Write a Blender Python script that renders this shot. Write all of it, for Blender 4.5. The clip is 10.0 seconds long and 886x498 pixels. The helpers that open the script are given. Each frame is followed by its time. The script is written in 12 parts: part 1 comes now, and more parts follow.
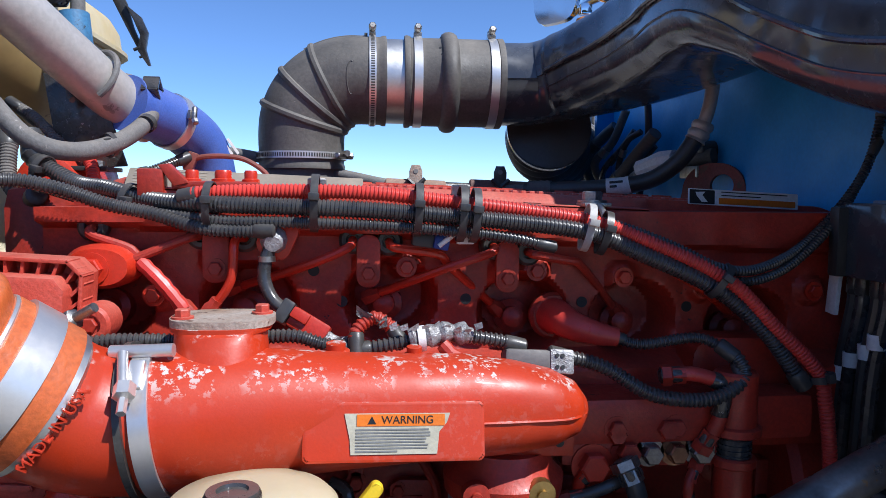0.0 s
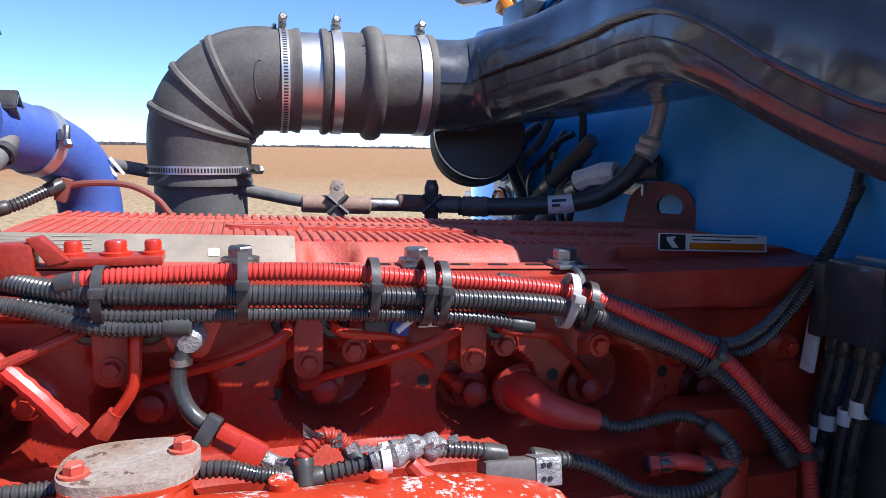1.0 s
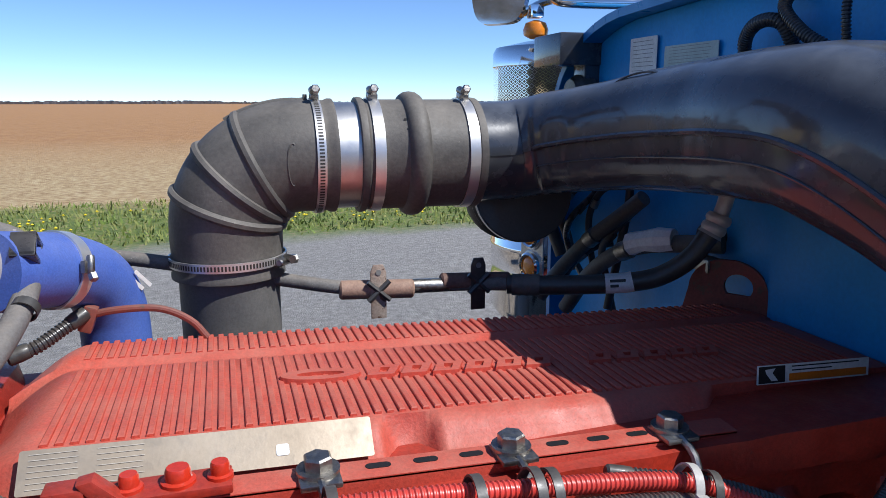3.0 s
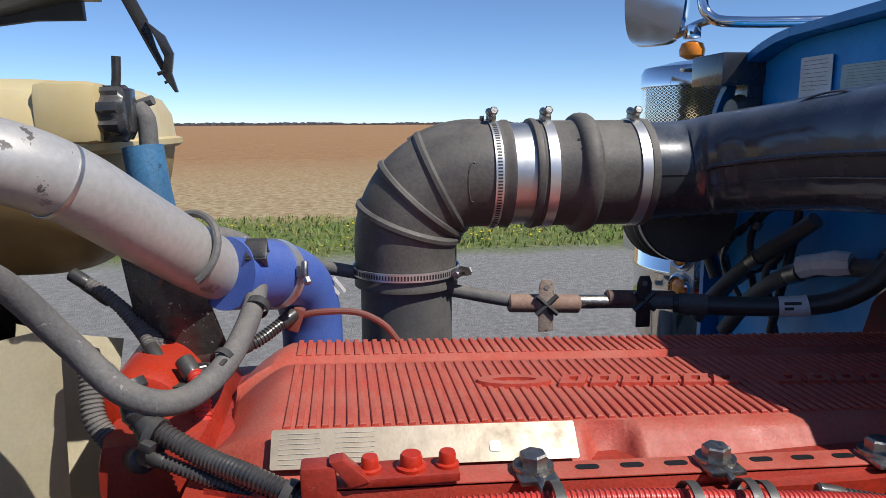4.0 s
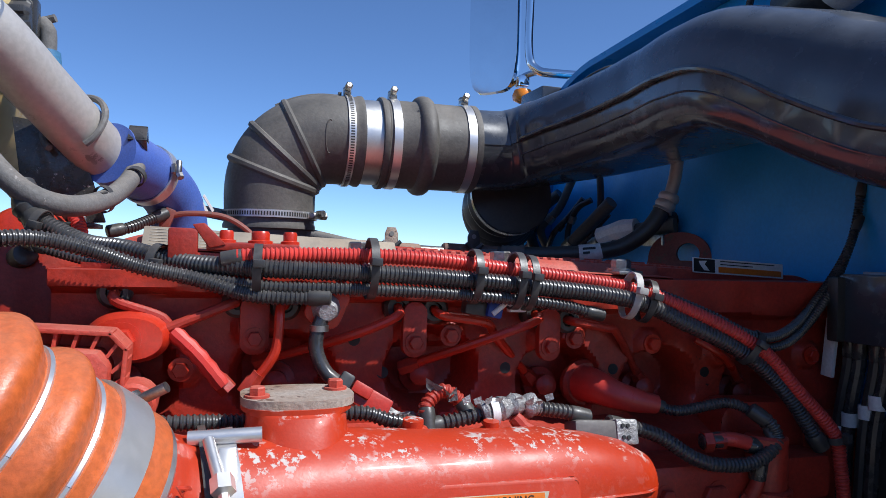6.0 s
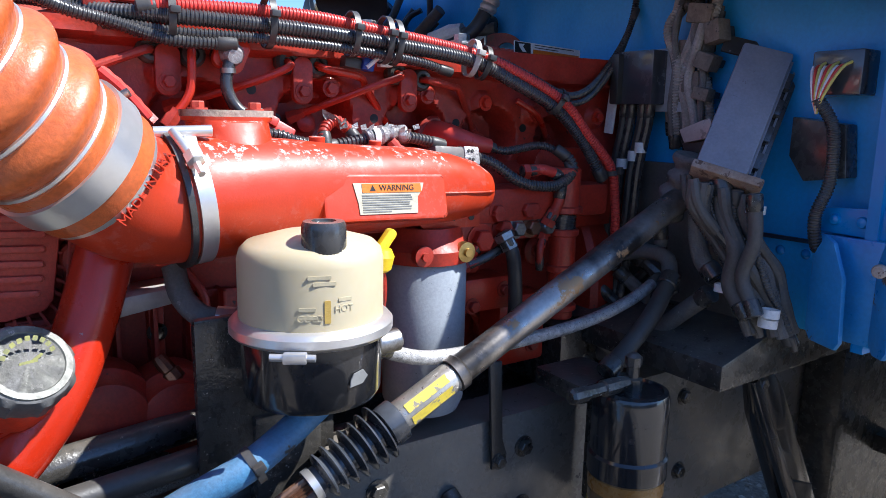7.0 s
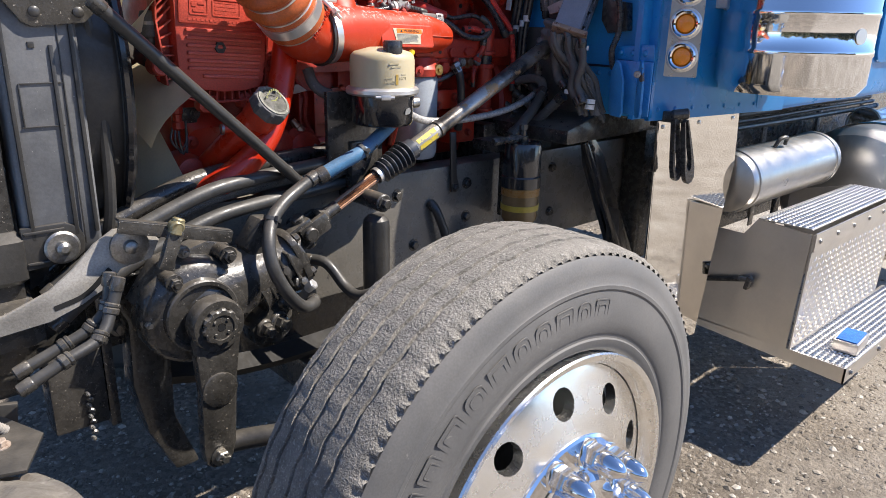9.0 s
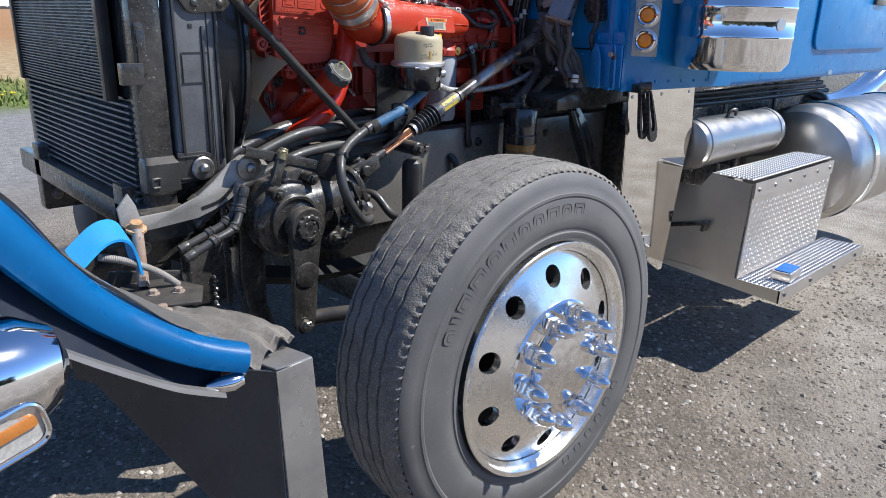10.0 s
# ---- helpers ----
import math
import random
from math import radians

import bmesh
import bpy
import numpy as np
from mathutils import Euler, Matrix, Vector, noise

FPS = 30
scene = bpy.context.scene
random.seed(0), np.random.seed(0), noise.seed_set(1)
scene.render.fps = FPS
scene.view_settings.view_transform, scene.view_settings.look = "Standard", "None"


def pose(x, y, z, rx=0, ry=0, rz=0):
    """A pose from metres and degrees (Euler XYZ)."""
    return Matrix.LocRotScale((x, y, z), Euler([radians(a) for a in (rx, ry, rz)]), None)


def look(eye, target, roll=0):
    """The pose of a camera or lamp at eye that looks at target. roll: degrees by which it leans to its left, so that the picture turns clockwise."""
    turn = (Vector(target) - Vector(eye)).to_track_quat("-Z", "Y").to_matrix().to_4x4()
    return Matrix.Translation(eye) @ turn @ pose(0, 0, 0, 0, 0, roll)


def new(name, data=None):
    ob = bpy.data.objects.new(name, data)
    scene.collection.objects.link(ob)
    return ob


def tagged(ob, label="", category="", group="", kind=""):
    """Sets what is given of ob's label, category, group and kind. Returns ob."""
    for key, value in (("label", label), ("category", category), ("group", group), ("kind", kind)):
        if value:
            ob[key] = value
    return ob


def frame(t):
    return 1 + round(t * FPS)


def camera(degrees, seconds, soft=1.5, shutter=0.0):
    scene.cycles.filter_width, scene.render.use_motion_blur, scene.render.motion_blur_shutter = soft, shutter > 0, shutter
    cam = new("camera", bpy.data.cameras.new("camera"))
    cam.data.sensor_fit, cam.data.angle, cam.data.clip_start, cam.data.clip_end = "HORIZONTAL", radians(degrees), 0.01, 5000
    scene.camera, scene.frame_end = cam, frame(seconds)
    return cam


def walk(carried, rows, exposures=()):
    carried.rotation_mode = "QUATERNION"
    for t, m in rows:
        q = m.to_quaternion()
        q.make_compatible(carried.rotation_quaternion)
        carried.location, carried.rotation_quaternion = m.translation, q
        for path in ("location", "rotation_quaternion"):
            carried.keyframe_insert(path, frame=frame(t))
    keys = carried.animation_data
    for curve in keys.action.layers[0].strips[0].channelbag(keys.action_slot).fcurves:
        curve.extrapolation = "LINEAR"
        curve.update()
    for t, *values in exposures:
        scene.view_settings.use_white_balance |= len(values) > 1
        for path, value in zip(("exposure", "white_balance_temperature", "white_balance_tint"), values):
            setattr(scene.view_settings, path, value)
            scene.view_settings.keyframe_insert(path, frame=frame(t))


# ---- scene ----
cam = camera(64.3, 10.0, soft=0.8)
PATH = [
    (0, (0.04, 0.011, 1.526), (0.284, 1.99, 1.377), 0.6),
    (0.5, (0.031, 0.073, 1.549), (0.514, 2.003, 1.345), 0.8),
    (1, (-0.006, 0.173, 1.639), (0.547, 2.075, 1.357), 0.8),
    (1.5, (-0.01, 0.243, 1.733), (0.596, 2.12, 1.4), 0.8),
    (2, (-0.014, 0.287, 1.785), (0.644, 2.142, 1.426), 1.1),
    (2.2, (-0.02, 0.301, 1.809), (0.646, 2.147, 1.425), 0.7),
    (3.3, (-0.098, 0.322, 1.83), (0.411, 2.213, 1.422), -0.1),
    (3.5, (-0.124, 0.318, 1.832), (0.318, 2.228, 1.435), -0.0),
    (4, (-0.165, 0.301, 1.828), (0.116, 2.25, 1.478), -0.3),
    (4.5, (-0.184, 0.269, 1.775), (0.028, 2.245, 1.555), -0.2),
    (5, (-0.167, 0.236, 1.689), (0.054, 2.223, 1.655), -0.2),
    (5.2, (-0.142, 0.22, 1.647), (0.11, 2.204, 1.657), -0.2),
    (6.3, (-0.181, 0.022, 1.484), (0.603, 1.862, 1.482), 1.3),
    (6.5, (-0.204, -0.009, 1.449), (0.682, 1.781, 1.347), 1.0),
    (7, (-0.324, -0.079, 1.406), (0.768, 1.555, 1.038), 1.1),
    (7.5, (-0.475, -0.17, 1.375), (0.77, 1.31, 0.867), 1.2),
    (8, (-0.648, -0.361, 1.373), (0.626, 1.059, 0.771), 1.4),
    (8.5, (-0.819, -0.539, 1.365), (0.455, 0.868, 0.735), 1.4),
    (9, (-1.055, -0.731, 1.357), (0.234, 0.665, 0.733), 1.3),
    (9.5, (-1.283, -0.945, 1.348), (0.013, 0.445, 0.725), 1.3),
    (10, (-1.506, -1.111, 1.33), (-0.207, 0.277, 0.708), 1.3),
]
walk(cam, [(t, look(eye, target, roll)) for t, eye, target, roll in PATH], [(0, 0.74, 5900, 11), (1.0, 1.06, 5950, 13), (1.5, 1.06, 6050, 13), (2.0, 0.88, 5950, 12), (3.4, 0.47, 6300, 10), (4.5, 0.24, 6550, 9), (5.2, 0.27, 6350, 9), (6.5, 0.97, 5950, 10), (7.2, 1.48, 6150, 11), (8.0, 1.46, 6900, 12), (9.0, 1.22, 6900, 12), (9.5, 1.00, 6350, 10), (10, 0.86, 6200, 10)])

# ---- daylight ----
SUN = Vector((0.60, -0.53, 1.0)).normalized()
world = bpy.data.worlds.new("sky")
scene.world = world
world.use_nodes = True
wn = world.node_tree.nodes
sky = wn.new("ShaderNodeTexSky")
sky.sky_type = "NISHITA"
sky.sun_disc = False
sky.sun_elevation = math.asin(SUN.z)
sky.sun_rotation = math.atan2(SUN.x, SUN.y)
sky.altitude = 900
sky.air_density, sky.dust_density, sky.ozone_density = 0.66, 0.0, 7.0
wn["Background"].inputs["Strength"].default_value = 0.112
world.node_tree.links.new(sky.outputs[0], wn["Background"].inputs["Color"])
lamp = bpy.data.lights.new("sun", "SUN")
lamp.energy, lamp.angle, lamp.color = 3.7, radians(0.53), (1.0, 0.97, 0.92)
sun = new("sun", lamp)
sun.matrix_world = look(SUN * 30, (0, 0, 0))

# ---- materials ----
def ramp(nt, fac, stops):
    r = nt.nodes.new("ShaderNodeValToRGB")
    while len(r.color_ramp.elements) < len(stops):
        r.color_ramp.elements.new(0.5)
    for el, (p, c) in zip(r.color_ramp.elements, stops):
        el.position = p
        el.color = (*c, 1) if len(c) == 3 else c
    nt.links.new(fac, r.inputs[0])
    return r.outputs[0]


def mat(name, base, rough=0.5, metal=0.0, second=None, scale=6.0, chip=None, chip_at=0.62, chip_scale=40.0,
        dust=None, dust_amount=0.0, bump=0.1, grain=250.0, coat=0.0, rough_var=0.12, trans=0.0, sss=0.0, aniso=0.0, piece=0.0, stretch=(1, 1, 1), dist=0.002, cluster=False, flake_up=False):
    """A surface: two tones in broad patches, chips with their own outline, dust settled on faces that look up, fine relief."""
    m = bpy.data.materials.new(name)
    m.use_nodes = True
    nt = m.node_tree
    n, l = nt.nodes, nt.links
    b = n["Principled BSDF"]
    tc = n.new("ShaderNodeTexCoord")
    mp = n.new("ShaderNodeMapping")
    mp.inputs["Scale"].default_value = stretch
    l.new(tc.outputs["Object"], mp.inputs[0])

    def nz(s, detail=5.0, rough_=0.6):
        t = n.new("ShaderNodeTexNoise")
        t.inputs["Scale"].default_value = s
        t.inputs["Detail"].default_value = detail
        t.inputs["Roughness"].default_value = rough_
        l.new(mp.outputs[0], t.inputs["Vector"])
        return t.outputs["Fac"]

    def mix(fac, a, bb):
        x = n.new("ShaderNodeMix")
        x.data_type = "RGBA"
        if isinstance(fac, float):
            x.inputs["Factor"].default_value = fac
        else:
            l.new(fac, x.inputs["Factor"])
        for sock, v in ((x.inputs[6], a), (x.inputs[7], bb)):
            if isinstance(v, tuple):
                sock.default_value = (*v, 1)
            else:
                l.new(v, sock)
        return x.outputs[2]

    second = second or tuple(c * 0.72 for c in base)
    broad = nz(scale)
    fine = nz(grain, 3.0)
    col = mix(ramp(nt, broad, [(0.36, (0, 0, 0)), (0.66, (1, 1, 1))]), base, second)
    if piece:
        oi = n.new("ShaderNodeObjectInfo")
        col = mix(ramp(nt, oi.outputs["Random"], [(0, (0, 0, 0)), (1, (piece, piece, piece))]), col, tuple(c * 0.5 for c in base))
    fl = min(1.0, bump * 5)
    speck = ramp(nt, fine, [(0.35, (1 - 0.18 * fl,) * 3), (0.65, (1 + 0.1 * fl,) * 3)])
    mu = n.new("ShaderNodeMix")
    mu.data_type, mu.blend_type = "RGBA", "MULTIPLY"
    mu.inputs["Factor"].default_value = 1.0
    l.new(col, mu.inputs[6]), l.new(speck, mu.inputs[7])
    col = mu.outputs[2]
    rgh = ramp(nt, nz(scale * 4), [(0.3, (max(rough - rough_var, 0.02),) * 3), (0.7, (min(rough + rough_var, 1.0),) * 3)])
    if chip:
        cf = ramp(nt, nz(chip_scale, 8.0, 0.7), [(chip_at, (0, 0, 0)), (chip_at + 0.02, (1, 1, 1))])
        if cluster:
            where = ramp(nt, nz(chip_scale * 0.17, 3.0), [(0.47, (0, 0, 0)), (0.55, (1, 1, 1))])
            mk = n.new("ShaderNodeMath")
            mk.operation = "MULTIPLY"
            l.new(cf, mk.inputs[0]), l.new(where, mk.inputs[1])
            cf = mk.outputs[0]
        if flake_up:
            gn = n.new("ShaderNodeNewGeometry")
            sn = n.new("ShaderNodeSeparateXYZ")
            l.new(gn.outputs["Normal"], sn.inputs[0])
            mf = n.new("ShaderNodeMath")
            mf.operation = "MULTIPLY"
            l.new(cf, mf.inputs[0]), l.new(ramp(nt, sn.outputs["Z"], [(0.45, (0.06, 0.06, 0.06)), (0.80, (1, 1, 1))]), mf.inputs[1])
            cf = mf.outputs[0]
        col = mix(cf, col, chip)
        rgh = mix(cf, rgh, (0.6, 0.6, 0.6))
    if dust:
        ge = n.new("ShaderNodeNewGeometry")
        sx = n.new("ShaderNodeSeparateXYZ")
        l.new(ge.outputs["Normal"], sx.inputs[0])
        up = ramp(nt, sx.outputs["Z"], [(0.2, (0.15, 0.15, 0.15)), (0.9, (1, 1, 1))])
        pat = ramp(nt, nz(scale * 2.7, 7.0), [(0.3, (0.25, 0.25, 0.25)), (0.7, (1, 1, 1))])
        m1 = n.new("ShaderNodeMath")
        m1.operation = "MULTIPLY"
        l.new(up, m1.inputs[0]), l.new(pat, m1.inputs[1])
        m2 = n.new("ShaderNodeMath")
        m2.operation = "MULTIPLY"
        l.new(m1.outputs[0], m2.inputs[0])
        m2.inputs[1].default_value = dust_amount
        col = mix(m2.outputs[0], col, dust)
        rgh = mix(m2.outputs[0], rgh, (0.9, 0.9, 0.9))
    l.new(col, b.inputs["Base Color"])
    l.new(rgh, b.inputs["Roughness"])
    b.inputs["Metallic"].default_value = metal
    b.inputs["Coat Weight"].default_value = coat
    b.inputs["Coat Roughness"].default_value = 0.08
    b.inputs["Transmission Weight"].default_value = trans
    b.inputs["Anisotropic"].default_value = aniso
    if sss:
        b.inputs["Subsurface Weight"].default_value = sss
        b.inputs["Subsurface Radius"].default_value = (0.02, 0.015, 0.008)
    if bump:
        bp = n.new("ShaderNodeBump")
        bp.inputs["Strength"].default_value = bump
        bp.inputs["Distance"].default_value = dist
        l.new(fine, bp.inputs["Height"])
        l.new(bp.outputs[0], b.inputs["Normal"])
    return m


DUST = (0.36, 0.29, 0.22)
RED = mat("red engine enamel", (0.57, 0.031, 0.009), 0.36, 0, (0.43, 0.022, 0.008), 9, (0.55, 0.50, 0.47), 0.70, 30, DUST, 0.06, 0.12, 300, 0.06)
RED_CAST = mat("bright red cast enamel", (0.56, 0.038, 0.011), 0.40, 0, (0.46, 0.029, 0.010), 9, (0.30, 0.06, 0.05), 0.68, 50, DUST, 0.05, 0.15, 300, 0.05)
RED_DULL = mat("grimy red enamel", (0.44, 0.032, 0.014), 0.44, 0, (0.29, 0.023, 0.012), 12, (0.05, 0.02, 0.02), 0.66, 45, (0.36, 0.20, 0.15), 0.12, 0.2, 220, 0.05)
RED_GLOSS = mat("glossy bright red enamel", (0.55, 0.026, 0.005), 0.30, 0, (0.45, 0.020, 0.004), 7, (0.50, 0.40, 0.36), 0.70, 70, DUST, 0.03, 0.06, 420, 0.18)
RED_HOT = mat("flaking bright red enamel", (0.50, 0.036, 0.005), 0.43, 0, (0.42, 0.027, 0.004), 7, (0.52, 0.47, 0.43), 0.535, 110, DUST, 0.03, 0.06, 420, 0.06, cluster=True, flake_up=True)
RED_FADED = mat("sun-faded dusty red paint", (0.54, 0.062, 0.036), 0.46, 0, (0.45, 0.050, 0.029), 8, (0.5, 0.3, 0.25), 0.69, 60, (0.50, 0.24, 0.17), 0.46, 0.3, 260)
RED_LOOM = mat("red ribbed plastic", (0.70, 0.050, 0.034), 0.35, 0, (0.5, 0.04, 0.03), 14, None, 0, 0, DUST, 0.12, 0.05)
BLACK_LOOM = mat("black ribbed plastic", (0.022, 0.023, 0.026), 0.26, 0, (0.050, 0.050, 0.050), 16, None, 0, 0, DUST, 0.18, 0.05, 250, 0.3)
GREY_LOOM = mat("dusty grey cloth loom", (0.165, 0.158, 0.150), 0.8, 0, (0.095, 0.092, 0.088), 20, None, 0, 0, DUST, 0.40, 0.5, 500)
RUBBER = mat("black rubber hose", (0.028, 0.028, 0.028), 0.42, 0, (0.055, 0.052, 0.047), 10, (0.20, 0.18, 0.16), 0.70, 90, (0.28, 0.25, 0.21), 0.20, 0.15, 180, 0.15)
RUBBER_DUSTY = mat("dusty moulded rubber", (0.058, 0.055, 0.051), 0.56, 0, (0.115, 0.105, 0.092), 8, (0.23, 0.21, 0.18), 0.69, 60, (0.32, 0.285, 0.24), 0.42, 0.2, 180)
CAKED = mat("dust-caked cable", (0.36, 0.335, 0.305), 0.85, 0, (0.22, 0.205, 0.185), 22, (0.06, 0.06, 0.06), 0.66, 70, DUST, 0.4, 0.4, 300)
HOSE_GREY = mat("dusty grey rubber hose", (0.15, 0.147, 0.143), 0.75, 0, (0.10, 0.098, 0.095), 18, (0.27, 0.25, 0.235), 0.64, 70, DUST, 0.35, 0.25, 300)
# PLASTIC: dust tinted blue-grey, so it also paints sky sheen on upward faces
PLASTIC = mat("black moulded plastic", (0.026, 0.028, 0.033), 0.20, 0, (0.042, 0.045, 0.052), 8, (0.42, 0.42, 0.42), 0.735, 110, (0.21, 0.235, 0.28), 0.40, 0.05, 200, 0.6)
BLACK_PAINT = mat("oily black chassis paint", (0.019, 0.0185, 0.0175), 0.25, 0, (0.050, 0.047, 0.042), 12, (0.44, 0.39, 0.33), 0.635, 170, (0.33, 0.285, 0.23), 0.30, 0.5, 130, 0.4)
BLACK_DUSTY = mat("dusty black chassis paint", (0.042, 0.040, 0.037), 0.40, 0, (0.020, 0.0195, 0.0185), 9, (0.24, 0.21, 0.18), 0.70, 80, (0.26, 0.225, 0.185), 0.26, 0.3, 160, 0.2)
LEAF = mat("dull black leaf spring", (0.022, 0.021, 0.020), 0.85, 0, (0.04, 0.037, 0.033), 20)
TIE = mat("black nylon", (0.03, 0.031, 0.033), 0.4, 0, (0.05, 0.05, 0.05), 30, None, 0, 0, DUST, 0.15, 0.05)
TIE_PALE = mat("greyed nylon", (0.5, 0.48, 0.45), 0.55)
BLUE_DULL = mat("dull chalky blue paint", (0.016, 0.33, 0.74), 0.46, 0, (0.013, 0.26, 0.62), 4, (0.05, 0.07, 0.10), 0.70, 30, DUST, 0.10, 0.08, 160)
NAVY = mat("dark navy underside and painted shade", (0.010, 0.028, 0.065), 0.5, 0, (0.008, 0.018, 0.04), 6, None, 0, 0, DUST, 0.1, 0.1)
RAIL = mat("weathered grey-black chassis paint", (0.200, 0.185, 0.160), 0.28, 0, (0.125, 0.116, 0.100), 5, (0.02, 0.02, 0.02), 0.64, 45, DUST, 0.25, 0.14, 160, 0.25)
BLUE = mat("blue truck paint", (0.003, 0.225, 0.56), 0.34, 0, (0.003, 0.185, 0.48), 3, (0.30, 0.32, 0.34), 0.76, 50, DUST, 0.04, 0.03, 90, 0.12)
SILICONE_BLUE = mat("blue silicone hose", (0.055, 0.115, 0.42), 0.5, 0, (0.08, 0.15, 0.46), 12, None, 0, 0, DUST, 0.2, 0.15, 400)
SILICONE_ORANGE = mat("orange silicone hose", (0.58, 0.125, 0.028), 0.36, 0, (0.46, 0.090, 0.022), 14, None, 0, 0, (0.42, 0.25, 0.15), 0.22, 0.2, 200)
PLATE_STEEL = mat("mill-finish steel plate", (0.78, 0.745, 0.70), 0.36, 1, (0.70, 0.67, 0.63), 5, (0.35, 0.31, 0.27), 0.77, 40, DUST, 0.05, 0.02, 120, 0, 0.05)
ALU_POLISH = mat("polished wheel aluminium", (0.92, 0.915, 0.90), 0.24, 1, (0.88, 0.875, 0.86), 5, None, 0, 0, DUST, 0.06, 0.0, 60, 0, 0.07)
STEEL = mat("satin stainless steel", (0.78, 0.76, 0.73), 0.36, 0.8, (0.72, 0.70, 0.67), 20, None, 0, 0, DUST, 0.05, 0.02, 300, 0, 0.04)
ZINC = mat("weathered zinc-plated steel", (0.42, 0.41, 0.39), 0.42, 1, (0.28, 0.26, 0.23), 40, (0.2, 0.1, 0.05), 0.7, 90, None, 0, 0.2)
CHROME = mat("polished chrome", (0.88, 0.88, 0.88), 0.08, 1, (0.82, 0.82, 0.83), 6, None, 0, 0, DUST, 0.02, 0.0, 60, 0, 0.03)
MIRROR_STEEL = mat("polished stainless sheet", (0.80, 0.77, 0.72), 0.055, 1, (0.77, 0.74, 0.69), 4, None, 0, 0, DUST, 0.03, 0.0, 15, 0, 0.02)
ALU = mat("dusty cast aluminium pipe", (0.55, 0.535, 0.51), 0.44, 0.35, (0.47, 0.43, 0.39), 6, (0.13, 0.12, 0.115), 0.615, 30, DUST, 0.2, 0.10, 120, 0, 0.06, cluster=True)
ALU_RAW = mat("bare machined aluminium", (0.70, 0.69, 0.67), 0.42, 1, (0.63, 0.62, 0.60), 15, None, 0, 0, DUST, 0.08, 0.04, 250, 0, 0.04)
CREAM = mat("yellowed translucent plastic", (0.53, 0.46, 0.31), 0.42, 0, (0.46, 0.38, 0.23), 5, None, 0, 0, DUST, 0.0, 0.02, 60, 0, 0.08, 0, 0.25)
CREAM_FAN = mat("cream nylon fan blade", (0.86, 0.78, 0.56), 0.5, 0, (0.76, 0.67, 0.46), 7, None, 0, 0, DUST, 0.2, 0.05)
CREAM_TANK = mat("amber-yellowed tank plastic", (0.70, 0.58, 0.33), 0.42, 0, (0.62, 0.47, 0.21), 5, (0.42, 0.28, 0.10), 0.70, 9, DUST, 0.05, 0.02, 60, 0, 0.08, 0, 0.3)
CREAM_MARK = mat("raised cream moulding", (0.50, 0.43, 0.28), 0.5, 0, (0.46, 0.39, 0.24), 20)
YELLOW = mat("bright yellow plastic", (0.85, 0.62, 0.02), 0.38, 0, (0.75, 0.5, 0.02), 20)
AMBER = mat("amber lens", (0.95, 0.30, 0.015), 0.25, 0, (0.90, 0.25, 0.012), 30, None, 0, 0, None, 0, 0.15, 500, 0.4, 0.05)
PALE_GREY = mat("scuffed pale grey paint", (0.34, 0.37, 0.40), 0.45, 0, (0.25, 0.28, 0.31), 10, (0.05, 0.05, 0.05), 0.66, 60, DUST, 0.1, 0.1)
TAPE = mat("frayed silver tape", (0.42, 0.42, 0.42), 0.42, 0.4, (0.16, 0.15, 0.15), 60, None, 0, 0, DUST, 0.15, 0.8, 300)
WHITE = mat("white vinyl", (0.80, 0.80, 0.78), 0.5, 0, (0.70, 0.69, 0.66), 25)
ORANGE_INK = mat("orange label ink", (0.85, 0.20, 0.01), 0.45)
INK = mat("black ink", (0.015, 0.015, 0.015), 0.5)
GREY_INK = mat("grey small print", (0.22, 0.22, 0.21), 0.6)
PLATE = mat("worn champagne data plate", (0.40, 0.335, 0.255), 0.42, 0.45, (0.32, 0.26, 0.19), 14, (0.22, 0.18, 0.13), 0.66, 60, DUST, 0.15, 0.05)
PLATE_PRINT = mat("pale worn engraving", (0.50, 0.45, 0.37), 0.5, 0.2, (0.42, 0.37, 0.30), 60)
TREAD = mat("dusty worn tyre tread", (0.140, 0.129, 0.113), 0.80, 0, (0.235, 0.214, 0.186), 30, (0.34, 0.32, 0.29), 0.565, 230, (0.28, 0.26, 0.23), 0.4, 0.9, 210, dist=0.005)
SIDEWALL = mat("grey weathered tyre sidewall", (0.105, 0.103, 0.100), 0.62, 0, (0.145, 0.140, 0.133), 7, (0.19, 0.18, 0.165), 0.66, 40, DUST, 0.12, 0.12, 300)
COPPERY = mat("greased bare steel spline", (0.36, 0.20, 0.12), 0.38, 0.9, (0.22, 0.12, 0.08), 60)
RUST = mat("rusted steel", (0.30, 0.19, 0.125), 0.75, 0.2, (0.46, 0.40, 0.345), 16, (0.12, 0.065, 0.045), 0.58, 50, DUST, 0.25, 0.5)
GLASS_AMBER = mat("stained clear fuel bowl", (0.20, 0.125, 0.055), 0.12, 0, (0.13, 0.08, 0.035), 14, None, 0, 0, None, 0, 0.02, 100, 0.5)
BRAID_GREY = mat("dusty grey braided hose", (0.16, 0.155, 0.148), 0.6, 0, (0.09, 0.088, 0.085), 40, (0.03, 0.03, 0.03), 0.62, 300, DUST, 0.25, 1.0, 420, dist=0.004)
BRAID_BRIGHT = mat("bright striped steel braid", (0.62, 0.61, 0.60), 0.42, 0.5, (0.36, 0.35, 0.34), 120, (0.10, 0.10, 0.10), 0.60, 260, DUST, 0.1, 0.8, 600)
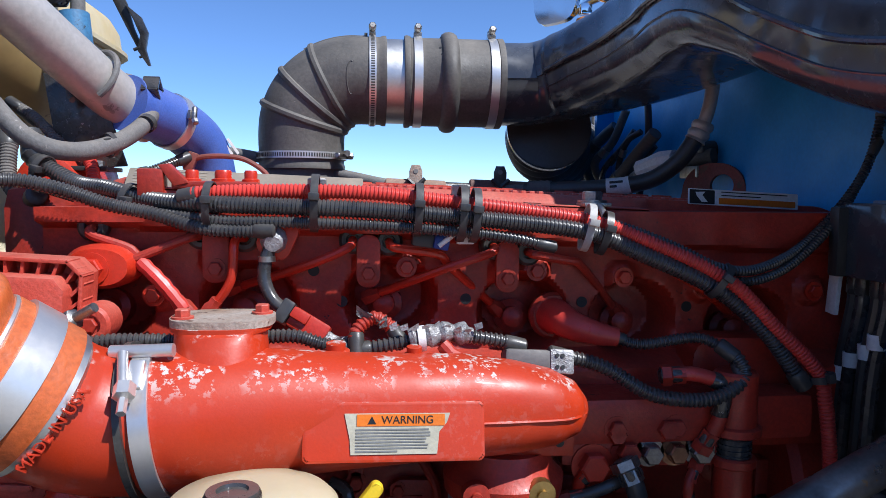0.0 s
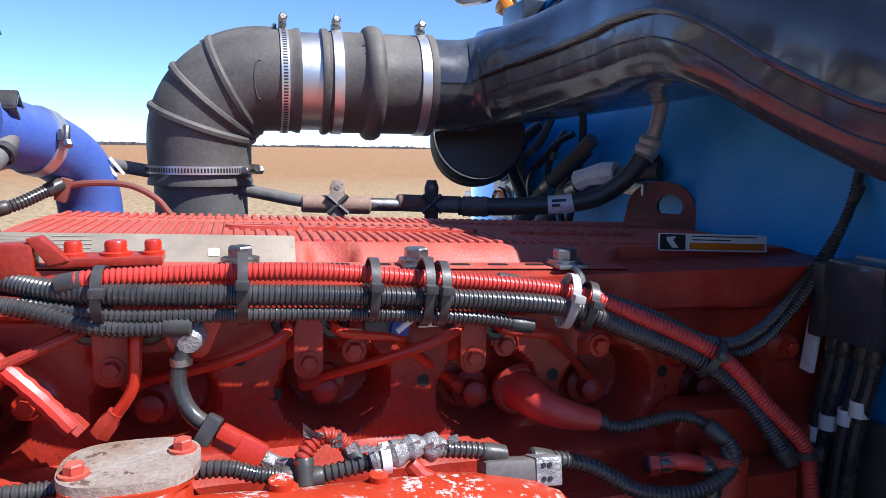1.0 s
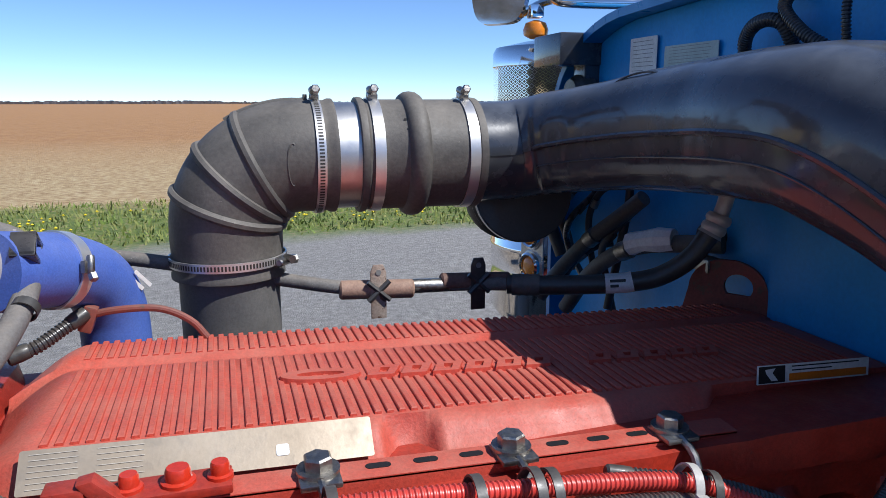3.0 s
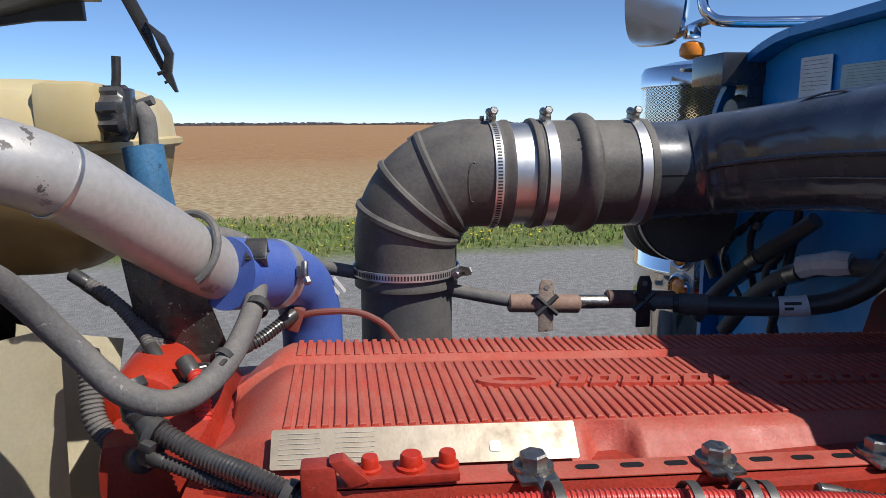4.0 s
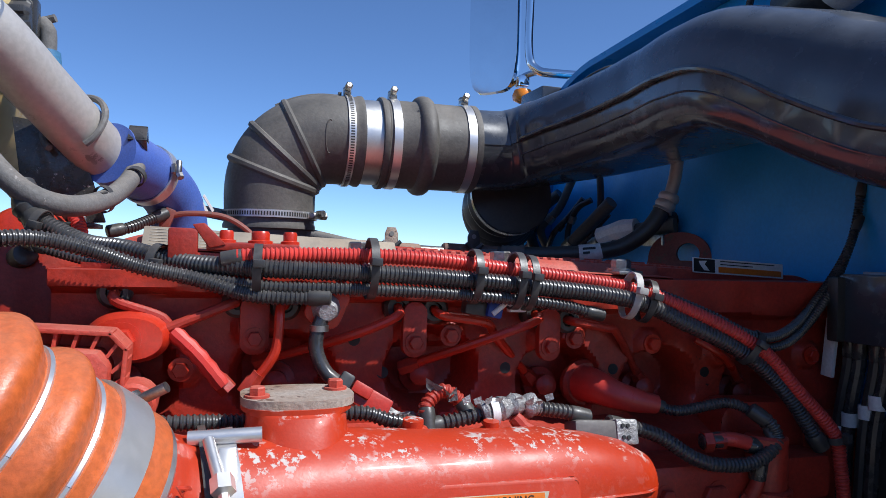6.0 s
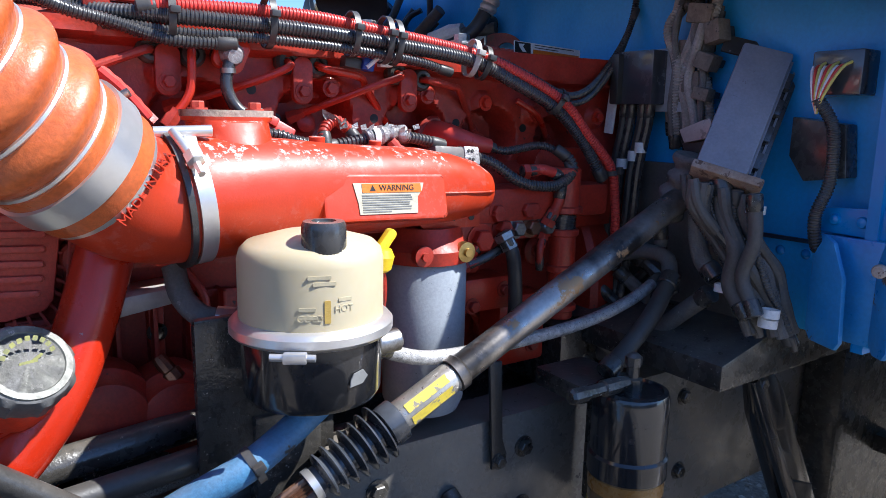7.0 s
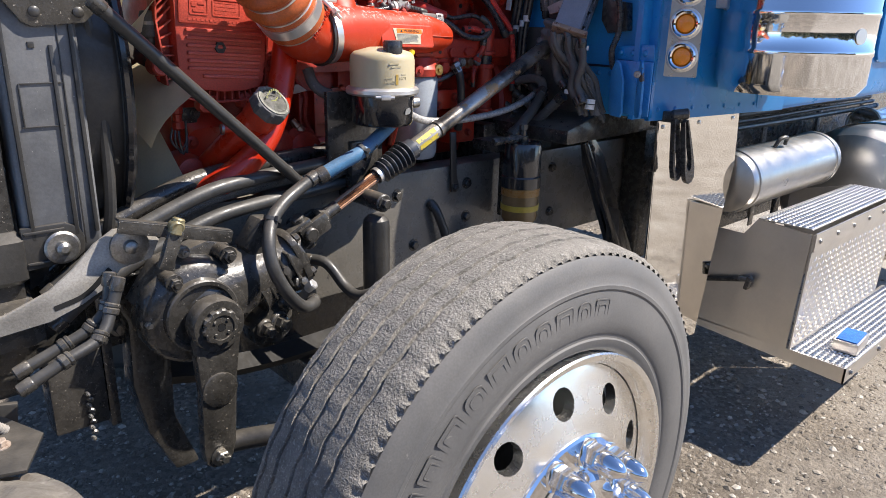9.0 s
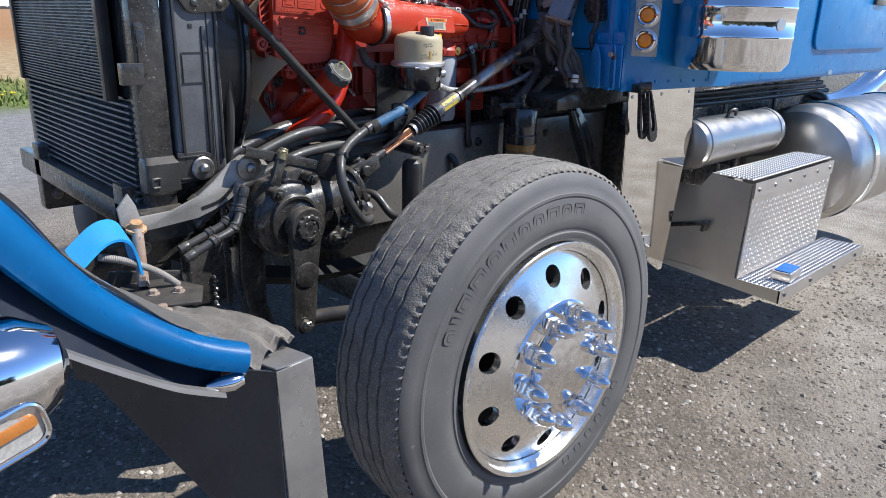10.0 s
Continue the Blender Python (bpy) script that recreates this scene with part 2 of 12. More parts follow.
WINDOW = mat("dark cab glass", (0.02, 0.025, 0.03), 0.04, 0, (0.02, 0.02, 0.03), 3, None, 0, 0, None, 0, 0.0, 10, 0.6, 0.02)
FIN = mat("dusty radiator fins", (0.20, 0.205, 0.215), 0.42, 0.6, (0.13, 0.133, 0.14), 14, None, 0, 0, DUST, 0.2, 0.3, 400)
BROWN_WRAP = mat("brown heat-shrink sleeve", (0.17, 0.085, 0.06), 0.7, 0, (0.12, 0.06, 0.05), 30, None, 0, 0, DUST, 0.2, 0.3)
PALE_STEEL = mat("satin bare steel", (0.50, 0.49, 0.47), 0.34, 0.75, (0.36, 0.35, 0.34), 9, (0.22, 0.21, 0.19), 0.70, 40, DUST, 0.06, 0.06, 60)
ALU_TANK = mat("brushed tank aluminium", (0.56, 0.545, 0.52), 0.34, 1, (0.47, 0.455, 0.435), 3, None, 0, 0, DUST, 0.08, 0.03, 80, 0, 0.08)
BLUE_HOSE = mat("scuffed blue hydraulic hose", (0.06, 0.20, 0.36), 0.5, 0, (0.04, 0.13, 0.24), 14, (0.02, 0.02, 0.02), 0.62, 30, DUST, 0.2, 0.2)
GLOSS_BLACK = mat("glossy black painted can", (0.012, 0.013, 0.015), 0.16, 0, (0.022, 0.022, 0.024), 10, (0.20, 0.18, 0.16), 0.72, 120, DUST, 0.08, 0.04, 200, 0.6)
WORN_YELLOW = mat("chipped yellow label", (0.66, 0.52, 0.05), 0.5, 0, (0.56, 0.42, 0.05), 40, (0.20, 0.18, 0.14), 0.57, 90, DUST, 0.1, 0.1)
BLUE_GRIP = mat("blue grit tread pad", (0.01, 0.16, 0.50), 0.75, 0, (0.01, 0.10, 0.36), 60, None, 0, 0, None, 0, 0.6)
WIRE_YELLOW = mat("yellow wire", (0.7, 0.6, 0.15), 0.5)


# ---- mesh helpers ----
def part(name, bm, material, parent=None, label="", smooth=True, sharp=0.6):
    """Links a bmesh as one mesh object under a thing or a part."""
    bmesh.ops.recalc_face_normals(bm, faces=bm.faces)
    for f in bm.faces:
        f.smooth = smooth
    if smooth:
        for e in bm.edges:
            if len(e.link_faces) == 2 and e.calc_face_angle(0) > sharp:
                e.smooth = False
    me = bpy.data.meshes.new(name)
    bm.to_mesh(me)
    bm.free()
    me.materials.append(material)
    ob = new(name, me)
    if parent:
        adopt(ob, parent)
    if label:
        tagged(ob, label)
    return ob


def world_of(ob):
    m = ob.matrix_parent_inverse @ ob.matrix_basis
    return world_of(ob.parent) @ m if ob.parent else ob.matrix_basis.copy()


def adopt(ob, parent):
    ob.parent = parent
    ob.matrix_parent_inverse = world_of(parent).inverted()


def thing(name, at, label, category, group="", kind=""):
    e = new(name)
    e.empty_display_size = 0.02
    e.matrix_basis = Matrix.Translation(at)
    return tagged(e, label, category, group, kind)


def basis_of(axis, hint=(0, 0, 1)):
    w = Vector(axis).normalized()
    h = Vector(hint)
    if abs(w.dot(h.normalized())) > 0.98:
        h = Vector((1, 0, 0))
    u = h.cross(w).normalized()
    return u, w.cross(u), w


def box(bm, at, size, rot=(0, 0, 0), bevel=0.0, m=None):
    made = bmesh.ops.create_cube(bm, size=1.0)["verts"]
    mm = (m or pose(*at, *rot)) @ Matrix.Diagonal((*size, 1))
    bmesh.ops.transform(bm, matrix=mm, verts=made)
    if bevel:
        es = list({e for v in made for e in v.link_edges})
        bmesh.ops.bevel(bm, geom=es, offset=bevel, segments=2, affect="EDGES", profile=0.6)
    return bm


def rings_to_faces(bm, rings, cap=True, loop=True):
    for a, b in zip(rings, rings[1:]):
        k = len(a)
        for i in range(k if loop else k - 1):
            j = (i + 1) % k
            bm.faces.new((a[i], a[j], b[j], b[i]))
    if cap:
        bm.faces.new(list(reversed(rings[0])))
        bm.faces.new(rings[-1])


def lathe(bm, at, axis, profile, seg=24, cap=True, hint=(0, 0, 1)):
    """profile: (radius, height along the axis) pairs."""
    u, v, w = basis_of(axis, hint)
    at = Vector(at)
    rings = [[bm.verts.new(at + w * h + (u * math.cos(a) + v * math.sin(a)) * max(r, 0.0002)) for a in (i * math.tau / seg for i in range(seg))] for r, h in profile]
    rings_to_faces(bm, rings, cap)
    return bm


def rod(bm, p, q, r, r2=None, seg=14, soft=0.0):
    p, q = Vector(p), Vector(q)
    d = (q - p).length
    r2 = r if r2 is None else r2
    s = soft
    prof = [(r - s, 0), (r, s), (r2, d - s), (r2 - s, d)] if s else [(r, 0), (r2, d)]
    return lathe(bm, p, q - p, prof, seg)


def spline(pts, step):
    """A smooth line through the points, in even steps."""
    P = [Vector(p) for p in pts]
    P = [P[0] * 2 - P[1]] + P + [P[-1] * 2 - P[-2]]
    dense = []
    for a, b, c, d in zip(P, P[1:], P[2:], P[3:]):
        for i in range(40):
            t = i / 40
            dense.append(0.5 * (2 * b + (c - a) * t + (2 * a - 5 * b + 4 * c - d) * t * t + (3 * b - a - 3 * c + d) * t ** 3))
    dense.append(P[-2])
    run = [0.0]
    for a, b in zip(dense, dense[1:]):
        run.append(run[-1] + (b - a).length)
    n = max(2, round(run[-1] / step))
    out, k = [], 0
    for i in range(n + 1):
        s = run[-1] * i / n
        while k < len(run) - 2 and run[k + 1] < s:
            k += 1
        f = (s - run[k]) / max(run[k + 1] - run[k], 1e-9)
        out.append(dense[k].lerp(dense[k + 1], min(f, 1)))
    return out


def sweep(bm, line, radius, seg=12, cap=True):
    """radius: a number, or a function of (index, share of the way)."""
    n = len(line)
    t0 = (line[1] - line[0]).normalized()
    u = basis_of(t0)[0]
    rings = []
    for i, p in enumerate(line):
        t = (line[min(i + 1, n - 1)] - line[max(i - 1, 0)]).normalized()
        u = (u - t * u.dot(t)).normalized()
        v = t.cross(u)
        r = radius(i, i / (n - 1)) if callable(radius) else radius
        rings.append([bm.verts.new(p + (u * math.cos(a) + v * math.sin(a)) * r) for a in (k * math.tau / seg for k in range(seg))])
    rings_to_faces(bm, rings, cap)
    return bm


def hose(bm, pts, r, seg=14, step=0.008, cap=True):
    return sweep(bm, spline(pts, step), r, seg, cap)


def loom(bm, pts, r, pitch=0.0046, depth=0.0013, seg=14):
    """A ribbed conduit."""
    wave = (1, 1, 0, 0)
    return sweep(bm, spline(pts, pitch / 4), lambda i, s: r - (0 if wave[i % 4] else depth), seg)


def prism(bm, outline, at, u, v, depth, bevel=0.0):
    """A flat outline in the directions u and v, given the thickness of the vector depth."""
    at, u, v, d = Vector(at), Vector(u), Vector(v), Vector(depth)
    a = [bm.verts.new(at + u * x + v * y) for x, y in outline]
    b = [bm.verts.new(q.co + d) for q in a]
    made = []
    made.append(bm.faces.new(a))
    made.append(bm.faces.new(list(reversed(b))))
    n = len(a)
    for i in range(n):
        made.append(bm.faces.new((a[i], b[i], b[(i + 1) % n], a[(i + 1) % n])))
    bmesh.ops.recalc_face_normals(bm, faces=made)
    if bevel:
        bmesh.ops.bevel(bm, geom=list({e for f in made for e in f.edges}), offset=bevel, segments=2, affect="EDGES", profile=0.6)
    return bm


def oblong(w, h, r, n=5):
    """An outline with rounded corners, round the middle."""
    out = []
    for cx, cy, a0 in ((w / 2 - r, h / 2 - r, 0), (-w / 2 + r, h / 2 - r, 90), (-w / 2 + r, -h / 2 + r, 180), (w / 2 - r, -h / 2 + r, 270)):
        for i in range(n + 1):
            a = radians(a0 + 90 * i / n)
            out.append((cx + r * math.cos(a), cy + r * math.sin(a)))
    return out


def hexbolt(bm, at, axis, r=0.009, h=0.007, washer=True, flat=0.002):
    if washer:
        lathe(bm, at, axis, [(r * 1.45, 0), (r * 1.45, flat)], 16)
    w = Vector(axis).normalized()
    lathe(bm, Vector(at) + w * (flat if washer else 0), axis, [(r, 0), (r, h * 0.85), (r * 0.86, h)], 6)
    return bm


def ring(bm, at, axis, r_in, r_out, width, seg=36):
    u, v, w = basis_of(axis)
    at = Vector(at)
    rs = []
    for r, h in ((r_in, -width / 2), (r_out, -width / 2), (r_out, width / 2), (r_in, width / 2), (r_in, -width / 2)):
        rs.append((r, h))
    rings = [[bm.verts.new(at + w * h + (u * math.cos(a) + v * math.sin(a)) * r) for a in (i * math.tau / seg for i in range(seg))] for r, h in rs[:-1]]
    rings_to_faces(bm, rings + [rings[0]], False)
    return bm


def loft(bm, sections, seg=28, cap=True):
    """sections: (centre, u, v, half width, half height, power) of superellipses."""
    rings = []
    for c, u, v, a, b, p in sections:
        c, u, v = Vector(c), Vector(u), Vector(v)
        row = []
        for i in range(seg):
            t = i * math.tau / seg
            x, y = math.cos(t), math.sin(t)
            row.append(bm.verts.new(c + u * (a * math.copysign(abs(x) ** (2 / p), x)) + v * (b * math.copysign(abs(y) ** (2 / p), y))))
        rings.append(row)
    rings_to_faces(bm, rings, cap)
    return bm


def bm_new():
    return bmesh.new()


def words(name, text, size, m, material, parent, depth=0.0006, label=""):
    """Raised lettering in the built-in font, centred, facing the local z of m."""
    cu = bpy.data.curves.new(name, "FONT")
    cu.body, cu.size, cu.extrude = text, size, depth
    cu.align_x, cu.align_y = "CENTER", "CENTER"
    tmp = new(name + "_tmp", cu)
    dg = bpy.context.evaluated_depsgraph_get()
    me = bpy.data.meshes.new_from_object(tmp.evaluated_get(dg))
    bpy.data.objects.remove(tmp)
    me.transform(m)
    me.materials.clear()
    me.materials.append(material)
    ob = new(name, me)
    adopt(ob, parent)
    if label:
        tagged(ob, label)
    return ob


def facing(at, right, up):
    """A pose whose x is right and y is up, for flat things."""
    x = Vector(right).normalized()
    z = x.cross(Vector(up)).normalized()
    y = z.cross(x)
    m = Matrix((x, y, z)).transposed().to_4x4()
    m.translation = at
    return m


def flat(bm, m, w, h, r=0.002, thick=0.0006):
    return prism(bm, oblong(w, h, r, 3), m @ Vector((0, 0, 0)), m.to_3x3() @ Vector((1, 0, 0)), m.to_3x3() @ Vector((0, 1, 0)), m.to_3x3() @ Vector((0, 0, thick)))


def bars(m, rows, w, gap, thick_row, material, parent, name="print_line", seed=1):
    """Small print that cannot be read: one bar a line."""
    rng = random.Random(seed)
    for i in range(rows):
        k = 1.0 if i < rows - 1 else 0.55
        ww = w * k * rng.uniform(0.9, 1.0)
        q = m @ Matrix.Translation((-w / 2 + ww / 2, (rows / 2 - i - 0.5) * gap, 0))
        b = bm_new()
        flat(b, q, ww, thick_row, thick_row * 0.2, 0.0003)
        part(name, b, material, parent, smooth=False)


# ---- ground ----
def ground_z(x, y):
    k = min(max((x + 0.2) / 1.9, 0), 1)
    return -0.035 + 0.048 * k * k * (3 - 2 * k)


def ground_material():
    m = bpy.data.materials.new("gravel, verge and tilled field")
    m.use_nodes = True
    nt = m.node_tree
    n, l = nt.nodes, nt.links
    b = n["Principled BSDF"]
    tc = n.new("ShaderNodeTexCoord")

    def nz(s, detail=6.0, rough_=0.65):
        t = n.new("ShaderNodeTexNoise")
        t.inputs["Scale"].default_value, t.inputs["Detail"].default_value, t.inputs["Roughness"].default_value = s, detail, rough_
        l.new(tc.outputs["Object"], t.inputs["Vector"])
        return t.outputs["Fac"]

    def mix(f, a, c):
        x = n.new("ShaderNodeMix")
        x.data_type = "RGBA"
        l.new(f, x.inputs["Factor"])
        for sock, v in ((x.inputs[6], a), (x.inputs[7], c)):
            if isinstance(v, tuple):
                sock.default_value = (*v, 1)
            else:
                l.new(v, sock)
        return x.outputs[2]

    vo = n.new("ShaderNodeTexVoronoi")
    vo.inputs["Scale"].default_value = 70
    l.new(tc.outputs["Object"], vo.inputs["Vector"])
    stone = ramp(nt, vo.outputs["Color"], [(0.1, (0.125, 0.104, 0.080)), (0.5, (0.245, 0.205, 0.158)), (0.95, (0.47, 0.405, 0.325))])
    sandy = ramp(nt, nz(0.9), [(0.38, (0.135, 0.112, 0.088)), (0.50, (0.23, 0.188, 0.143)), (0.62, (0.42, 0.345, 0.26))])
    gravel = mix(ramp(nt, nz(5), [(0.4, (0.3, 0.3, 0.3)), (0.65, (0.85, 0.85, 0.85))]), stone, sandy)
    clod = ramp(nt, nz(1.7, 9.0, 0.75), [(0.36, (0.17, 0.082, 0.036)), (0.50, (0.30, 0.152, 0.068)), (0.62, (0.44, 0.27, 0.14))])
    soil = ramp(nt, nz(0.35), [(0.3, (0.36, 0.180, 0.058)), (0.7, (0.45, 0.240, 0.082))])
    soil = mix(ramp(nt, nz(0.8), [(0.3, (0.25, 0.25, 0.25)), (0.7, (0.65, 0.65, 0.65))]), soil, clod)
    straw = ramp(nt, nz(6), [(0.35, (0.27, 0.165, 0.075)), (0.5, (0.44, 0.31, 0.155)), (0.7, (0.58, 0.48, 0.28))])
    turf = ramp(nt, nz(9), [(0.3, (0.07, 0.11, 0.02)), (0.5, (0.14, 0.19, 0.035)), (0.68, (0.30, 0.24, 0.11))])
    sep = n.new("ShaderNodeSeparateXYZ")
    l.new(tc.outputs["Object"], sep.inputs[0])
    ad = n.new("ShaderNodeMath")
    ad.operation = "MULTIPLY_ADD"
    l.new(nz(0.5), ad.inputs[0])
    ad.inputs[1].default_value = 2.0
    l.new(sep.outputs["Y"], ad.inputs[2])
    y = ad.outputs[0]

    def step(a, c):
        mr = n.new("ShaderNodeMapRange")
        mr.inputs["From Min"].default_value, mr.inputs["From Max"].default_value = a, c
        l.new(y, mr.inputs["Value"])
        return mr.outputs["Result"]

    pale = ramp(nt, nz(3.5), [(0.35, (0.30, 0.255, 0.20)), (0.55, (0.44, 0.385, 0.315)), (0.7, (0.54, 0.485, 0.41))])
    lane = n.new("ShaderNodeVectorMath")
    lane.operation = "DOT_PRODUCT"
    lane.inputs[1].default_value = (0.9, -1.0, 0)
    l.new(tc.outputs["Object"], lane.inputs[0])
    wob = n.new("ShaderNodeMath")
    wob.operation = "MULTIPLY_ADD"
    l.new(nz(1.6), wob.inputs[0])
    wob.inputs[1].default_value = 1.6
    l.new(lane.outputs["Value"], wob.inputs[2])
    bare = n.new("ShaderNodeMapRange")
    bare.inputs["From Min"].default_value, bare.inputs["From Max"].default_value = 1.75, 2.6
    l.new(wob.outputs[0], bare.inputs["Value"])
    gravel = mix(bare.outputs["Result"], gravel, pale)
    packed = ramp(nt, nz(14, 8.0, 0.75), [(0.32, (0.19, 0.178, 0.162)), (0.5, (0.28, 0.265, 0.245)), (0.68, (0.40, 0.38, 0.35))])
    gravel = mix(step(4.5, 6.5), gravel, packed)
    col = mix(step(10.6, 11.6), gravel, turf)
    col = mix(step(14.8, 16.0), col, straw)
    col = mix(step(20, 42), col, soil)
    l.new(col, b.inputs["Base Color"])
    b.inputs["Roughness"].default_value = 0.9
    bp = n.new("ShaderNodeBump")
    bp.inputs["Strength"].default_value, bp.inputs["Distance"].default_value = 1.0, 0.020
    hm = n.new("ShaderNodeMath")
    hm.operation = "MULTIPLY_ADD"
    l.new(vo.outputs["Distance"], hm.inputs[0])
    hm.inputs[1].default_value = -0.35
    l.new(nz(75, 6.0, 0.75), hm.inputs[2])
    l.new(hm.outputs[0], bp.inputs["Height"])
    l.new(bp.outputs[0], b.inputs["Normal"])
    return m


GROUND = ground_material()


def grid_axis(a, b, near0, near1, fine, grow=1.35):
    out = [near0 + (near1 - near0) * i / fine for i in range(fine + 1)]
    s = (near1 - near0) / fine
    while out[-1] < b:
        s *= grow
        out.append(out[-1] + s)
    s = (near1 - near0) / fine
    while out[0] > a:
        s *= grow
        out.insert(0, out[0] - s)
    return out


def build_ground():
    bm = bm_new()
    xs, ys = grid_axis(-2500, 2500, -3, 4, 90), grid_axis(-2500, 3500, -3, 4, 90)
    rows = [[bm.verts.new((x, y, ground_z(x, y) + (0.012 * noise.noise((x * 2.3, y * 2.3, 0)) if abs(x) < 6 and abs(y) < 9 else 0))) for x in xs] for y in ys]
    rings_to_faces(bm, rows, False, False)
    tagged(part("ground", bm, GROUND), "grey gravel lot with dry grass verge and tilled field", "ground", kind="structure")


build_ground()


def build_gravel():
    """Loose stones near the truck."""
    rng = random.Random(5)
    vs, fs = [], []
    for i in range(30000):
        x, y = rng.uniform(-1.9, 3.3), rng.uniform(-1.4, 2.0)
        r = rng.choice((0.003, 0.0035, 0.004, 0.005, 0.006, 0.008, 0.011)) * rng.uniform(0.7, 1.3)
        z = ground_z(x, y) + 0.012 * noise.noise((x * 2.3, y * 2.3, 0)) + r * 0.15
        k, a0 = len(vs), rng.uniform(0, 6.28)
        for j in range(5):
            a = a0 + j * math.tau / 5
            q = r * rng.uniform(0.7, 1.25)
            vs.append((x + q * math.cos(a), y + q * math.sin(a), z + r * rng.uniform(-0.15, 0.15)))
        vs.append((x + r * rng.uniform(-0.35, 0.35), y + r * rng.uniform(-0.35, 0.35), z + r * rng.uniform(0.4, 0.75)))
        for j in range(5):
            fs.append((k + j, k + (j + 1) % 5, k + 5))
        vs += [(vs[k + j][0], vs[k + j][1], z - r * 0.6) for j in range(5)]
        for j in range(5):
            fs.append((k + j, k + 6 + j, k + 6 + (j + 1) % 5, k + (j + 1) % 5))
    me = bpy.data.meshes.new("gravel")
    me.from_pydata(vs, [], fs)
    m = mat("crushed limestone", (0.33, 0.30, 0.265), 0.9, 0, (0.22, 0.20, 0.175), 45, None, 0, 0, None, 0, 0.3)
    nt = m.node_tree
    ge = nt.nodes.new("ShaderNodeNewGeometry")
    tone = ramp(nt, ge.outputs["Random Per Island"], [(0.0, (0.13, 0.112, 0.092)), (0.45, (0.27, 0.232, 0.185)), (0.8, (0.38, 0.335, 0.275)), (1.0, (0.54, 0.49, 0.42))])
    nt.links.new(tone, nt.nodes["Principled BSDF"].inputs["Base Color"])
    me.materials.append(m)
    tagged(new("gravel", me), "loose grey crushed stones on the lot", "gravel", kind="stuff")


build_gravel()


def build_verge():
    """Grass tufts with dandelions along the lot's far edge."""
    rng = random.Random(9)
    vs, fs = [], []
    for i in range(9000):
        x, y = rng.uniform(-9, 12), rng.uniform(10.3, 14.8)
        if noise.noise((x * 0.6, y * 0.9, 3)) < -0.25 and rng.random() < 0.8:
            continue
        h, w, a = rng.uniform(0.03, 0.12), rng.uniform(0.010, 0.026), rng.uniform(0, 3.14)
        z = ground_z(x, y)
        k = len(vs)
        dx, dy, lx, ly = math.cos(a) * w, math.sin(a) * w, rng.uniform(-0.06, 0.06), rng.uniform(-0.06, 0.06)
        vs += [(x - dx, y - dy, z - 0.01), (x + dx, y + dy, z - 0.01), (x + dx * 0.7 + lx * 0.4, y + dy * 0.7 + ly * 0.4, z + h * 0.6), (x + lx, y + ly, z + h)]
        fs += [(k, k + 1, k + 2), (k, k + 2, k + 3)]
    me = bpy.data.meshes.new("grass")
    me.from_pydata(vs, [], fs)
    me.materials.append(mat("verge grass", (0.15, 0.22, 0.035), 0.7, 0, (0.27, 0.25, 0.08), 1.5, None, 0, 0, None, 0, 0.0))
    tagged(new("grass", me), "uneven green spring grass along the verge", "grass", kind="stuff")
    vs, fs = [], []
    for i in range(420):
        x, y = rng.uniform(-5, 8), rng.uniform(10.6, 13.2)
        if noise.noise((x * 0.5, y * 0.5, 7)) < 0.0:
            continue
        z, r, k = ground_z(x, y) + rng.uniform(0.05, 0.11), rng.uniform(0.016, 0.03), len(vs)
        for j in range(6):
            vs.append((x + r * math.cos(j * 1.047), y + r * math.sin(j * 1.047), z))
        vs += [(x, y, z + r * 0.7), (x, y, z - r)]
        for j in range(6):
            fs += [(k + j, k + (j + 1) % 6, k + 6), (k + (j + 1) % 6, k + j, k + 7)]
    me = bpy.data.meshes.new("dandelions")
    me.from_pydata(vs, [], fs)
    me.materials.append(mat("dandelion yellow", (0.8, 0.6, 0.02), 0.6))
    tagged(new("dandelions", me), "yellow dandelion heads in the verge", "flowers", kind="stuff")


build_verge()


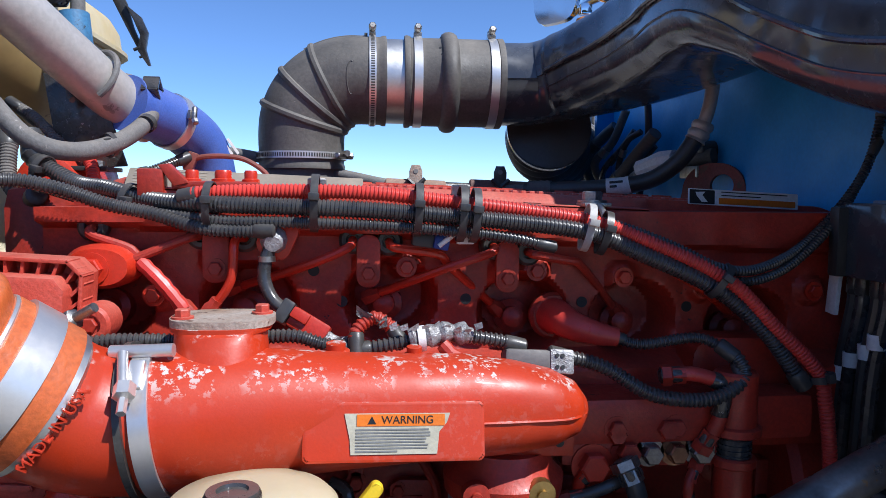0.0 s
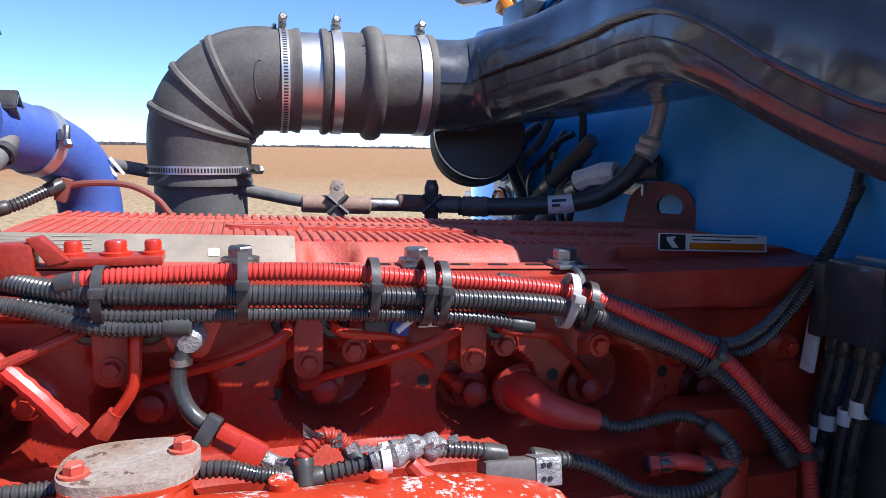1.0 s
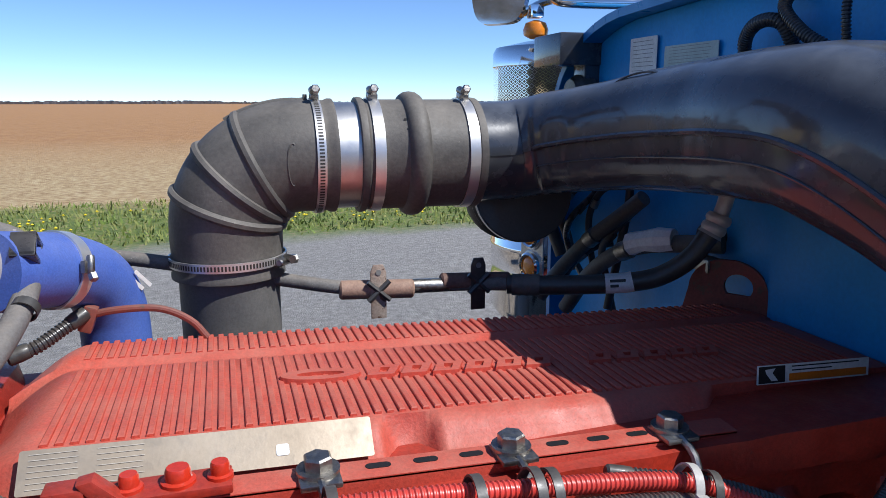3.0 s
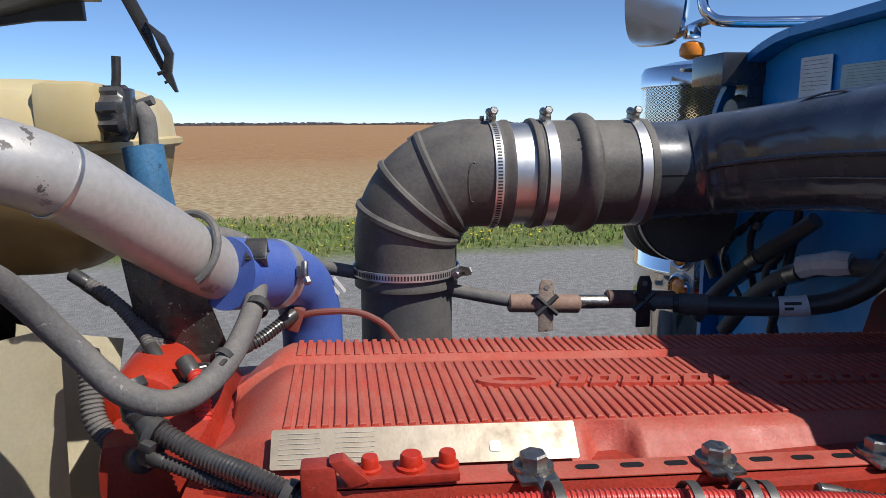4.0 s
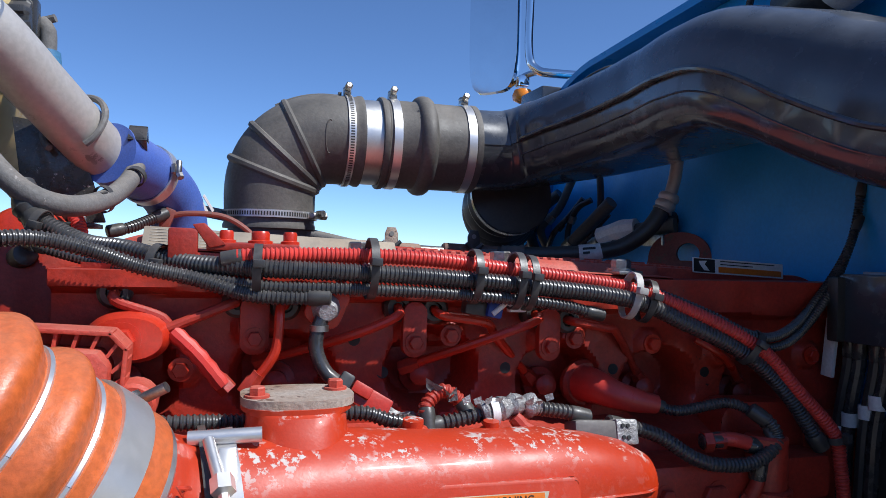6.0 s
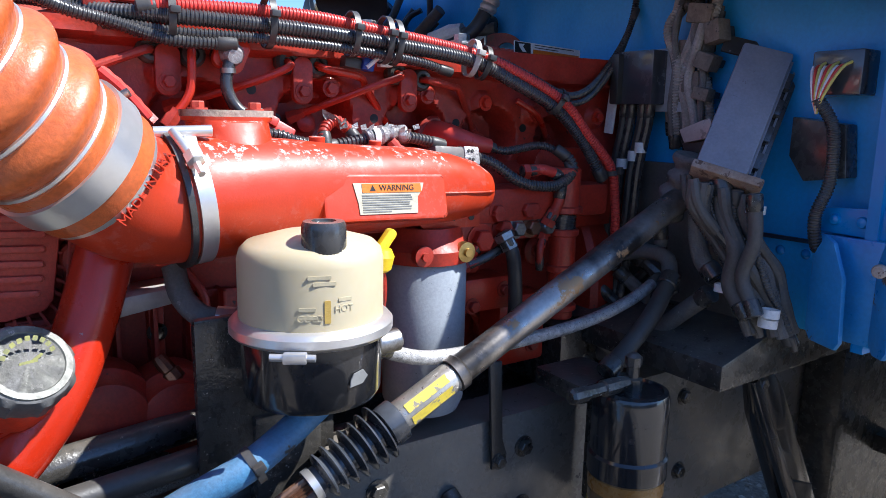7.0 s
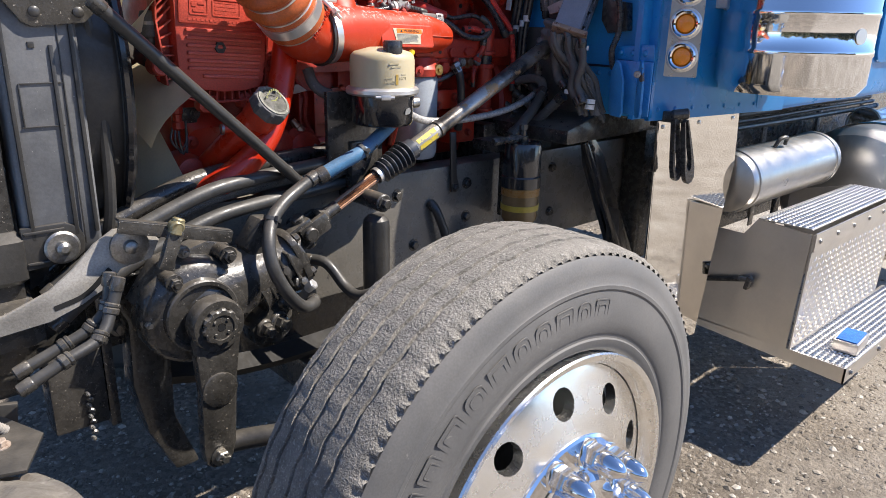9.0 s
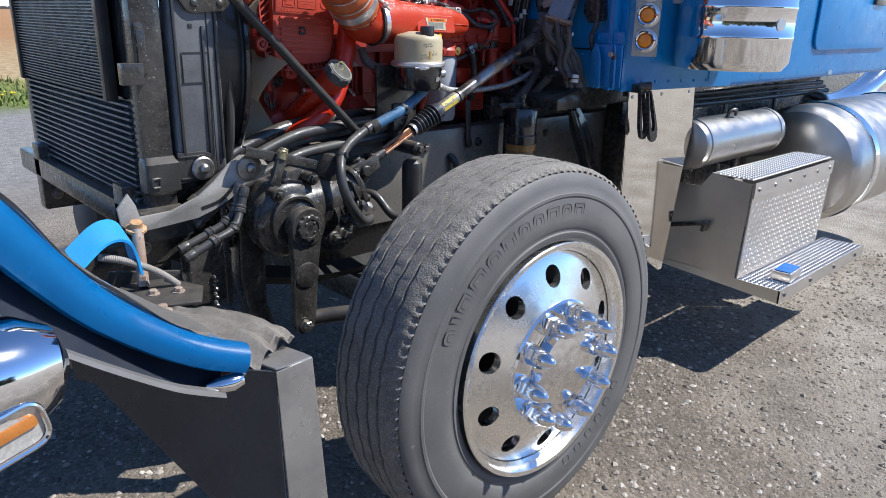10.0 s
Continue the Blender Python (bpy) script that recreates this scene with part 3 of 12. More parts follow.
def build_woods():
    """The low tree line on the horizon, and an added tree belt out of view."""
    rng = random.Random(3)
    bm = bm_new()
    for i in range(1500):
        x = rng.uniform(-1800, 1800)
        y = 1500 + rng.uniform(0, 80)
        dense = noise.noise((x * 0.006, 0, 1)) + 0.25 * noise.noise((x * 0.03, 5, 1))
        h = max(1.5, 5.0 + 6 * dense + rng.uniform(-1.0, 1.2))
        w = rng.uniform(9, 20)
        z0 = 0.0
        n = rng.randint(5, 7)
        top = [bm.verts.new((x + w * (j / (n - 1) - 0.5), y, z0 + h * (1 - 0.5 * abs(2 * j / (n - 1) - 1) ** 2) * rng.uniform(0.75, 1.1))) for j in range(n)]
        low = [bm.verts.new((x + w * (j / (n - 1) - 0.5), y + 3, z0 - 1)) for j in range(n)]
        for j in range(n - 1):
            bm.faces.new((low[j], low[j + 1], top[j + 1], top[j]))
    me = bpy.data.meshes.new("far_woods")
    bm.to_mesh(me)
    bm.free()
    # distance haze is mixed into the trees' blue-grey colour
    me.materials.append(mat("bare spring woods with haze in the colour", (0.26, 0.29, 0.33), 0.95, 0, (0.19, 0.22, 0.25), 0.01, None, 0, 0, None, 0, 0.0, 0.2))
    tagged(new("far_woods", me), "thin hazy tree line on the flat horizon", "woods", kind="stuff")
    # trees added behind the camera, never in view: they dim low sky and reflections
    bm = bm_new()
    for i in range(420):
        a = radians(rng.uniform(185, 300))
        r = rng.uniform(38, 48)
        x, y = r * math.cos(a), r * math.sin(a)
        h = 6.5 + 4.0 * noise.noise((a * 7, 0, 2)) + rng.uniform(-0.8, 0.8)
        for k in range(5):
            c = Vector((x + rng.uniform(-1, 1), y + rng.uniform(-1, 1), h * rng.uniform(0.1, 0.9)))
            m0 = Matrix.Translation(c) @ Matrix.Diagonal((rng.uniform(1.0, 2.0), rng.uniform(1.0, 2.0), rng.uniform(0.8, 1.5), 1))
            bmesh.ops.create_icosphere(bm, subdivisions=1, radius=1.0, matrix=m0)
    for v in bm.verts:
        v.co += Vector((noise.noise(v.co * 1.7), noise.noise(v.co * 1.7 + Vector((9, 0, 0))), noise.noise(v.co * 1.7 + Vector((0, 9, 0))))) * 0.5
    me = bpy.data.meshes.new("tree_belt")
    bm.to_mesh(me)
    bm.free()
    me.materials.append(mat("brown-green spring trees", (0.10, 0.10, 0.06), 0.95, 0, (0.06, 0.07, 0.035), 0.4, None, 0, 0, None, 0, 0.0, 0.2))
    tagged(new("tree_belt", me), "unseen belt of brown-green trees added behind the camera for reflections", "woods", kind="stuff")


build_woods()


# ---- engine ----
def cover_top(x):
    return 1.549 - 0.034 * (x + 0.25)


def build_cylinder_head():
    root = thing("cylinder_head", (0.18, 0.95, 1.24), "grimy red enamelled six-cylinder head with recessed injector pockets", "engine part")
    pockets = [(-0.245, 1.400), (-0.085, 1.397), (0.081, 1.402), (0.243, 1.384), (0.385, 1.376), (0.537, 1.365)]
    bosses = [(-0.189, 1.410), (-0.120, 1.452), (0.054, 1.443), (0.099, 1.442), (0.219, 1.434), (0.257, 1.437), (0.367, 1.429), (0.472, 1.416), (0.62, 1.41)]

    def depth(x, z):
        y = 0.852
        for px, pz in pockets:
            d = math.hypot((x - px) / 0.047, (z - pz) / 0.042)
            k = min(max((1.25 - d) / 0.35, 0), 1)
            y += 0.055 * k * k * (3 - 2 * k)
        for px, pz in bosses:
            d = math.hypot(x - px, z - pz)
            k = min(max((0.021 - d) / 0.006, 0), 1)
            y -= 0.010 * k
        rim = min(max((z - (1.478 - 0.034 * x)) / 0.006, 0), 1)
        y -= 0.022 * rim
        low = min(max((1.345 - 0.02 * x - z) / 0.015, 0), 1)
        y -= 0.035 * low
        y += 0.0025 * noise.noise((x * 26, z * 26, 2))
        return y

    bm = bm_new()
    xs = [-0.31 + 1.02 * i / 255 for i in range(256)]
    zs = [1.22 + 0.29 * i / 72 for i in range(73)]
    rows = [[bm.verts.new((x, depth(x, z), z - 0.0 * x)) for x in xs] for z in zs]
    back = [[bm.verts.new((x, 1.23, z)) for x in (xs[0], xs[-1])] for z in (zs[0], zs[-1])]
    rings_to_faces(bm, rows, False, False)
    bm.faces.new([back[1][0]] + rows[-1][:] + [back[1][1]])
    bm.faces.new([back[0][0]] + rows[0][:] + [back[0][1]])
    bm.faces.new([r[0] for r in rows] + [back[1][0], back[0][0]])
    bm.faces.new([r[-1] for r in rows] + [back[1][1], back[0][1]])
    part("casting", bm, RED_DULL, root)
    for i, (x, z) in enumerate(bosses):
        bm = bm_new()
        hexbolt(bm, (x, 0.846 - 0.004, z), (0, -1, 0), 0.0085, 0.007)
        part("bolt", bm, RED_DULL if i % 2 else RED, root)
    for x, z in pockets:
        bm = bm_new()
        lathe(bm, (x - 0.004, 0.91, z - 0.012), (-0.1, -1, 0.1), [(0.022, 0), (0.022, 0.018), (0.013, 0.022), (0.013, 0.042), (0.007, 0.046)], 16)
        part("injector_fitting", bm, RED_DULL, root)
    for x, z in [(0.023, 1.40), (0.172, 1.402), (0.318, 1.397), (0.455, 1.39), (-0.01, 1.437)]:
        bm = bm_new()
        lathe(bm, (x, 0.853, z), (0, -1, 0), [(0.0068, 0), (0.0068, 0.0015)], 14)
        part("oil_hole", bm, INK, root)
    # clamps over each line inlet
    for x, z, w in [(-0.118, 1.468, 0.03), (0.054, 1.462, 0.028), (0.219, 1.455, 0.028)]:
        bm = bm_new()
        prism(bm, oblong(w, 0.062, 0.013), (x, 0.842, z - 0.012), (1, 0, 0), (0, 0, 1), (0, -0.012, 0), 0.002)
        hexbolt(bm, (x, 0.83, z - 0.026), (0, -1, 0), 0.008, 0.006)
        part("line_clamp", bm, RED_DULL, root)
    for x, z in [(-0.252, 1.488), (-0.135, 1.479), (-0.087, 1.476), (-0.047, 1.478), (0.036, 1.474), (0.078, 1.472), (0.203, 1.467), (0.245, 1.460)]:
        bm = bm_new()
        lathe(bm, (x, 0.85, z), (0, -1, 0), [(0.0165, 0), (0.0165, 0.012), (0.013, 0.016), (0.008, 0.016), (0.007, 0.010)], 20)
        part("grommet", bm, RUBBER, root, "dusty black rubber grommet")
    return root


build_cylinder_head()


def build_fuel_lines():
    """High-pressure injector lines, bare bent steel painted red."""
    lines = [
        [(-0.252, 0.84, 1.488), (-0.248, 0.822, 1.480), (-0.208, 0.822, 1.465), (-0.196, 0.822, 1.451), (-0.142, 0.815, 1.392)],
        [(-0.135, 0.84, 1.479), (-0.145, 0.822, 1.477), (-0.165, 0.82, 1.469), (-0.236, 0.815, 1.440)],
        [(-0.087, 0.84, 1.476), (-0.094, 0.815, 1.474), (-0.099, 0.812, 1.429), (-0.127, 0.815, 1.389)],
        [(0.036, 0.84, 1.474), (0.028, 0.818, 1.465), (-0.026, 0.828, 1.442), (-0.113, 0.88, 1.411)],
        [(0.078, 0.84, 1.472), (0.085, 0.822, 1.466), (0.135, 0.824, 1.458), (0.152, 0.835, 1.442), (0.222, 0.885, 1.380)],
        [(0.203, 0.84, 1.467), (0.197, 0.820, 1.461), (0.144, 0.818, 1.443), (0.051, 0.88, 1.400)],
        [(0.245, 0.84, 1.460), (0.251, 0.822, 1.458), (0.290, 0.824, 1.451), (0.311, 0.832, 1.443), (0.380, 0.885, 1.374)],
        [(0.43, 0.84, 1.435), (0.471, 0.832, 1.410), (0.540, 0.885, 1.366)],
    ]
    for pts in lines:
        root = thing("fuel_line", pts[0], "bent red-painted steel injector fuel line", "fuel line", "injector lines")
        bm = bm_new()
        hose(bm, pts, 0.0052, 10, 0.006)
        part("pipe", bm, RED if random.random() < 0.75 else RED_DULL, root)
        bm = bm_new()
        a, b = Vector(pts[-1]), Vector(pts[-2])
        d = (b - a).normalized()
        lathe(bm, a, d, [(0.0098, 0), (0.0098, 0.014), (0.0075, 0.018), (0.0075, 0.024)], 6)
        part("union_nut", bm, RED_DULL, root)
    # wrapped drain line near the front
    root = thing("wrapped_line", (-0.19, 0.82, 1.44), "thin line bound with red tape", "fuel line")
    bm = bm_new()
    hose(bm, [(-0.196, 0.818, 1.451), (-0.172, 0.812, 1.428), (-0.148, 0.81, 1.398)], lambda i, s: 0.0075 + 0.001 * (i % 2), 10, 0.007)
    part("tape_wrap", bm, RED_LOOM, root)


build_fuel_lines()


def build_valve_cover():
    root = thing("valve_cover", (0.2, 1.05, 1.47), "faded red ribbed valve cover with worn data plate", "engine cover")
    prof = [(0.872, -0.075), (0.868, -0.034), (0.872, -0.029), (0.890, -0.027), (0.898, -0.022), (0.905, -0.014), (0.912, -0.006), (0.920, -0.001), (0.930, 0.0),
            (0.99, 0.001), (1.06, 0.001), (1.112, 0.001), (1.118, -0.004), (1.134, -0.004), (1.140, 0.001), (1.20, 0.0), (1.215, -0.004), (1.228, -0.02), (1.236, -0.075)]
    bm = bm_new()
    rows = []
    n = 190
    for i in range(n + 1):
        x = -0.292 + (0.712 + 0.292) * i / n
        t = cover_top(x)
        end = min(max((-0.232 - x) / 0.06, 0), 1)
        end2 = min(max((x - 0.672) / 0.04, 0), 1)
        row = []
        for y, h in prof:
            dz = 0.0
            if h > -0.03:
                lobes = 0.35 + 0.65 * abs(math.sin((y - 0.905) * 12.5))
                dz -= 0.052 * end ** 1.5 * lobes + 0.012 * end2 ** 2
            if 0.875 < y < 0.928:
                for hx, hw in ((0.086, 0.026),):
                    k = max(0, 1 - ((x - hx) / hw) ** 2)
                    dz -= 0.030 * k ** 0.7 * (1 if y > 0.895 else 0.3)
            yy = y + (0.026 * end if y < 1.05 else -0.03 * end)
            if y < 0.93:
                back = min(max((x - 0.405) / 0.035, 0), 1)
                back = back * back * (3 - 2 * back)
                yy += (0.926 + 0.12 * min(h + 0.03, 0) - y) * back * (1.0 if h > -0.05 else 0.85)
            row.append(bm.verts.new((x, yy, t + h + dz)))
        rows.append(row)
    rings_to_faces(bm, rows, False, False)
    bm.faces.new(rows[0])
    bm.faces.new(list(reversed(rows[-1])))
    part("casting", bm, RED_FADED, root, sharp=0.9)
    # ribs in two rows, broken by the raised emblem
    for y0, y1 in ((0.934, 1.110), (1.144, 1.204)):
        bm = bm_new()
        L = (y1 - y0) / 2
        lo = [bm.verts.new((px * 0.0034, py * L, -0.0012)) for px, py in ((-1, -1), (1, -1), (1, 1), (-1, 1))]
        mid = [bm.verts.new((px * 0.0031, py * (L - 0.0006), 0.0020)) for px, py in ((-1, -1), (1, -1), (1, 1), (-1, 1))]
        hi = [bm.verts.new((px * 0.0022, py * (L - 0.0018), 0.0028)) for px, py in ((-1, -1), (1, -1), (1, 1), (-1, 1))]
        rings_to_faces(bm, [lo, mid, hi])
        first, x = None, -0.222
        while x < 0.655:
            if first is None:
                first = ob = part("rib", bm, RED_FADED, root, smooth=False)
            else:
                ob = new("rib", first.data)
                adopt(ob, root)
            ob.matrix_basis = Matrix.Translation((x, (y0 + y1) / 2, cover_top(x) + 0.0004))
            x += 0.0118
    # raised emblem band: plain shapes
    shapes = [(0.020, 0.084, 0.031, 0.0)] + [(0.088 + 0.036 * k, 0.031, 0.027, 0.35) for k in range(6)] + [(0.345 + 0.036 * k, 0.030, 0.025, 0.35) for k in range(5)]
    for cx, w, h, slant in shapes:
        bm = bm_new()
        y = 1.034 - 0.045 * cx
        m = facing((cx, y, cover_top(cx) + 0.0005), (1, -0.045, -0.034), (0.0, 1, 0))
        if slant:
            out = [(-w / 2 - 0.005, -h / 2), (w / 2 - 0.007, -h / 2), (w / 2 + 0.005, h / 2), (-w / 2 + 0.007, h / 2)]
            hole = [(-w * 0.16 - 0.002, -h * 0.26), (w * 0.16 - 0.003, -h * 0.26), (w * 0.16 + 0.003, h * 0.26), (-w * 0.16 + 0.002, h * 0.26)]
        else:
            ring_of = [(math.cos(q), math.sin(q)) for q in (i * math.tau / 28 for i in range(28))]
            out, hole = [(a * w / 2, b * h / 2) for a, b in ring_of], [(a * w * 0.30, b * h * 0.20) for a, b in ring_of]
        vs = [[bm.verts.new(m @ Vector((a * f, b * f, z))) for a, b in o] for o, f, z in ((out, 1.05, -0.002), (out, 1.0, 0.0062), (hole, 1.0, 0.0062), (hole, 1.0, 0.002))]
        rings_to_faces(bm, vs, False)
        bm.faces.new(vs[-1])
        part("emblem_shape", bm, RED_FADED, root, sharp=0.4)
    # data plate on the slope
    m = facing((-0.093, 0.9035, 1.5365), (1, 0, -0.034), (0, 0.030, 0.031))
    m.translation += (m.to_3x3() @ Vector((0, 0, 1))) * 0.003
    bm = bm_new()
    flat(bm, m, 0.282, 0.036, 0.002, 0.001)
    plate = part("data_plate", bm, PLATE, root, "worn champagne-coloured metal data plate", smooth=False)
    for j, cx in enumerate((-0.115, -0.065)):
        bars(m @ Matrix.Translation((cx, 0.0, 0.0014)), 7, 0.038, 0.0046, 0.0006, PLATE_PRINT, plate, "print_line", 3 + j)
    bm = bm_new()
    flat(bm, m @ Matrix.Translation((0.062, -0.004, 0.0014)), 0.011, 0.010, 0.002, 0.0003)
    part("maker_mark", bm, WHITE, plate, smooth=False)
    # sticker on the rear slope
    m = facing((0.566, 0.9238, 1.5262), (1, 0, -0.044), (0, 0.004, 0.031))
    m.translation += (m.to_3x3() @ Vector((0, 0, 1))) * 0.002
    bm = bm_new()
    flat(bm, m, 0.160, 0.0215, 0.001, 0.0006)
    st = part("sticker", bm, WHITE, root, "white sticker with orange band and black emblem", smooth=False)
    bm = bm_new()
    flat(bm, m @ Matrix.Translation((0.020, -0.0045, 0.0008)), 0.112, 0.0085, 0.001, 0.0004)
    part("orange_band", bm, ORANGE_INK, st, smooth=False)
    bm = bm_new()
    flat(bm, m @ Matrix.Translation((-0.060, 0, 0.0008)), 0.036, 0.0190, 0.001, 0.0004)
    part("emblem_patch", bm, INK, st, smooth=False)
    bm = bm_new()
    prism(bm, [(-0.012, 0.006), (0.002, 0.007), (-0.002, 0.002), (0.006, -0.007), (-0.003, -0.007), (-0.010, 0.001)], m @ Vector((-0.058, 0, 0.0013)), m.to_3x3() @ Vector((1, 0, 0)), m.to_3x3() @ Vector((0, 1, 0)), m.to_3x3() @ Vector((0, 0, 0.0003)))
    part("emblem_mark", bm, WHITE, st, smooth=False)
    bars(m @ Matrix.Translation((0.020, 0.0055, 0.0008)), 2, 0.105, 0.0045, 0.0014, INK, st, "print_line", 8)


build_valve_cover()


def build_harness_rail():
    root = thing("harness_rail", (0.05, 0.86, 1.51), "red steel rail with oval slots bolted along the valve cover", "bracket")
    bm = bm_new()
    prism(bm, [(-0.205, 0), (0.40, 0), (0.40, 0.028), (-0.205, 0.028)], (0, 0.846, 1.5265), (1, 0, -0.034), (0, 1, 0.05), (0, 0, -0.004), 0.0012)
    prism(bm, [(-0.205, 0), (0.40, 0), (0.40, -0.022), (-0.205, -0.022)], (0, 0.846, 1.5265), (1, 0, -0.034), (0, 0, 1), (0, 0.004, 0), 0.001)
    part("rail", bm, RED_FADED, root)
    for i in range(7):
        x = 0.045 + i * 0.042
        bm = bm_new()
        prism(bm, oblong(0.022, 0.008, 0.0039), (x, 0.862, 1.5275 - 0.034 * x), (1, 0, -0.034), (0, 1, 0.05), (0, 0, 0.0004))
        part("slot", bm, INK, root, "open oval slot", smooth=False)
    # cast foot with three capped studs
    bm = bm_new()
    prism(bm, [(-0.168, 0), (-0.073, 0), (-0.073, 0.030), (-0.168, 0.030)], (0, 0.842, 1.532), (1, 0, 0), (0, 1, 0.05), (0, 0, 0.008), 0.002)
    prism(bm, [(-0.205, -0.01), (-0.176, -0.01), (-0.176, 0.022), (-0.205, 0.022)], (0, 0.840, 1.532), (1, 0, 0), (0, 0, 1), (0, 0.022, 0), 0.003)
    prism(bm, [(-0.182, 0.02), (-0.17, 0.022), (-0.148, 0.0), (-0.165, -0.004)], (0, 0.840, 1.538), (1, 0, 0), (0, 0, 1), (0, 0.016, 0), 0.002)
    foot = part("cast_foot", bm, RED_DULL, root, "red cast bracket foot")
    for x, r in ((-0.148, 0.0075), (-0.113, 0.0098), (-0.082, 0.0075)):
        bm = bm_new()
        lathe(bm, (x, 0.857, 1.539), (0, 0, 1), [(r * 1.35, 0), (r * 1.35, 0.004), (r, 0.005), (r, 0.012), (r * 0.85, 0.0145)], 14)
        part("stud_cap", bm, RED, foot)
    for x in (-0.006, 0.165, 0.33):
        bm = bm_new()
        z = 1.527 - 0.034 * x
        box(bm, (x, 0.852, z + 0.002), (0.034, 0.036, 0.005), bevel=0.0015)
        hexbolt(bm, (x, 0.858, z + 0.0045), (0, 0, 1), 0.0125, 0.011, True, 0.003)
        part("bolt", bm, ZINC, root, "weathered steel hex bolt on a clip")
        bm = bm_new()
        hose(bm, [(x, 0.842, z + 0.003), (x + 0.001, 0.822, z - 0.004), (x + 0.002, 0.812, z - 0.02)], 0.004, 8)
        part("clip_strap", bm, ZINC, root)


build_harness_rail()


def loom_thing(pts, r, material, label, depth=0.0013, pitch=0.0046, group="wiring looms"):
    root = thing("wiring_loom", pts[0], label, "cable", group)
    bm = bm_new()
    loom(bm, pts, r, pitch, depth)
    part("conduit", bm, material, root)
    for a, b in ((pts[0], pts[1]), (pts[-1], pts[-2])):
        a, b = Vector(a), Vector(b)
        d = (b - a).normalized()
        bm = bm_new()
        lathe(bm, a - d * 0.004, d, [(r * 0.8, 0), (r * 1.1, 0.002), (r * 1.14, 0.014), (r * 1.08, 0.022), (r * 0.95, 0.024)], 14)
        part("tape_wrap", bm, RUBBER, root, "black tape wrap")
    return root


RED_PATH = [(-0.150, 0.815, 1.522), (-0.123, 0.810, 1.527), (-0.034, 0.805, 1.530), (0.050, 0.800, 1.529), (0.117, 0.800, 1.523), (0.294, 0.800, 1.502), (0.365, 0.780, 1.479),
            (0.459, 0.765, 1.435), (0.519, 0.760, 1.379), (0.571, 0.757, 1.328), (0.583, 0.757, 1.289), (0.594, 0.760, 1.230), (0.605, 0.770, 1.15)]
BLACK_A = [(-0.352, 0.935, 1.566), (-0.295, 0.912, 1.538), (-0.247, 0.878, 1.531), (-0.193, 0.845, 1.519), (-0.144, 0.815, 1.516), (-0.074, 0.797, 1.514),
           (0.050, 0.788, 1.510), (0.178, 0.788, 1.501), (0.296, 0.785, 1.488), (0.363, 0.777, 1.463), (0.449, 0.770, 1.424), (0.51, 0.768, 1.375), (0.56, 0.765, 1.31)]
loom_thing(RED_PATH, 0.0085, RED_LOOM, "bright red ribbed conduit tied along the engine")
loom_thing(BLACK_A, 0.0100, BLACK_LOOM, "thick black ribbed conduit tied along the engine")
loom_thing([(-0.347, 0.93, 1.534), (-0.281, 0.90, 1.517), (-0.219, 0.86, 1.504), (-0.168, 0.82, 1.503), (-0.107, 0.80, 1.497), (-0.02, 0.788, 1.496), (0.086, 0.786, 1.492), (0.20, 0.787, 1.482), (0.262, 0.79, 1.470)], 0.0068, BLACK_LOOM, "thin black ribbed conduit beneath the main harness")
loom_thing([(-0.43, 0.735, 1.502), (-0.385, 0.76, 1.527), (-0.348, 0.78, 1.536), (-0.311, 0.80, 1.538), (-0.267, 0.805, 1.528), (-0.227, 0.81, 1.514), (-0.18, 0.812, 1.504), (-0.12, 0.80, 1.488), (-0.05, 0.79, 1.487)], 0.0080, BLACK_LOOM, "black ribbed conduit sagging past the front of the engine")
loom_thing([(0.24, 0.815, 1.512), (0.33, 0.795, 1.497), (0.40, 0.78, 1.472), (0.455, 0.768, 1.447), (0.517, 0.785, 1.447), (0.60, 0.82, 1.480), (0.672, 0.83, 1.560), (0.70, 0.835, 1.65)], 0.0062, BLACK_LOOM, "black ribbed branch conduit rising to the firewall")
loom_thing([(0.44, 0.772, 1.437), (0.50, 0.775, 1.432), (0.57, 0.80, 1.455), (0.64, 0.82, 1.515), (0.69, 0.83, 1.60)], 0.0055, BLACK_LOOM, "black ribbed branch conduit rising to the firewall")
loom_thing([(0.335, 0.80, 1.365), (0.370, 0.79, 1.356), (0.434, 0.785, 1.364), (0.460, 0.77, 1.354), (0.470, 0.755, 1.338), (0.473, 0.745, 1.322)], 0.0066, BLACK_LOOM, "black ribbed conduit looping to a sensor")
loom_thing([(0.250, 0.745, 1.357), (0.308, 0.745, 1.342), (0.356, 0.74, 1.314), (0.393, 0.738, 1.305), (0.439, 0.740, 1.305), (0.473, 0.745, 1.324), (0.470, 0.752, 1.345), (0.455, 0.765, 1.358)], 0.0083, BLACK_LOOM, "black ribbed conduit in a loose loop", 0.0016, 0.0056)
loom_thing([(-0.25, 0.73, 1.372), (-0.211, 0.735, 1.379), (-0.173, 0.735, 1.380), (-0.10, 0.745, 1.376), (-0.028, 0.737, 1.382), (0.004, 0.735, 1.374), (0.04, 0.737, 1.367)], 0.0075, BLACK_LOOM, "red-dusted black conduit behind the intake pipe", 0.0014, 0.0052)
loom_thing([(0.036, 0.732, 1.366), (0.105, 0.730, 1.378), (0.140, 0.733, 1.381), (0.186, 0.735, 1.375), (0.215, 0.735, 1.368)], 0.0078, BLACK_LOOM, "black ribbed conduit with frayed tape on the intake", 0.0016, 0.0056)
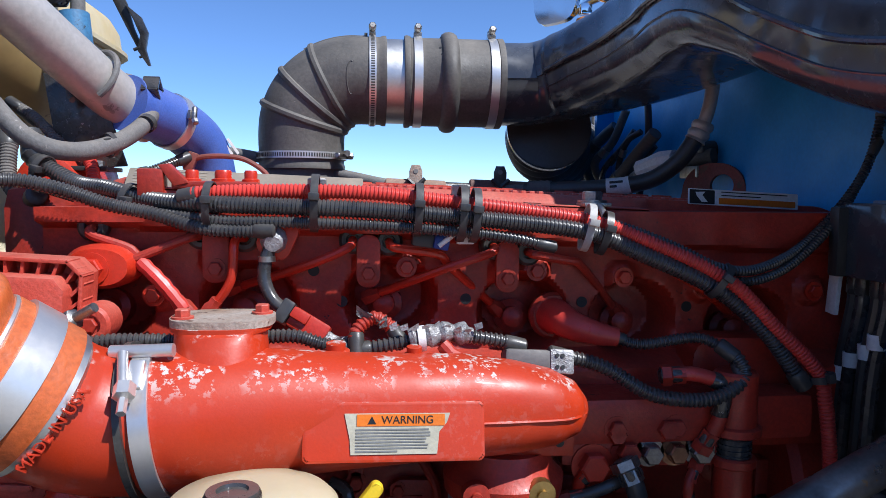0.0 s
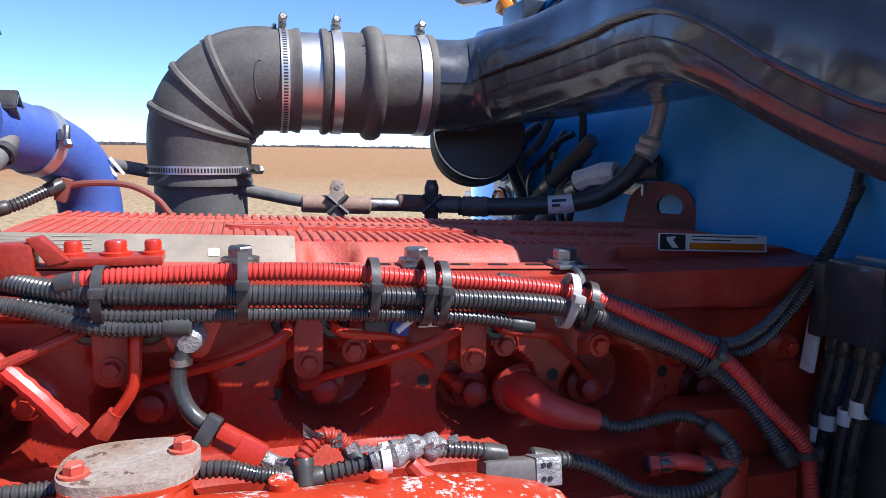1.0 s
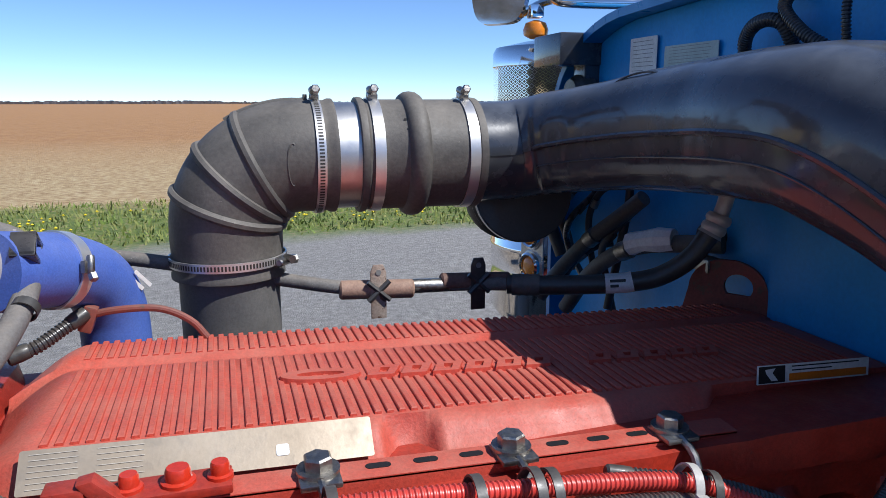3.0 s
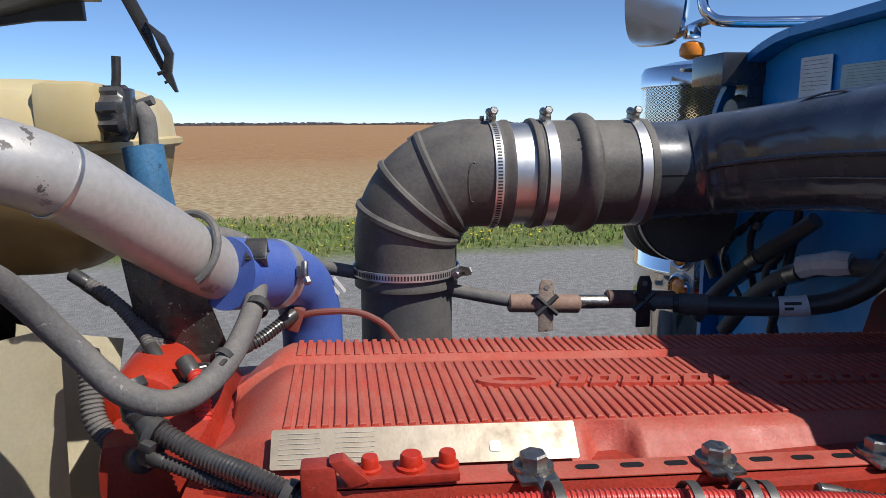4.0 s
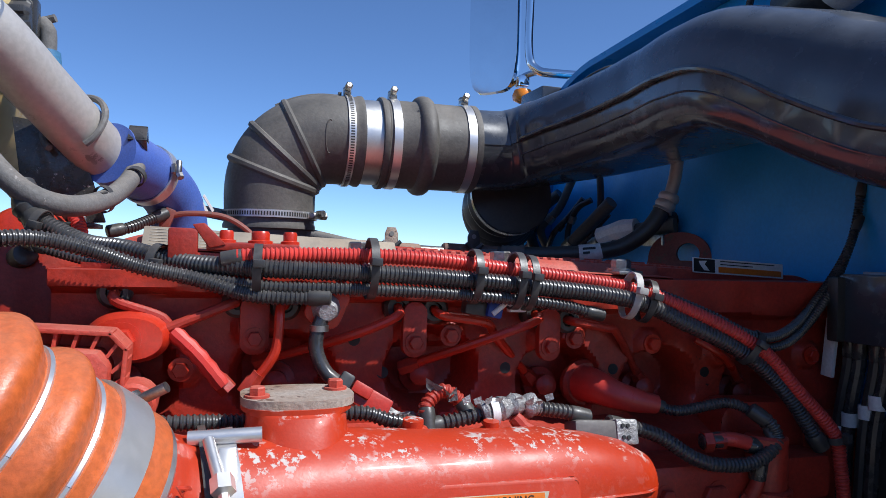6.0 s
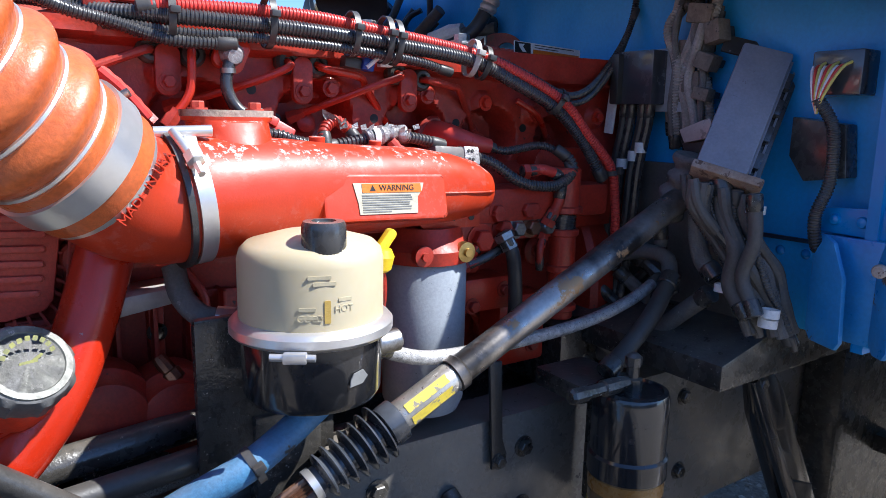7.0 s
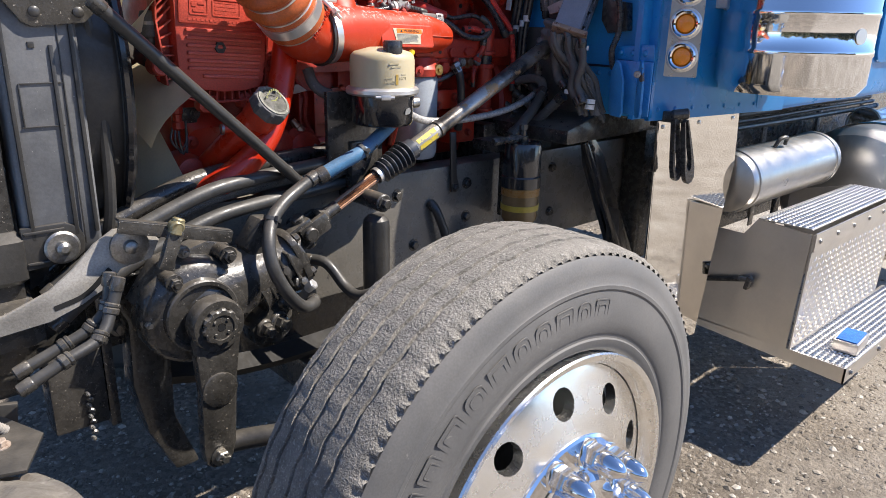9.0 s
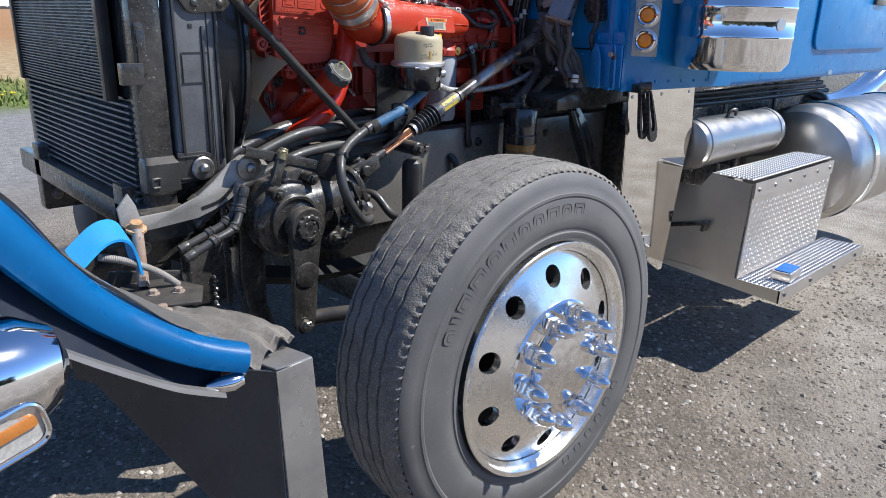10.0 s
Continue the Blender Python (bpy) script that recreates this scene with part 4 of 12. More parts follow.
loom_thing([(0.040, 0.728, 1.366), (0.040, 0.735, 1.386), (0.058, 0.742, 1.399), (0.077, 0.742, 1.388), (0.088, 0.735, 1.372)], 0.0075, RED_DULL, "red-painted ribbed conduit bent in an arch", 0.0014, 0.005)


def cable_tie(at, along, r, material=TIE, label="black nylon cable tie round the harness"):
    root = thing("cable_tie", at, label, "cable tie", "cable ties")
    u, v, w = basis_of(along)
    bm = bm_new()
    out = [(r * math.cos(a) * 0.78, r * math.sin(a) * 1.0) for a in (i * math.tau / 24 for i in range(24))]
    m = Vector(at)
    rs = []
    for k, h in ((1.0, -0.0042), (1.07, -0.0042), (1.07, 0.0042), (1.0, 0.0042)):
        rs.append([bm.verts.new(m + u * (x * k) + v * (y * k) + w * h) for x, y in out])
    rings_to_faces(bm, rs + [rs[0]], False)
    part("strap", bm, material, root)
    bm = bm_new()
    hd = m + Vector((0, -r * 0.80 - 0.003, r * 0.25))
    box(bm, (0, 0, 0), (0.0115, 0.008, 0.010), bevel=0.0015, m=facing(hd, w, (0, 0, 1)))
    part("head", bm, material, root)


for at, al, r, mt in [((-0.118, 0.805, 1.514), (1, -.1, -.02), 0.024, TIE), ((-0.005, 0.797, 1.517), (1, 0, -.03), 0.030, TIE), ((0.108, 0.795, 1.511), (1, 0, -.05), 0.028, TIE), ((0.157, 0.795, 1.507), (1, 0, -.07), 0.030, TIE),
                      ((0.172, 0.795, 1.505), (1, 0, -.08), 0.029, TIE), ((0.303, 0.793, 1.492), (1, -.1, -.2), 0.026, TIE_PALE), ((0.322, 0.79, 1.486), (1, -.1, -.25), 0.024, TIE), ((0.452, 0.767, 1.433), (1, -.2, -.7), 0.021, TIE),
                      ((-0.215, 0.855, 1.512), (1, -.5, -.15), 0.024, TIE), ((-0.338, 0.925, 1.548), (1, -.4, -.3), 0.022, TIE), ((-0.345, 0.782, 1.536), (1, .5, .1), 0.012, TIE), ((0.578, 0.757, 1.32), (.2, 0, -1), 0.014, TIE)]:
    cable_tie(at, al, r, mt, "greyed nylon cable tie round the harness" if mt is TIE_PALE else "black nylon cable tie round the harness")


def build_intake_manifold():
    root = thing("intake_manifold", (0.06, 0.70, 1.24), "flaking bright red cast intake elbow with a warning label", "intake manifold")
    bm = bm_new()
    secs = []
    for x, y, z, a, b, p in [(-0.152, 0.674, 1.318, 0.066, 0.066, 2), (-0.12, 0.676, 1.318, 0.065, 0.065, 2), (-0.08, 0.680, 1.318, 0.062, 0.064, 2.1), (-0.03, 0.685, 1.319, 0.058, 0.060, 2.2), (0.03, 0.690, 1.318, 0.054, 0.055, 2.3),
                             (0.09, 0.694, 1.318, 0.052, 0.052, 2.4), (0.15, 0.700, 1.317, 0.050, 0.050, 2.5), (0.20, 0.704, 1.314, 0.047, 0.045, 2.5), (0.24, 0.708, 1.311, 0.042, 0.038, 2.4), (0.265, 0.71, 1.309, 0.032, 0.027, 2.2), (0.277, 0.712, 1.308, 0.015, 0.012, 2)]:
        secs.append(((x, y, z), (0, -1, 0), (0, 0, 1), a, b, p))
    fine = []
    for (c0, u, v, a0, b0, p0), (c1, _, _, a1, b1, p1) in zip(secs, secs[1:]):
        for i in range(4):
            t = i / 4
            fine.append((Vector(c0).lerp(Vector(c1), t), u, v, a0 + (a1 - a0) * t, b0 + (b1 - b0) * t, p0 + (p1 - p0) * t))
    fine.append(secs[-1])
    loft(bm, fine, 40)
    part("pipe", bm, RED_HOT, root)
    # oval tower with its bolted lid
    bm = bm_new()
    loft(bm, [((-0.088, 0.690, 1.322), (1, 0, 0), (0, 1, 0), 0.040, 0.058, 2.1), ((-0.088, 0.692, 1.345), (1, 0, 0), (0, 1, 0), 0.046, 0.056, 2.2), ((-0.088, 0.696, 1.368), (1, 0, 0), (0, 1, 0), 0.045, 0.052, 2.3), ((-0.088, 0.701, 1.388), (1, 0, 0), (0, 1, 0), 0.0425, 0.045, 2.4),
              ((-0.088, 0.703, 1.396), (1, 0, 0), (0, 1, 0), 0.0425, 0.043, 2.5), ((-0.088, 0.705, 1.398), (1, 0, 0), (0, 1, 0), 0.047, 0.041, 2.6), ((-0.088, 0.705, 1.402), (1, 0, 0), (0, 1, 0), 0.047, 0.041, 2.6)], 40)
    part("tower", bm, RED_HOT, root)
    bm = bm_new()
    loft(bm, [((-0.087, 0.707, 1.402), (1, 0, 0), (0, 1, 0), 0.0485, 0.040, 2.8), ((-0.087, 0.707, 1.409), (1, 0, 0), (0, 1, 0), 0.0485, 0.040, 2.8)], 40)
    lid = part("lid", bm, RUST, root, "weathered bare lid with chipped red paint")
    for x, y in ((-0.122, 0.692), (-0.052, 0.718)):
        bm = bm_new()
        hexbolt(bm, (x, y, 1.409), (0, 0, 1), 0.0072, 0.007)
        part("bolt", bm, RED_FADED, lid)
    # label pad with chamfered top edge
    m = facing((0.075, 0.6395, 1.312), (1, 0.04, -0.03), (0, 0.25, 1))
    bm = bm_new()
    prism(bm, oblong(0.166, 0.054, 0.006), m @ Vector((0, 0, -0.02)), m.to_3x3() @ Vector((1, 0, 0)), m.to_3x3() @ Vector((0, 1, 0)), m.to_3x3() @ Vector((0, 0, 0.026)), 0.003)
    pad = part("label_pad", bm, RED_HOT, root)
    lm = m @ Matrix.Translation((0.0, -0.002, 0.0065))
    bm = bm_new()
    prism(bm, [(-0.046, 0.0185), (0.050, 0.0185), (0.047, 0.010), (0.040, 0.002), (0.038, -0.0175), (-0.040, -0.0175), (-0.041, -0.004)], lm @ Vector((0, 0, 0)), lm.to_3x3() @ Vector((1, 0, 0)), lm.to_3x3() @ Vector((0, 1, 0)), lm.to_3x3() @ Vector((0, 0, 0.0006)))
    label = part("warning_label", bm, mat("yellowed torn paper label", (0.52, 0.48, 0.36), 0.55, 0, (0.40, 0.37, 0.28), 40), pad, "torn white and orange warning label", smooth=False)
    bm = bm_new()
    flat(bm, lm @ Matrix.Translation((0.005, 0.0125, 0.0008)), 0.080, 0.0105, 0.0006, 0.0004)
    part("orange_band", bm, ORANGE_INK, root, smooth=False)
    words("lettering", "WARNING", 0.0098, lm @ Matrix.Translation((0.011, 0.0125, 0.0015)), INK, root, 0.0002)
    bm = bm_new()
    prism(bm, [(-0.0038, -0.0032), (0.0038, -0.0032), (0, 0.0036)], lm @ Vector((-0.0215, 0.0125, 0.0014)), lm.to_3x3() @ Vector((1, 0, 0)), lm.to_3x3() @ Vector((0, 1, 0)), lm.to_3x3() @ Vector((0, 0, 0.0003)))
    part("warning_triangle", bm, INK, root, smooth=False)
    bars(lm @ Matrix.Translation((-0.001, -0.0052, 0.0009)), 8, 0.070, 0.0027, 0.0013, GREY_INK, label, "print_line", 12)
    # parting line and mounting flange with holes
    bm = bm_new()
    hose(bm, [(0.152, 0.650, 1.313), (0.20, 0.657, 1.311), (0.25, 0.668, 1.309), (0.272, 0.69, 1.308)], 0.0016, 6)
    part("parting_line", bm, RED_HOT, root)
    bm = bm_new()
    prism(bm, [(0.165, 0.0), (0.268, 0.0), (0.268, -0.028), (0.175, -0.028), (0.165, -0.02)], (0, 0.714, 1.290), (1, 0, -0.03), (0, 0, 1), (0, 0.018, 0), 0.002)
    part("flange", bm, RED_HOT, root)
    for x in (0.190, 0.222, 0.252):
        bm = bm_new()
        lathe(bm, (x, 0.7135, 1.272 - 0.03 * (x - 0.17)), (0, -1, 0), [(0.005, 0), (0.005, 0.001)], 12)
        part("flange_hole", bm, INK, root)
    # two bosses on the crown
    for x, y, z, r in ((0.020, 0.712, 1.368, 0.014), (0.098, 0.712, 1.363, 0.011)):
        bm = bm_new()
        lathe(bm, (x, y, z - 0.012), (0, -0.1, 1), [(r, 0), (r, 0.016), (r * 0.7, 0.017), (r * 0.7, 0.024)], 14)
        part("boss", bm, RED_HOT, root)


build_intake_manifold()


def build_inlet_elbow():
    """Red cast elbow, its band clamp, and the orange bellows hose."""
    root = thing("inlet_elbow", (-0.20, 0.67, 1.26), "red cast inlet elbow with raised lettering", "pipe elbow")
    bm = bm_new()
    line = [(-0.150, 0.674, 1.318), (-0.165, 0.672, 1.318), (-0.19, 0.664, 1.322), (-0.213, 0.653, 1.333), (-0.232, 0.640, 1.350)]
    hose(bm, line, lambda i, s: 0.066 - 0.004 * s, 36, 0.006)
    part("casting", bm, RED_HOT, root)
    bm = bm_new()
    d = Vector((-0.70, -0.42, 0.58)).normalized()
    lathe(bm, Vector((-0.228, 0.643, 1.346)), d, [(0.062, -0.004), (0.066, 0), (0.066, 0.008), (0.061, 0.012)], 40)
    part("bead", bm, ALU_RAW, root, "bare worn aluminium bead")
    txt = facing((-0.1968, 0.5878, 1.3392), (0.0318, 0.0062, 0.0412), (-0.80, -0.42, 0.44))
    words("lettering", "MADE IN USA", 0.0128, txt, RED_CAST, root, 0.0025)
    clamp = thing("band_clamp", (-0.152, 0.674, 1.25), "stainless steel band clamp with T-bolt round the intake", "hose clamp", "clamps")
    bm = bm_new()
    ring(bm, (-0.141, 0.674, 1.318), (1, 0.05, 0.12), 0.0655, 0.0690, 0.016, 56)
    part("band", bm, STEEL, clamp)
    bm = bm_new()
    ring(bm, (-0.157, 0.674, 1.318), (1, 0.05, 0.12), 0.0655, 0.0725, 0.006, 56)
    part("flange_lip", bm, BLACK_DUSTY, clamp)
    bm = bm_new()
    box(bm, (-0.146, 0.629, 1.371), (0.013, 0.009, 0.026), (-38, 0, 0), 0.002)
    rod(bm, (-0.16, 0.640, 1.388), (-0.15, 0.605, 1.361), 0.0045)
    lathe(bm, (-0.149, 0.606, 1.362), (0.1, -0.75, -0.6), [(0.009, -0.008), (0.009, 0.004), (0.004, 0.006), (0.004, 0.02)], 6)
    rod(bm, (-0.175, 0.655, 1.386), (-0.12, 0.65, 1.388), 0.006)
    part("t_bolt", bm, STEEL, clamp)

    hose_ = thing("bellows_hose", (-0.30, 0.60, 1.36), "orange silicone bellows hose with steel rings", "hose")
    end = Vector((-0.232, 0.640, 1.350))
    pts = [end + d * 0.0, end + d * 0.08, end + d * 0.16 + Vector((0, 0, 0.004)), end + d * 0.26 + Vector((0.0, 0, 0.012)), end + d * 0.36 + Vector((0.0, 0, 0.02))]
    ln = spline(pts, 0.003)
    bm = bm_new()

    def rad(i, s):
        q = i * 0.003
        if q < 0.060:
            return 0.068
        return 0.064 + 0.0125 * (0.5 - 0.5 * math.cos((q - 0.060) / 0.044 * math.tau)) ** 0.7
    sweep(bm, ln, rad, 44)
    part("sleeve", bm, SILICONE_ORANGE, hose_)
    bm = bm_new()
    ring(bm, ln[11], d, 0.068, 0.0715, 0.026, 56)
    part("band", bm, STEEL, hose_, "stainless steel hose band")
    for k in range(6):
        i = int((0.060 + 0.044 * k) / 0.003)
        if i < len(ln) - 2:
            dd = (ln[i + 1] - ln[i - 1]).normalized()
            u, v, w = basis_of(dd)
            bm = bm_new()
            circ = [ln[i] + (u * math.cos(a) + v * math.sin(a)) * 0.0655 for a in (j * math.tau / 48 for j in range(49))]
            sweep(bm, circ, 0.0026, 6)
            part("steel_ring", bm, STEEL, hose_)


build_inlet_elbow()


def build_engine_block():
    root = thing("engine_block", (0.15, 0.95, 0.75), "grimy dark red engine block and sump", "engine part")
    bm = bm_new()
    box(bm, (0.20, 1.06, 1.10), (0.98, 0.34, 0.30), bevel=0.02)
    part("block", bm, RED_DULL, root)
    bm = bm_new()
    box(bm, (0.15, 1.06, 0.82), (0.90, 0.26, 0.30), bevel=0.03)
    part("sump", bm, BLACK_PAINT, root, "black oil pan")
    for i in range(16):
        x, z = -0.26 + 0.06 * i, 1.02 + 0.05 * ((i * 7) % 4)
        bm = bm_new()
        if i % 3 == 0:
            box(bm, (x, 0.885, z), (0.05, 0.03, 0.06 + 0.02 * (i % 2)), bevel=0.005)
        elif i % 3 == 1:
            lathe(bm, (x, 0.90, z), (0, -1, 0), [(0.026, 0), (0.026, 0.02), (0.02, 0.024)], 18)
        else:
            box(bm, (x, 0.885, z), (0.02, 0.03, 0.12), bevel=0.004)
        part("casting_boss", bm, RED_DULL, root)
        bm = bm_new()
        hexbolt(bm, (x, 0.872 if i % 3 != 1 else 0.876, z), (0, -1, 0), 0.009, 0.008)
        part("bolt", bm, RED_DULL if i % 2 else BLACK_PAINT, root)
    for k in range(5):
        x0 = -0.10 + 0.11 * k
        bm = bm_new()
        hose(bm, [(x0, 0.872, 1.20 - 0.03 * (k % 2)), (x0 + 0.02, 0.858, 1.16), (x0 + 0.015, 0.856, 1.10), (x0 + 0.045, 0.862, 1.05), (x0 + 0.050, 0.88, 1.00)], 0.0065 + 0.002 * (k % 2), 10)
        part("external_line", bm, (RED_DULL, BLACK_PAINT, RED_DULL, RUBBER, RED_DULL)[k], root)
    for k in range(3):
        bm = bm_new()
        prism(bm, oblong(0.12, 0.085, 0.016), (-0.04 + 0.18 * k, 0.887, 1.125), (1, 0, -0.06), (0.06, 0, 1), (0, -0.014, 0), 0.004)
        cover = part("inspection_cover", bm, RED_DULL, root)
        for dx in (-0.048, 0.048):
            for dz in (-0.030, 0.030):
                bm = bm_new()
                hexbolt(bm, (-0.04 + 0.18 * k + dx, 0.873, 1.125 + dz - 0.06 * dx), (0, -1, 0), 0.007, 0.006)
                part("bolt", bm, RED_DULL, cover)
    # ledge of the side cover
    bm = bm_new()
    box(bm, (0.27, 0.80, 1.275), (0.60, 0.09, 0.055), bevel=0.012)
    part("side_cover", bm, RED_DULL, root)
    for x in (0.03, 0.07, 0.33, 0.40, 0.47):
        bm = bm_new()
        hexbolt(bm, (x, 0.756, 1.268), (0, -1, 0), 0.010, 0.008)
        part("bolt", bm, RED_DULL, root)


build_engine_block()


# ---- air intake ----
def screw_clamp(at, axis, r, width=0.013, screw=(0, -0.15, 1), label="worm-drive steel hose clamp"):
    root = thing("hose_clamp", at, label, "hose clamp", "clamps")
    bm = bm_new()
    ring(bm, at, axis, r, r + 0.0025, width, 56)
    part("band", bm, STEEL, root)
    s = Vector(screw).normalized()
    w = Vector(axis).normalized()
    t = w.cross(s).normalized()
    c = Vector(at) + s * (r + 0.006)
    k = min(1.0, r / 0.06)
    bm = bm_new()
    box(bm, (0, 0, 0), (width * 0.95, 0.020 * k, 0.009 * k), bevel=0.002 * k, m=facing(c, w, t))
    lathe(bm, c + s * 0.007 * k - t * 0.016 * k, t, [(0.0045 * k, -0.002), (0.0062 * k, 0.0), (0.0062 * k, 0.024 * k), (0.0045 * k, 0.027 * k)], 12)
    housing = part("housing", bm, ZINC, root)
    bm = bm_new()
    lathe(bm, c + s * 0.009 * k + t * 0.011 * k, t + s * 0.5, [(0.0072 * k, 0), (0.0072 * k, 0.010 * k), (0.0052 * k, 0.012 * k)], 6)
    lathe(bm, c + s * 0.006 * k + t * 0.004 * k, t + s * 0.5, [(0.0034 * k, 0), (0.0034 * k, 0.012 * k)], 8)
    part("screw", bm, ZINC, root)
    return root


TUBE_Y, TUBE_Z, TUBE_R = 1.412, 1.748, 0.082


def build_intake_tube():
    root = thing("intake_elbow", (-0.066, TUBE_Y, 1.42), "dusty black ribbed rubber air intake elbow", "air hose")
    X0, R, cz = -0.065, 0.106, 1.642
    cx = X0 + R
    arc = [(X0, TUBE_Y, 1.575), (X0, TUBE_Y, 1.61)]
    for a in range(0, 91, 15):
        t = radians(180 - a)
        arc.append((cx + R * math.cos(t), TUBE_Y, cz + R * math.sin(t)))
    arc += [(0.075, TUBE_Y, TUBE_Z), (0.096, TUBE_Y, TUBE_Z)]
    line = spline(arc, 0.006)
    bm = bm_new()
    sweep(bm, line, lambda i, s: 0.0805 + 0.003 * min(1, s * 2) + (0.0025 if s < 0.03 or s > 0.975 else 0), 48)
    part("elbow", bm, RUBBER_DUSTY, root)
    # broad moulded ribs that fan out from the inner bend
    for a, lean in ((19, 0.030), (41, 0.034), (63, 0.034)):
        t = radians(180 - a)
        c = Vector((cx + R * math.cos(t), TUBE_Y, cz + R * math.sin(t)))
        d = Vector((math.sin(t), 0, -math.cos(t)))
        u, v, w = basis_of(d, (0, 1, 0))
        bm = bm_new()
        pts = [c + (u * math.cos(b) + v * math.sin(b)) * 0.0815 + d * lean * math.sin(b) * 0.4 for b in (j * math.tau / 48 for j in range(49))]
        sweep(bm, pts, 0.0075, 8)
        part("rib", bm, RUBBER_DUSTY, root)
    # rib along the crown, with its nib
    bm = bm_new()
    crown = []
    for a in range(58, 97, 6):
        t = radians(180 - a)
        crown.append(Vector((cx + (R + 0.083) * math.cos(t), TUBE_Y, cz + (R + 0.083) * math.sin(t))))
    crown.append(Vector((0.058, TUBE_Y, TUBE_Z + 0.0835)))
    sweep(bm, spline([tuple(p) for p in crown], 0.01), 0.0042, 8)
    box(bm, (0.058, TUBE_Y, TUBE_Z + 0.087), (0.006, 0.008, 0.010), bevel=0.001)
    part("crown_rib", bm, RUBBER_DUSTY, root)
    # moulded mark on the side
    bm = bm_new()
    pts = [Vector((0.030 + 0.008 * math.cos(b), TUBE_Y - 0.0830, 1.742 + 0.030 * math.sin(b))) for b in (radians(70 + 15 * j) for j in range(15))]
    sweep(bm, [p + Vector((0, 0.0830 - math.sqrt(max(0.0834 ** 2 - (p.z - TUBE_Z) ** 2, 0)), 0)) for p in pts], 0.0014, 6)
    part("mould_mark", bm, RUBBER_DUSTY, root)
    bm = bm_new()
    hose(bm, [(X0, TUBE_Y, 1.36), (X0, TUBE_Y, 1.47), (X0, TUBE_Y, 1.585)], 0.0735, 44, 0.02)
    part("lower_pipe", bm, mat("dusty grey painted pipe", (0.085, 0.084, 0.082), 0.6, 0, (0.13, 0.125, 0.118), 9, (0.03, 0.03, 0.03), 0.66, 30, DUST, 0.3, 0.15), root, "dusty grey metal lower pipe")
    bm = bm_new()
    rod(bm, (0.016, TUBE_Y - 0.05, 1.604), (0.024, TUBE_Y - 0.066, 1.604), 0.006, None, 8)
    part("bolt", bm, ZINC, root)
    # slotted bands
    for at, axis, r, screw in (((X0, TUBE_Y, 1.600), (0, 0, 1), 0.0835, (1, -0.7, 0)), ((0.070, TUBE_Y, TUBE_Z), (1, 0, 0), 0.0840, (0, -0.15, 1))):
        cl = screw_clamp(at, axis, r, 0.013, screw, "thin slotted worm-drive steel hose clamp")
        u, v, w = basis_of(axis)
        bm = bm_new()
        for j in range(110):
            b = j * math.tau / 110
            n = u * math.cos(b) + v * math.sin(b)
            box(bm, (0, 0, 0), (0.0026, 0.007, 0.0004), m=facing(Vector(at) + n * (r + 0.0026), n.cross(w), w))
        part("slot_band", bm, BLACK_DUSTY, cl, "row of dark worm slots", smooth=False)
    pipe = thing("intake_pipe", (0.12, TUBE_Y, 1.67), "bare aluminium coupling pipe in the air intake", "pipe")
    bm = bm_new()
    rod(bm, (0.085, TUBE_Y, TUBE_Z), (0.20, TUBE_Y, TUBE_Z), 0.0805, None, 48)
    part("pipe", bm, ALU_RAW, pipe)
    cuff = thing("rubber_coupler", (0.24, TUBE_Y, 1.66), "black rubber hump coupler with two steel clamps", "hose")
    bm = bm_new()
    prof = [(0.080, 0.0), (0.0875, 0.001), (0.0885, 0.005), (0.0875, 0.011), (0.0845, 0.014), (0.0845, 0.067), (0.0855, 0.070), (0.092, 0.073), (0.0958, 0.079), (0.0968, 0.0865), (0.0958, 0.094), (0.092, 0.100), (0.0855, 0.103), (0.0845, 0.106), (0.0845, 0.178), (0.0870, 0.180), (0.0875, 0.186), (0.0870, 0.191), (0.080, 0.192)]
    lathe(bm, (0.131, TUBE_Y, TUBE_Z), (1, -0.03, 0), prof, 56)
    part("sleeve", bm, RUBBER_DUSTY, cuff)
    for x, z, h in ((0.196, 1.800, 0.010), (0.199, 1.786, 0.012)):
        bm = bm_new()
        yy = TUBE_Y - math.sqrt(0.0848 ** 2 - (z - TUBE_Z) ** 2)
        flat(bm, facing((x, yy - 0.0002, z), (1, -0.03, 0), (0, (z - TUBE_Z) * 0.9, 1)), 0.005, h, 0.001, 0.0008)
        part("moulded_print", bm, RUBBER, cuff, "unreadable moulded print", smooth=False)
    screw_clamp((0.157, TUBE_Y - 0.001, TUBE_Z), (1, -0.03, 0), 0.0848, 0.016)
    screw_clamp((0.301, TUBE_Y - 0.005, TUBE_Z), (1, -0.03, 0), 0.0848, 0.016)


build_intake_tube()


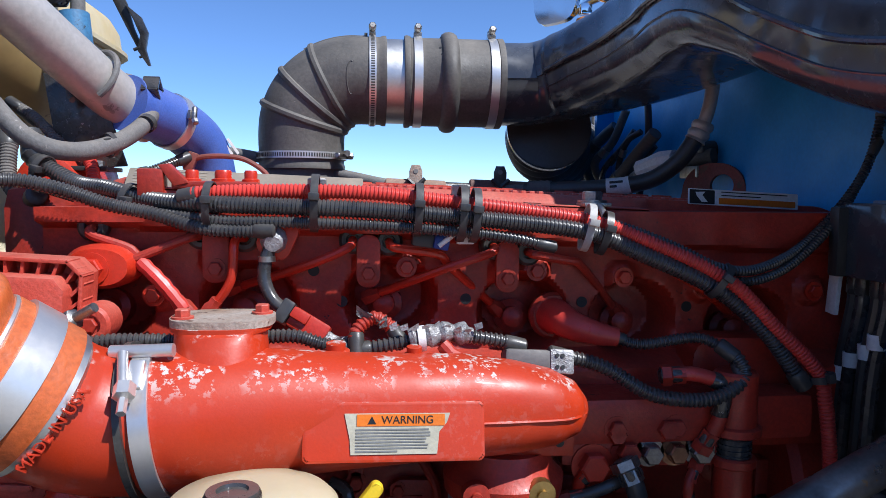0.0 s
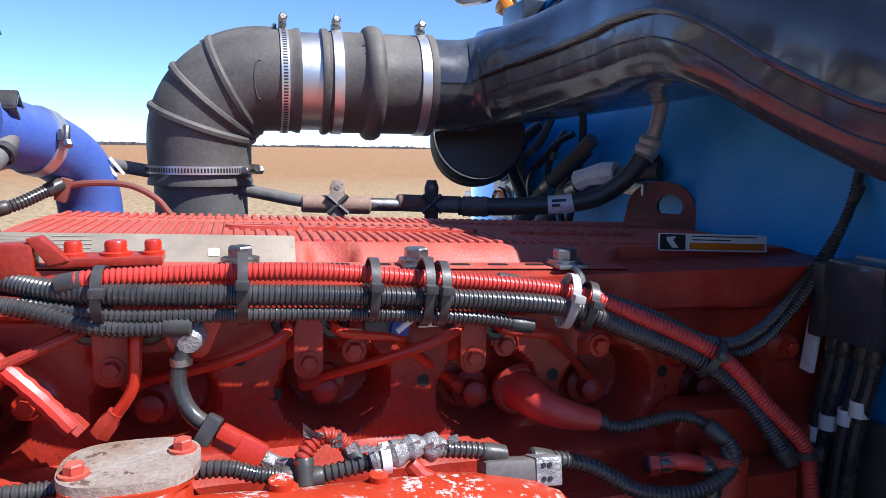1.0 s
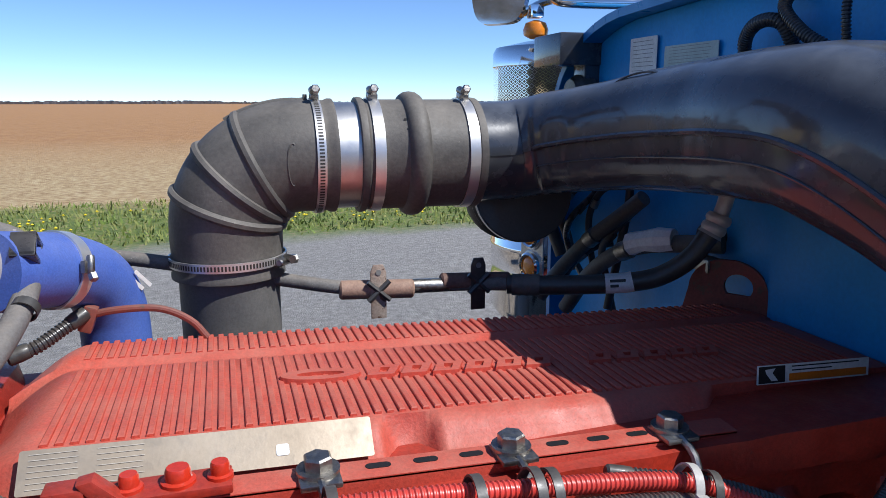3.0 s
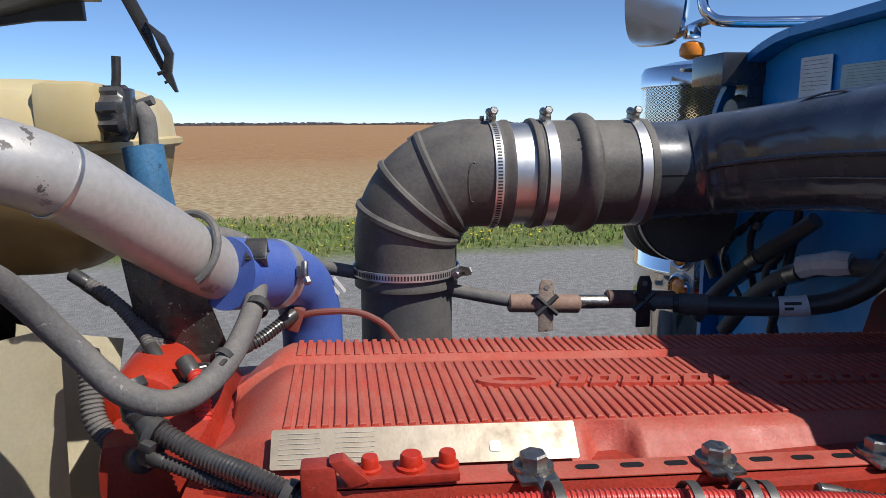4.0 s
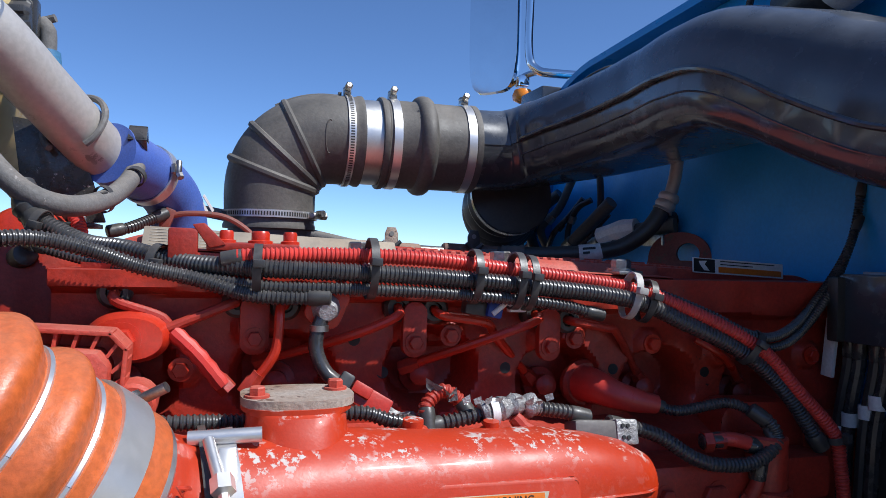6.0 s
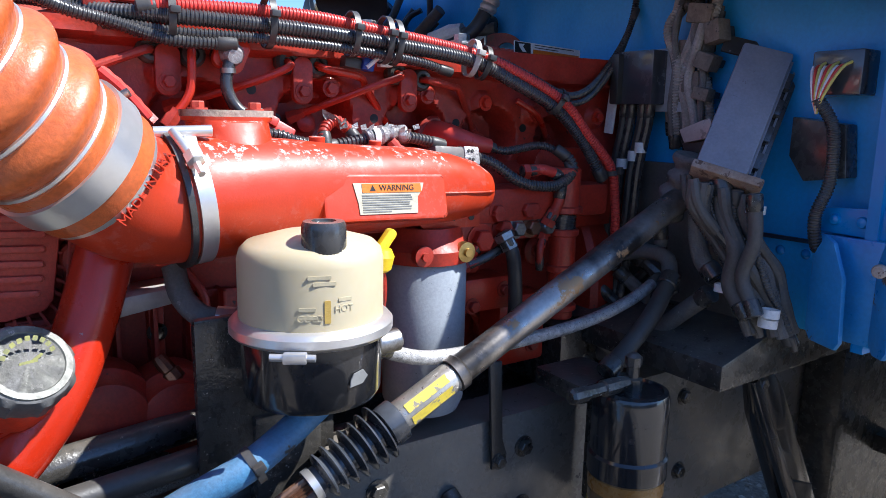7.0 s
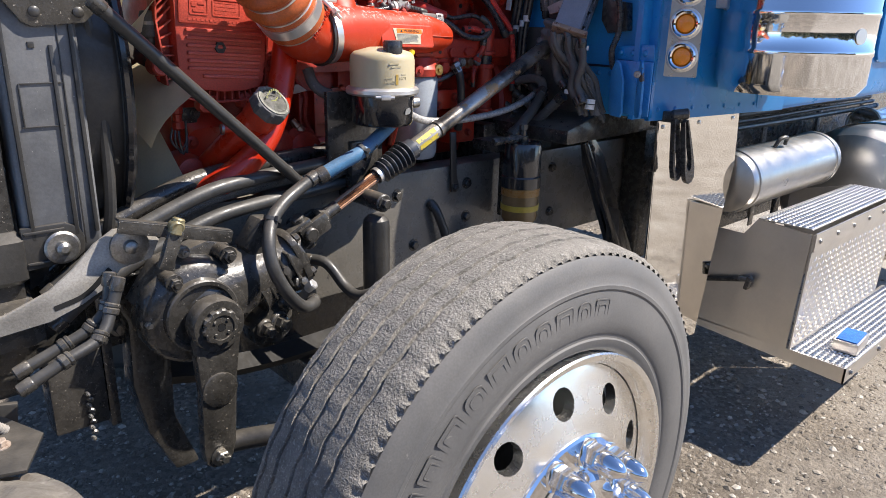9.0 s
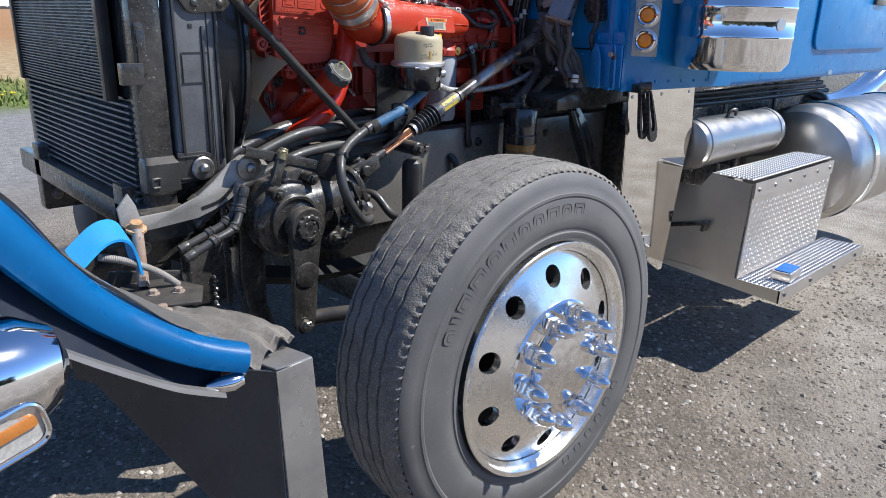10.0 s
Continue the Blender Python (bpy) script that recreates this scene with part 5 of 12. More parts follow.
def build_duct():
    root = thing("intake_duct", (0.6, 0.9, 1.68), "large glossy black moulded air intake duct", "air duct")
    # centre at the ledge, half width, height above and below the ledge, and how far round (0) turns into boxed (1)
    key = [((0.312, 1.408, 1.748), 0.0803, 0.0803, 0.0803, 0), ((0.372, 1.406, 1.749), 0.0805, 0.0805, 0.080, 0), ((0.405, 1.401, 1.752), 0.082, 0.081, 0.079, 0.2), ((0.455, 1.370, 1.762), 0.090, 0.083, 0.079, 0.7), ((0.51, 1.29, 1.774), 0.104, 0.083, 0.078, 1),
           ((0.548, 1.18, 1.785), 0.108, 0.089, 0.078, 1), ((0.560, 1.05, 1.793), 0.112, 0.091, 0.078, 1), ((0.556, 0.94, 1.797), 0.116, 0.091, 0.078, 1), ((0.560, 0.87, 1.788), 0.118, 0.094, 0.078, 1), ((0.580, 0.77, 1.735), 0.112, 0.110, 0.068, 1),
           ((0.592, 0.68, 1.693), 0.100, 0.114, 0.067, 1), ((0.596, 0.57, 1.662), 0.090, 0.108, 0.069, 1), ((0.612, 0.45, 1.645), 0.086, 0.098, 0.071, 1), ((0.66, 0.34, 1.645), 0.085, 0.088, 0.075, 0.7), ((0.75, 0.24, 1.655), 0.085, 0.084, 0.08, 0.3), ((0.86, 0.17, 1.66), 0.085, 0.085, 0.085, 0)]
    centre = spline([k[0] for k in key], 0.012)
    n = len(centre)
    ks = [Vector(k[0]) for k in key]
    near = [min(range(n), key=lambda i: (centre[i] - q).length) for q in ks]
    secs, side, low_side, rows = [], [], [], []
    bm = bm_new()
    half = 24
    for i, c in enumerate(centre):
        t = (centre[min(i + 1, n - 1)] - centre[max(i - 1, 0)]).normalized()
        u = t.cross(Vector((0, 0, 1))).normalized()
        v = u.cross(t)
        j = max(q for q in range(len(ks)) if near[q] <= i)
        j = min(j, len(ks) - 2)
        f = min(max((i - near[j]) / max(near[j + 1] - near[j], 1), 0), 1)
        f = f * f * (3 - 2 * f)
        a, bt, bb, k = (key[j][q] + (key[j + 1][q] - key[j][q]) * f for q in (1, 2, 3, 4))
        lip = 0.0015 + 0.0055 * k
        row = []
        for q in range(half + 1):
            th = math.pi * q / half
            p = 2 + 0.9 * k
            x, y = math.cos(th), math.sin(th)
            row.append(c + u * ((a + lip) * math.copysign(abs(x) ** (2 / p), x)) + v * (bt * abs(y) ** (2 / p)))
        for q in range(half + 1):
            th = math.pi + math.pi * q / half
            p = 2 + 2.4 * k
            x, y = math.cos(th), math.sin(th)
            row.append(c + u * (a * math.copysign(abs(x) ** (2 / p), x)) - v * (0.004 * k + (bb - 0.004 * k) * abs(y) ** (2 / p)))
        rows.append([bm.verts.new(p) for p in row])
        secs.append((c, u, v, a, bt, k))
        if k > 0.5:
            side.append(c + u * (a + lip) - v * 0.001)
            low_side.append(c + u * (a + 0.0005) - v * 0.030)
    rings_to_faces(bm, rows)
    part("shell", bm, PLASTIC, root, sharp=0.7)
    bm = bm_new()
    sweep(bm, side, 0.0042, 8)
    part("seam_lip", bm, PLASTIC, root, "rolled seam lip along the duct")
    bm = bm_new()
    sweep(bm, low_side, 0.0014, 6)
    part("parting_line", bm, PLASTIC, root)
    # oval maker's badge: plain
    c, u, v, a, b, p = min(secs, key=lambda q: abs(q[0].y - 1.165))
    t = u.cross(v)
    n_ = (u * 0.80 + v * 0.60).normalized()
    m = facing(c + u * (a * 0.80 + 0.006) + v * b * 0.72, t, n_.cross(t) * -1)
    bm = bm_new()
    sweep(bm, [m @ Vector((0.050 * math.cos(q), 0.021 * math.sin(q), 0.001)) for q in (i * math.tau / 40 for i in range(41))], 0.0015, 6)
    for k in range(5):
        sweep(bm, [m @ Vector((-0.030 + 0.014 * k + 0.004 * math.cos(q), 0.009 * math.sin(q), 0.001)) for q in (i * math.tau / 14 for i in range(12))], 0.0012, 5)
    part("oval_badge", bm, PLASTIC, root, "faint raised oval badge")
    # rubber bellows from the far air cleaner
    bel = thing("bellows_elbow", (0.5, 1.65, 1.55), "black corrugated rubber elbow under the duct", "air hose")
    bm = bm_new()
    ln = spline([(0.440, 1.46, 1.672), (0.455, 1.56, 1.655), (0.50, 1.68, 1.64), (0.58, 1.82, 1.645), (0.66, 1.98, 1.66)], 0.006)
    sweep(bm, ln, lambda i, s: 0.078 + 0.008 * (0.5 + 0.5 * math.cos(i * 0.006 / 0.028 * math.tau)), 36)
    part("bellows", bm, RUBBER, bel)
    for k in (2, len(ln) - 4):
        bm = bm_new()
        ring(bm, ln[k], ln[k + 1] - ln[k], 0.084, 0.0885, 0.014, 44)
        part("end_band", bm, STEEL if k > 5 else BLACK_LOOM, bel, "band round the bellows end")


build_duct()


def build_heater_line():
    root = thing("heater_line", (0.1, 1.35, 1.55), "grey rubber line clipped along the engine's back edge", "hose")
    bm = bm_new()
    hose(bm, [(-0.29, 1.43, 1.618), (-0.188, 1.41, 1.604), (-0.10, 1.396, 1.588), (0.02, 1.380, 1.564), (0.11, 1.372, 1.547), (0.20, 1.370, 1.542), (0.30, 1.364, 1.540), (0.36, 1.345, 1.540)], 0.0105, 14)
    part("line", bm, HOSE_GREY, root)
    bm = bm_new()
    rod(bm, (0.205, 1.3705, 1.543), (0.27, 1.367, 1.541), 0.0112)
    part("bare_pipe", bm, ZINC, root, "short bare steel section")
    for x, m in ((0.152, mat("sun-bleached brown sleeve", (0.34, 0.21, 0.15), 0.7, 0, (0.26, 0.15, 0.11), 25, None, 0, 0, DUST, 0.3, 0.2)), (0.315, BROWN_WRAP)):
        bm = bm_new()
        rod(bm, (x - 0.058, 1.371, 1.545), (x + 0.058, 1.362, 1.541), 0.0150, None, 16, 0.003)
        part("sleeve", bm, m, root, "brown heat-shrink sleeve")
        bm = bm_new()
        prism(bm, [(-0.012, -0.055), (0.012, -0.055), (0.0125, 0.018), (0.008, 0.030), (-0.008, 0.030), (-0.0125, 0.018)], (x, 1.352, 1.555), (1, 0, 0), (0, 0, 1), (0, 0.003, 0), 0.0006)
        part("hanger_tab", bm, RUST if x < 0.2 else BLACK_DUSTY, root, "drilled steel hanger tab")
        bm = bm_new()
        lathe(bm, (x, 1.3516, 1.573), (0, -1, 0), [(0.0045, 0), (0.0045, 0.0006)], 12)
        part("tab_hole", bm, GREY_INK, root)
        bm = bm_new()
        rod(bm, (x - 0.017, 1.349, 1.529), (x + 0.017, 1.351, 1.559), 0.0042, None, 6)
        rod(bm, (x + 0.017, 1.349, 1.529), (x - 0.017, 1.351, 1.559), 0.0042, None, 6)
        part("crossed_tie", bm, TIE, root, "crossed black cable tie")
    fh = thing("ac_hose", (0.36, 1.345, 1.54), "thick black rubber hose with a white printed label", "hose")
    HP = [(0.362, 1.344, 1.540), (0.42, 1.315, 1.541), (0.48, 1.288, 1.544), (0.53, 1.264, 1.549), (0.575, 1.240, 1.562), (0.612, 1.217, 1.594), (0.640, 1.205, 1.640), (0.656, 1.200, 1.690), (0.664, 1.200, 1.76)]
    bm = bm_new()
    hose(bm, HP[:7], 0.0155, 18)
    part("hose", bm, RUBBER, fh)
    bm = bm_new()
    sp = spline(HP[:4], 0.004)
    sweep(bm, sp[2:14], lambda i, q: 0.0172 if i % 3 else 0.0182, 16)
    part("crimp", bm, RUBBER_DUSTY, fh, "ribbed crimp at the hose end")
    bm = bm_new()
    sp = spline(HP, 0.005)
    near = lambda z: min(range(len(sp)), key=lambda q: abs(sp[q].z - z))
    a = near(1.628)
    sweep(bm, sp[a:a + 8], lambda i, q: 0.0195 if i % 3 != 1 else 0.0168, 18)
    part("collar", bm, ALU, fh, "ribbed aluminium collar")
    bm = bm_new()
    sweep(bm, sp[a + 7:], 0.0118, 14)
    part("pipe", bm, ALU, fh, "bare aluminium pipe end")
    bm = bm_new()
    lab = [Vector(HP[2]).lerp(Vector(HP[3]), q) for q in (0.42, 0.75, 1.0)] + [Vector(HP[3]).lerp(Vector(HP[4]), 0.2)]
    sweep(bm, lab, 0.0161, 20, False)
    label = part("hose_label", bm, WHITE, fh, "white printed hose label")
    m = facing(lab[1] + Vector((-0.006, -0.0155, 0.004)), lab[2] - lab[1], (0, 0.25, 1))
    bars(m, 2, 0.026, 0.008, 0.0045, INK, label, "print_line", 4)
    hoses = [([(0.55, 1.62, 1.43), (0.585, 1.60, 1.49), (0.615, 1.54, 1.56), (0.635, 1.46, 1.62), (0.65, 1.41, 1.66)], 0.0145, RUBBER_DUSTY), ([(0.58, 1.56, 1.42), (0.595, 1.50, 1.50), (0.61, 1.43, 1.555), (0.63, 1.36, 1.585), (0.665, 1.28, 1.60), (0.69, 1.24, 1.605)], 0.0150, RUBBER_DUSTY),
             ([(0.60, 1.64, 1.44), (0.61, 1.60, 1.50), (0.64, 1.57, 1.54), (0.68, 1.56, 1.55)], 0.010, RUBBER), ([(0.64, 1.50, 1.43), (0.655, 1.49, 1.55), (0.665, 1.48, 1.66), (0.66, 1.49, 1.78)], 0.008, RUBBER)]
    for pts, r, m in hoses:
        h = thing("coolant_hose", pts[0], "dusty black rubber hose against the firewall", "hose", "firewall hoses")
        bm = bm_new()
        hose(bm, pts, r, 14)
        part("hose", bm, m, h)
        bm = bm_new()
        sq = spline(pts, 0.005)
        k = len(sq) // 2
        sweep(bm, sq[k:k + 6], r * 1.18, 14)
        part("collar", bm, ZINC, h, "crimped metal collar")
    tagp = thing("foil_tag", (0.625, 1.345, 1.60), "crumpled white foil tag wrapped round a hose", "tag")
    bm = bm_new()
    sweep(bm, [Vector((0.612, 1.385, 1.583)), Vector((0.622, 1.36, 1.592)), Vector((0.634, 1.335, 1.598)), Vector((0.648, 1.310, 1.602))], lambda i, q: (0.021, 0.0185, 0.022, 0.019)[i], 9)
    part("foil", bm, WHITE, tagp, smooth=False)
    rod_bm = bm_new()
    box(rod_bm, (0.662, 1.255, 1.575), (0.03, 0.07, 0.022), (0, 0, 0), 0.004)
    stub = thing("bulkhead_fitting", (0.69, 1.25, 1.57), "dusty metal fitting screwed into the firewall", "fitting")
    part("body", rod_bm, ZINC, stub)
    bm = bm_new()
    lathe(bm, (0.70, 1.265, 1.615), (-1, 0, 0), [(0.020, 0), (0.020, 0.03), (0.014, 0.034)], 14)
    part("grommet", bm, RUBBER, stub, "black rubber grommet")
    hr = random.Random(31)
    for k in range(5):
        y = 1.50 + 0.055 * k + hr.uniform(-0.02, 0.02)
        z = 1.60 + hr.uniform(-0.03, 0.06)
        pts = [(0.668, y - 0.03, z + hr.uniform(0.03, 0.10)), (0.648, y, z + 0.02), (0.622 + hr.uniform(-0.02, 0.02), y + 0.03, z - 0.03), (0.640, y + 0.05 + hr.uniform(-0.03, 0.03), z - 0.09), (0.662, y + 0.03, z - 0.17)]
        h = thing("firewall_hose", pts[0], "dusty black rubber hose bunched on the firewall", "hose", "firewall hoses")
        r = hr.choice((0.007, 0.010, 0.014))
        bm = bm_new()
        hose(bm, pts, r, 12)
        part("hose", bm, (RUBBER_DUSTY, RUBBER, BLACK_LOOM)[k % 3], h)
        bm = bm_new()
        a, b = Vector(pts[1]), Vector(pts[2])
        rod(bm, a.lerp(b, 0.35), a.lerp(b, 0.65), r * 1.2, None, 14)
        part("collar", bm, ZINC if k % 2 else BLACK_DUSTY, h, "crimped metal collar")
    lift = thing("lifting_eye", (0.67, 1.195, 1.5), "rusty red-painted steel lifting eye at the engine's rear", "bracket")
    m = facing((0.672, 1.195, 1.540), (0.55, -0.83, 0), (0, 0, 1))
    bm = bm_new()
    out = [(0.056 * math.cos(a) - 0.008 * (math.cos(a) < 0), 0.050 * math.sin(a)) for a in (radians(180 * i / 16) for i in range(17))]
    out = [(0.058, -0.05)] + out + [(-0.075, -0.05)]
    hole = [(0.012 + 0.022 * math.cos(a), 0.010 + 0.020 * math.sin(a)) for a in (radians(-40 + 260 * i / (len(out) - 1)) for i in range(len(out)))]
    vs = [[bm.verts.new(m @ Vector((a, b, z))) for a, b in o] for o, z in ((out, -0.004), (out, 0.004), (hole, 0.004), (hole, -0.004))]
    rings_to_faces(bm, vs + [vs[0]], False)
    part("plate", bm, mat("rusty red-painted plate", (0.30, 0.060, 0.040), 0.6, 0, (0.20, 0.050, 0.035), 14, (0.16, 0.075, 0.045), 0.58, 40, DUST, 0.2, 0.3), lift, sharp=0.5)


build_heater_line()


# ---- cab ----
def hose_thing(name, pts, r, m, label, cat="hose", group="chassis hoses", seg=14):
    root = thing(name, pts[0], label, cat, group)
    bm = bm_new()
    hose(bm, pts, r, seg)
    part("hose", bm, m, root)
    for a, b in ((pts[0], pts[1]), (pts[-1], pts[-2])):
        a, b = Vector(a), Vector(b)
        d = (b - a).normalized()
        bm = bm_new()
        lathe(bm, a - d * 0.003, d, [(r * 0.7, 0), (r * 1.12, 0.002), (r * 1.16, 0.012), (r * 1.16, 0.024), (r * 1.05, 0.026)], 12)
        part("end_collar", bm, BLACK_PAINT, root, "dark crimped end collar")
    return root


def arch(half, zlow, ztop, yc, r, n=10):
    out = [(yc - half, zlow)]
    for i in range(n + 1):
        a = radians(180 - 90 * i / n)
        out.append((yc - half + r + r * math.cos(a), ztop - r * 0.62 - 0.02 + r * 0.62 * math.sin(a)))
    out.append((yc, ztop))
    for i in range(n + 1):
        a = radians(90 - 90 * i / n)
        out.append((yc + half - r + r * math.cos(a), ztop - r * 0.62 - 0.02 + r * 0.62 * math.sin(a)))
    out.append((yc + half, zlow))
    return out


POST = Vector((0.700, 0.340, 1.10))


def build_cab():
    root = thing("truck_cab", (1.5, 1.08, 1.05), "bright blue riveted conventional truck cab", "truck cab")
    out = arch(0.705, 1.10, 2.005, 1.085, 0.30)
    bm = bm_new()
    prism(bm, [(y, z) for y, z in out], (0.70, 0, 0), (0, 1, 0), (0, 0, 1), (0.05, 0, 0), 0.004)
    part("firewall", bm, BLUE_DULL, root, "blue firewall panel")
    # flanged rim round the firewall
    bm = bm_new()
    rim = [Vector((0.692, y, z)) for y, z in out]
    for a, b in zip(rim, rim[1:]):
        d = (b - a).normalized()
        nrm = Vector((0, -d.z, d.y))
        q = [a + nrm * 0.0, b + nrm * 0.0, b + nrm * 0.016, a + nrm * 0.016]
        vs = [bm.verts.new(p + Vector((-0.035, 0, 0))) for p in q] + [bm.verts.new(p + Vector((0.05, 0, 0))) for p in q]
        for f in ((0, 1, 2, 3), (7, 6, 5, 4), (0, 4, 5, 1), (3, 2, 6, 7), (1, 5, 6, 2), (0, 3, 7, 4)):
            bm.faces.new([vs[i] for i in f])
    part("rim_flange", bm, BLUE, root, sharp=0.3)
    line = spline([tuple(r) for r in rim], 0.07)
    for p in line[1:-1]:
        bm = bm_new()
        c = Vector((0, 1.10 - p.y, 1.4 - p.z)).normalized()
        lathe(bm, p + Vector((-0.018, 0, 0)) - c * 0.012, -c, [(0.007, 0), (0.0062, 0.003), (0.0035, 0.0048)], 10)
        part("rivet", bm, BLUE, root)
    # cowl and body behind
    bm = bm_new()
    body = arch(0.70, 1.10, 1.995, 1.085, 0.30)
    prism(bm, body, (0.752, 0, 0), (0, 1, 0), (0, 0, 1), (0.50, 0, 0))
    part("cowl", bm, BLUE, root)
    bm = bm_new()
    prism(bm, [(1.15, 1.10), (3.4, 1.10), (3.4, 2.75), (1.62, 2.75), (1.50, 2.68), (1.15, 1.98)], (0, 0.24, 0), (1, 0, 0), (0, 0, 1), (0, 1.72, 0), 0.03)
    part("cab_shell", bm, BLUE, root)
    for y0, y1 in ((0.36, 1.07), (1.13, 1.84)):
        bm = bm_new()
        m = facing((1.30, (y0 + y1) / 2, 2.34), (0, -1, 0), (0.35, 0, 0.70))
        flat(bm, m @ Matrix.Translation((0, 0, 0.014)), y1 - y0, 0.58, 0.05, 0.006)
        pane = part("windshield", bm, WINDOW, root, "dark reflective windscreen pane", smooth=False)
        bm = bm_new()
        o = [m @ Vector((x, y, 0.018)) for x, y in oblong(y1 - y0 + 0.02, 0.60, 0.06)]
        sweep(bm, o + [o[0]], 0.012, 8, False)
        part("gasket", bm, RUBBER, pane)
    # side door with handle
    bm = bm_new()
    prism(bm, oblong(1.05, 0.86, 0.06), (2.62, 0.238, 1.655), (1, 0, 0), (0, 0, 1), (0, -0.012, 0), 0.004)
    door = part("door", bm, BLUE, root, "blue cab door with rounded corners")
    bm = bm_new()
    box(bm, (2.86, 0.220, 1.50), (0.16, 0.02, 0.11), bevel=0.008)
    part("handle", bm, PLASTIC, door, "black paddle door handle")
    bm = bm_new()
    prism(bm, oblong(0.90, 0.55, 0.08), (2.62, 0.236, 2.40), (1, 0, 0), (0, 0, 1), (0, -0.008, 0), 0.002)
    part("side_window", bm, WINDOW, root, smooth=False)
    # rocker below the door with rivets
    bm = bm_new()
    box(bm, (2.29, 0.262, 1.155), (2.12, 0.02, 0.12), bevel=0.004)
    rocker = part("rocker_panel", bm, BLUE, root)
    bm = bm_new()
    prism(bm, [(0, 1.094), (0.60, 1.100), (0.60, 1.32), (0, 1.80)], (0.704, 0.342, 0), (0.9802, -0.198, 0), (0, 0, 1), (0.003, 0.016, 0), 0.002)
    part("corner_skin", bm, BLUE, root)
    for i in range(7):
        bm = bm_new()
        lathe(bm, Vector((0.735, 0.3355, 1.125)) + Vector((0.9802, -0.198, 0)) * (0.07 * i), (-0.198, -0.98, 0), [(0.0065, 0), (0.005, 0.003), (0.002, 0.0045)], 8)
        part("rivet", bm, BLUE, root)
    for i in range(22):
        bm = bm_new()
        lathe(bm, (1.27 + i * 0.085, 0.252, 1.185), (0, -1, 0), [(0.0065, 0), (0.005, 0.003), (0.002, 0.0045)], 8)
        part("rivet", bm, BLUE, rocker)
    for x in (2.142, 2.546):
        bm = bm_new()
        prism(bm, oblong(0.095, 0.060, 0.026), (x, 0.2515, 1.178), (1, 0, 0), (0, 0, 1), (0, -0.002, 0))
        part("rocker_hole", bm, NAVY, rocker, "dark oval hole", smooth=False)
    bm = bm_new()
    box(bm, (2.392, 0.246, 1.178), (0.052, 0.010, 0.150), (0, 4, 0), 0.003)
    part("strap", bm, mat("pale worn blue strap", (0.22, 0.36, 0.52), 0.45, 0, (0.34, 0.42, 0.50), 20), rocker, "pale worn strap")
    # forward edge: angle with rivets
    bm = bm_new()
    prism(bm, [(0, 0), (0.055, 0), (0.055, 0.006), (0.006, 0.006), (0.006, 0.05), (0, 0.05)], (POST.x, POST.y, 1.10), (0.0, 1, 0), (1, 0, 0), (0, 0, 0.72))
    corner = part("corner_angle", bm, BLUE, root)
    for i in range(11):
        bm = bm_new()
        lathe(bm, (POST.x, POST.y + 0.030, 1.15 + i * 0.06), (-1, 0, 0), [(0.007, 0), (0.005, 0.003), (0.002, 0.0048)], 8)
        part("rivet", bm, BLUE, corner)
    bm = bm_new()
    box(bm, (0.6985, 0.69, 1.46), (0.004, 0.007, 0.70))
    box(bm, (0.6975, 0.52, 1.235), (0.005, 0.30, 0.006))
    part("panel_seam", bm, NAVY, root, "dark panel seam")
    for i in range(7):
        bm = bm_new()
        lathe(bm, (0.70, 0.40 + 0.04 * i, 1.215), (-1, 0, 0), [(0.008, 0), (0.006, 0.003), (0.002, 0.005)], 10)
        part("rivet", bm, BLUE, root)
    # folded hood rest bracket: two worn ears joined by a back plate under a riveted flange
    worn = mat("blue paint worn to rust at the edges", (0.010, 0.20, 0.52), 0.36, 0, (0.05, 0.29, 0.60), 9, (0.13, 0.10, 0.08), 0.585, 16, DUST, 0.10, 0.1, 160)
    br = thing("hood_rest", (0.64, 0.38, 1.10), "worn blue folded steel hood rest bracket", "bracket", "hood rests")
    bm = bm_new()
    prism(bm, [(0.452, 1.258), (0.452, 1.292), (0.325, 1.300), (0.318, 1.256)], (0.664, 0, 0), (0, 1, 0), (0, 0, 1), (0.006, 0, 0), 0.002)
    fl = part("flange", bm, BLUE, br)
    for y in (0.425, 0.388, 0.350):
        bm = bm_new()
        lathe(bm, (0.664, y, 1.277), (-1, 0, 0), [(0.0085, 0), (0.0065, 0.004), (0.002, 0.0055)], 12)
        part("rivet", bm, BLUE, fl)
    for a, b, dz in (((0.645, 0.440), (0.618, 0.378), 0.0), ((0.640, 0.352), (0.615, 0.318), 0.004)):
        d = Vector((b[0] - a[0], b[1] - a[1], 0))
        w = d.length
        bm = bm_new()
        prism(bm, [(0.0, 1.120 + dz), (0.012, 1.106 + dz), (w - 0.008, 1.106 + dz), (w, 1.118 + dz), (w * 0.90, 1.205 + dz), (w * 0.55, 1.250 + dz), (w * 0.30, 1.258 + dz), (0.0, 1.225 + dz)], (a[0], a[1], 0), d.normalized(), (0, 0, 1), d.normalized().cross(Vector((0, 0, 1))) * -0.007, 0.002)
        part("ear", bm, worn, br, "worn blue ear")
    bm = bm_new()
    prism(bm, [(0.440, 1.112), (0.318, 1.112), (0.318, 1.256), (0.440, 1.256)], (0.655, 0, 0), (0, 1, 0), (0, 0, 1), (0.006, 0, 0), 0.002)
    part("back_plate", bm, worn, br, "scraped back plate")
    bm = bm_new()
    rod(bm, (0.612, 0.338, 1.225), (0.622, 0.338, 1.225), 0.009, None, 16, 0.002)
    part("rub_mark", bm, RUST, br, "bare rusty bolt hole")
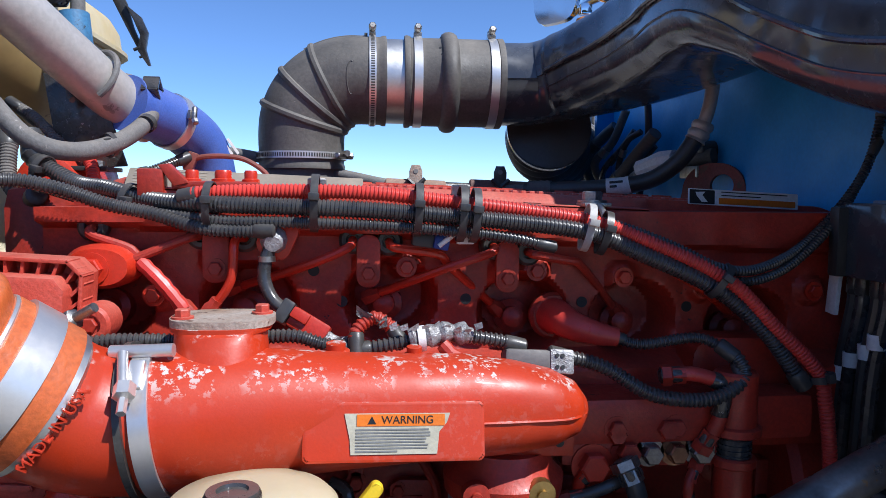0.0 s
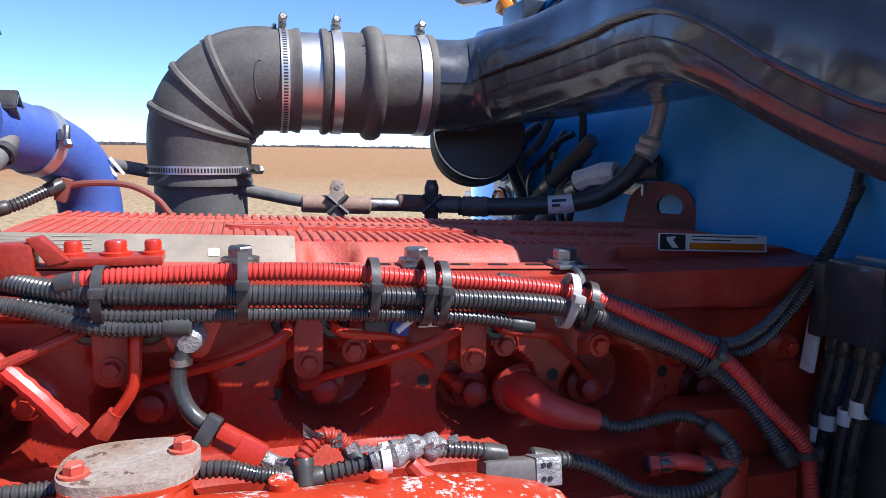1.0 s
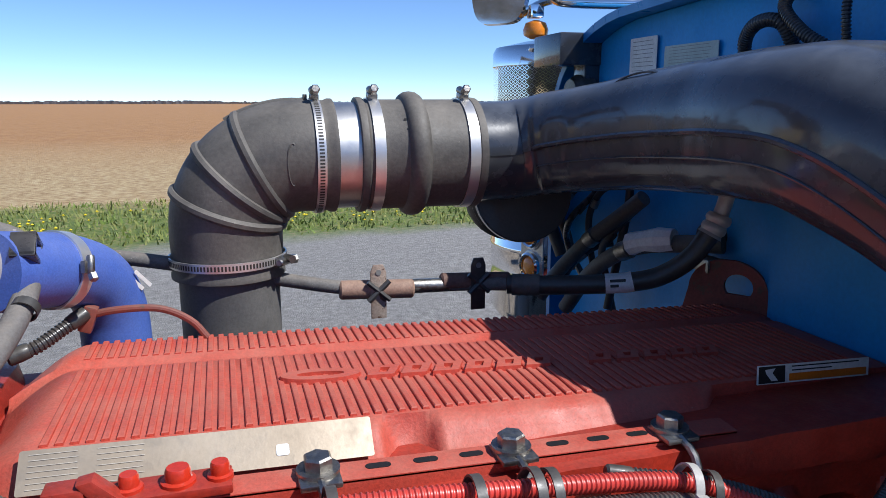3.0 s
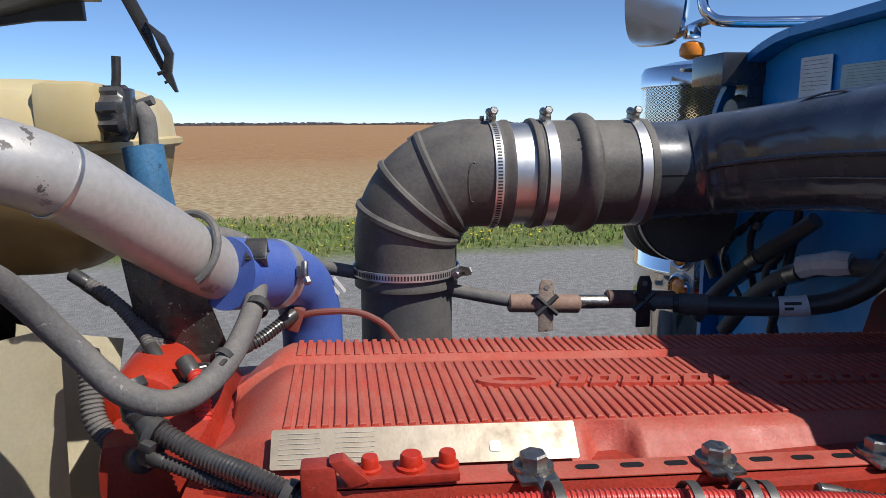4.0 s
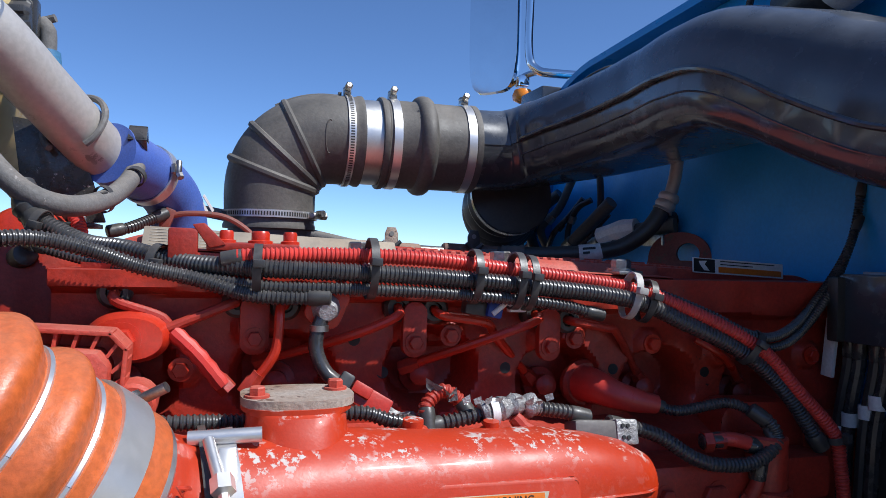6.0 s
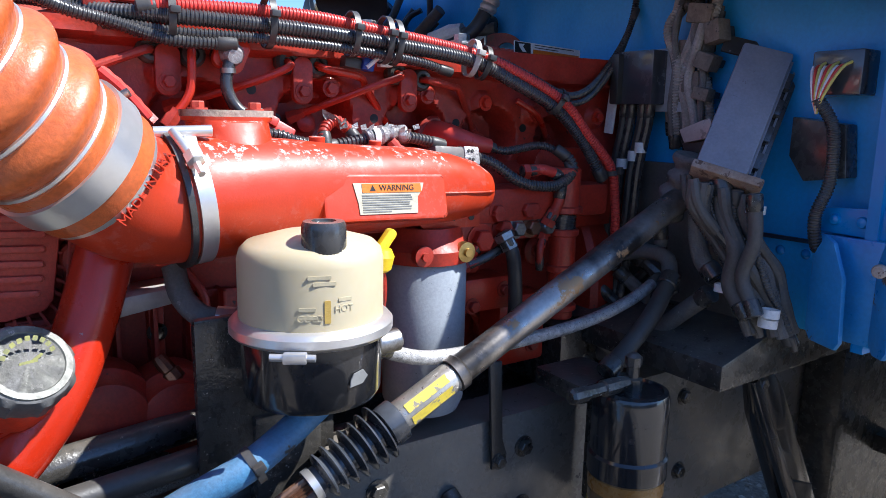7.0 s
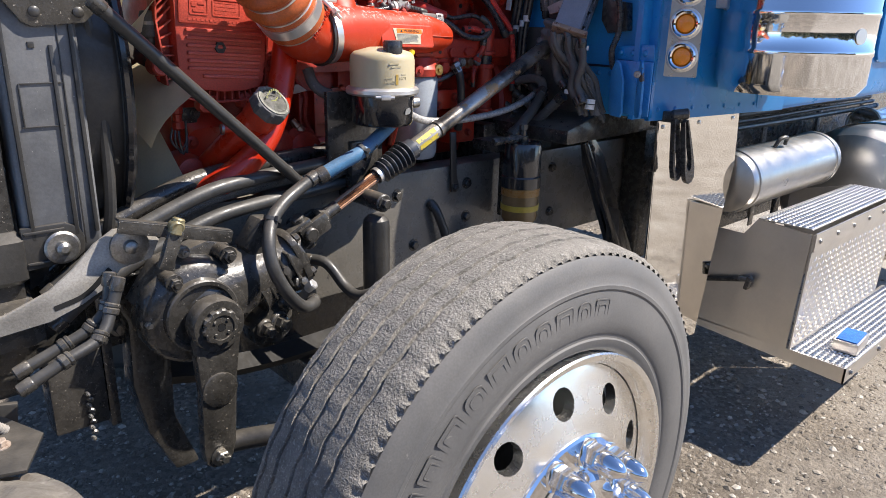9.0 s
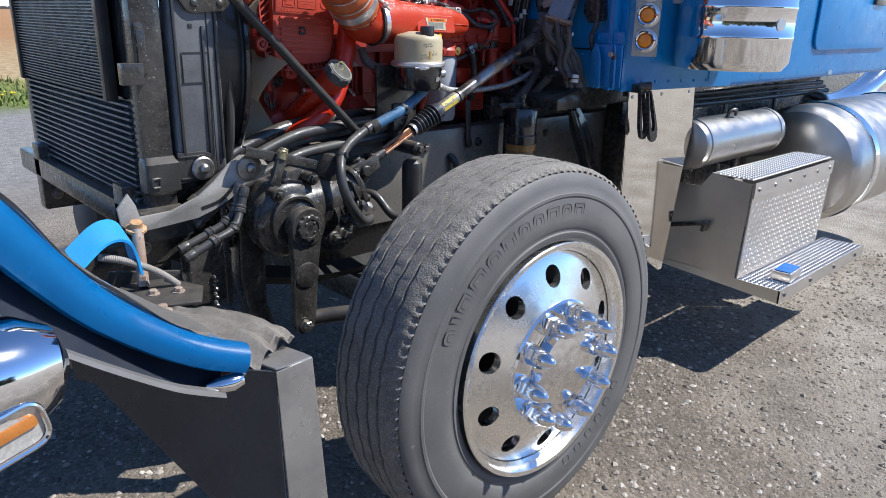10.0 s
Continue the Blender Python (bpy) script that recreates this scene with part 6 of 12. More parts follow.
    # papers stuck on the firewall
    for y, z, w, h, m in ((1.507, 1.908, 0.088, 0.075, WHITE), (1.367, 1.898, 0.145, 0.052, mat("greenish caution sticker", (0.46, 0.56, 0.53), 0.5))):
        pl = thing("sticker", (0.699, y, z - h / 2), "faded paper sticker with small print on the firewall", "sticker", "stickers")
        q = facing((0.6955, y, z), (0, -1, 0), (0, 0, 1))
        bm = bm_new()
        flat(bm, q, w, h, 0.003, 0.0008)
        part("sheet", bm, m, pl, smooth=False)
        bars(q @ Matrix.Translation((0, 0.004, 0.001)), 8, w * 0.8, h * 0.10, h * 0.012, GREY_INK, pl, "print_line", 21)
    # dark housing high on the firewall
    bx = thing("wiper_motor_cover", (0.66, 1.72, 1.80), "black plastic wiper motor and bracket on the firewall", "motor")
    bm = bm_new()
    box(bm, (0.655, 1.735, 1.935), (0.10, 0.13, 0.066), bevel=0.006)
    box(bm, (0.685, 1.70, 1.885), (0.04, 0.05, 0.05), bevel=0.004)
    part("cover", bm, PLASTIC, bx)
    bm = bm_new()
    lathe(bm, (0.69, 1.70, 1.845), (-1, 0, 0), [(0.04, 0), (0.04, 0.03), (0.03, 0.045)], 20)
    part("motor", bm, BLACK_DUSTY, bx)
    tubes = [([(0.68, 1.20, 1.86), (0.665, 1.20, 1.91), (0.655, 1.165, 1.935), (0.665, 1.13, 1.93), (0.69, 1.12, 1.88)], 0.010), ([(0.69, 1.14, 1.98), (0.662, 1.125, 1.95), (0.658, 1.085, 1.915), (0.672, 1.05, 1.89), (0.69, 1.03, 1.86)], 0.009), ([(0.69, 1.04, 2.00), (0.668, 1.03, 1.95), (0.668, 1.025, 1.90), (0.68, 1.02, 1.85)], 0.006)]
    for pts, r in tubes:
        h = thing("wiring_loom", pts[0], "black ribbed conduit looping from the firewall", "cable", "wiring looms")
        bm = bm_new()
        loom(bm, pts, r)
        part("conduit", bm, BLACK_LOOM, h)
    ac = thing("receiver_drier", (0.66, 0.80, 1.85), "black cylinder with a white label on the firewall", "canister")
    bm = bm_new()
    lathe(bm, (0.64, 0.74, 1.95), (0, 1, -0.3), [(0.04, 0), (0.043, 0.004), (0.043, 0.17), (0.03, 0.18)], 24)
    part("canister", bm, BLACK_DUSTY, ac)
    bm = bm_new()
    ring(bm, (0.64, 0.81, 1.929), (0, 1, -0.3), 0.0432, 0.0438, 0.05, 32)
    part("paper_label", bm, WHITE, ac)


build_cab()


def light_strip(name_at, nrm, zs, label):
    root = thing("light_panel", name_at, label, "marker lights")
    n = Vector(nrm).normalized()
    right = Vector((0, 0, 1)).cross(n).normalized()
    c = Vector(name_at)
    bm = bm_new()
    zc = (zs[0] + zs[-1]) / 2
    m = facing(Vector((c.x, c.y, zc)), right, (0, 0, 1))
    flat(bm, m @ Matrix.Translation((0, 0, -0.004)), 0.084, abs(zs[-1] - zs[0]) + 0.105, 0.004, 0.004)
    part("panel", bm, PALE_STEEL, root, smooth=False)
    for z in zs:
        p = Vector((c.x, c.y, z))
        bm = bm_new()
        lathe(bm, p, n, [(0.034, 0), (0.036, 0.003), (0.0345, 0.011), (0.030, 0.015), (0.0255, 0.012), (0.0235, 0.004)], 32, False)
        bez = part("bezel", bm, CHROME, root)
        bm = bm_new()
        lathe(bm, p - n * 0.003, n, [(0.040, 0.0), (0.0405, 0.003), (0.037, 0.006), (0.034, 0.006)], 36, False)
        part("bezel_skirt", bm, STEEL, bez, "satin outer skirt")
        bm = bm_new()
        lathe(bm, p, n, [(0.0236, 0.002), (0.0236, 0.006), (0.021, 0.011), (0.014, 0.0145), (0.005, 0.0155)], 28)
        part("lens", bm, AMBER, bez, "amber plastic lens")
    return root


light_strip((0.7125, 0.269, 1.25), (-0.9, -0.44, 0), (1.272, 1.355, 1.438), "polished steel panel with round amber marker lights")
light_strip((0.652, 1.885, 1.40), (-0.97, -0.25, 0), (1.43, 1.51, 1.59), "polished steel panel with round amber marker lights")


def air_cleaner(x, y, z0, z1, r, label):
    root = thing("air_cleaner", (x, y, z0), label, "air cleaner", "air cleaners")
    h = z1 - z0
    bm = bm_new()
    lathe(bm, (x, y, z0), (0, 0, 1), [(r * 0.86, 0.012), (r * 0.86, 0.0), (r * 0.90, 0.0), (r, 0.03), (r, 0.10), (r * 1.012, 0.104), (r * 1.012, 0.118), (r, 0.122), (r, 0.20), (r * 1.012, 0.204), (r * 1.012, 0.216), (r, 0.22), (r, h - 0.155)], 72)
    part("canister", bm, CHROME, root)
    bm = bm_new()
    rod(bm, (x, y, z1 - 0.16), (x, y, z1 - 0.05), r * 0.93, None, 48)
    part("filter_core", bm, INK, root)
    # punched screen
    bm = bm_new()
    rows, cols = 9, 84
    for i in range(rows):
        z = z1 - 0.152 + i * 0.0115
        for j in range(cols):
            a = (j + 0.5 * (i % 2)) * math.tau / cols
            p = Vector((x + r * math.cos(a), y + r * math.sin(a), z))
            t = Vector((-math.sin(a), math.cos(a), 0))
            w = Vector((0, 0, 1))
            q = [p + t * 0.0082 * c + w * 0.0070 * s for c, s in ((1, 0), (0, 1), (-1, 0), (0, -1))]
            q2 = [p + t * 0.0052 * c + w * 0.0042 * s for c, s in ((1, 0), (0, 1), (-1, 0), (0, -1))]
            a_ = [bm.verts.new(v) for v in q]
            b_ = [bm.verts.new(v) for v in q2]
            for k in range(4):
                bm.faces.new((a_[k], a_[(k + 1) % 4], b_[(k + 1) % 4], b_[k]))
    tagged(part("screen", bm, CHROME, root, "punched chrome intake screen", smooth=False), kind="stuff")
    bm = bm_new()
    lathe(bm, (x, y, z1 - 0.052), (0, 0, 1), [(r, -0.002), (r * 1.01, 0.0), (r * 1.01, 0.035), (r * 0.97, 0.05), (r * 0.6, 0.066), (0.01, 0.07)], 64)
    part("cap", bm, CHROME, root, "polished domed cap")
    bm = bm_new()
    lathe(bm, (x - r * 0.30, y - r * 0.955, z0 + 0.155), (-0.3, -0.955, 0), [(0.020, 0), (0.020, 0.002)], 24)
    part("maker_badge", bm, STEEL, root, "small round plain badge")
    bm = bm_new()
    box(bm, (x - r * 0.6, y + r * 0.9, z0 + 0.25), (0.05, 0.16, 0.06), bevel=0.004)
    part("mount", bm, STEEL, root)


air_cleaner(1.06, 0.13, 1.178, 1.92, 0.20, "polished chrome canister air cleaner on the cab side")
air_cleaner(0.86, 2.15, 1.22, 1.975, 0.198, "polished chrome canister air cleaner beyond the engine")


def build_mirror():
    root = thing("side_mirror", (0.70, 1.92, 1.98), "tall chrome truck mirror with an amber marker on its arm", "mirror")
    bm = bm_new()
    m = facing((0.60, 1.98, 2.235), (0.55, -0.83, 0), (0, 0, 1))
    u, v, w = (m.to_3x3() @ Vector(q) for q in ((1, 0, 0), (0, 1, 0), (0, 0, 1)))
    loft(bm, [(m @ Vector((0, 0, -0.035)), u, v, 0.045, 0.17, 3), (m @ Vector((0, 0, -0.028)), u, v, 0.075, 0.205, 4), (m @ Vector((0, 0, 0.0)), u, v, 0.085, 0.225, 4.5), (m @ Vector((0, 0, 0.014)), u, v, 0.083, 0.222, 4.5)], 48)
    part("shell", bm, CHROME, root)
    bm = bm_new()
    hose(bm, [(0.655, 1.90, 2.50), (0.665, 1.885, 2.30), (0.665, 1.885, 2.12), (0.68, 1.87, 2.065), (0.74, 1.84, 2.05), (0.95, 1.80, 2.05)], 0.0125, 14)
    part("arm", bm, CHROME, root, "bent chrome tube arm")
    bm = bm_new()
    hose(bm, [(0.63, 1.935, 2.03), (0.66, 1.90, 2.05), (0.69, 1.87, 2.06)], 0.009, 10)
    box(bm, (0.655, 1.905, 2.035), (0.03, 0.035, 0.03), bevel=0.004)
    part("joint", bm, CHROME, root)
    bm = bm_new()
    lathe(bm, (0.655, 1.90, 1.985), (0, 0, 1), [(0.012, -0.012), (0.028, -0.004), (0.03, 0.008), (0.024, 0.024), (0.008, 0.03)], 20)
    part("marker_lens", bm, AMBER, root, "amber marker lens")


build_mirror()


def build_step_side():
    """Polished panel, tanks and steps behind the wheel."""
    pan = thing("quarter_panel", (0.95, 0.32, 0.45), "mirror-polished stainless panel behind the front wheel", "panel")
    bm = bm_new()
    prism(bm, [(0.0, 1.094), (0.352, 1.100), (0.366, 0.93), (0.345, 0.80), (0.290, 0.355), (0.27, 0.352), (0.018, 0.530), (0.012, 0.80)], (0.782, 0.355, 0), (0.9802, -0.198, 0), (0, 0, 1), (0.001, 0.004, 0))
    part("sheet", bm, MIRROR_STEEL, pan, smooth=False)
    bm = bm_new()
    hose(bm, [(0.782, 0.358, 1.094), (0.790, 0.358, 0.90), (0.796, 0.358, 0.72), (0.800, 0.357, 0.53)], 0.004, 8)
    part("rolled_edge", bm, MIRROR_STEEL, pan, "rolled steel edge")
    for x, z in ((0.80, 1.07), (0.95, 1.075), (1.10, 1.08)):
        bm = bm_new()
        lathe(bm, (x, 0.355 - (x - 0.782) * 0.202, z), (-0.198, -0.98, 0), [(0.007, 0), (0.006, 0.003), (0.002, 0.0045)], 10)
        part("rivet", bm, STEEL, pan)
    bm = bm_new()
    box(bm, (0.96, 0.345, 1.09), (0.34, 0.03, 0.04), (0, 0, -11.4), 0.003)
    part("hanger_strip", bm, BLACK_PAINT, pan, "black hanger strip under the cab")
    tank = thing("air_tank", (1.5, 0.30, 0.76), "polished cylindrical air tank above the step", "tank")
    bm = bm_new()
    lathe(bm, (1.145, 0.315, 0.862), (1, 0, 0), [(0.03, 0.012), (0.080, 0.014), (0.097, 0.020), (0.102, 0.03), (0.102, 0.05), (0.106, 0.052), (0.106, 0.072), (0.102, 0.074), (0.102, 0.70), (0.106, 0.702), (0.106, 0.722), (0.102, 0.724), (0.096, 0.76), (0.05, 0.785)], 48)
    part("cylinder", bm, ALU_TANK, tank)
    bm = bm_new()
    hose(bm, [(1.42, 0.28, 0.955), (1.43, 0.27, 0.985), (1.46, 0.26, 0.99), (1.48, 0.27, 0.965)], 0.007, 8)
    part("fitting", bm, BLACK_PAINT, tank, "small black hose fitting")
    fuel = thing("fuel_tank", (2.9, 0.26, 0.35), "large polished aluminium fuel tank", "tank")
    bm = bm_new()
    lathe(bm, (2.16, 0.26, 0.66), (1, 0, 0), [(0.05, 0.0), (0.20, 0.012), (0.27, 0.035), (0.295, 0.07), (0.30, 0.11), (0.30, 1.55), (0.25, 1.6)], 72)
    part("shell", bm, ALU_TANK, fuel)
    for k in (0.24, 1.20):
        bm = bm_new()
        lathe(bm, (2.16 + k, 0.26, 0.66), (1, 0, 0), [(0.301, 0), (0.308, 0.002), (0.308, 0.06), (0.301, 0.062)], 72)
        part("strap", bm, CHROME, fuel, "polished steel tank strap")
    cap = thing("exhaust_elbow", (2.9, 0.45, 0.95), "polished curved exhaust elbow below the cab", "exhaust pipe")
    bm = bm_new()
    hose(bm, [(2.86, 0.46, 0.90), (3.05, 0.45, 0.885), (3.30, 0.44, 0.905), (3.60, 0.42, 0.98), (3.85, 0.40, 1.10)], 0.075, 32, 0.03)
    part("pipe", bm, CHROME, cap)
    bm = bm_new()
    ring(bm, (2.875, 0.46, 0.899), (1, 0, -0.06), 0.074, 0.082, 0.03, 36)
    part("band_clamp", bm, STEEL, cap)
    for k in range(4):
        hose_thing("chassis_pipe", [(1.30, 0.58 - 0.02 * k, 1.045 - 0.022 * k), (1.8, 0.57 - 0.02 * k, 1.035 - 0.020 * k), (2.4, 0.58 - 0.02 * k, 1.040 - 0.024 * k), (3.2, 0.58 - 0.02 * k, 1.03 - 0.022 * k)], 0.009 + 0.003 * (k % 2), (RUST, RUBBER, BLACK_DUSTY, RUBBER)[k], "grimy pipe running along under the cab", "pipe", "pipes under the cab", 10)

    # step box
    st = thing("step_box", (1.6, 0.15, 0.30), "diamond-plate aluminium step box with perforated treads", "step")
    X0, X1 = 1.195, 2.0
    bm = bm_new()
    prism(bm, [(0.045, 0.355), (0.030, 0.725), (0.030, 0.745), (0.20, 0.758), (0.24, 0.70), (0.42, 0.70), (0.42, 0.355)], (X0, 0, 0), (0, 1, 0), (0, 0, 1), (0.005, 0, 0))
    part("end_plate", bm, PLATE_STEEL, st, smooth=False)
    bm = bm_new()
    prism(bm, [(0.045, 0.355), (0.030, 0.745), (0.20, 0.758), (0.42, 0.70), (0.42, 0.355)], (X1 - 0.005, 0, 0), (0, 1, 0), (0, 0, 1), (0.005, 0, 0))
    part("end_plate", bm, PLATE_STEEL, st, smooth=False)
    bm = bm_new()
    prism(bm, [(X0, 0.355), (X1, 0.355), (X1, 0.745), (X0, 0.745)], (0, 0.042, 0), (1, 0, 0), (0, -0.03, 1), (0, 0.005, 0))
    side = part("front_panel", bm, PLATE_STEEL, st, smooth=False)
    bm = bm_new()
    for i in range(32):
        for j in range(13):
            x, z = X0 + 0.02 + i * 0.0245, 0.375 + j * 0.0235
            s = 1 if (i + j) % 2 else -1
            a = [Vector((0.0075, 0, 0.0075 * s)), Vector((0.002, 0, -0.002 * s)), Vector((-0.0075, 0, -0.0075 * s)), Vector((-0.002, 0, 0.002 * s))]
            c = Vector((x, 0.031 - 0.03 * (z - 0.355) + 0.0, z))
            base = [bm.verts.new(c + p) for p in a]
            top = bm.verts.new(c + Vector((0, -0.0028, 0)))
            for k in range(4):
                bm.faces.new((base[k], base[(k + 1) % 4], top))
    tagged(part("tread_pattern", bm, PLATE_STEEL, side, "raised diamond tread pattern"), kind="stuff")
    bm = bm_new()
    prism(bm, [(X0, 0.69), (X1, 0.69), (X1, 0.75), (X0, 0.75)], (0, 0.016, 0), (1, 0, 0), (0, 0, 1), (0, 0.004, 0))
    hinge = part("lid_edge", bm, PLATE_STEEL, st, smooth=False)
    for i in range(6):
        bm = bm_new()
        lathe(bm, (X0 + 0.04 + i * 0.145, 0.016, 0.72), (0, -1, 0), [(0.008, 0), (0.008, 0.003), (0.004, 0.005)], 8)
        part("screw", bm, ZINC, hinge)

    def tread(y0, y1, z, x0, x1, name):
        bm = bm_new()
        box(bm, ((x0 + x1) / 2, (y0 + y1) / 2, z - 0.006), (x1 - x0, y1 - y0, 0.004))
        pl = part(name, bm, PLATE_STEEL, st, "perforated grip tread", smooth=False)
        bm = bm_new()
        ny, nx = max(2, int((y1 - y0) / 0.019)), int((x1 - x0) / 0.021)
        for i in range(nx):
            for j in range(ny):
                c = Vector((x0 + 0.012 + i * 0.021, y0 + 0.011 + j * 0.019, z - 0.004))
                ro = [[bm.verts.new(c + Vector((r * math.cos(a), r * math.sin(a), h))) for a in (k * math.tau / 8 for k in range(8))] for r, h in ((0.0088, 0), (0.0062, 0.005), (0.0045, 0.003))]
                rings_to_faces(bm, ro, False)
        tagged(part("grip_pattern", bm, PLATE_STEEL, pl, "raised punched grip holes", smooth=False), kind="stuff")
        bm = bm_new()
        for i in range(nx):
            for j in range(ny):
                c = Vector((x0 + 0.012 + i * 0.021, y0 + 0.011 + j * 0.019, z - 0.0005))
                vs = [bm.verts.new(c + Vector((0.0046 * math.cos(a), 0.0046 * math.sin(a), 0))) for a in (k * math.tau / 6 for k in range(6))]
                bm.faces.new(vs)
        tagged(part("hole_floor", bm, INK, pl, "dark open holes", smooth=False), kind="stuff")

    tread(0.03, 0.20, 0.766, X0, X1, "upper_tread")
    tread(-0.135, 0.045, 0.352, X0 + 0.02, X1 + 0.13, "lower_tread")
    bm = bm_new()
    prism(bm, [(X0, 0.30), (X1 + 0.14, 0.30), (X1 + 0.14, 0.352), (X0, 0.352)], (0, -0.14, 0), (1, 0, 0), (0, 0, 1), (0, 0.005, 0))
    prism(bm, [(-0.14, 0.30), (0.42, 0.335), (0.42, 0.36), (-0.14, 0.352)], (X0, 0, 0), (0, 1, 0), (0, 0, 1), (0.005, 0, 0))
    edge = part("step_edge", bm, PLATE_STEEL, st, smooth=False)
    for i in range(4):
        bm = bm_new()
        hexbolt(bm, (X0 + 0.05 + i * 0.26, -0.14, 0.326), (0, -1, 0), 0.007, 0.005)
        part("bolt", bm, ZINC, edge)
    pad = thing("step_pad", (1.36, -0.10, 0.352), "small aluminium box with a blue grit top on the step", "step pad")
    bm = bm_new()
    box(bm, (1.375, -0.088, 0.372), (0.13, 0.075, 0.038), (0, 0, 4), 0.003)
    part("body", bm, PLATE_STEEL, pad)
    bm = bm_new()
    box(bm, (1.375, -0.088, 0.393), (0.118, 0.062, 0.004), (0, 0, 4), 0.001)
    part("grit_pad", bm, BLUE_GRIP, pad, "blue grit pad")
    for x in (1.35, 1.85):
        bm = bm_new()
        box(bm, (x, 0.56, 0.70), (0.05, 0.30, 0.04), bevel=0.004)
        box(bm, (x, 0.415, 0.55), (0.05, 0.012, 0.34), bevel=0.003)
        part("hanger", bm, BLACK_PAINT, st, "black hanger arm to the frame")
    lk = thing("bracket_lug", (1.19, 0.17, 0.55), "black cast lug bolted to the step's end plate", "bracket")
    bm = bm_new()
    box(bm, (1.175, 0.20, 0.555), (0.03, 0.05, 0.014), (0, 10, 20), 0.003)
    box(bm, (1.175, 0.19, 0.545), (0.03, 0.014, 0.045), (10, 0, 0), 0.003)
    rod(bm, (1.182, 0.20, 0.553), (1.182, 0.40, 0.50), 0.009)
    part("lug", bm, BLACK_PAINT, lk)
    # rubber hood latch
    la = thing("hood_latch", (0.775, 0.285, 0.89), "black rubber T-handle hood latch hanging down", "latch")
    for k, (top, low) in enumerate((((0.752, 0.290, 1.105), (0.800, 0.290, 0.925)), ((0.775, 0.272, 1.098), (0.838, 0.272, 0.915)))):
        a, b = Vector(top), Vector(low)
        d = (b - a).normalized()
        side = Vector((0.96, -0.05, 0.26)) - d * Vector((0.96, -0.05, 0.26)).dot(d)
        side.normalize()
        nn = d.cross(side)
        L = (b - a).length
        bm = bm_new()
        outer = [(0.010, 0.0), (0.017, 0.05), (0.023, L * 0.55), (0.026, L * 0.80), (0.020, L * 0.95), (0.008, L), (-0.008, L), (-0.019, L * 0.93), (-0.022, L * 0.75), (-0.018, L * 0.50), (-0.013, 0.05), (-0.009, 0.0)]
        inner = [(x * 0.50, L * 0.5 + (y - L * 0.5) * 0.80 - (0.020 if k else 0.0)) for x, y in outer]
        rows = [[bm.verts.new(a + side * x + d * y + nn * z) for x, y in ol] for ol, z in ((outer, -0.007), (outer, 0.007), (inner, 0.007), (inner, -0.007))]
        rings_to_faces(bm, rows + [rows[0]], False)
        part("loop", bm, BLACK_LOOM, la, "flat black rubber loop")
    bm = bm_new()
    rod(bm, (0.752, 0.300, 1.112), (0.785, 0.268, 1.118), 0.015, None, 14, 0.003)
    part("pivot", bm, BLACK_PAINT, la, "metal pivot with rubber cap")
    bm = bm_new()
    box(bm, (0.772, 0.318, 1.105), (0.03, 0.07, 0.03), bevel=0.004)
    part("mount", bm, BLACK_PAINT, la)


build_step_side()


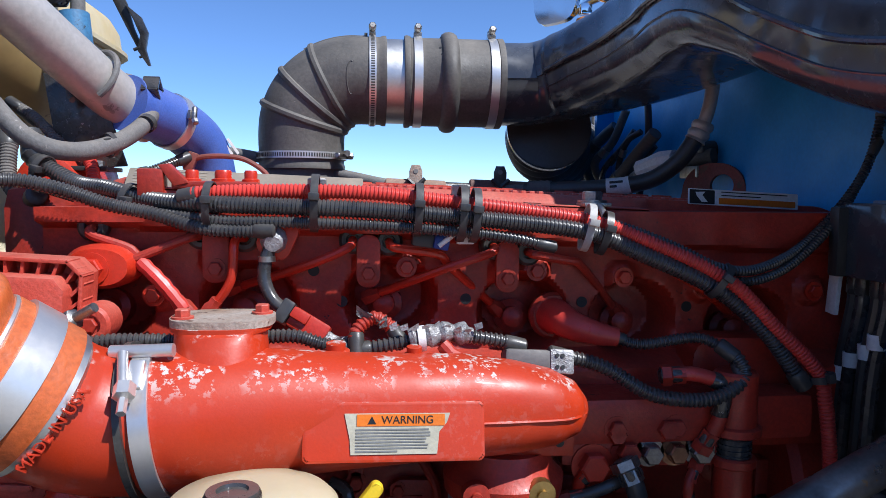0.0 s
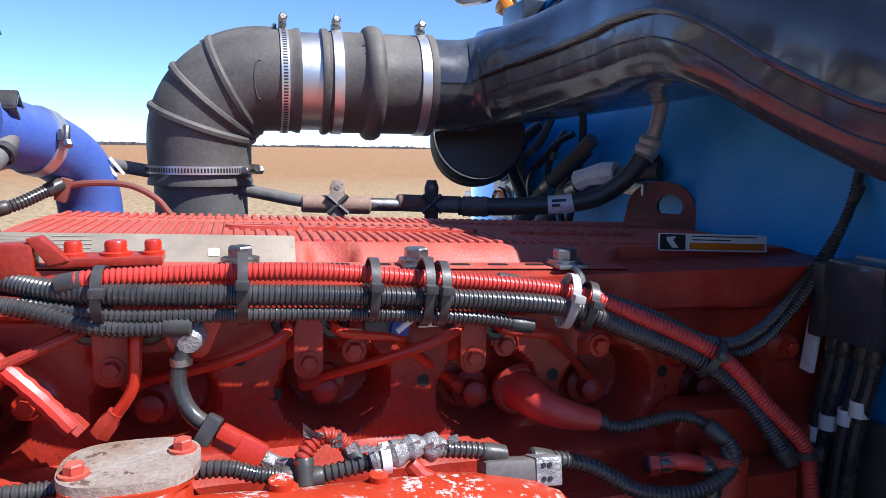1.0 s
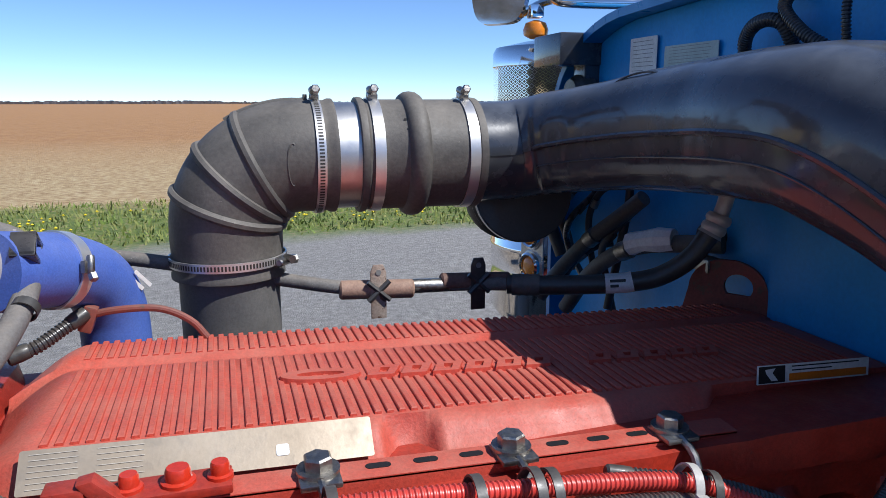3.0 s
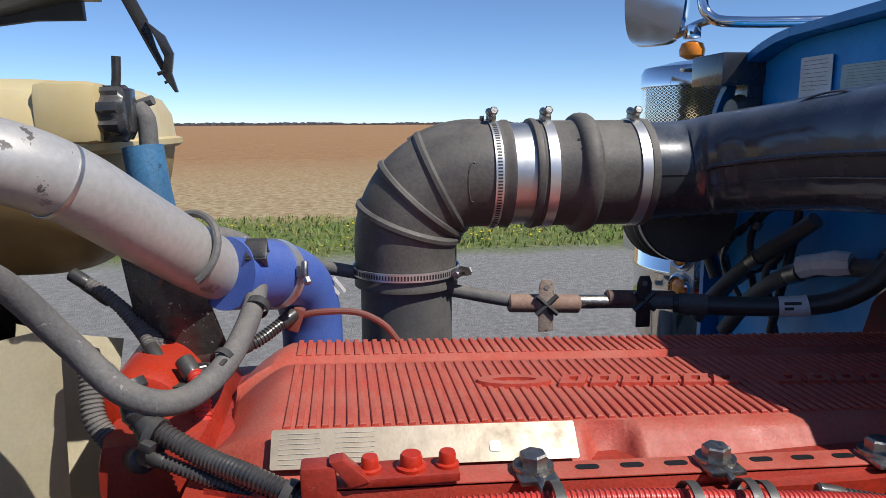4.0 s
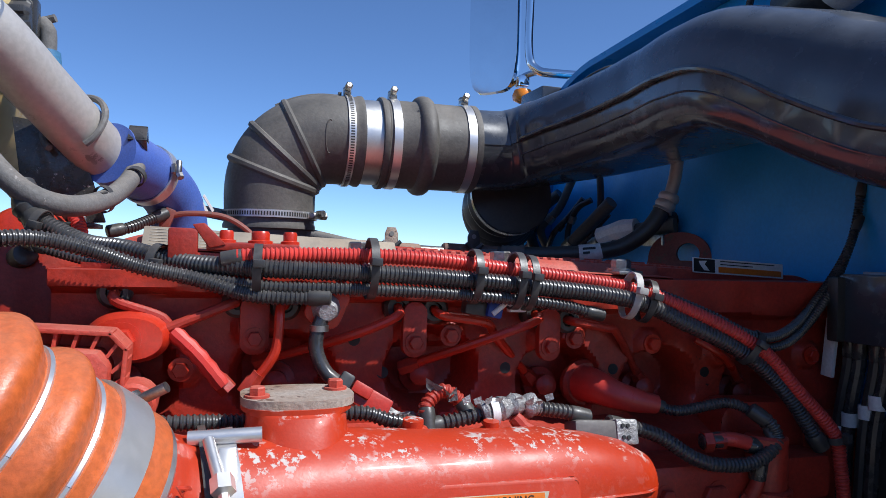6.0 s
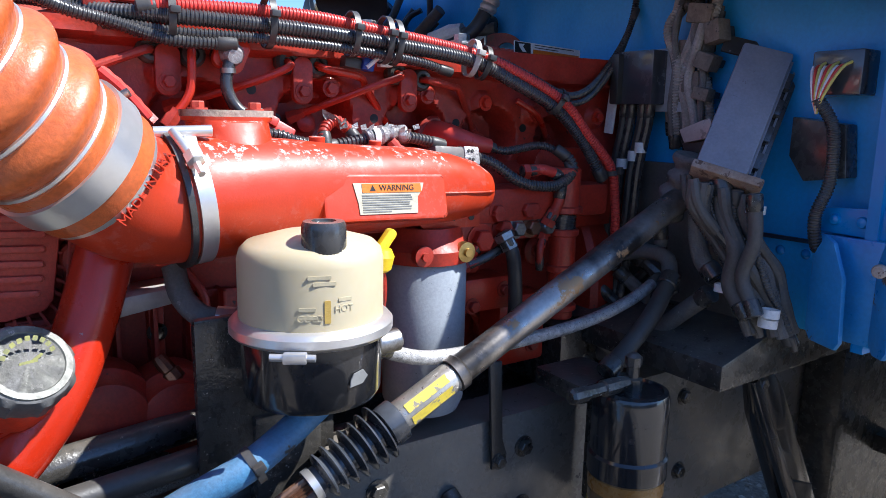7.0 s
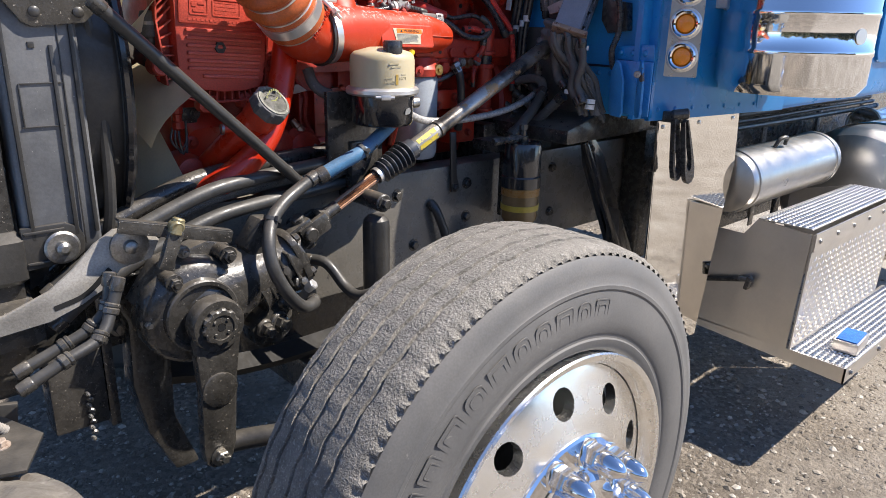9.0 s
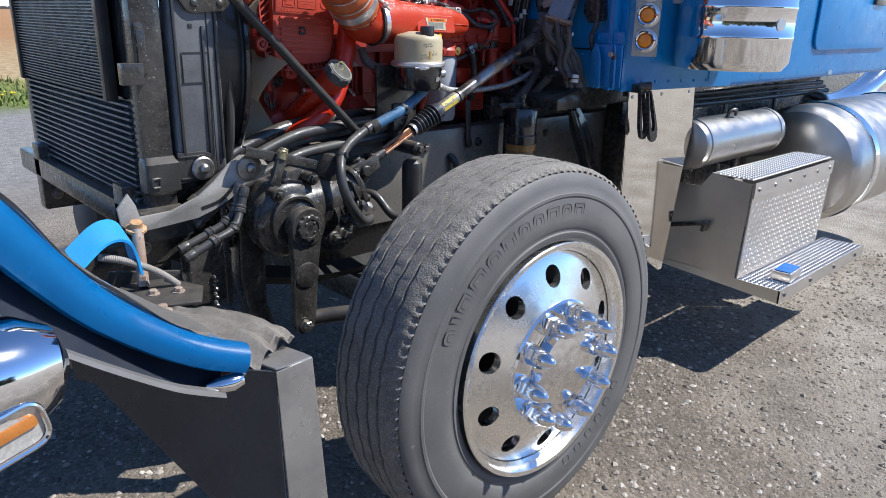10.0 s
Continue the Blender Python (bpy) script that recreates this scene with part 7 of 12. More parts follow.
# ---- wheel ----
def build_wheel():
    """The near steer wheel."""
    C = Vector((-0.143, -0.0005, 0.4746))
    root = thing("wheel_assembly", (C.x, 0.06, -0.046), "steer wheel with worn dusty tyre on a polished aluminium rim", "wheel")
    ax = (0, -1, 0)
    o = Vector((C.x, 0.21, C.z))

    def h(y):
        return 0.21 - y
    # sidewall
    bm = bm_new()
    prof = [(0.300, h(0.17)), (0.33, h(0.188)), (0.42, h(0.196)), (0.48, h(0.184)), (0.500, h(0.165)), (0.500, h(-0.046)), (0.499, h(-0.0565)), (0.490, h(-0.0640)), (0.470, h(-0.0695)), (0.452, h(-0.0715)), (0.449, h(-0.074)), (0.442, h(-0.0745)), (0.438, h(-0.072)), (0.41, h(-0.077)), (0.385, h(-0.0785)), (0.362, h(-0.077)), (0.357, h(-0.0735)), (0.351, h(-0.0735)), (0.348, h(-0.076)), (0.335, h(-0.074)), (0.325, h(-0.066)), (0.318, h(-0.05))]
    lathe(bm, o, ax, prof, 120, False)
    tyre = part("tyre", bm, SIDEWALL, root, "weathered grey tyre with faded plain lettering")
    # tread band with grooves
    bm = bm_new()
    ys = [0.165, 0.155, 0.1535, 0.148, 0.1465, 0.120, 0.1185, 0.112, 0.1105, 0.076, 0.0745, 0.068, 0.0665, 0.036, 0.0345, 0.028, 0.0265, 0.000, -0.0015, -0.007, -0.0085, -0.036, -0.043, -0.050, -0.057]
    groove = {2, 3, 6, 7, 10, 11, 14, 15, 18, 19}
    rows = []
    seg = 520
    for i, y in enumerate(ys):
        base = 0.5195 - 0.008 * abs((y - 0.055) / 0.11) ** 3
        row = []
        for k in range(seg):
            a = k * math.tau / seg
            r = base - (0.005 if i in groove else 0) + (0.0 if i in groove else 0.0016 * noise.noise((math.cos(a) * 30, math.sin(a) * 30, y * 60)) + 0.0014 * noise.noise((math.cos(a) * 90, math.sin(a) * 90, y * 200)))
            yy = y + (0.0022 * math.sin(k * 5 * math.tau / 52) if i in groove or i + 1 in groove or i - 1 in groove else 0)
            if i >= len(ys) - 3:
                r -= 0.0025 * (i - len(ys) + 4)
                if (k % 4) < 2 and i >= len(ys) - 2:
                    r -= 0.006
            row.append(bm.verts.new((C.x + r * math.cos(a), yy, C.z + r * math.sin(a))))
        rows.append(row)
    rings_to_faces(bm, rows, False)
    part("tread", bm, TREAD, root, "dusty worn ribbed tread")
    # faint raised shapes round the sidewall in place of the maker's lettering
    turn = 157.0
    for wide, kind in ((0.040, 1), (0.017, 0), (0.046, 2), (0.054, 2), (0.046, 1), (0.047, 0), (0.040, 1), (0.040, 1), (0.046, 2), (0.038, 1), (0.042, 2)):
        turn -= math.degrees(wide / 2 / 0.404)
        a = radians(turn)
        turn -= math.degrees((wide / 2 + 0.0115) / 0.404)
        up = Vector((math.cos(a), 0, math.sin(a)))
        m = facing(Vector((C.x, -0.0774, C.z)) + up * 0.404, Vector((math.sin(a), 0, -math.cos(a))), up)
        bm = bm_new()
        rr = {0: 0.001, 1: 0.014, 2: 0.005}[kind]
        steps = [(0, 1, -0.001), (0, 1, 0.0006), (0.0022, 0.9, 0.0006), (0.0022, 0.9, -0.0003)]
        if wide > 0.03:
            steps += [(0.0095, 0.6, -0.0003), (0.0095, 0.6, 0.0006), (0.0117, 0.5, 0.0006), (0.0117, 0.5, -0.001)]
        vs = [[bm.verts.new(m @ Vector((x, y, z))) for x, y in oblong(wide - 2 * g, 0.044 - 2 * g, max(rr * q, 0.0006), 3)] for g, q, z in steps]
        rings_to_faces(bm, vs, False)
        part("sidewall_mark", bm, SIDEWALL, tyre)
    for i in range(6):
        a = radians(-30 - i * 8.5)
        p = Vector((C.x + 0.375 * math.cos(a), -0.0782, C.z + 0.375 * math.sin(a)))
        up = Vector((math.cos(a), 0, math.sin(a)))
        m = facing(p, Vector((math.sin(a), 0, -math.cos(a))), up)
        bm = bm_new()
        vs = [[bm.verts.new(m @ Vector((x, y, z))) for x, y in oblong(0.026 * k, 0.028 * k, 0.005 * k, 2)] for k, z in ((1, -0.001), (1, 0.0009), (0.86, 0.0009), (0.82, -0.0004))]
        rings_to_faces(bm, vs, False)
        part("sidewall_mark", bm, SIDEWALL, tyre)
    # rim: a disc with ten hand holes cut through it
    bm = bm_new()
    lathe(bm, o, ax, [(0.318, h(0.19)), (0.318, h(-0.05)), (0.322, h(-0.078)), (0.326, h(-0.084)), (0.3235, h(-0.088)), (0.312, h(-0.086)), (0.303, h(-0.076)), (0.2985, h(-0.062)), (0.296, h(-0.055))], 96, False)
    rim = part("rim", bm, ALU_POLISH, root, "polished aluminium rim")
    bm = bm_new()
    seg = 160
    radii = [0.297, 0.290, 0.280, 0.270, 0.260, 0.250, 0.240, 0.230, 0.220, 0.210, 0.200, 0.190, 0.180, 0.172]

    def dish(r):
        t = (0.297 - r) / 0.125
        return -0.052 - 0.046 * min(t, 1) ** 0.9
    hole_r, hole_at = 0.0285, 0.2395

    def inside(p):
        a = math.atan2(p.z - C.z, p.x - C.x)
        k = round((a - 0.346) / (math.tau / 10))
        q = 0.346 + k * math.tau / 10
        return math.hypot(p.x - C.x - hole_at * math.cos(q), p.z - C.z - hole_at * math.sin(q)), q
    grid = []
    for r in radii:
        row = []
        for k in range(seg):
            a = k * math.tau / seg
            p = Vector((C.x + r * math.cos(a), dish(r), C.z + r * math.sin(a)))
            d, q = inside(p)
            if hole_r * 0.72 < d < hole_r * 1.32:
                cx, cz = C.x + hole_at * math.cos(q), C.z + hole_at * math.sin(q)
                s = hole_r / max(d, 1e-6)
                p.x, p.z = cx + (p.x - cx) * s, cz + (p.z - cz) * s
                p.y = dish(math.hypot(p.x - C.x, p.z - C.z))
            row.append(bm.verts.new(p))
        grid.append(row)
    for ra, rb in zip(grid, grid[1:]):
        for k in range(seg):
            q = (ra[k], ra[(k + 1) % seg], rb[(k + 1) % seg], rb[k])
            mid = sum((v.co for v in q), Vector()) / 4
            if inside(mid)[0] > hole_r * 0.97:
                bm.faces.new(q)
    for v in [v for v in bm.verts if not v.link_faces]:
        bm.verts.remove(v)
    edge = [e for e in bm.edges if len(e.link_faces) == 1 and (e.verts[0].co - C).length < 0.288 and (Vector((e.verts[0].co.x - C.x, 0, e.verts[0].co.z - C.z))).length > 0.178]
    ext = bmesh.ops.extrude_edge_only(bm, edges=edge)["geom"]
    for v in ext:
        if isinstance(v, bmesh.types.BMVert):
            v.co.y += 0.022
    part("disc", bm, ALU_POLISH, rim, "polished wheel disc with round hand holes", sharp=0.8)
    bm = bm_new()
    lathe(bm, (C.x, 0.02, C.z), ax, [(0.29, 0), (0.29, 0.002)], 48)
    part("brake_drum", bm, INK, root, "dark brake drum behind the hand holes")
    bm = bm_new()
    lathe(bm, o, ax, [(0.176, h(-0.090)), (0.175, h(-0.100)), (0.170, h(-0.104)), (0.118, h(-0.102)), (0.110, h(-0.106)), (0.106, h(-0.124)), (0.100, h(-0.132)), (0.06, h(-0.140)), (0.005, h(-0.145))], 64)
    part("hub_cover", bm, CHROME, root, "polished chrome hub cover")
    for i in range(10):
        a = i * math.tau / 10 + 0.1
        p = Vector((C.x + 0.143 * math.cos(a), -0.100, C.z + 0.143 * math.sin(a)))
        bm = bm_new()
        lathe(bm, p, ax, [(0.0290, 0), (0.0300, 0.004), (0.0290, 0.009), (0.0240, 0.011)], 28)
        flange = part("nut_cover", bm, CHROME, root, "pointed chrome lug nut cover")
        bm = bm_new()
        lathe(bm, p, ax, [(0.0262, 0.008), (0.0252, 0.036), (0.0235, 0.040)], 6)
        part("hex_body", bm, CHROME, flange)
        bm = bm_new()
        lathe(bm, p, ax, [(0.0228, 0.037), (0.0222, 0.052), (0.0190, 0.068), (0.0135, 0.080), (0.007, 0.088), (0.002, 0.090)], 20)
        part("point", bm, CHROME, flange)


build_wheel()


def build_far_wheel():
    """The other steer wheel, seen only in gaps under the engine."""
    root = thing("wheel_assembly", (-0.143, 2.0, -0.035), "steer wheel with black tyre on the truck's other side", "wheel")
    bm = bm_new()
    lathe(bm, (-0.143, 1.96, 0.486), (0, 1, 0), [(0.30, 0.03), (0.34, 0.0), (0.48, 0.01), (0.505, 0.03), (0.519, 0.06), (0.519, 0.20), (0.50, 0.24), (0.36, 0.25), (0.30, 0.22)], 64, False)
    part("tyre", bm, SIDEWALL, root)
    bm = bm_new()
    lathe(bm, (-0.143, 1.96, 0.486), (0, 1, 0), [(0.05, 0.03), (0.30, 0.05), (0.305, 0.20), (0.20, 0.16), (0.03, 0.16)], 40)
    part("rim", bm, BLACK_DUSTY, root, "dark inner rim and brake drum")


build_far_wheel()


# ---- chassis ----
def build_frame():
    for y, lab in ((0.707, "dusty black steel frame rail with bolts"), (1.36, "black steel frame rail on the far side")):
        root = thing("frame_rail", (1.0, y, 0.66), lab, "frame rail", "frame rails")
        bm = bm_new()
        s = 1 if y < 1 else -1
        prism(bm, [(0, 0.668), (0.085, 0.668), (0.085, 0.678), (0.010, 0.678), (0.010, 0.948), (0.085, 0.948), (0.085, 0.958), (0, 0.958)], (-0.62, y, 0), (0, s, 0), (0, 0, 1), (4.4, 0, 0), 0.002)
        part("channel", bm, RAIL if y < 1 else BLACK_PAINT, root)
        if y < 1:
            for i, (x, z) in enumerate([(0.10, 0.90), (0.16, 0.75), (0.36, 0.90), (0.36, 0.80), (0.55, 0.88), (0.55, 0.75), (-0.22, 0.88), (-0.28, 0.78), (0.75, 0.9), (0.75, 0.75)]):
                bm = bm_new()
                hexbolt(bm, (x, y, z), (0, -1, 0), 0.012, 0.010)
                part("bolt", bm, BLACK_PAINT, root)
    for x in (-0.55, 0.95, 2.0):
        cm = thing("crossmember", (x, 1.03, 0.70), "black steel crossmember between the frame rails", "crossmember", "crossmembers")
        bm = bm_new()
        box(bm, (x, 1.033, 0.80), (0.10, 0.635, 0.16), bevel=0.01)
        part("beam", bm, BLACK_PAINT, cm)
    axle = thing("front_axle", (-0.157, 0.9, 0.40), "black forged front axle beam", "axle")
    bm = bm_new()
    box(bm, (-0.157, 1.06, 0.45), (0.09, 1.5, 0.10), bevel=0.015)
    rod(bm, (-0.157, 0.25, 0.48), (-0.157, 0.06, 0.48), 0.09, 0.11, 24)
    part("beam", bm, BLACK_PAINT, axle)
    bm = bm_new()
    hose(bm, [(-0.62, 0.74, 0.60), (-0.40, 0.74, 0.545), (-0.157, 0.74, 0.53), (0.15, 0.74, 0.55), (0.50, 0.74, 0.62)], 0.03, 4, 0.04)
    part("leaf_spring", bm, LEAF, axle)
    # engine mounts so that the block stands on the rails
    for y in (0.80, 1.30):
        for x in (-0.20, 0.55):
            mt = thing("engine_mount", (x, y, 0.90), "black engine mount on the frame rail", "engine mount", "engine mounts")
            bm = bm_new()
            box(bm, (x, y + (0.06 if y < 1 else -0.02), 0.99), (0.10, 0.16, 0.12), bevel=0.01)
            part("block", bm, BLACK_PAINT, mt)


build_frame()


def build_shock():
    root = thing("shock_absorber", (-0.10, 0.55, 0.60), "oily black shock absorber with bolted top eye", "shock absorber")
    bm = bm_new()
    lathe(bm, (-0.066, 0.58, 0.50), (0, 0, 1), [(0.022, 0), (0.033, 0.004), (0.033, 0.375), (0.030, 0.392), (0.020, 0.402)], 24)
    part("tube", bm, BLACK_DUSTY, root)
    bm = bm_new()
    rod(bm, (-0.067, 0.545, 0.938), (-0.067, 0.70, 0.942), 0.022, None, 18, 0.003)
    part("eye", bm, BLACK_PAINT, root)
    bm = bm_new()
    hexbolt(bm, (-0.067, 0.545, 0.938), (0, -1, 0), 0.012, 0.012)
    part("bolt", bm, BLACK_PAINT, root)


build_shock()


def build_steering():
    P = lambda x: Vector((x, 0.622 + 0.02 * x, 0.988 + 0.475 * (x + 0.03)))
    root = thing("steering_shaft", P(0.0), "steering shaft with worn steel tube and rubber boot", "steering shaft")
    bm = bm_new()
    lathe(bm, P(0.165), P(0.62) - P(0.165), [(0.0, 0), (0.0235, 0.0), (0.0235, 0.012), (0.020, 0.016), (0.020, 0.12), (0.0205, 0.14), (0.0205, 0.47), (0.016, 0.50)], 24)
    part("upper_tube", bm, mat("steel tube worn bare and stained", (0.50, 0.45, 0.40), 0.34, 0.75, (0.06, 0.055, 0.052), 11, (0.48, 0.30, 0.16), 0.575, 13, None, 0, 0.1, 200, 0, 0.1, 0, 0, 0, 0, (1, 1, 1)), root, "steel tube worn through black paint")
    bm = bm_new()
    lathe(bm, P(0.085), P(0.62) - P(0.085), [(0.0, 0), (0.0195, 0.0), (0.0205, 0.002), (0.0205, 0.086), (0.0195, 0.088)], 24)
    part("grease_label", bm, mat("scuffed grey steel sleeve", (0.52, 0.49, 0.44), 0.36, 0.6, (0.34, 0.31, 0.27), 30, (0.12, 0.10, 0.09), 0.63, 90), root, "scuffed steel sleeve with yellow caution labels")
    d = (P(0.62) - P(0.085)).normalized()
    for k, w in ((0.35, 0.010), (-0.5, 0.010)):
        nrm = Vector((0, -1, 0.25))
        nrm = (nrm - d * nrm.dot(d)).normalized()
        t = d.cross(nrm)
        q = facing(P(0.122) + (nrm * math.cos(k) + t * math.sin(k)) * 0.0212, d, t * math.cos(k) - nrm * math.sin(k))
        bm = bm_new()
        flat(bm, q, 0.066, 0.012, 0.001, 0.0006)
        lab = part("caution_label", bm, WORN_YELLOW, root, "chipped yellow caution label", smooth=False)
        bars(q @ Matrix.Translation((0.006, 0, 0.0008)), 2, 0.045, 0.0045, 0.002, INK, lab, "print_line", 5)
    bm = bm_new()
    s = P(0.085) - P(-0.035)
    prof = [(0.016, 0), (0.018, 0.004), (0.018, 0.016)]
    L = s.length
    for i in range(7):
        t0 = 0.016 + i * (L - 0.038) / 7
        r = 0.029 + 0.0012 * i
        prof += [(0.0205, t0 + 0.001), (r, t0 + 0.0055), (r, t0 + 0.0075), (0.0205, t0 + 0.0115)]
    prof += [(0.026, L - 0.022), (0.027, L - 0.016), (0.027, L - 0.002), (0.023, L)]
    lathe(bm, P(-0.035), s, prof, 28)
    part("bellows_boot", bm, PLASTIC, root, "black rubber bellows boot")
    bm = bm_new()
    ring(bm, P(-0.030), s, 0.0185, 0.0205, 0.009, 28)
    part("boot_clip", bm, STEEL, root)
    bm = bm_new()
    seg = 36
    a, b = P(-0.155), P(-0.03)
    u, v, w = basis_of(b - a)
    rows = [[bm.verts.new(p + (u * math.cos(k * math.tau / seg) + v * math.sin(k * math.tau / seg)) * (0.0145 if k % 2 else 0.0118)) for k in range(seg)] for p in (a, b)]
    rings_to_faces(bm, rows)
    part("spline", bm, COPPERY, root, "greasy bare splined section")
    bm = bm_new()
    lathe(bm, P(-0.205), P(-0.15) - P(-0.205), [(0.02, 0), (0.026, 0.008), (0.024, 0.016), (0.016, 0.024), (0.016, 0.058)], 22)
    part("yoke_neck", bm, BLACK_PAINT, root)
    j = P(-0.245)
    bm = bm_new()
    dd = (P(0.1) - P(0)).normalized()
    side = dd.cross(Vector((0, 1, 0))).normalized()
    for sg in (1, -1):
        box(bm, (0, 0, 0), (0.078, 0.016, 0.044), bevel=0.006, m=facing(j + Vector((0, 0.022 * sg, 0)) + dd * 0.018, dd, (0, 1, 0)))
        box(bm, (0, 0, 0), (0.078, 0.016, 0.044), bevel=0.006, m=facing(j + side * 0.022 * sg - dd * 0.018, dd, side))
    rod(bm, j - Vector((0, 0.042, 0)), j + Vector((0, 0.042, 0)), 0.017, None, 18, 0.003)
    rod(bm, j - side * 0.042, j + side * 0.042, 0.017, None, 18, 0.003)
    part("universal_joint", bm, BLACK_PAINT, root, "greasy black universal joint")
    bm = bm_new()
    lathe(bm, j - dd * 0.03, -dd, [(0.02, 0), (0.025, 0.004), (0.025, 0.05), (0.018, 0.06), (0.018, 0.09)], 20)
    part("lower_yoke", bm, BLACK_PAINT, root)

    gb = thing("steering_gear", (-0.50, 0.58, 0.62), "oily black cast steering gear bolted to the frame", "steering gear")
    bm = bm_new()
    loft(bm, [((-0.30, 0.60, 0.855), (0, 1, 0), (0.5, 0, 0.87), 0.045, 0.045, 2.4), ((-0.36, 0.595, 0.83), (0, 1, 0), (0.45, 0, 0.87), 0.068, 0.070, 2.4), ((-0.44, 0.585, 0.81), (0, 1, 0), (0.3, 0, 0.95), 0.080, 0.086, 2.3), ((-0.53, 0.575, 0.80), (0, 1, 0), (0, 0, 1), 0.085, 0.098, 2.2), ((-0.60, 0.575, 0.80), (0, 1, 0), (0, 0, 1), 0.072, 0.082, 2.2), ((-0.64, 0.575, 0.80), (0, 1, 0), (0, 0, 1), 0.04, 0.045, 2)], 36)
    part("housing", bm, BLACK_PAINT, gb)
    H = Vector((-0.533, 0.455, 0.790))
    bm = bm_new()
    lathe(bm, (H.x - 0.012, 0.53, H.z + 0.010), (0, -1, 0), [(0.108, -0.05), (0.109, -0.012), (0.104, 0.004), (0.094, 0.014), (0.080, 0.018), (0.074, 0.020), (0.073, 0.034), (0.070, 0.037), (0.063, 0.037), (0.061, 0.030), (0.054, 0.030)], 56)
    part("side_cover", bm, BLACK_PAINT, gb, "stepped round side cover")
    # pitman arm with its clamp boss, shaft nut and lower eye
    bm = bm_new()
    lathe(bm, (H.x, 0.492, H.z), (0, -1, 0), [(0.045, 0), (0.053, 0.003), (0.054, 0.030), (0.050, 0.037), (0.040, 0.038), (0.036, 0.037), (0.034, 0.030)], 44)
    prism(bm, [(-0.050, 0.00), (0.050, 0.00), (0.044, -0.06), (0.038, -0.12), (0.034, -0.262), (0.028, -0.292), (0.015, -0.306), (-0.015, -0.306), (-0.028, -0.292), (-0.034, -0.262), (-0.037, -0.12), (-0.044, -0.06)], (H.x, 0.461, H.z), (1, 0, 0.05), (0.06, 0, 1), (0, 0.028, 0), 0.006)
    arm = part("pitman_arm", bm, BLACK_PAINT, gb, "greasy black pitman arm")
    bm = bm_new()
    lathe(bm, (H.x - 0.008, 0.462, H.z - 0.135), (0, -1, 0), [(0.036, -0.004), (0.036, 0.004), (0.033, 0.006), (0.0, 0.0062)], 32)
    part("boss", bm, BLACK_PAINT, arm)
    bm = bm_new()
    seg = 60
    rows = []
    for r, yy in ((0.034, 0.462), (0.034, 0.448), (0.031, 0.445), (0.025, 0.4445), (0.0245, 0.447), (0.010, 0.447), (0.0085, 0.447), (0.0085, 0.458)):
        rows.append([bm.verts.new((H.x + (r + (0.0030 if r > 0.03 and (k % 6) < 3 else 0)) * math.cos(k * math.tau / seg), yy, H.z + (r + (0.0030 if r > 0.03 and (k % 6) < 3 else 0)) * math.sin(k * math.tau / seg))) for k in range(seg)])
    rings_to_faces(bm, rows)
    part("shaft_nut", bm, BLACK_PAINT, arm, "toothed round shaft nut")
    bm = bm_new()
    rod(bm, (H.x, 0.4465, H.z), (H.x, 0.4575, H.z), 0.0085, None, 6)
    part("socket", bm, INK, arm)
    for k in range(4):
        a = radians(45 + 90 * k)
        bm = bm_new()
        hexbolt(bm, (H.x + 0.018 * math.cos(a), 0.447, H.z + 0.018 * math.sin(a)), (0, -1, 0), 0.0035, 0.0025, False)
        part("stud", bm, BLACK_PAINT, arm)
    E = Vector((H.x - 0.0165, 0.46, H.z - 0.282))
    bm = bm_new()
    hexbolt(bm, E, (0, -1, 0), 0.015, 0.012)
    for k in range(6):
        a = k * math.tau / 6
        box(bm, (E.x + 0.0095 * math.cos(a), E.y - 0.015, E.z + 0.0095 * math.sin(a)), (0.005, 0.007, 0.005), bevel=0.001)
    rod(bm, E, E - Vector((0, 0.022, 0)), 0.0065)
    part("castle_nut", bm, ZINC, arm, "castle nut on the ball stud")
    bm = bm_new()
    hose(bm, [(E.x, 0.50, E.z), (-0.48, 0.47, 0.515), (-0.38, 0.40, 0.525), (-0.25, 0.30, 0.53)], 0.022, 16)
    part("drag_link", bm, BLACK_DUSTY, gb, "dusty steel drag link")
    # valve end: round body with a square end plate, ribs and hose ports
    d0 = (P(0.1) - P(0)).normalized()
    e0 = Vector((-0.292, 0.590, 0.858))
    bm = bm_new()
    lathe(bm, e0, -d0, [(0.020, -0.012), (0.030, -0.010), (0.058, -0.002), (0.060, 0.006), (0.058, 0.016), (0.063, 0.018), (0.064, 0.10), (0.075, 0.13)], 40)
    valve = part("valve_body", bm, BLACK_PAINT, gb, "oily black cast valve body")
    q = facing(e0 - d0 * 0.004, Vector((0, -1, 0)), d0.cross(Vector((0, 1, 0))))
    bm = bm_new()
    prism(bm, oblong(0.125, 0.125, 0.030), q @ Vector((0, 0, 0)), q.to_3x3() @ Vector((1, 0, 0)), q.to_3x3() @ Vector((0, 1, 0)), -d0 * 0.016, 0.003)
    part("end_plate", bm, BLACK_PAINT, valve)
    for sx in (-1, 1):
        for sy in (-1, 1):
            bm = bm_new()
            hexbolt(bm, q @ Vector((0.046 * sx, 0.046 * sy, 0)) + d0 * 0.001, d0, 0.009, 0.010)
            part("bolt", bm, BLACK_PAINT, valve)
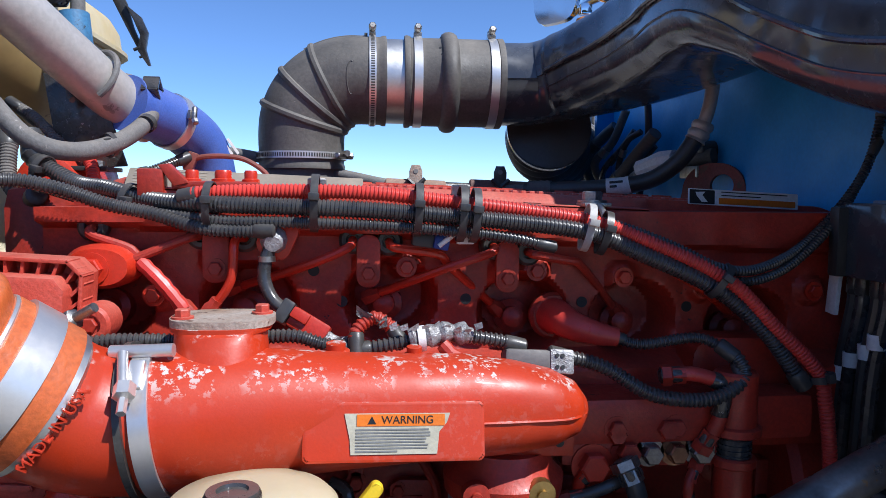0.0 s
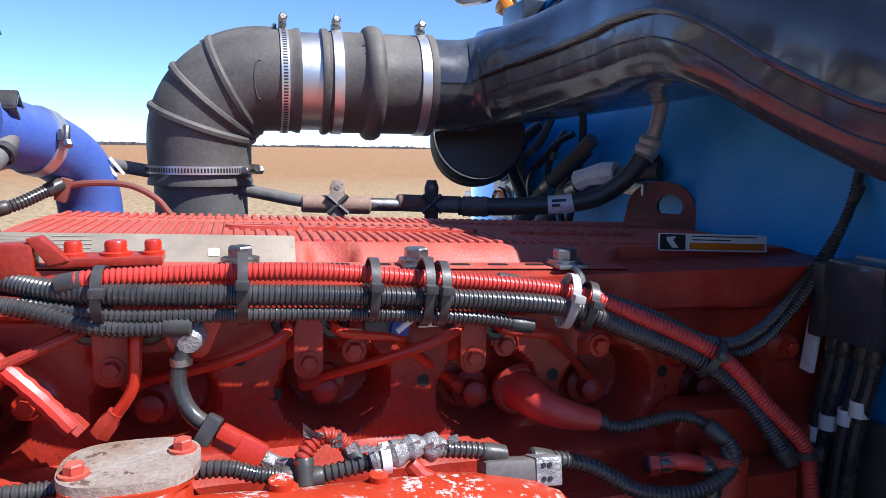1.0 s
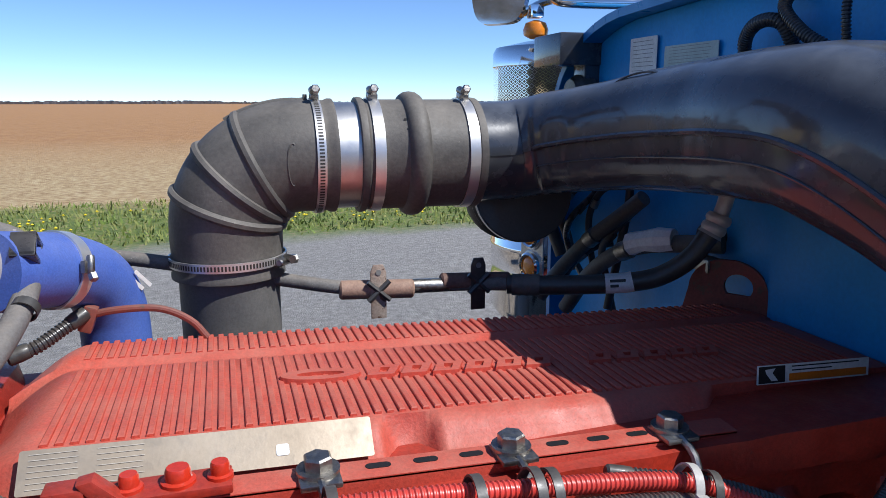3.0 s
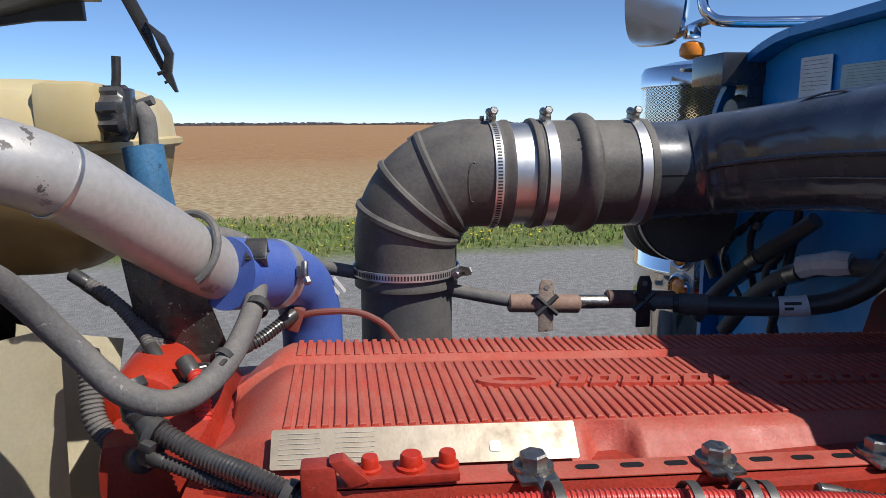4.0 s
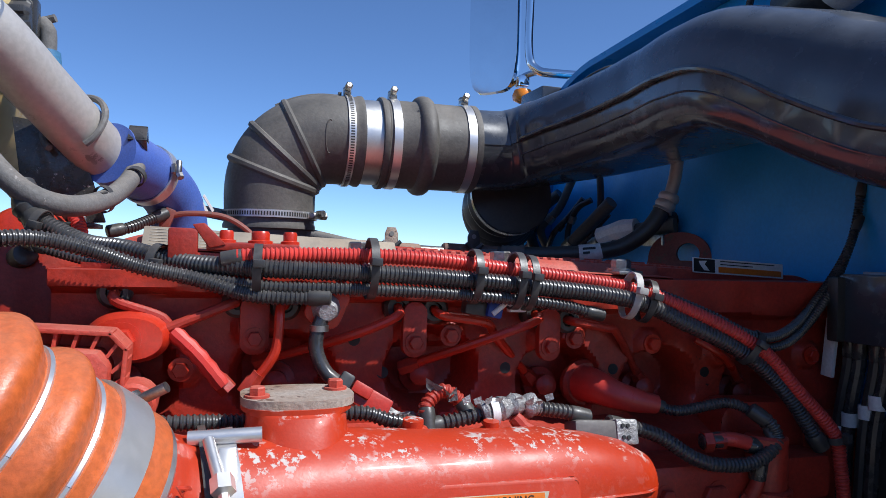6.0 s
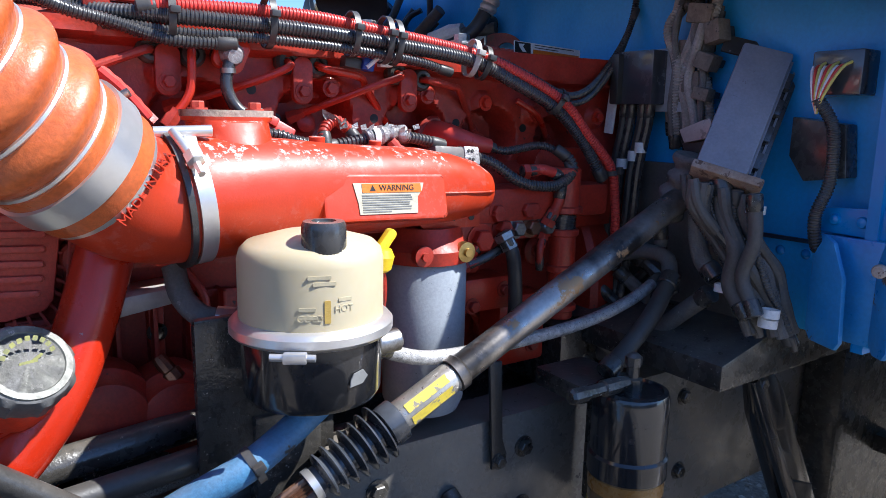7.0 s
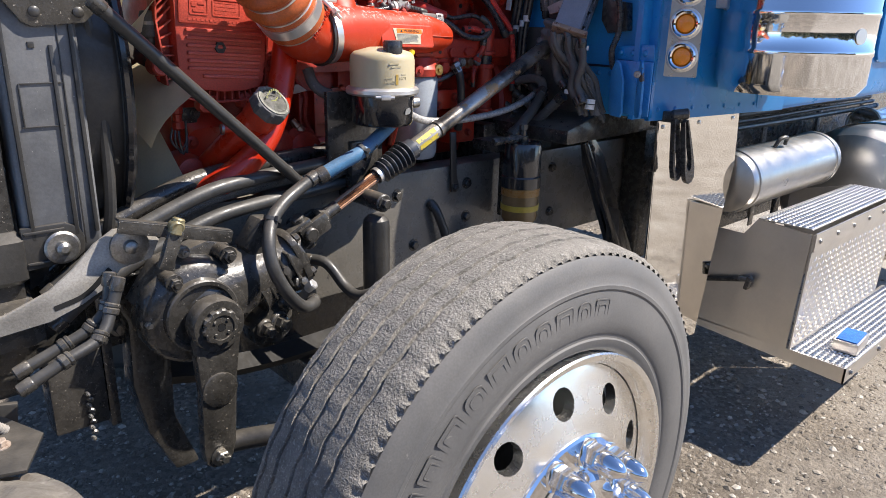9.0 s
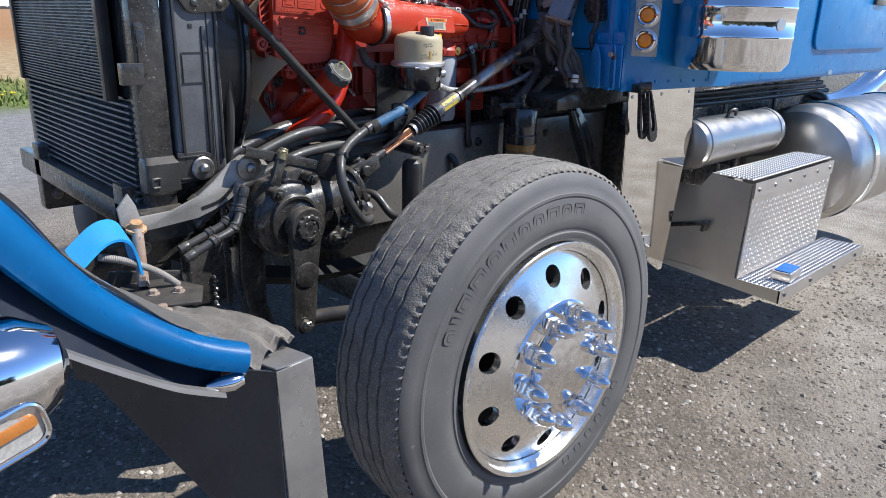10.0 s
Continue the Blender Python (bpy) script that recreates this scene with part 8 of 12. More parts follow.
    for k in range(4):
        bm = bm_new()
        c = e0 - d0 * (0.040 + 0.022 * k) + Vector((0, -0.058, 0.004))
        box(bm, (0, 0, 0), (0.006, 0.075, 0.020), bevel=0.002, m=facing(c, d0, d0.cross(Vector((0, 1, 0)))))
        part("cast_rib", bm, BLACK_PAINT, valve)
    for at, ax, r in (((-0.318, 0.535, 0.800), (0.35, -0.8, 0.35), 0.016), ((-0.352, 0.54, 0.835), (0.1, -1, 0.3), 0.014), ((-0.390, 0.545, 0.710), (0.1, -1, -0.1), 0.014), ((-0.354, 0.545, 0.715), (0.2, -1, 0), 0.016), ((-0.335, 0.55, 0.755), (0.4, -0.9, -0.2), 0.012)):
        bm = bm_new()
        lathe(bm, at, ax, [(r * 1.5, -0.05), (r * 1.5, -0.004), (r * 1.3, 0.0)], 18)
        lathe(bm, at, ax, [(r, -0.004), (r * 1.05, 0.0), (r * 1.05, 0.014), (r * 0.75, 0.016), (r * 0.7, 0.026)], 6)
        part("hose_port", bm, BLACK_PAINT, valve)
    bm = bm_new()
    lathe(bm, (-0.300, 0.500, 0.803), (0.3, -0.5, 0.5), [(0.010, -0.016), (0.012, -0.010), (0.012, 0.006), (0.009, 0.008)], 6)
    part("hose_nut", bm, STEEL, valve, "bare metal hose nut")
    bm = bm_new()
    prism(bm, [(-0.425, 0.90), (-0.385, 0.955), (-0.350, 0.950), (-0.372, 0.885), (-0.402, 0.850)], (0, 0.545, 0), (1, 0, 0), (0, 0, 1), (0, 0.055, 0), 0.008)
    part("cast_lug", bm, BLACK_PAINT, gb)
    bm = bm_new()
    prism(bm, [(-0.350, 0.772), (-0.318, 0.745), (-0.322, 0.690), (-0.352, 0.668), (-0.412, 0.675), (-0.420, 0.715)], (0, 0.552, 0), (1, 0, 0), (0, 0, 1), (0, 0.06, 0), 0.006)
    part("cast_lug", bm, BLACK_PAINT, gb)
    for at, r, L in (((-0.478, 0.515, 0.905), 0.017, 0.08), ((-0.596, 0.495, 0.880), 0.016, 0.07), ((-0.640, 0.53, 0.800), 0.012, 0.06), ((-0.560, 0.53, 0.925), 0.012, 0.05)):
        bm = bm_new()
        rod(bm, Vector(at) + Vector((0, L, 0)), at, r, None, 18, 0.003)
        hexbolt(bm, at, (0, -1, 0), r * 0.72, 0.012)
        rod(bm, at, Vector(at) - Vector((0, 0.020, 0)), r * 0.36, None, 10)
        part("mount_bolt", bm, BLACK_PAINT if r != 0.012 else ZINC, gb)
    bm = bm_new()
    prism(bm, [(-0.655, 0.83), (-0.60, 0.905), (-0.50, 0.93), (-0.455, 0.915), (-0.43, 0.86), (-0.52, 0.88), (-0.62, 0.82)], (0, 0.555, 0), (1, 0, 0), (0, 0, 1), (0, 0.05, 0), 0.006)
    part("mount_web", bm, BLACK_PAINT, gb)
    brk = thing("gear_bracket", (-0.55, 0.52, 0.90), "flat black steel bar bracket above the steering gear", "bracket")
    bm = bm_new()
    a, b = Vector((-0.680, 0.50, 1.003)), Vector((-0.474, 0.50, 0.945))
    d1 = (b - a).normalized()
    q = facing((a + b) / 2, d1, (0, 0, 1))
    box(bm, (0, 0, 0), ((b - a).length, 0.022, 0.005), bevel=0.0012, m=q)
    box(bm, (0, 0, 0), ((b - a).length, 0.005, 0.022), bevel=0.0012, m=q @ Matrix.Translation((0, 0.0105, -0.011)))
    part("bar", bm, BLACK_PAINT, brk)
    bm = bm_new()
    q = facing((-0.598, 0.488, 0.950), (0.94, 0, -0.36), (0.36, 0, 0.94))
    prism(bm, [(-0.014, 0.034), (0.015, 0.034), (0.012, -0.020), (0.016, -0.040), (-0.016, -0.040), (-0.013, -0.020)], q @ Vector((0, 0, -0.008)), q.to_3x3() @ Vector((1, 0, 0)), q.to_3x3() @ Vector((0, 1, 0)), q.to_3x3() @ Vector((0, 0, 0.016)), 0.004)
    part("lever", bm, BLACK_PAINT, brk)
    bm = bm_new()
    rod(bm, (-0.590, 0.486, 0.976), (-0.578, 0.486, 1.004), 0.0125, 0.0115, 18, 0.002)
    rod(bm, (-0.586, 0.476, 0.988), (-0.584, 0.496, 0.992), 0.0135, None, 18, 0.003)
    part("bolt", bm, mat("brassy plated bolt head", (0.46, 0.40, 0.24), 0.42, 0.6, (0.30, 0.25, 0.14), 50), brk, "brassy plated bolt head")


build_steering()


h1 = hose_thing("hydraulic_hose", [(0.03, 0.60, 1.16), (0.01, 0.60, 1.125), (-0.05, 0.58, 1.095), (-0.118, 0.56, 1.066), (-0.175, 0.565, 1.042), (-0.23, 0.573, 1.017)], 0.0160, BLUE_HOSE, "scuffed blue hydraulic hose from the reservoir")
h2 = hose_thing("hydraulic_hose", [(-0.233, 0.575, 1.021), (-0.277, 0.57, 1.001), (-0.326, 0.555, 0.98), (-0.369, 0.53, 0.956), (-0.396, 0.5, 0.925), (-0.402, 0.485, 0.889), (-0.394, 0.475, 0.849), (-0.371, 0.47, 0.805), (-0.338, 0.475, 0.771), (-0.305, 0.49, 0.765), (-0.285, 0.52, 0.758)], 0.0138, RUBBER, "dusty black hydraulic hose curving to the steering gear")
for at, al in (((-0.118, 0.56, 1.064), (-1, 0, -.5)), ((-0.369, 0.53, 0.956), (-.5, -.2, -1))):
    cable_tie(at, al, 0.020, TIE)
for i, (dy, dz, m) in enumerate(((0.0, 0.0, RUBBER), (0.03, -0.025, BRAID_GREY), (-0.01, -0.055, RUBBER), (0.07, 0.01, BLACK_PAINT))):
    hose_thing("frame_hose", [(-0.78, 0.62 + dy, 0.86 + dz), (-0.70, 0.62 + dy, 0.915 + dz), (-0.58, 0.63 + dy, 0.965 + dz), (-0.45, 0.64 + dy, 1.005 + dz), (-0.32, 0.66 + dy, 1.015 + dz), (-0.18, 0.68 + dy, 1.02 + dz), (0.0, 0.72 + dy, 1.02 + dz)], 0.0155 if i < 3 else 0.02, m, ("braided grey hose lying along the frame" if i < 2 else "black rubber hose lying along the frame"))
hose_thing("prop_rod", [(-0.655, 0.57, 1.372), (-0.50, 0.595, 1.232), (-0.35, 0.62, 1.098), (-0.225, 0.64, 0.985)], 0.0125, BLACK_DUSTY, "dusty black straight support rod", "rod", "rods")
hose_thing("braided_line", [(0.05, 0.62, 1.138), (0.14, 0.64, 1.105), (0.28, 0.66, 1.094), (0.42, 0.66, 1.102), (0.52, 0.66, 1.122), (0.61, 0.67, 1.150)], 0.0095, BRAID_BRIGHT, "steel-braided line from the reservoir")
hose_thing("air_line", [(-0.215, 0.67, 0.80), (-0.185, 0.62, 0.795), (-0.165, 0.57, 0.745), (-0.160, 0.52, 0.737), (-0.125, 0.47, 0.765), (-0.06, 0.425, 0.818), (-0.005, 0.37, 0.866), (0.050, 0.33, 0.893), (0.105, 0.32, 0.875), (0.14, 0.33, 0.80)], 0.013, RUBBER, "thick black air line arching behind the tyre")
hose_thing("coolant_hose", [(0.42, 0.60, 1.045), (0.48, 0.61, 1.075), (0.54, 0.62, 1.115), (0.60, 0.64, 1.16)], 0.014, RUBBER, "black rubber hose above the fuel filter")
hose_thing("breather_hose", [(0.218, 0.705, 0.862), (0.222, 0.685, 0.845), (0.238, 0.675, 0.80), (0.262, 0.665, 0.73), (0.305, 0.65, 0.645)], 0.0125, RUBBER, "black rubber breather hose against the frame")
for k in range(7):
    y, z = 0.80 - 0.02 * (k % 3), 1.00 + 0.035 * k
    hose_thing("rear_hose", [(0.55 + 0.02 * k, y, z), (0.60 + 0.015 * k, y - 0.05, z - 0.05), (0.66, y - 0.02 * (k % 2), z - 0.02 * k), (0.68, y + 0.03, z - 0.12)], 0.010 + 0.002 * (k % 3), (RUBBER, GREY_LOOM, BLACK_LOOM)[k % 3], "dark rubber hoses bunched by the firewall", "hose", "rear hoses", 10)


def build_fuel_filter():
    root = thing("fuel_separator", (0.42, 0.56, 0.78), "black fuel water separator with amber clear bowl", "fuel filter")
    c = Vector((0.425, 0.555, 0.0))
    bm = bm_new()
    lathe(bm, (c.x, c.y, 0.908), (0, 0, 1), [(0.050, 0), (0.0565, 0.003), (0.0565, 0.032), (0.0535, 0.036), (0.0535, 0.118), (0.0505, 0.126), (0.044, 0.128), (0.042, 0.124), (0.02, 0.124)], 44)
    part("canister", bm, GLOSS_BLACK, root, "glossy black filter can")
    bm = bm_new()
    lathe(bm, (c.x, c.y, 0.805), (0, 0, 1), [(0.010, -0.008), (0.028, -0.006), (0.046, 0.004), (0.0525, 0.018), (0.0535, 0.105)], 44)
    part("clear_bowl", bm, GLASS_AMBER, root, "amber-stained clear bowl")
    for z, hh, m in ((0.853, 0.016, mat("dull yellow level band", (0.55, 0.38, 0.05), 0.35, 0, (0.42, 0.28, 0.04), 40)), (0.897, 0.020, mat("amber-brown band", (0.34, 0.17, 0.045), 0.3, 0, (0.26, 0.12, 0.03), 40))):
        bm = bm_new()
        ring(bm, (c.x, c.y, z), (0, 0, 1), 0.053, 0.0542, hh, 40)
        part("band", bm, m, root, "yellow level band")
    bm = bm_new()
    lathe(bm, (c.x, c.y, 1.032), (0, 0, 1), [(0.014, 0), (0.014, 0.018), (0.009, 0.02), (0.009, 0.035), (0.012, 0.037), (0.012, 0.05), (0.005, 0.055)], 8)
    part("top_fitting", bm, BLACK_PAINT, root)
    bm = bm_new()
    lathe(bm, (c.x - 0.12, c.y, 1.046), (1, 0, 0), [(0.008, 0), (0.011, 0.004), (0.011, 0.03), (0.009, 0.034), (0.009, 0.06), (0.012, 0.062), (0.012, 0.085), (0.008, 0.11)], 8)
    part("inlet_fitting", bm, BLACK_PAINT, root)
    bm = bm_new()
    lathe(bm, (c.x, c.y, 0.797), (0, 0, -1), [(0.012, 0), (0.012, 0.016), (0.006, 0.02)], 8)
    part("drain_valve", bm, YELLOW, root, "small brass drain valve")
    bm = bm_new()
    box(bm, (c.x + 0.055, c.y + 0.07, 0.90), (0.018, 0.12, 0.22), bevel=0.004)
    box(bm, (c.x, c.y + 0.10, 1.015), (0.10, 0.10, 0.03), bevel=0.006)
    part("mount_bracket", bm, BLACK_PAINT, root)
    bm = bm_new()
    hose(bm, [(c.x, c.y, 0.78), (c.x + 0.02, c.y - 0.01, 0.75), (c.x - 0.02, c.y + 0.02, 0.725), (c.x - 0.06, c.y + 0.05, 0.72)], 0.0045, 8)
    part("drain_hose", bm, RUBBER, root)

    lu = thing("remote_lube_panel", (0.39, 0.62, 0.60), "white remote lube plate with two black ports on a bracket", "grease panel")
    m = facing((0.372, 0.6318, 0.712), (0.92, -0.30, -0.18), (0.16, 0.05, 1))
    bm = bm_new()
    prism(bm, oblong(0.105, 0.165, 0.008), m @ Vector((0.008, -0.015, -0.010)), m.to_3x3() @ Vector((1, 0, 0)), m.to_3x3() @ Vector((0, 1, 0)), m.to_3x3() @ Vector((0, 0, 0.008)), 0.002)
    part("bracket", bm, BLACK_PAINT, lu)
    bm = bm_new()
    flat(bm, m, 0.090, 0.062, 0.003, 0.002)
    pl = part("plate", bm, WHITE, lu, "white printed plate", smooth=False)
    words("lettering", "REMOTE LUBE", 0.0112, m @ Matrix.Translation((0, 0.020, 0.0024)), INK, pl, 0.0002)
    for dx in (-0.019, 0.021):
        bm = bm_new()
        lathe(bm, m @ Vector((dx, -0.006, 0.002)), m.to_3x3() @ Vector((0, 0, 1)), [(0.0145, 0), (0.0145, 0.004), (0.008, 0.006), (0.005, 0.010)], 8)
        part("port", bm, RUBBER, pl, "black capped grease port")
    for dx, dy in ((-0.03, 0.058), (0.035, 0.055), (-0.02, -0.055), (0.01, -0.058), (0.035, -0.058)):
        bm = bm_new()
        hexbolt(bm, m @ Vector((dx, dy, -0.002)), m.to_3x3() @ Vector((0, 0, 1)), 0.009, 0.009)
        part("bolt", bm, BLACK_PAINT, lu)
    sp = thing("strap_bracket", (0.29, 0.69, 0.90), "flat dark steel strap bracket on the frame", "bracket")
    bm = bm_new()
    prism(bm, [(0.278, 1.055), (0.300, 1.055), (0.306, 0.93), (0.315, 0.905), (0.310, 0.885), (0.288, 0.885), (0.286, 0.92)], (0, 0.692, 0), (1, 0, 0), (0, 0, 1), (0, 0.006, 0), 0.001)
    part("strap", bm, BLACK_DUSTY, sp)
    bm = bm_new()
    hexbolt(bm, (0.300, 0.692, 0.897), (0, -1, 0), 0.009, 0.008)
    part("bolt", bm, BLACK_PAINT, sp)
    lg = thing("cab_support", (0.85, 0.55, 0.40), "angled glossy black steel cab support leg", "bracket")
    bm = bm_new()
    prism(bm, [(0.690, 1.035), (0.735, 1.030), (0.800, 0.960), (1.075, 0.510), (1.085, 0.30), (0.985, 0.30), (0.960, 0.500), (0.720, 0.930)], (0, 0.545, 0), (1, 0, 0), (0, 0, 1), (0, 0.020, 0), 0.004)
    part("leg", bm, GLOSS_BLACK, lg)
    bm = bm_new()
    prism(bm, [(0.640, 1.015), (0.662, 1.015), (0.905, 0.620), (0.885, 0.600)], (0, 0.505, 0), (1, 0, 0), (0, 0, 1), (0, 0.012, 0), 0.003)
    part("side_flange", bm, GLOSS_BLACK, lg)
    bm = bm_new()
    prism(bm, [(0.820, 0.795), (0.885, 0.770), (0.895, 0.640), (0.940, 0.560), (0.925, 0.500), (0.870, 0.540), (0.840, 0.640)], (0, 0.520, 0), (1, 0, 0), (0, 0, 1), (0, 0.012, 0), 0.003)
    part("gusset", bm, BLACK_DUSTY, lg)
    for x, z in ((0.725, 0.985), (0.90, 0.72), (1.0, 0.45)):
        bm = bm_new()
        hexbolt(bm, (x, 0.545, z), (0, -1, 0), 0.011, 0.010)
        part("bolt", bm, BLACK_PAINT, lg)
    sill = thing("cab_sill", (1.2, 0.45, 1.0), "black steel beam under the cab", "beam")
    bm = bm_new()
    prism(bm, [(0.55, 1.02), (3.3, 1.06), (3.3, 1.10), (0.70, 1.10), (0.55, 1.06)], (0, 0.50, 0), (1, 0, 0), (0, 0, 1), (0, 1.2, 0), 0.004)
    part("beam", bm, BLACK_PAINT, sill)
    bk = thing("battery_box", (1.4, 0.8, 0.45), "dark equipment deep under the cab", "box")
    bm = bm_new()
    box(bm, (2.6, 0.66, 0.82), (2.9, 0.09, 0.62), bevel=0.02)
    part("box", bm, BLACK_PAINT, bk)
    for x in (1.5, 2.1, 2.7, 3.3):
        bm = bm_new()
        box(bm, (x, 0.612, 0.78), (0.04, 0.006, 0.60), bevel=0.002)
        part("strap", bm, RAIL, bk, "dull steel strap")
    pn = thing("oil_pan", (0.1, 1.06, 0.42), "oily black oil pan under the engine", "oil pan")
    bm = bm_new()
    loft(bm, [((0.12, 1.06, 0.42), (1, 0, 0), (0, 1, 0), 0.36, 0.15, 6), ((0.12, 1.06, 0.45), (1, 0, 0), (0, 1, 0), 0.40, 0.18, 6), ((0.12, 1.06, 0.72), (1, 0, 0), (0, 1, 0), 0.44, 0.20, 6), ((0.12, 1.06, 0.90), (1, 0, 0), (0, 1, 0), 0.46, 0.21, 6)], 36)
    part("pan", bm, BLACK_PAINT, pn)
    tr = thing("transmission", (1.3, 1.06, 0.7), "dark grey gearbox between the frame rails", "gearbox")
    bm = bm_new()
    lathe(bm, (0.68, 1.06, 0.98), (1, 0, -0.05), [(0.30, 0), (0.32, 0.02), (0.32, 0.10), (0.22, 0.25), (0.20, 0.8), (0.1, 1.0)], 24)
    part("case", bm, BLACK_DUSTY, tr)


build_fuel_filter()


def build_reservoir():
    root = thing("steering_reservoir", (-0.048, 0.575, 1.127), "yellowed power steering fluid reservoir on a black base", "fluid reservoir")
    c = Vector((-0.045, 0.580, 0))
    bm = bm_new()
    lathe(bm, (c.x, c.y, 1.202), (0, 0, 1), [(0.0735, 0), (0.0735, 0.062), (0.071, 0.072), (0.064, 0.079), (0.030, 0.0885), (0.02, 0.089)], 56)
    tank = part("tank", bm, CREAM, root, "yellowed translucent plastic tank")
    m = facing((c.x + 0.028, c.y - 0.0690, 1.234), (1, 0.40, 0), (0, 0, 1))
    for i, (dx, dy, w) in enumerate(((0.0, 0.024, 0.062), (0.005, 0.018, 0.045), (-0.012, -0.006, 0.016), (-0.012, -0.014, 0.018), (0.026, 0.002, 0.014))):
        bm = bm_new()
        q = facing((c.x + 0.0735 * math.sin(-0.30 + dx * 13), c.y - 0.0735 * math.cos(-0.30 + dx * 13), 1.234 + dy), (math.cos(-0.30 + dx * 13), math.sin(-0.30 + dx * 13), 0), (0, 0, 1))
        prism(bm, oblong(min(w, 0.022), 0.0035, 0.001, 2), q @ Vector((0, 0, -0.0005)), q.to_3x3() @ Vector((1, 0, 0)), q.to_3x3() @ Vector((0, 1, 0)), q.to_3x3() @ Vector((0, 0, 0.0009)))
        part("moulded_mark", bm, CREAM_MARK, tank)
    words("lettering", "COLD", 0.009, facing((c.x + 0.0735 * math.sin(-0.42), c.y - 0.0735 * math.cos(-0.42), 1.219), (math.cos(-0.42), math.sin(-0.42), 0), (0, 0, 1)), CREAM_MARK, tank, 0.0004)
    words("lettering", "HOT", 0.009, facing((c.x + 0.0735 * math.sin(0.02), c.y - 0.0735 * math.cos(0.02), 1.227), (math.cos(0.02), math.sin(0.02), 0), (0, 0, 1)), CREAM_MARK, tank, 0.0004)
    bm = bm_new()
    q = facing((c.x + 0.0735 * math.sin(-0.20), c.y - 0.0735 * math.cos(-0.20), 1.225), (math.cos(-0.20), math.sin(-0.20), 0), (0, 0, 1))
    prism(bm, oblong(0.006, 0.022, 0.001, 2), q @ Vector((0, 0, -0.0005)), q.to_3x3() @ Vector((1, 0, 0)), q.to_3x3() @ Vector((0, 1, 0)), q.to_3x3() @ Vector((0, 0, 0.0012)))
    part("level_window", bm, mat("fluid stain", (0.5, 0.33, 0.08), 0.3), tank, "amber fluid level window")
    bm = bm_new()
    seg = 72
    cap_at = Vector((c.x - 0.006, c.y - 0.046, 1.276))
    rows = []
    for r, z in ((0.0200, 0.0), (0.0208, 0.003), (0.0208, 0.027), (0.0195, 0.031), (0.012, 0.0315), (0.011, 0.029)):
        rows.append([bm.verts.new(cap_at + Vector(((r + (0.0006 if k % 2 and 0.002 < z < 0.028 else 0)) * math.cos(k * math.tau / seg), (r + (0.0006 if k % 2 and 0.002 < z < 0.028 else 0)) * math.sin(k * math.tau / seg), z))) for k in range(seg)])
    rings_to_faces(bm, rows)
    part("cap", bm, BLACK_LOOM, root, "black ribbed screw cap")
    bm = bm_new()
    lathe(bm, (c.x, c.y, 1.192), (0, 0, 1), [(0.074, -0.006), (0.080, -0.004), (0.0835, 0.0), (0.0835, 0.008), (0.080, 0.012), (0.074, 0.014)], 56)
    part("band", bm, STEEL, root, "steel retaining band")
    bm = bm_new()
    box(bm, (c.x - 0.050, c.y - 0.078, 1.188), (0.022, 0.010, 0.010), (0, 0, -30), 0.002)
    rod(bm, (c.x - 0.070, c.y - 0.067, 1.189), (c.x - 0.034, c.y - 0.088, 1.188), 0.0035)
    part("band_bolt", bm, STEEL, root)
    bm = bm_new()
    lathe(bm, (c.x, c.y, 1.120), (0, 0, 1), [(0.05, -0.004), (0.066, 0), (0.071, 0.008), (0.073, 0.068)], 48)
    base = part("base", bm, GLOSS_BLACK, root, "black painted metal base")
    bm = bm_new()
    q = facing((c.x + 0.0735 * math.sin(0.25), c.y - 0.0735 * math.cos(0.25), 1.154), (math.cos(0.25), math.sin(0.25), 0.1), (0, 0, 1))
    prism(bm, [(-0.012, -0.006), (0.004, -0.007), (0.011, -0.001), (0.006, 0.007), (-0.006, 0.006), (-0.010, 0.001)], q @ Vector((0, 0, -0.001)), q.to_3x3() @ Vector((1, 0, 0)), q.to_3x3() @ Vector((0, 1, 0)), q.to_3x3() @ Vector((0, 0, 0.0012)))
    part("torn_label", bm, GREY_INK, base, "scrap of a torn label", smooth=False)
    bm = bm_new()
    rod(bm, (c.x + 0.06, c.y - 0.01, 1.162), (c.x + 0.098, c.y - 0.01, 1.164), 0.013, None, 16, 0.002)
    part("outlet", bm, ZINC, root, "metal outlet fitting")
    bm = bm_new()
    box(bm, (c.x - 0.02, c.y + 0.085, 1.10), (0.16, 0.014, 0.18), bevel=0.004)
    prism(bm, [(0.02, 1.02), (-0.20, 0.96), (-0.16, 0.96), (0.08, 1.02)], (c.x, c.y + 0.09, 0), (1, 0, 0), (0, 0, 1), (0, 0.012, 0))
    box(bm, (c.x, c.y + 0.10, 1.00), (0.08, 0.06, 0.14), bevel=0.004)
    part("mount_bracket", bm, BLACK_PAINT, root)

    of = thing("oil_filter", (0.20, 0.745, 1.0), "scuffed pale grey spin-on oil filter", "oil filter")
    bm = bm_new()
    lathe(bm, (0.200, 0.752, 0.985), (0, 0, 1), [(0.03, 0), (0.052, 0.004), (0.059, 0.02), (0.060, 0.215), (0.056, 0.222)], 40)
    part("can", bm, PALE_GREY, of)
    bm = bm_new()
    lathe(bm, (0.200, 0.752, 1.207), (0, 0, 1), [(0.050, 0), (0.064, 0.002), (0.066, 0.02), (0.056, 0.03), (0.05, 0.05)], 36)
    part("filter_head", bm, RED_DULL, of, "grimy red filter head")
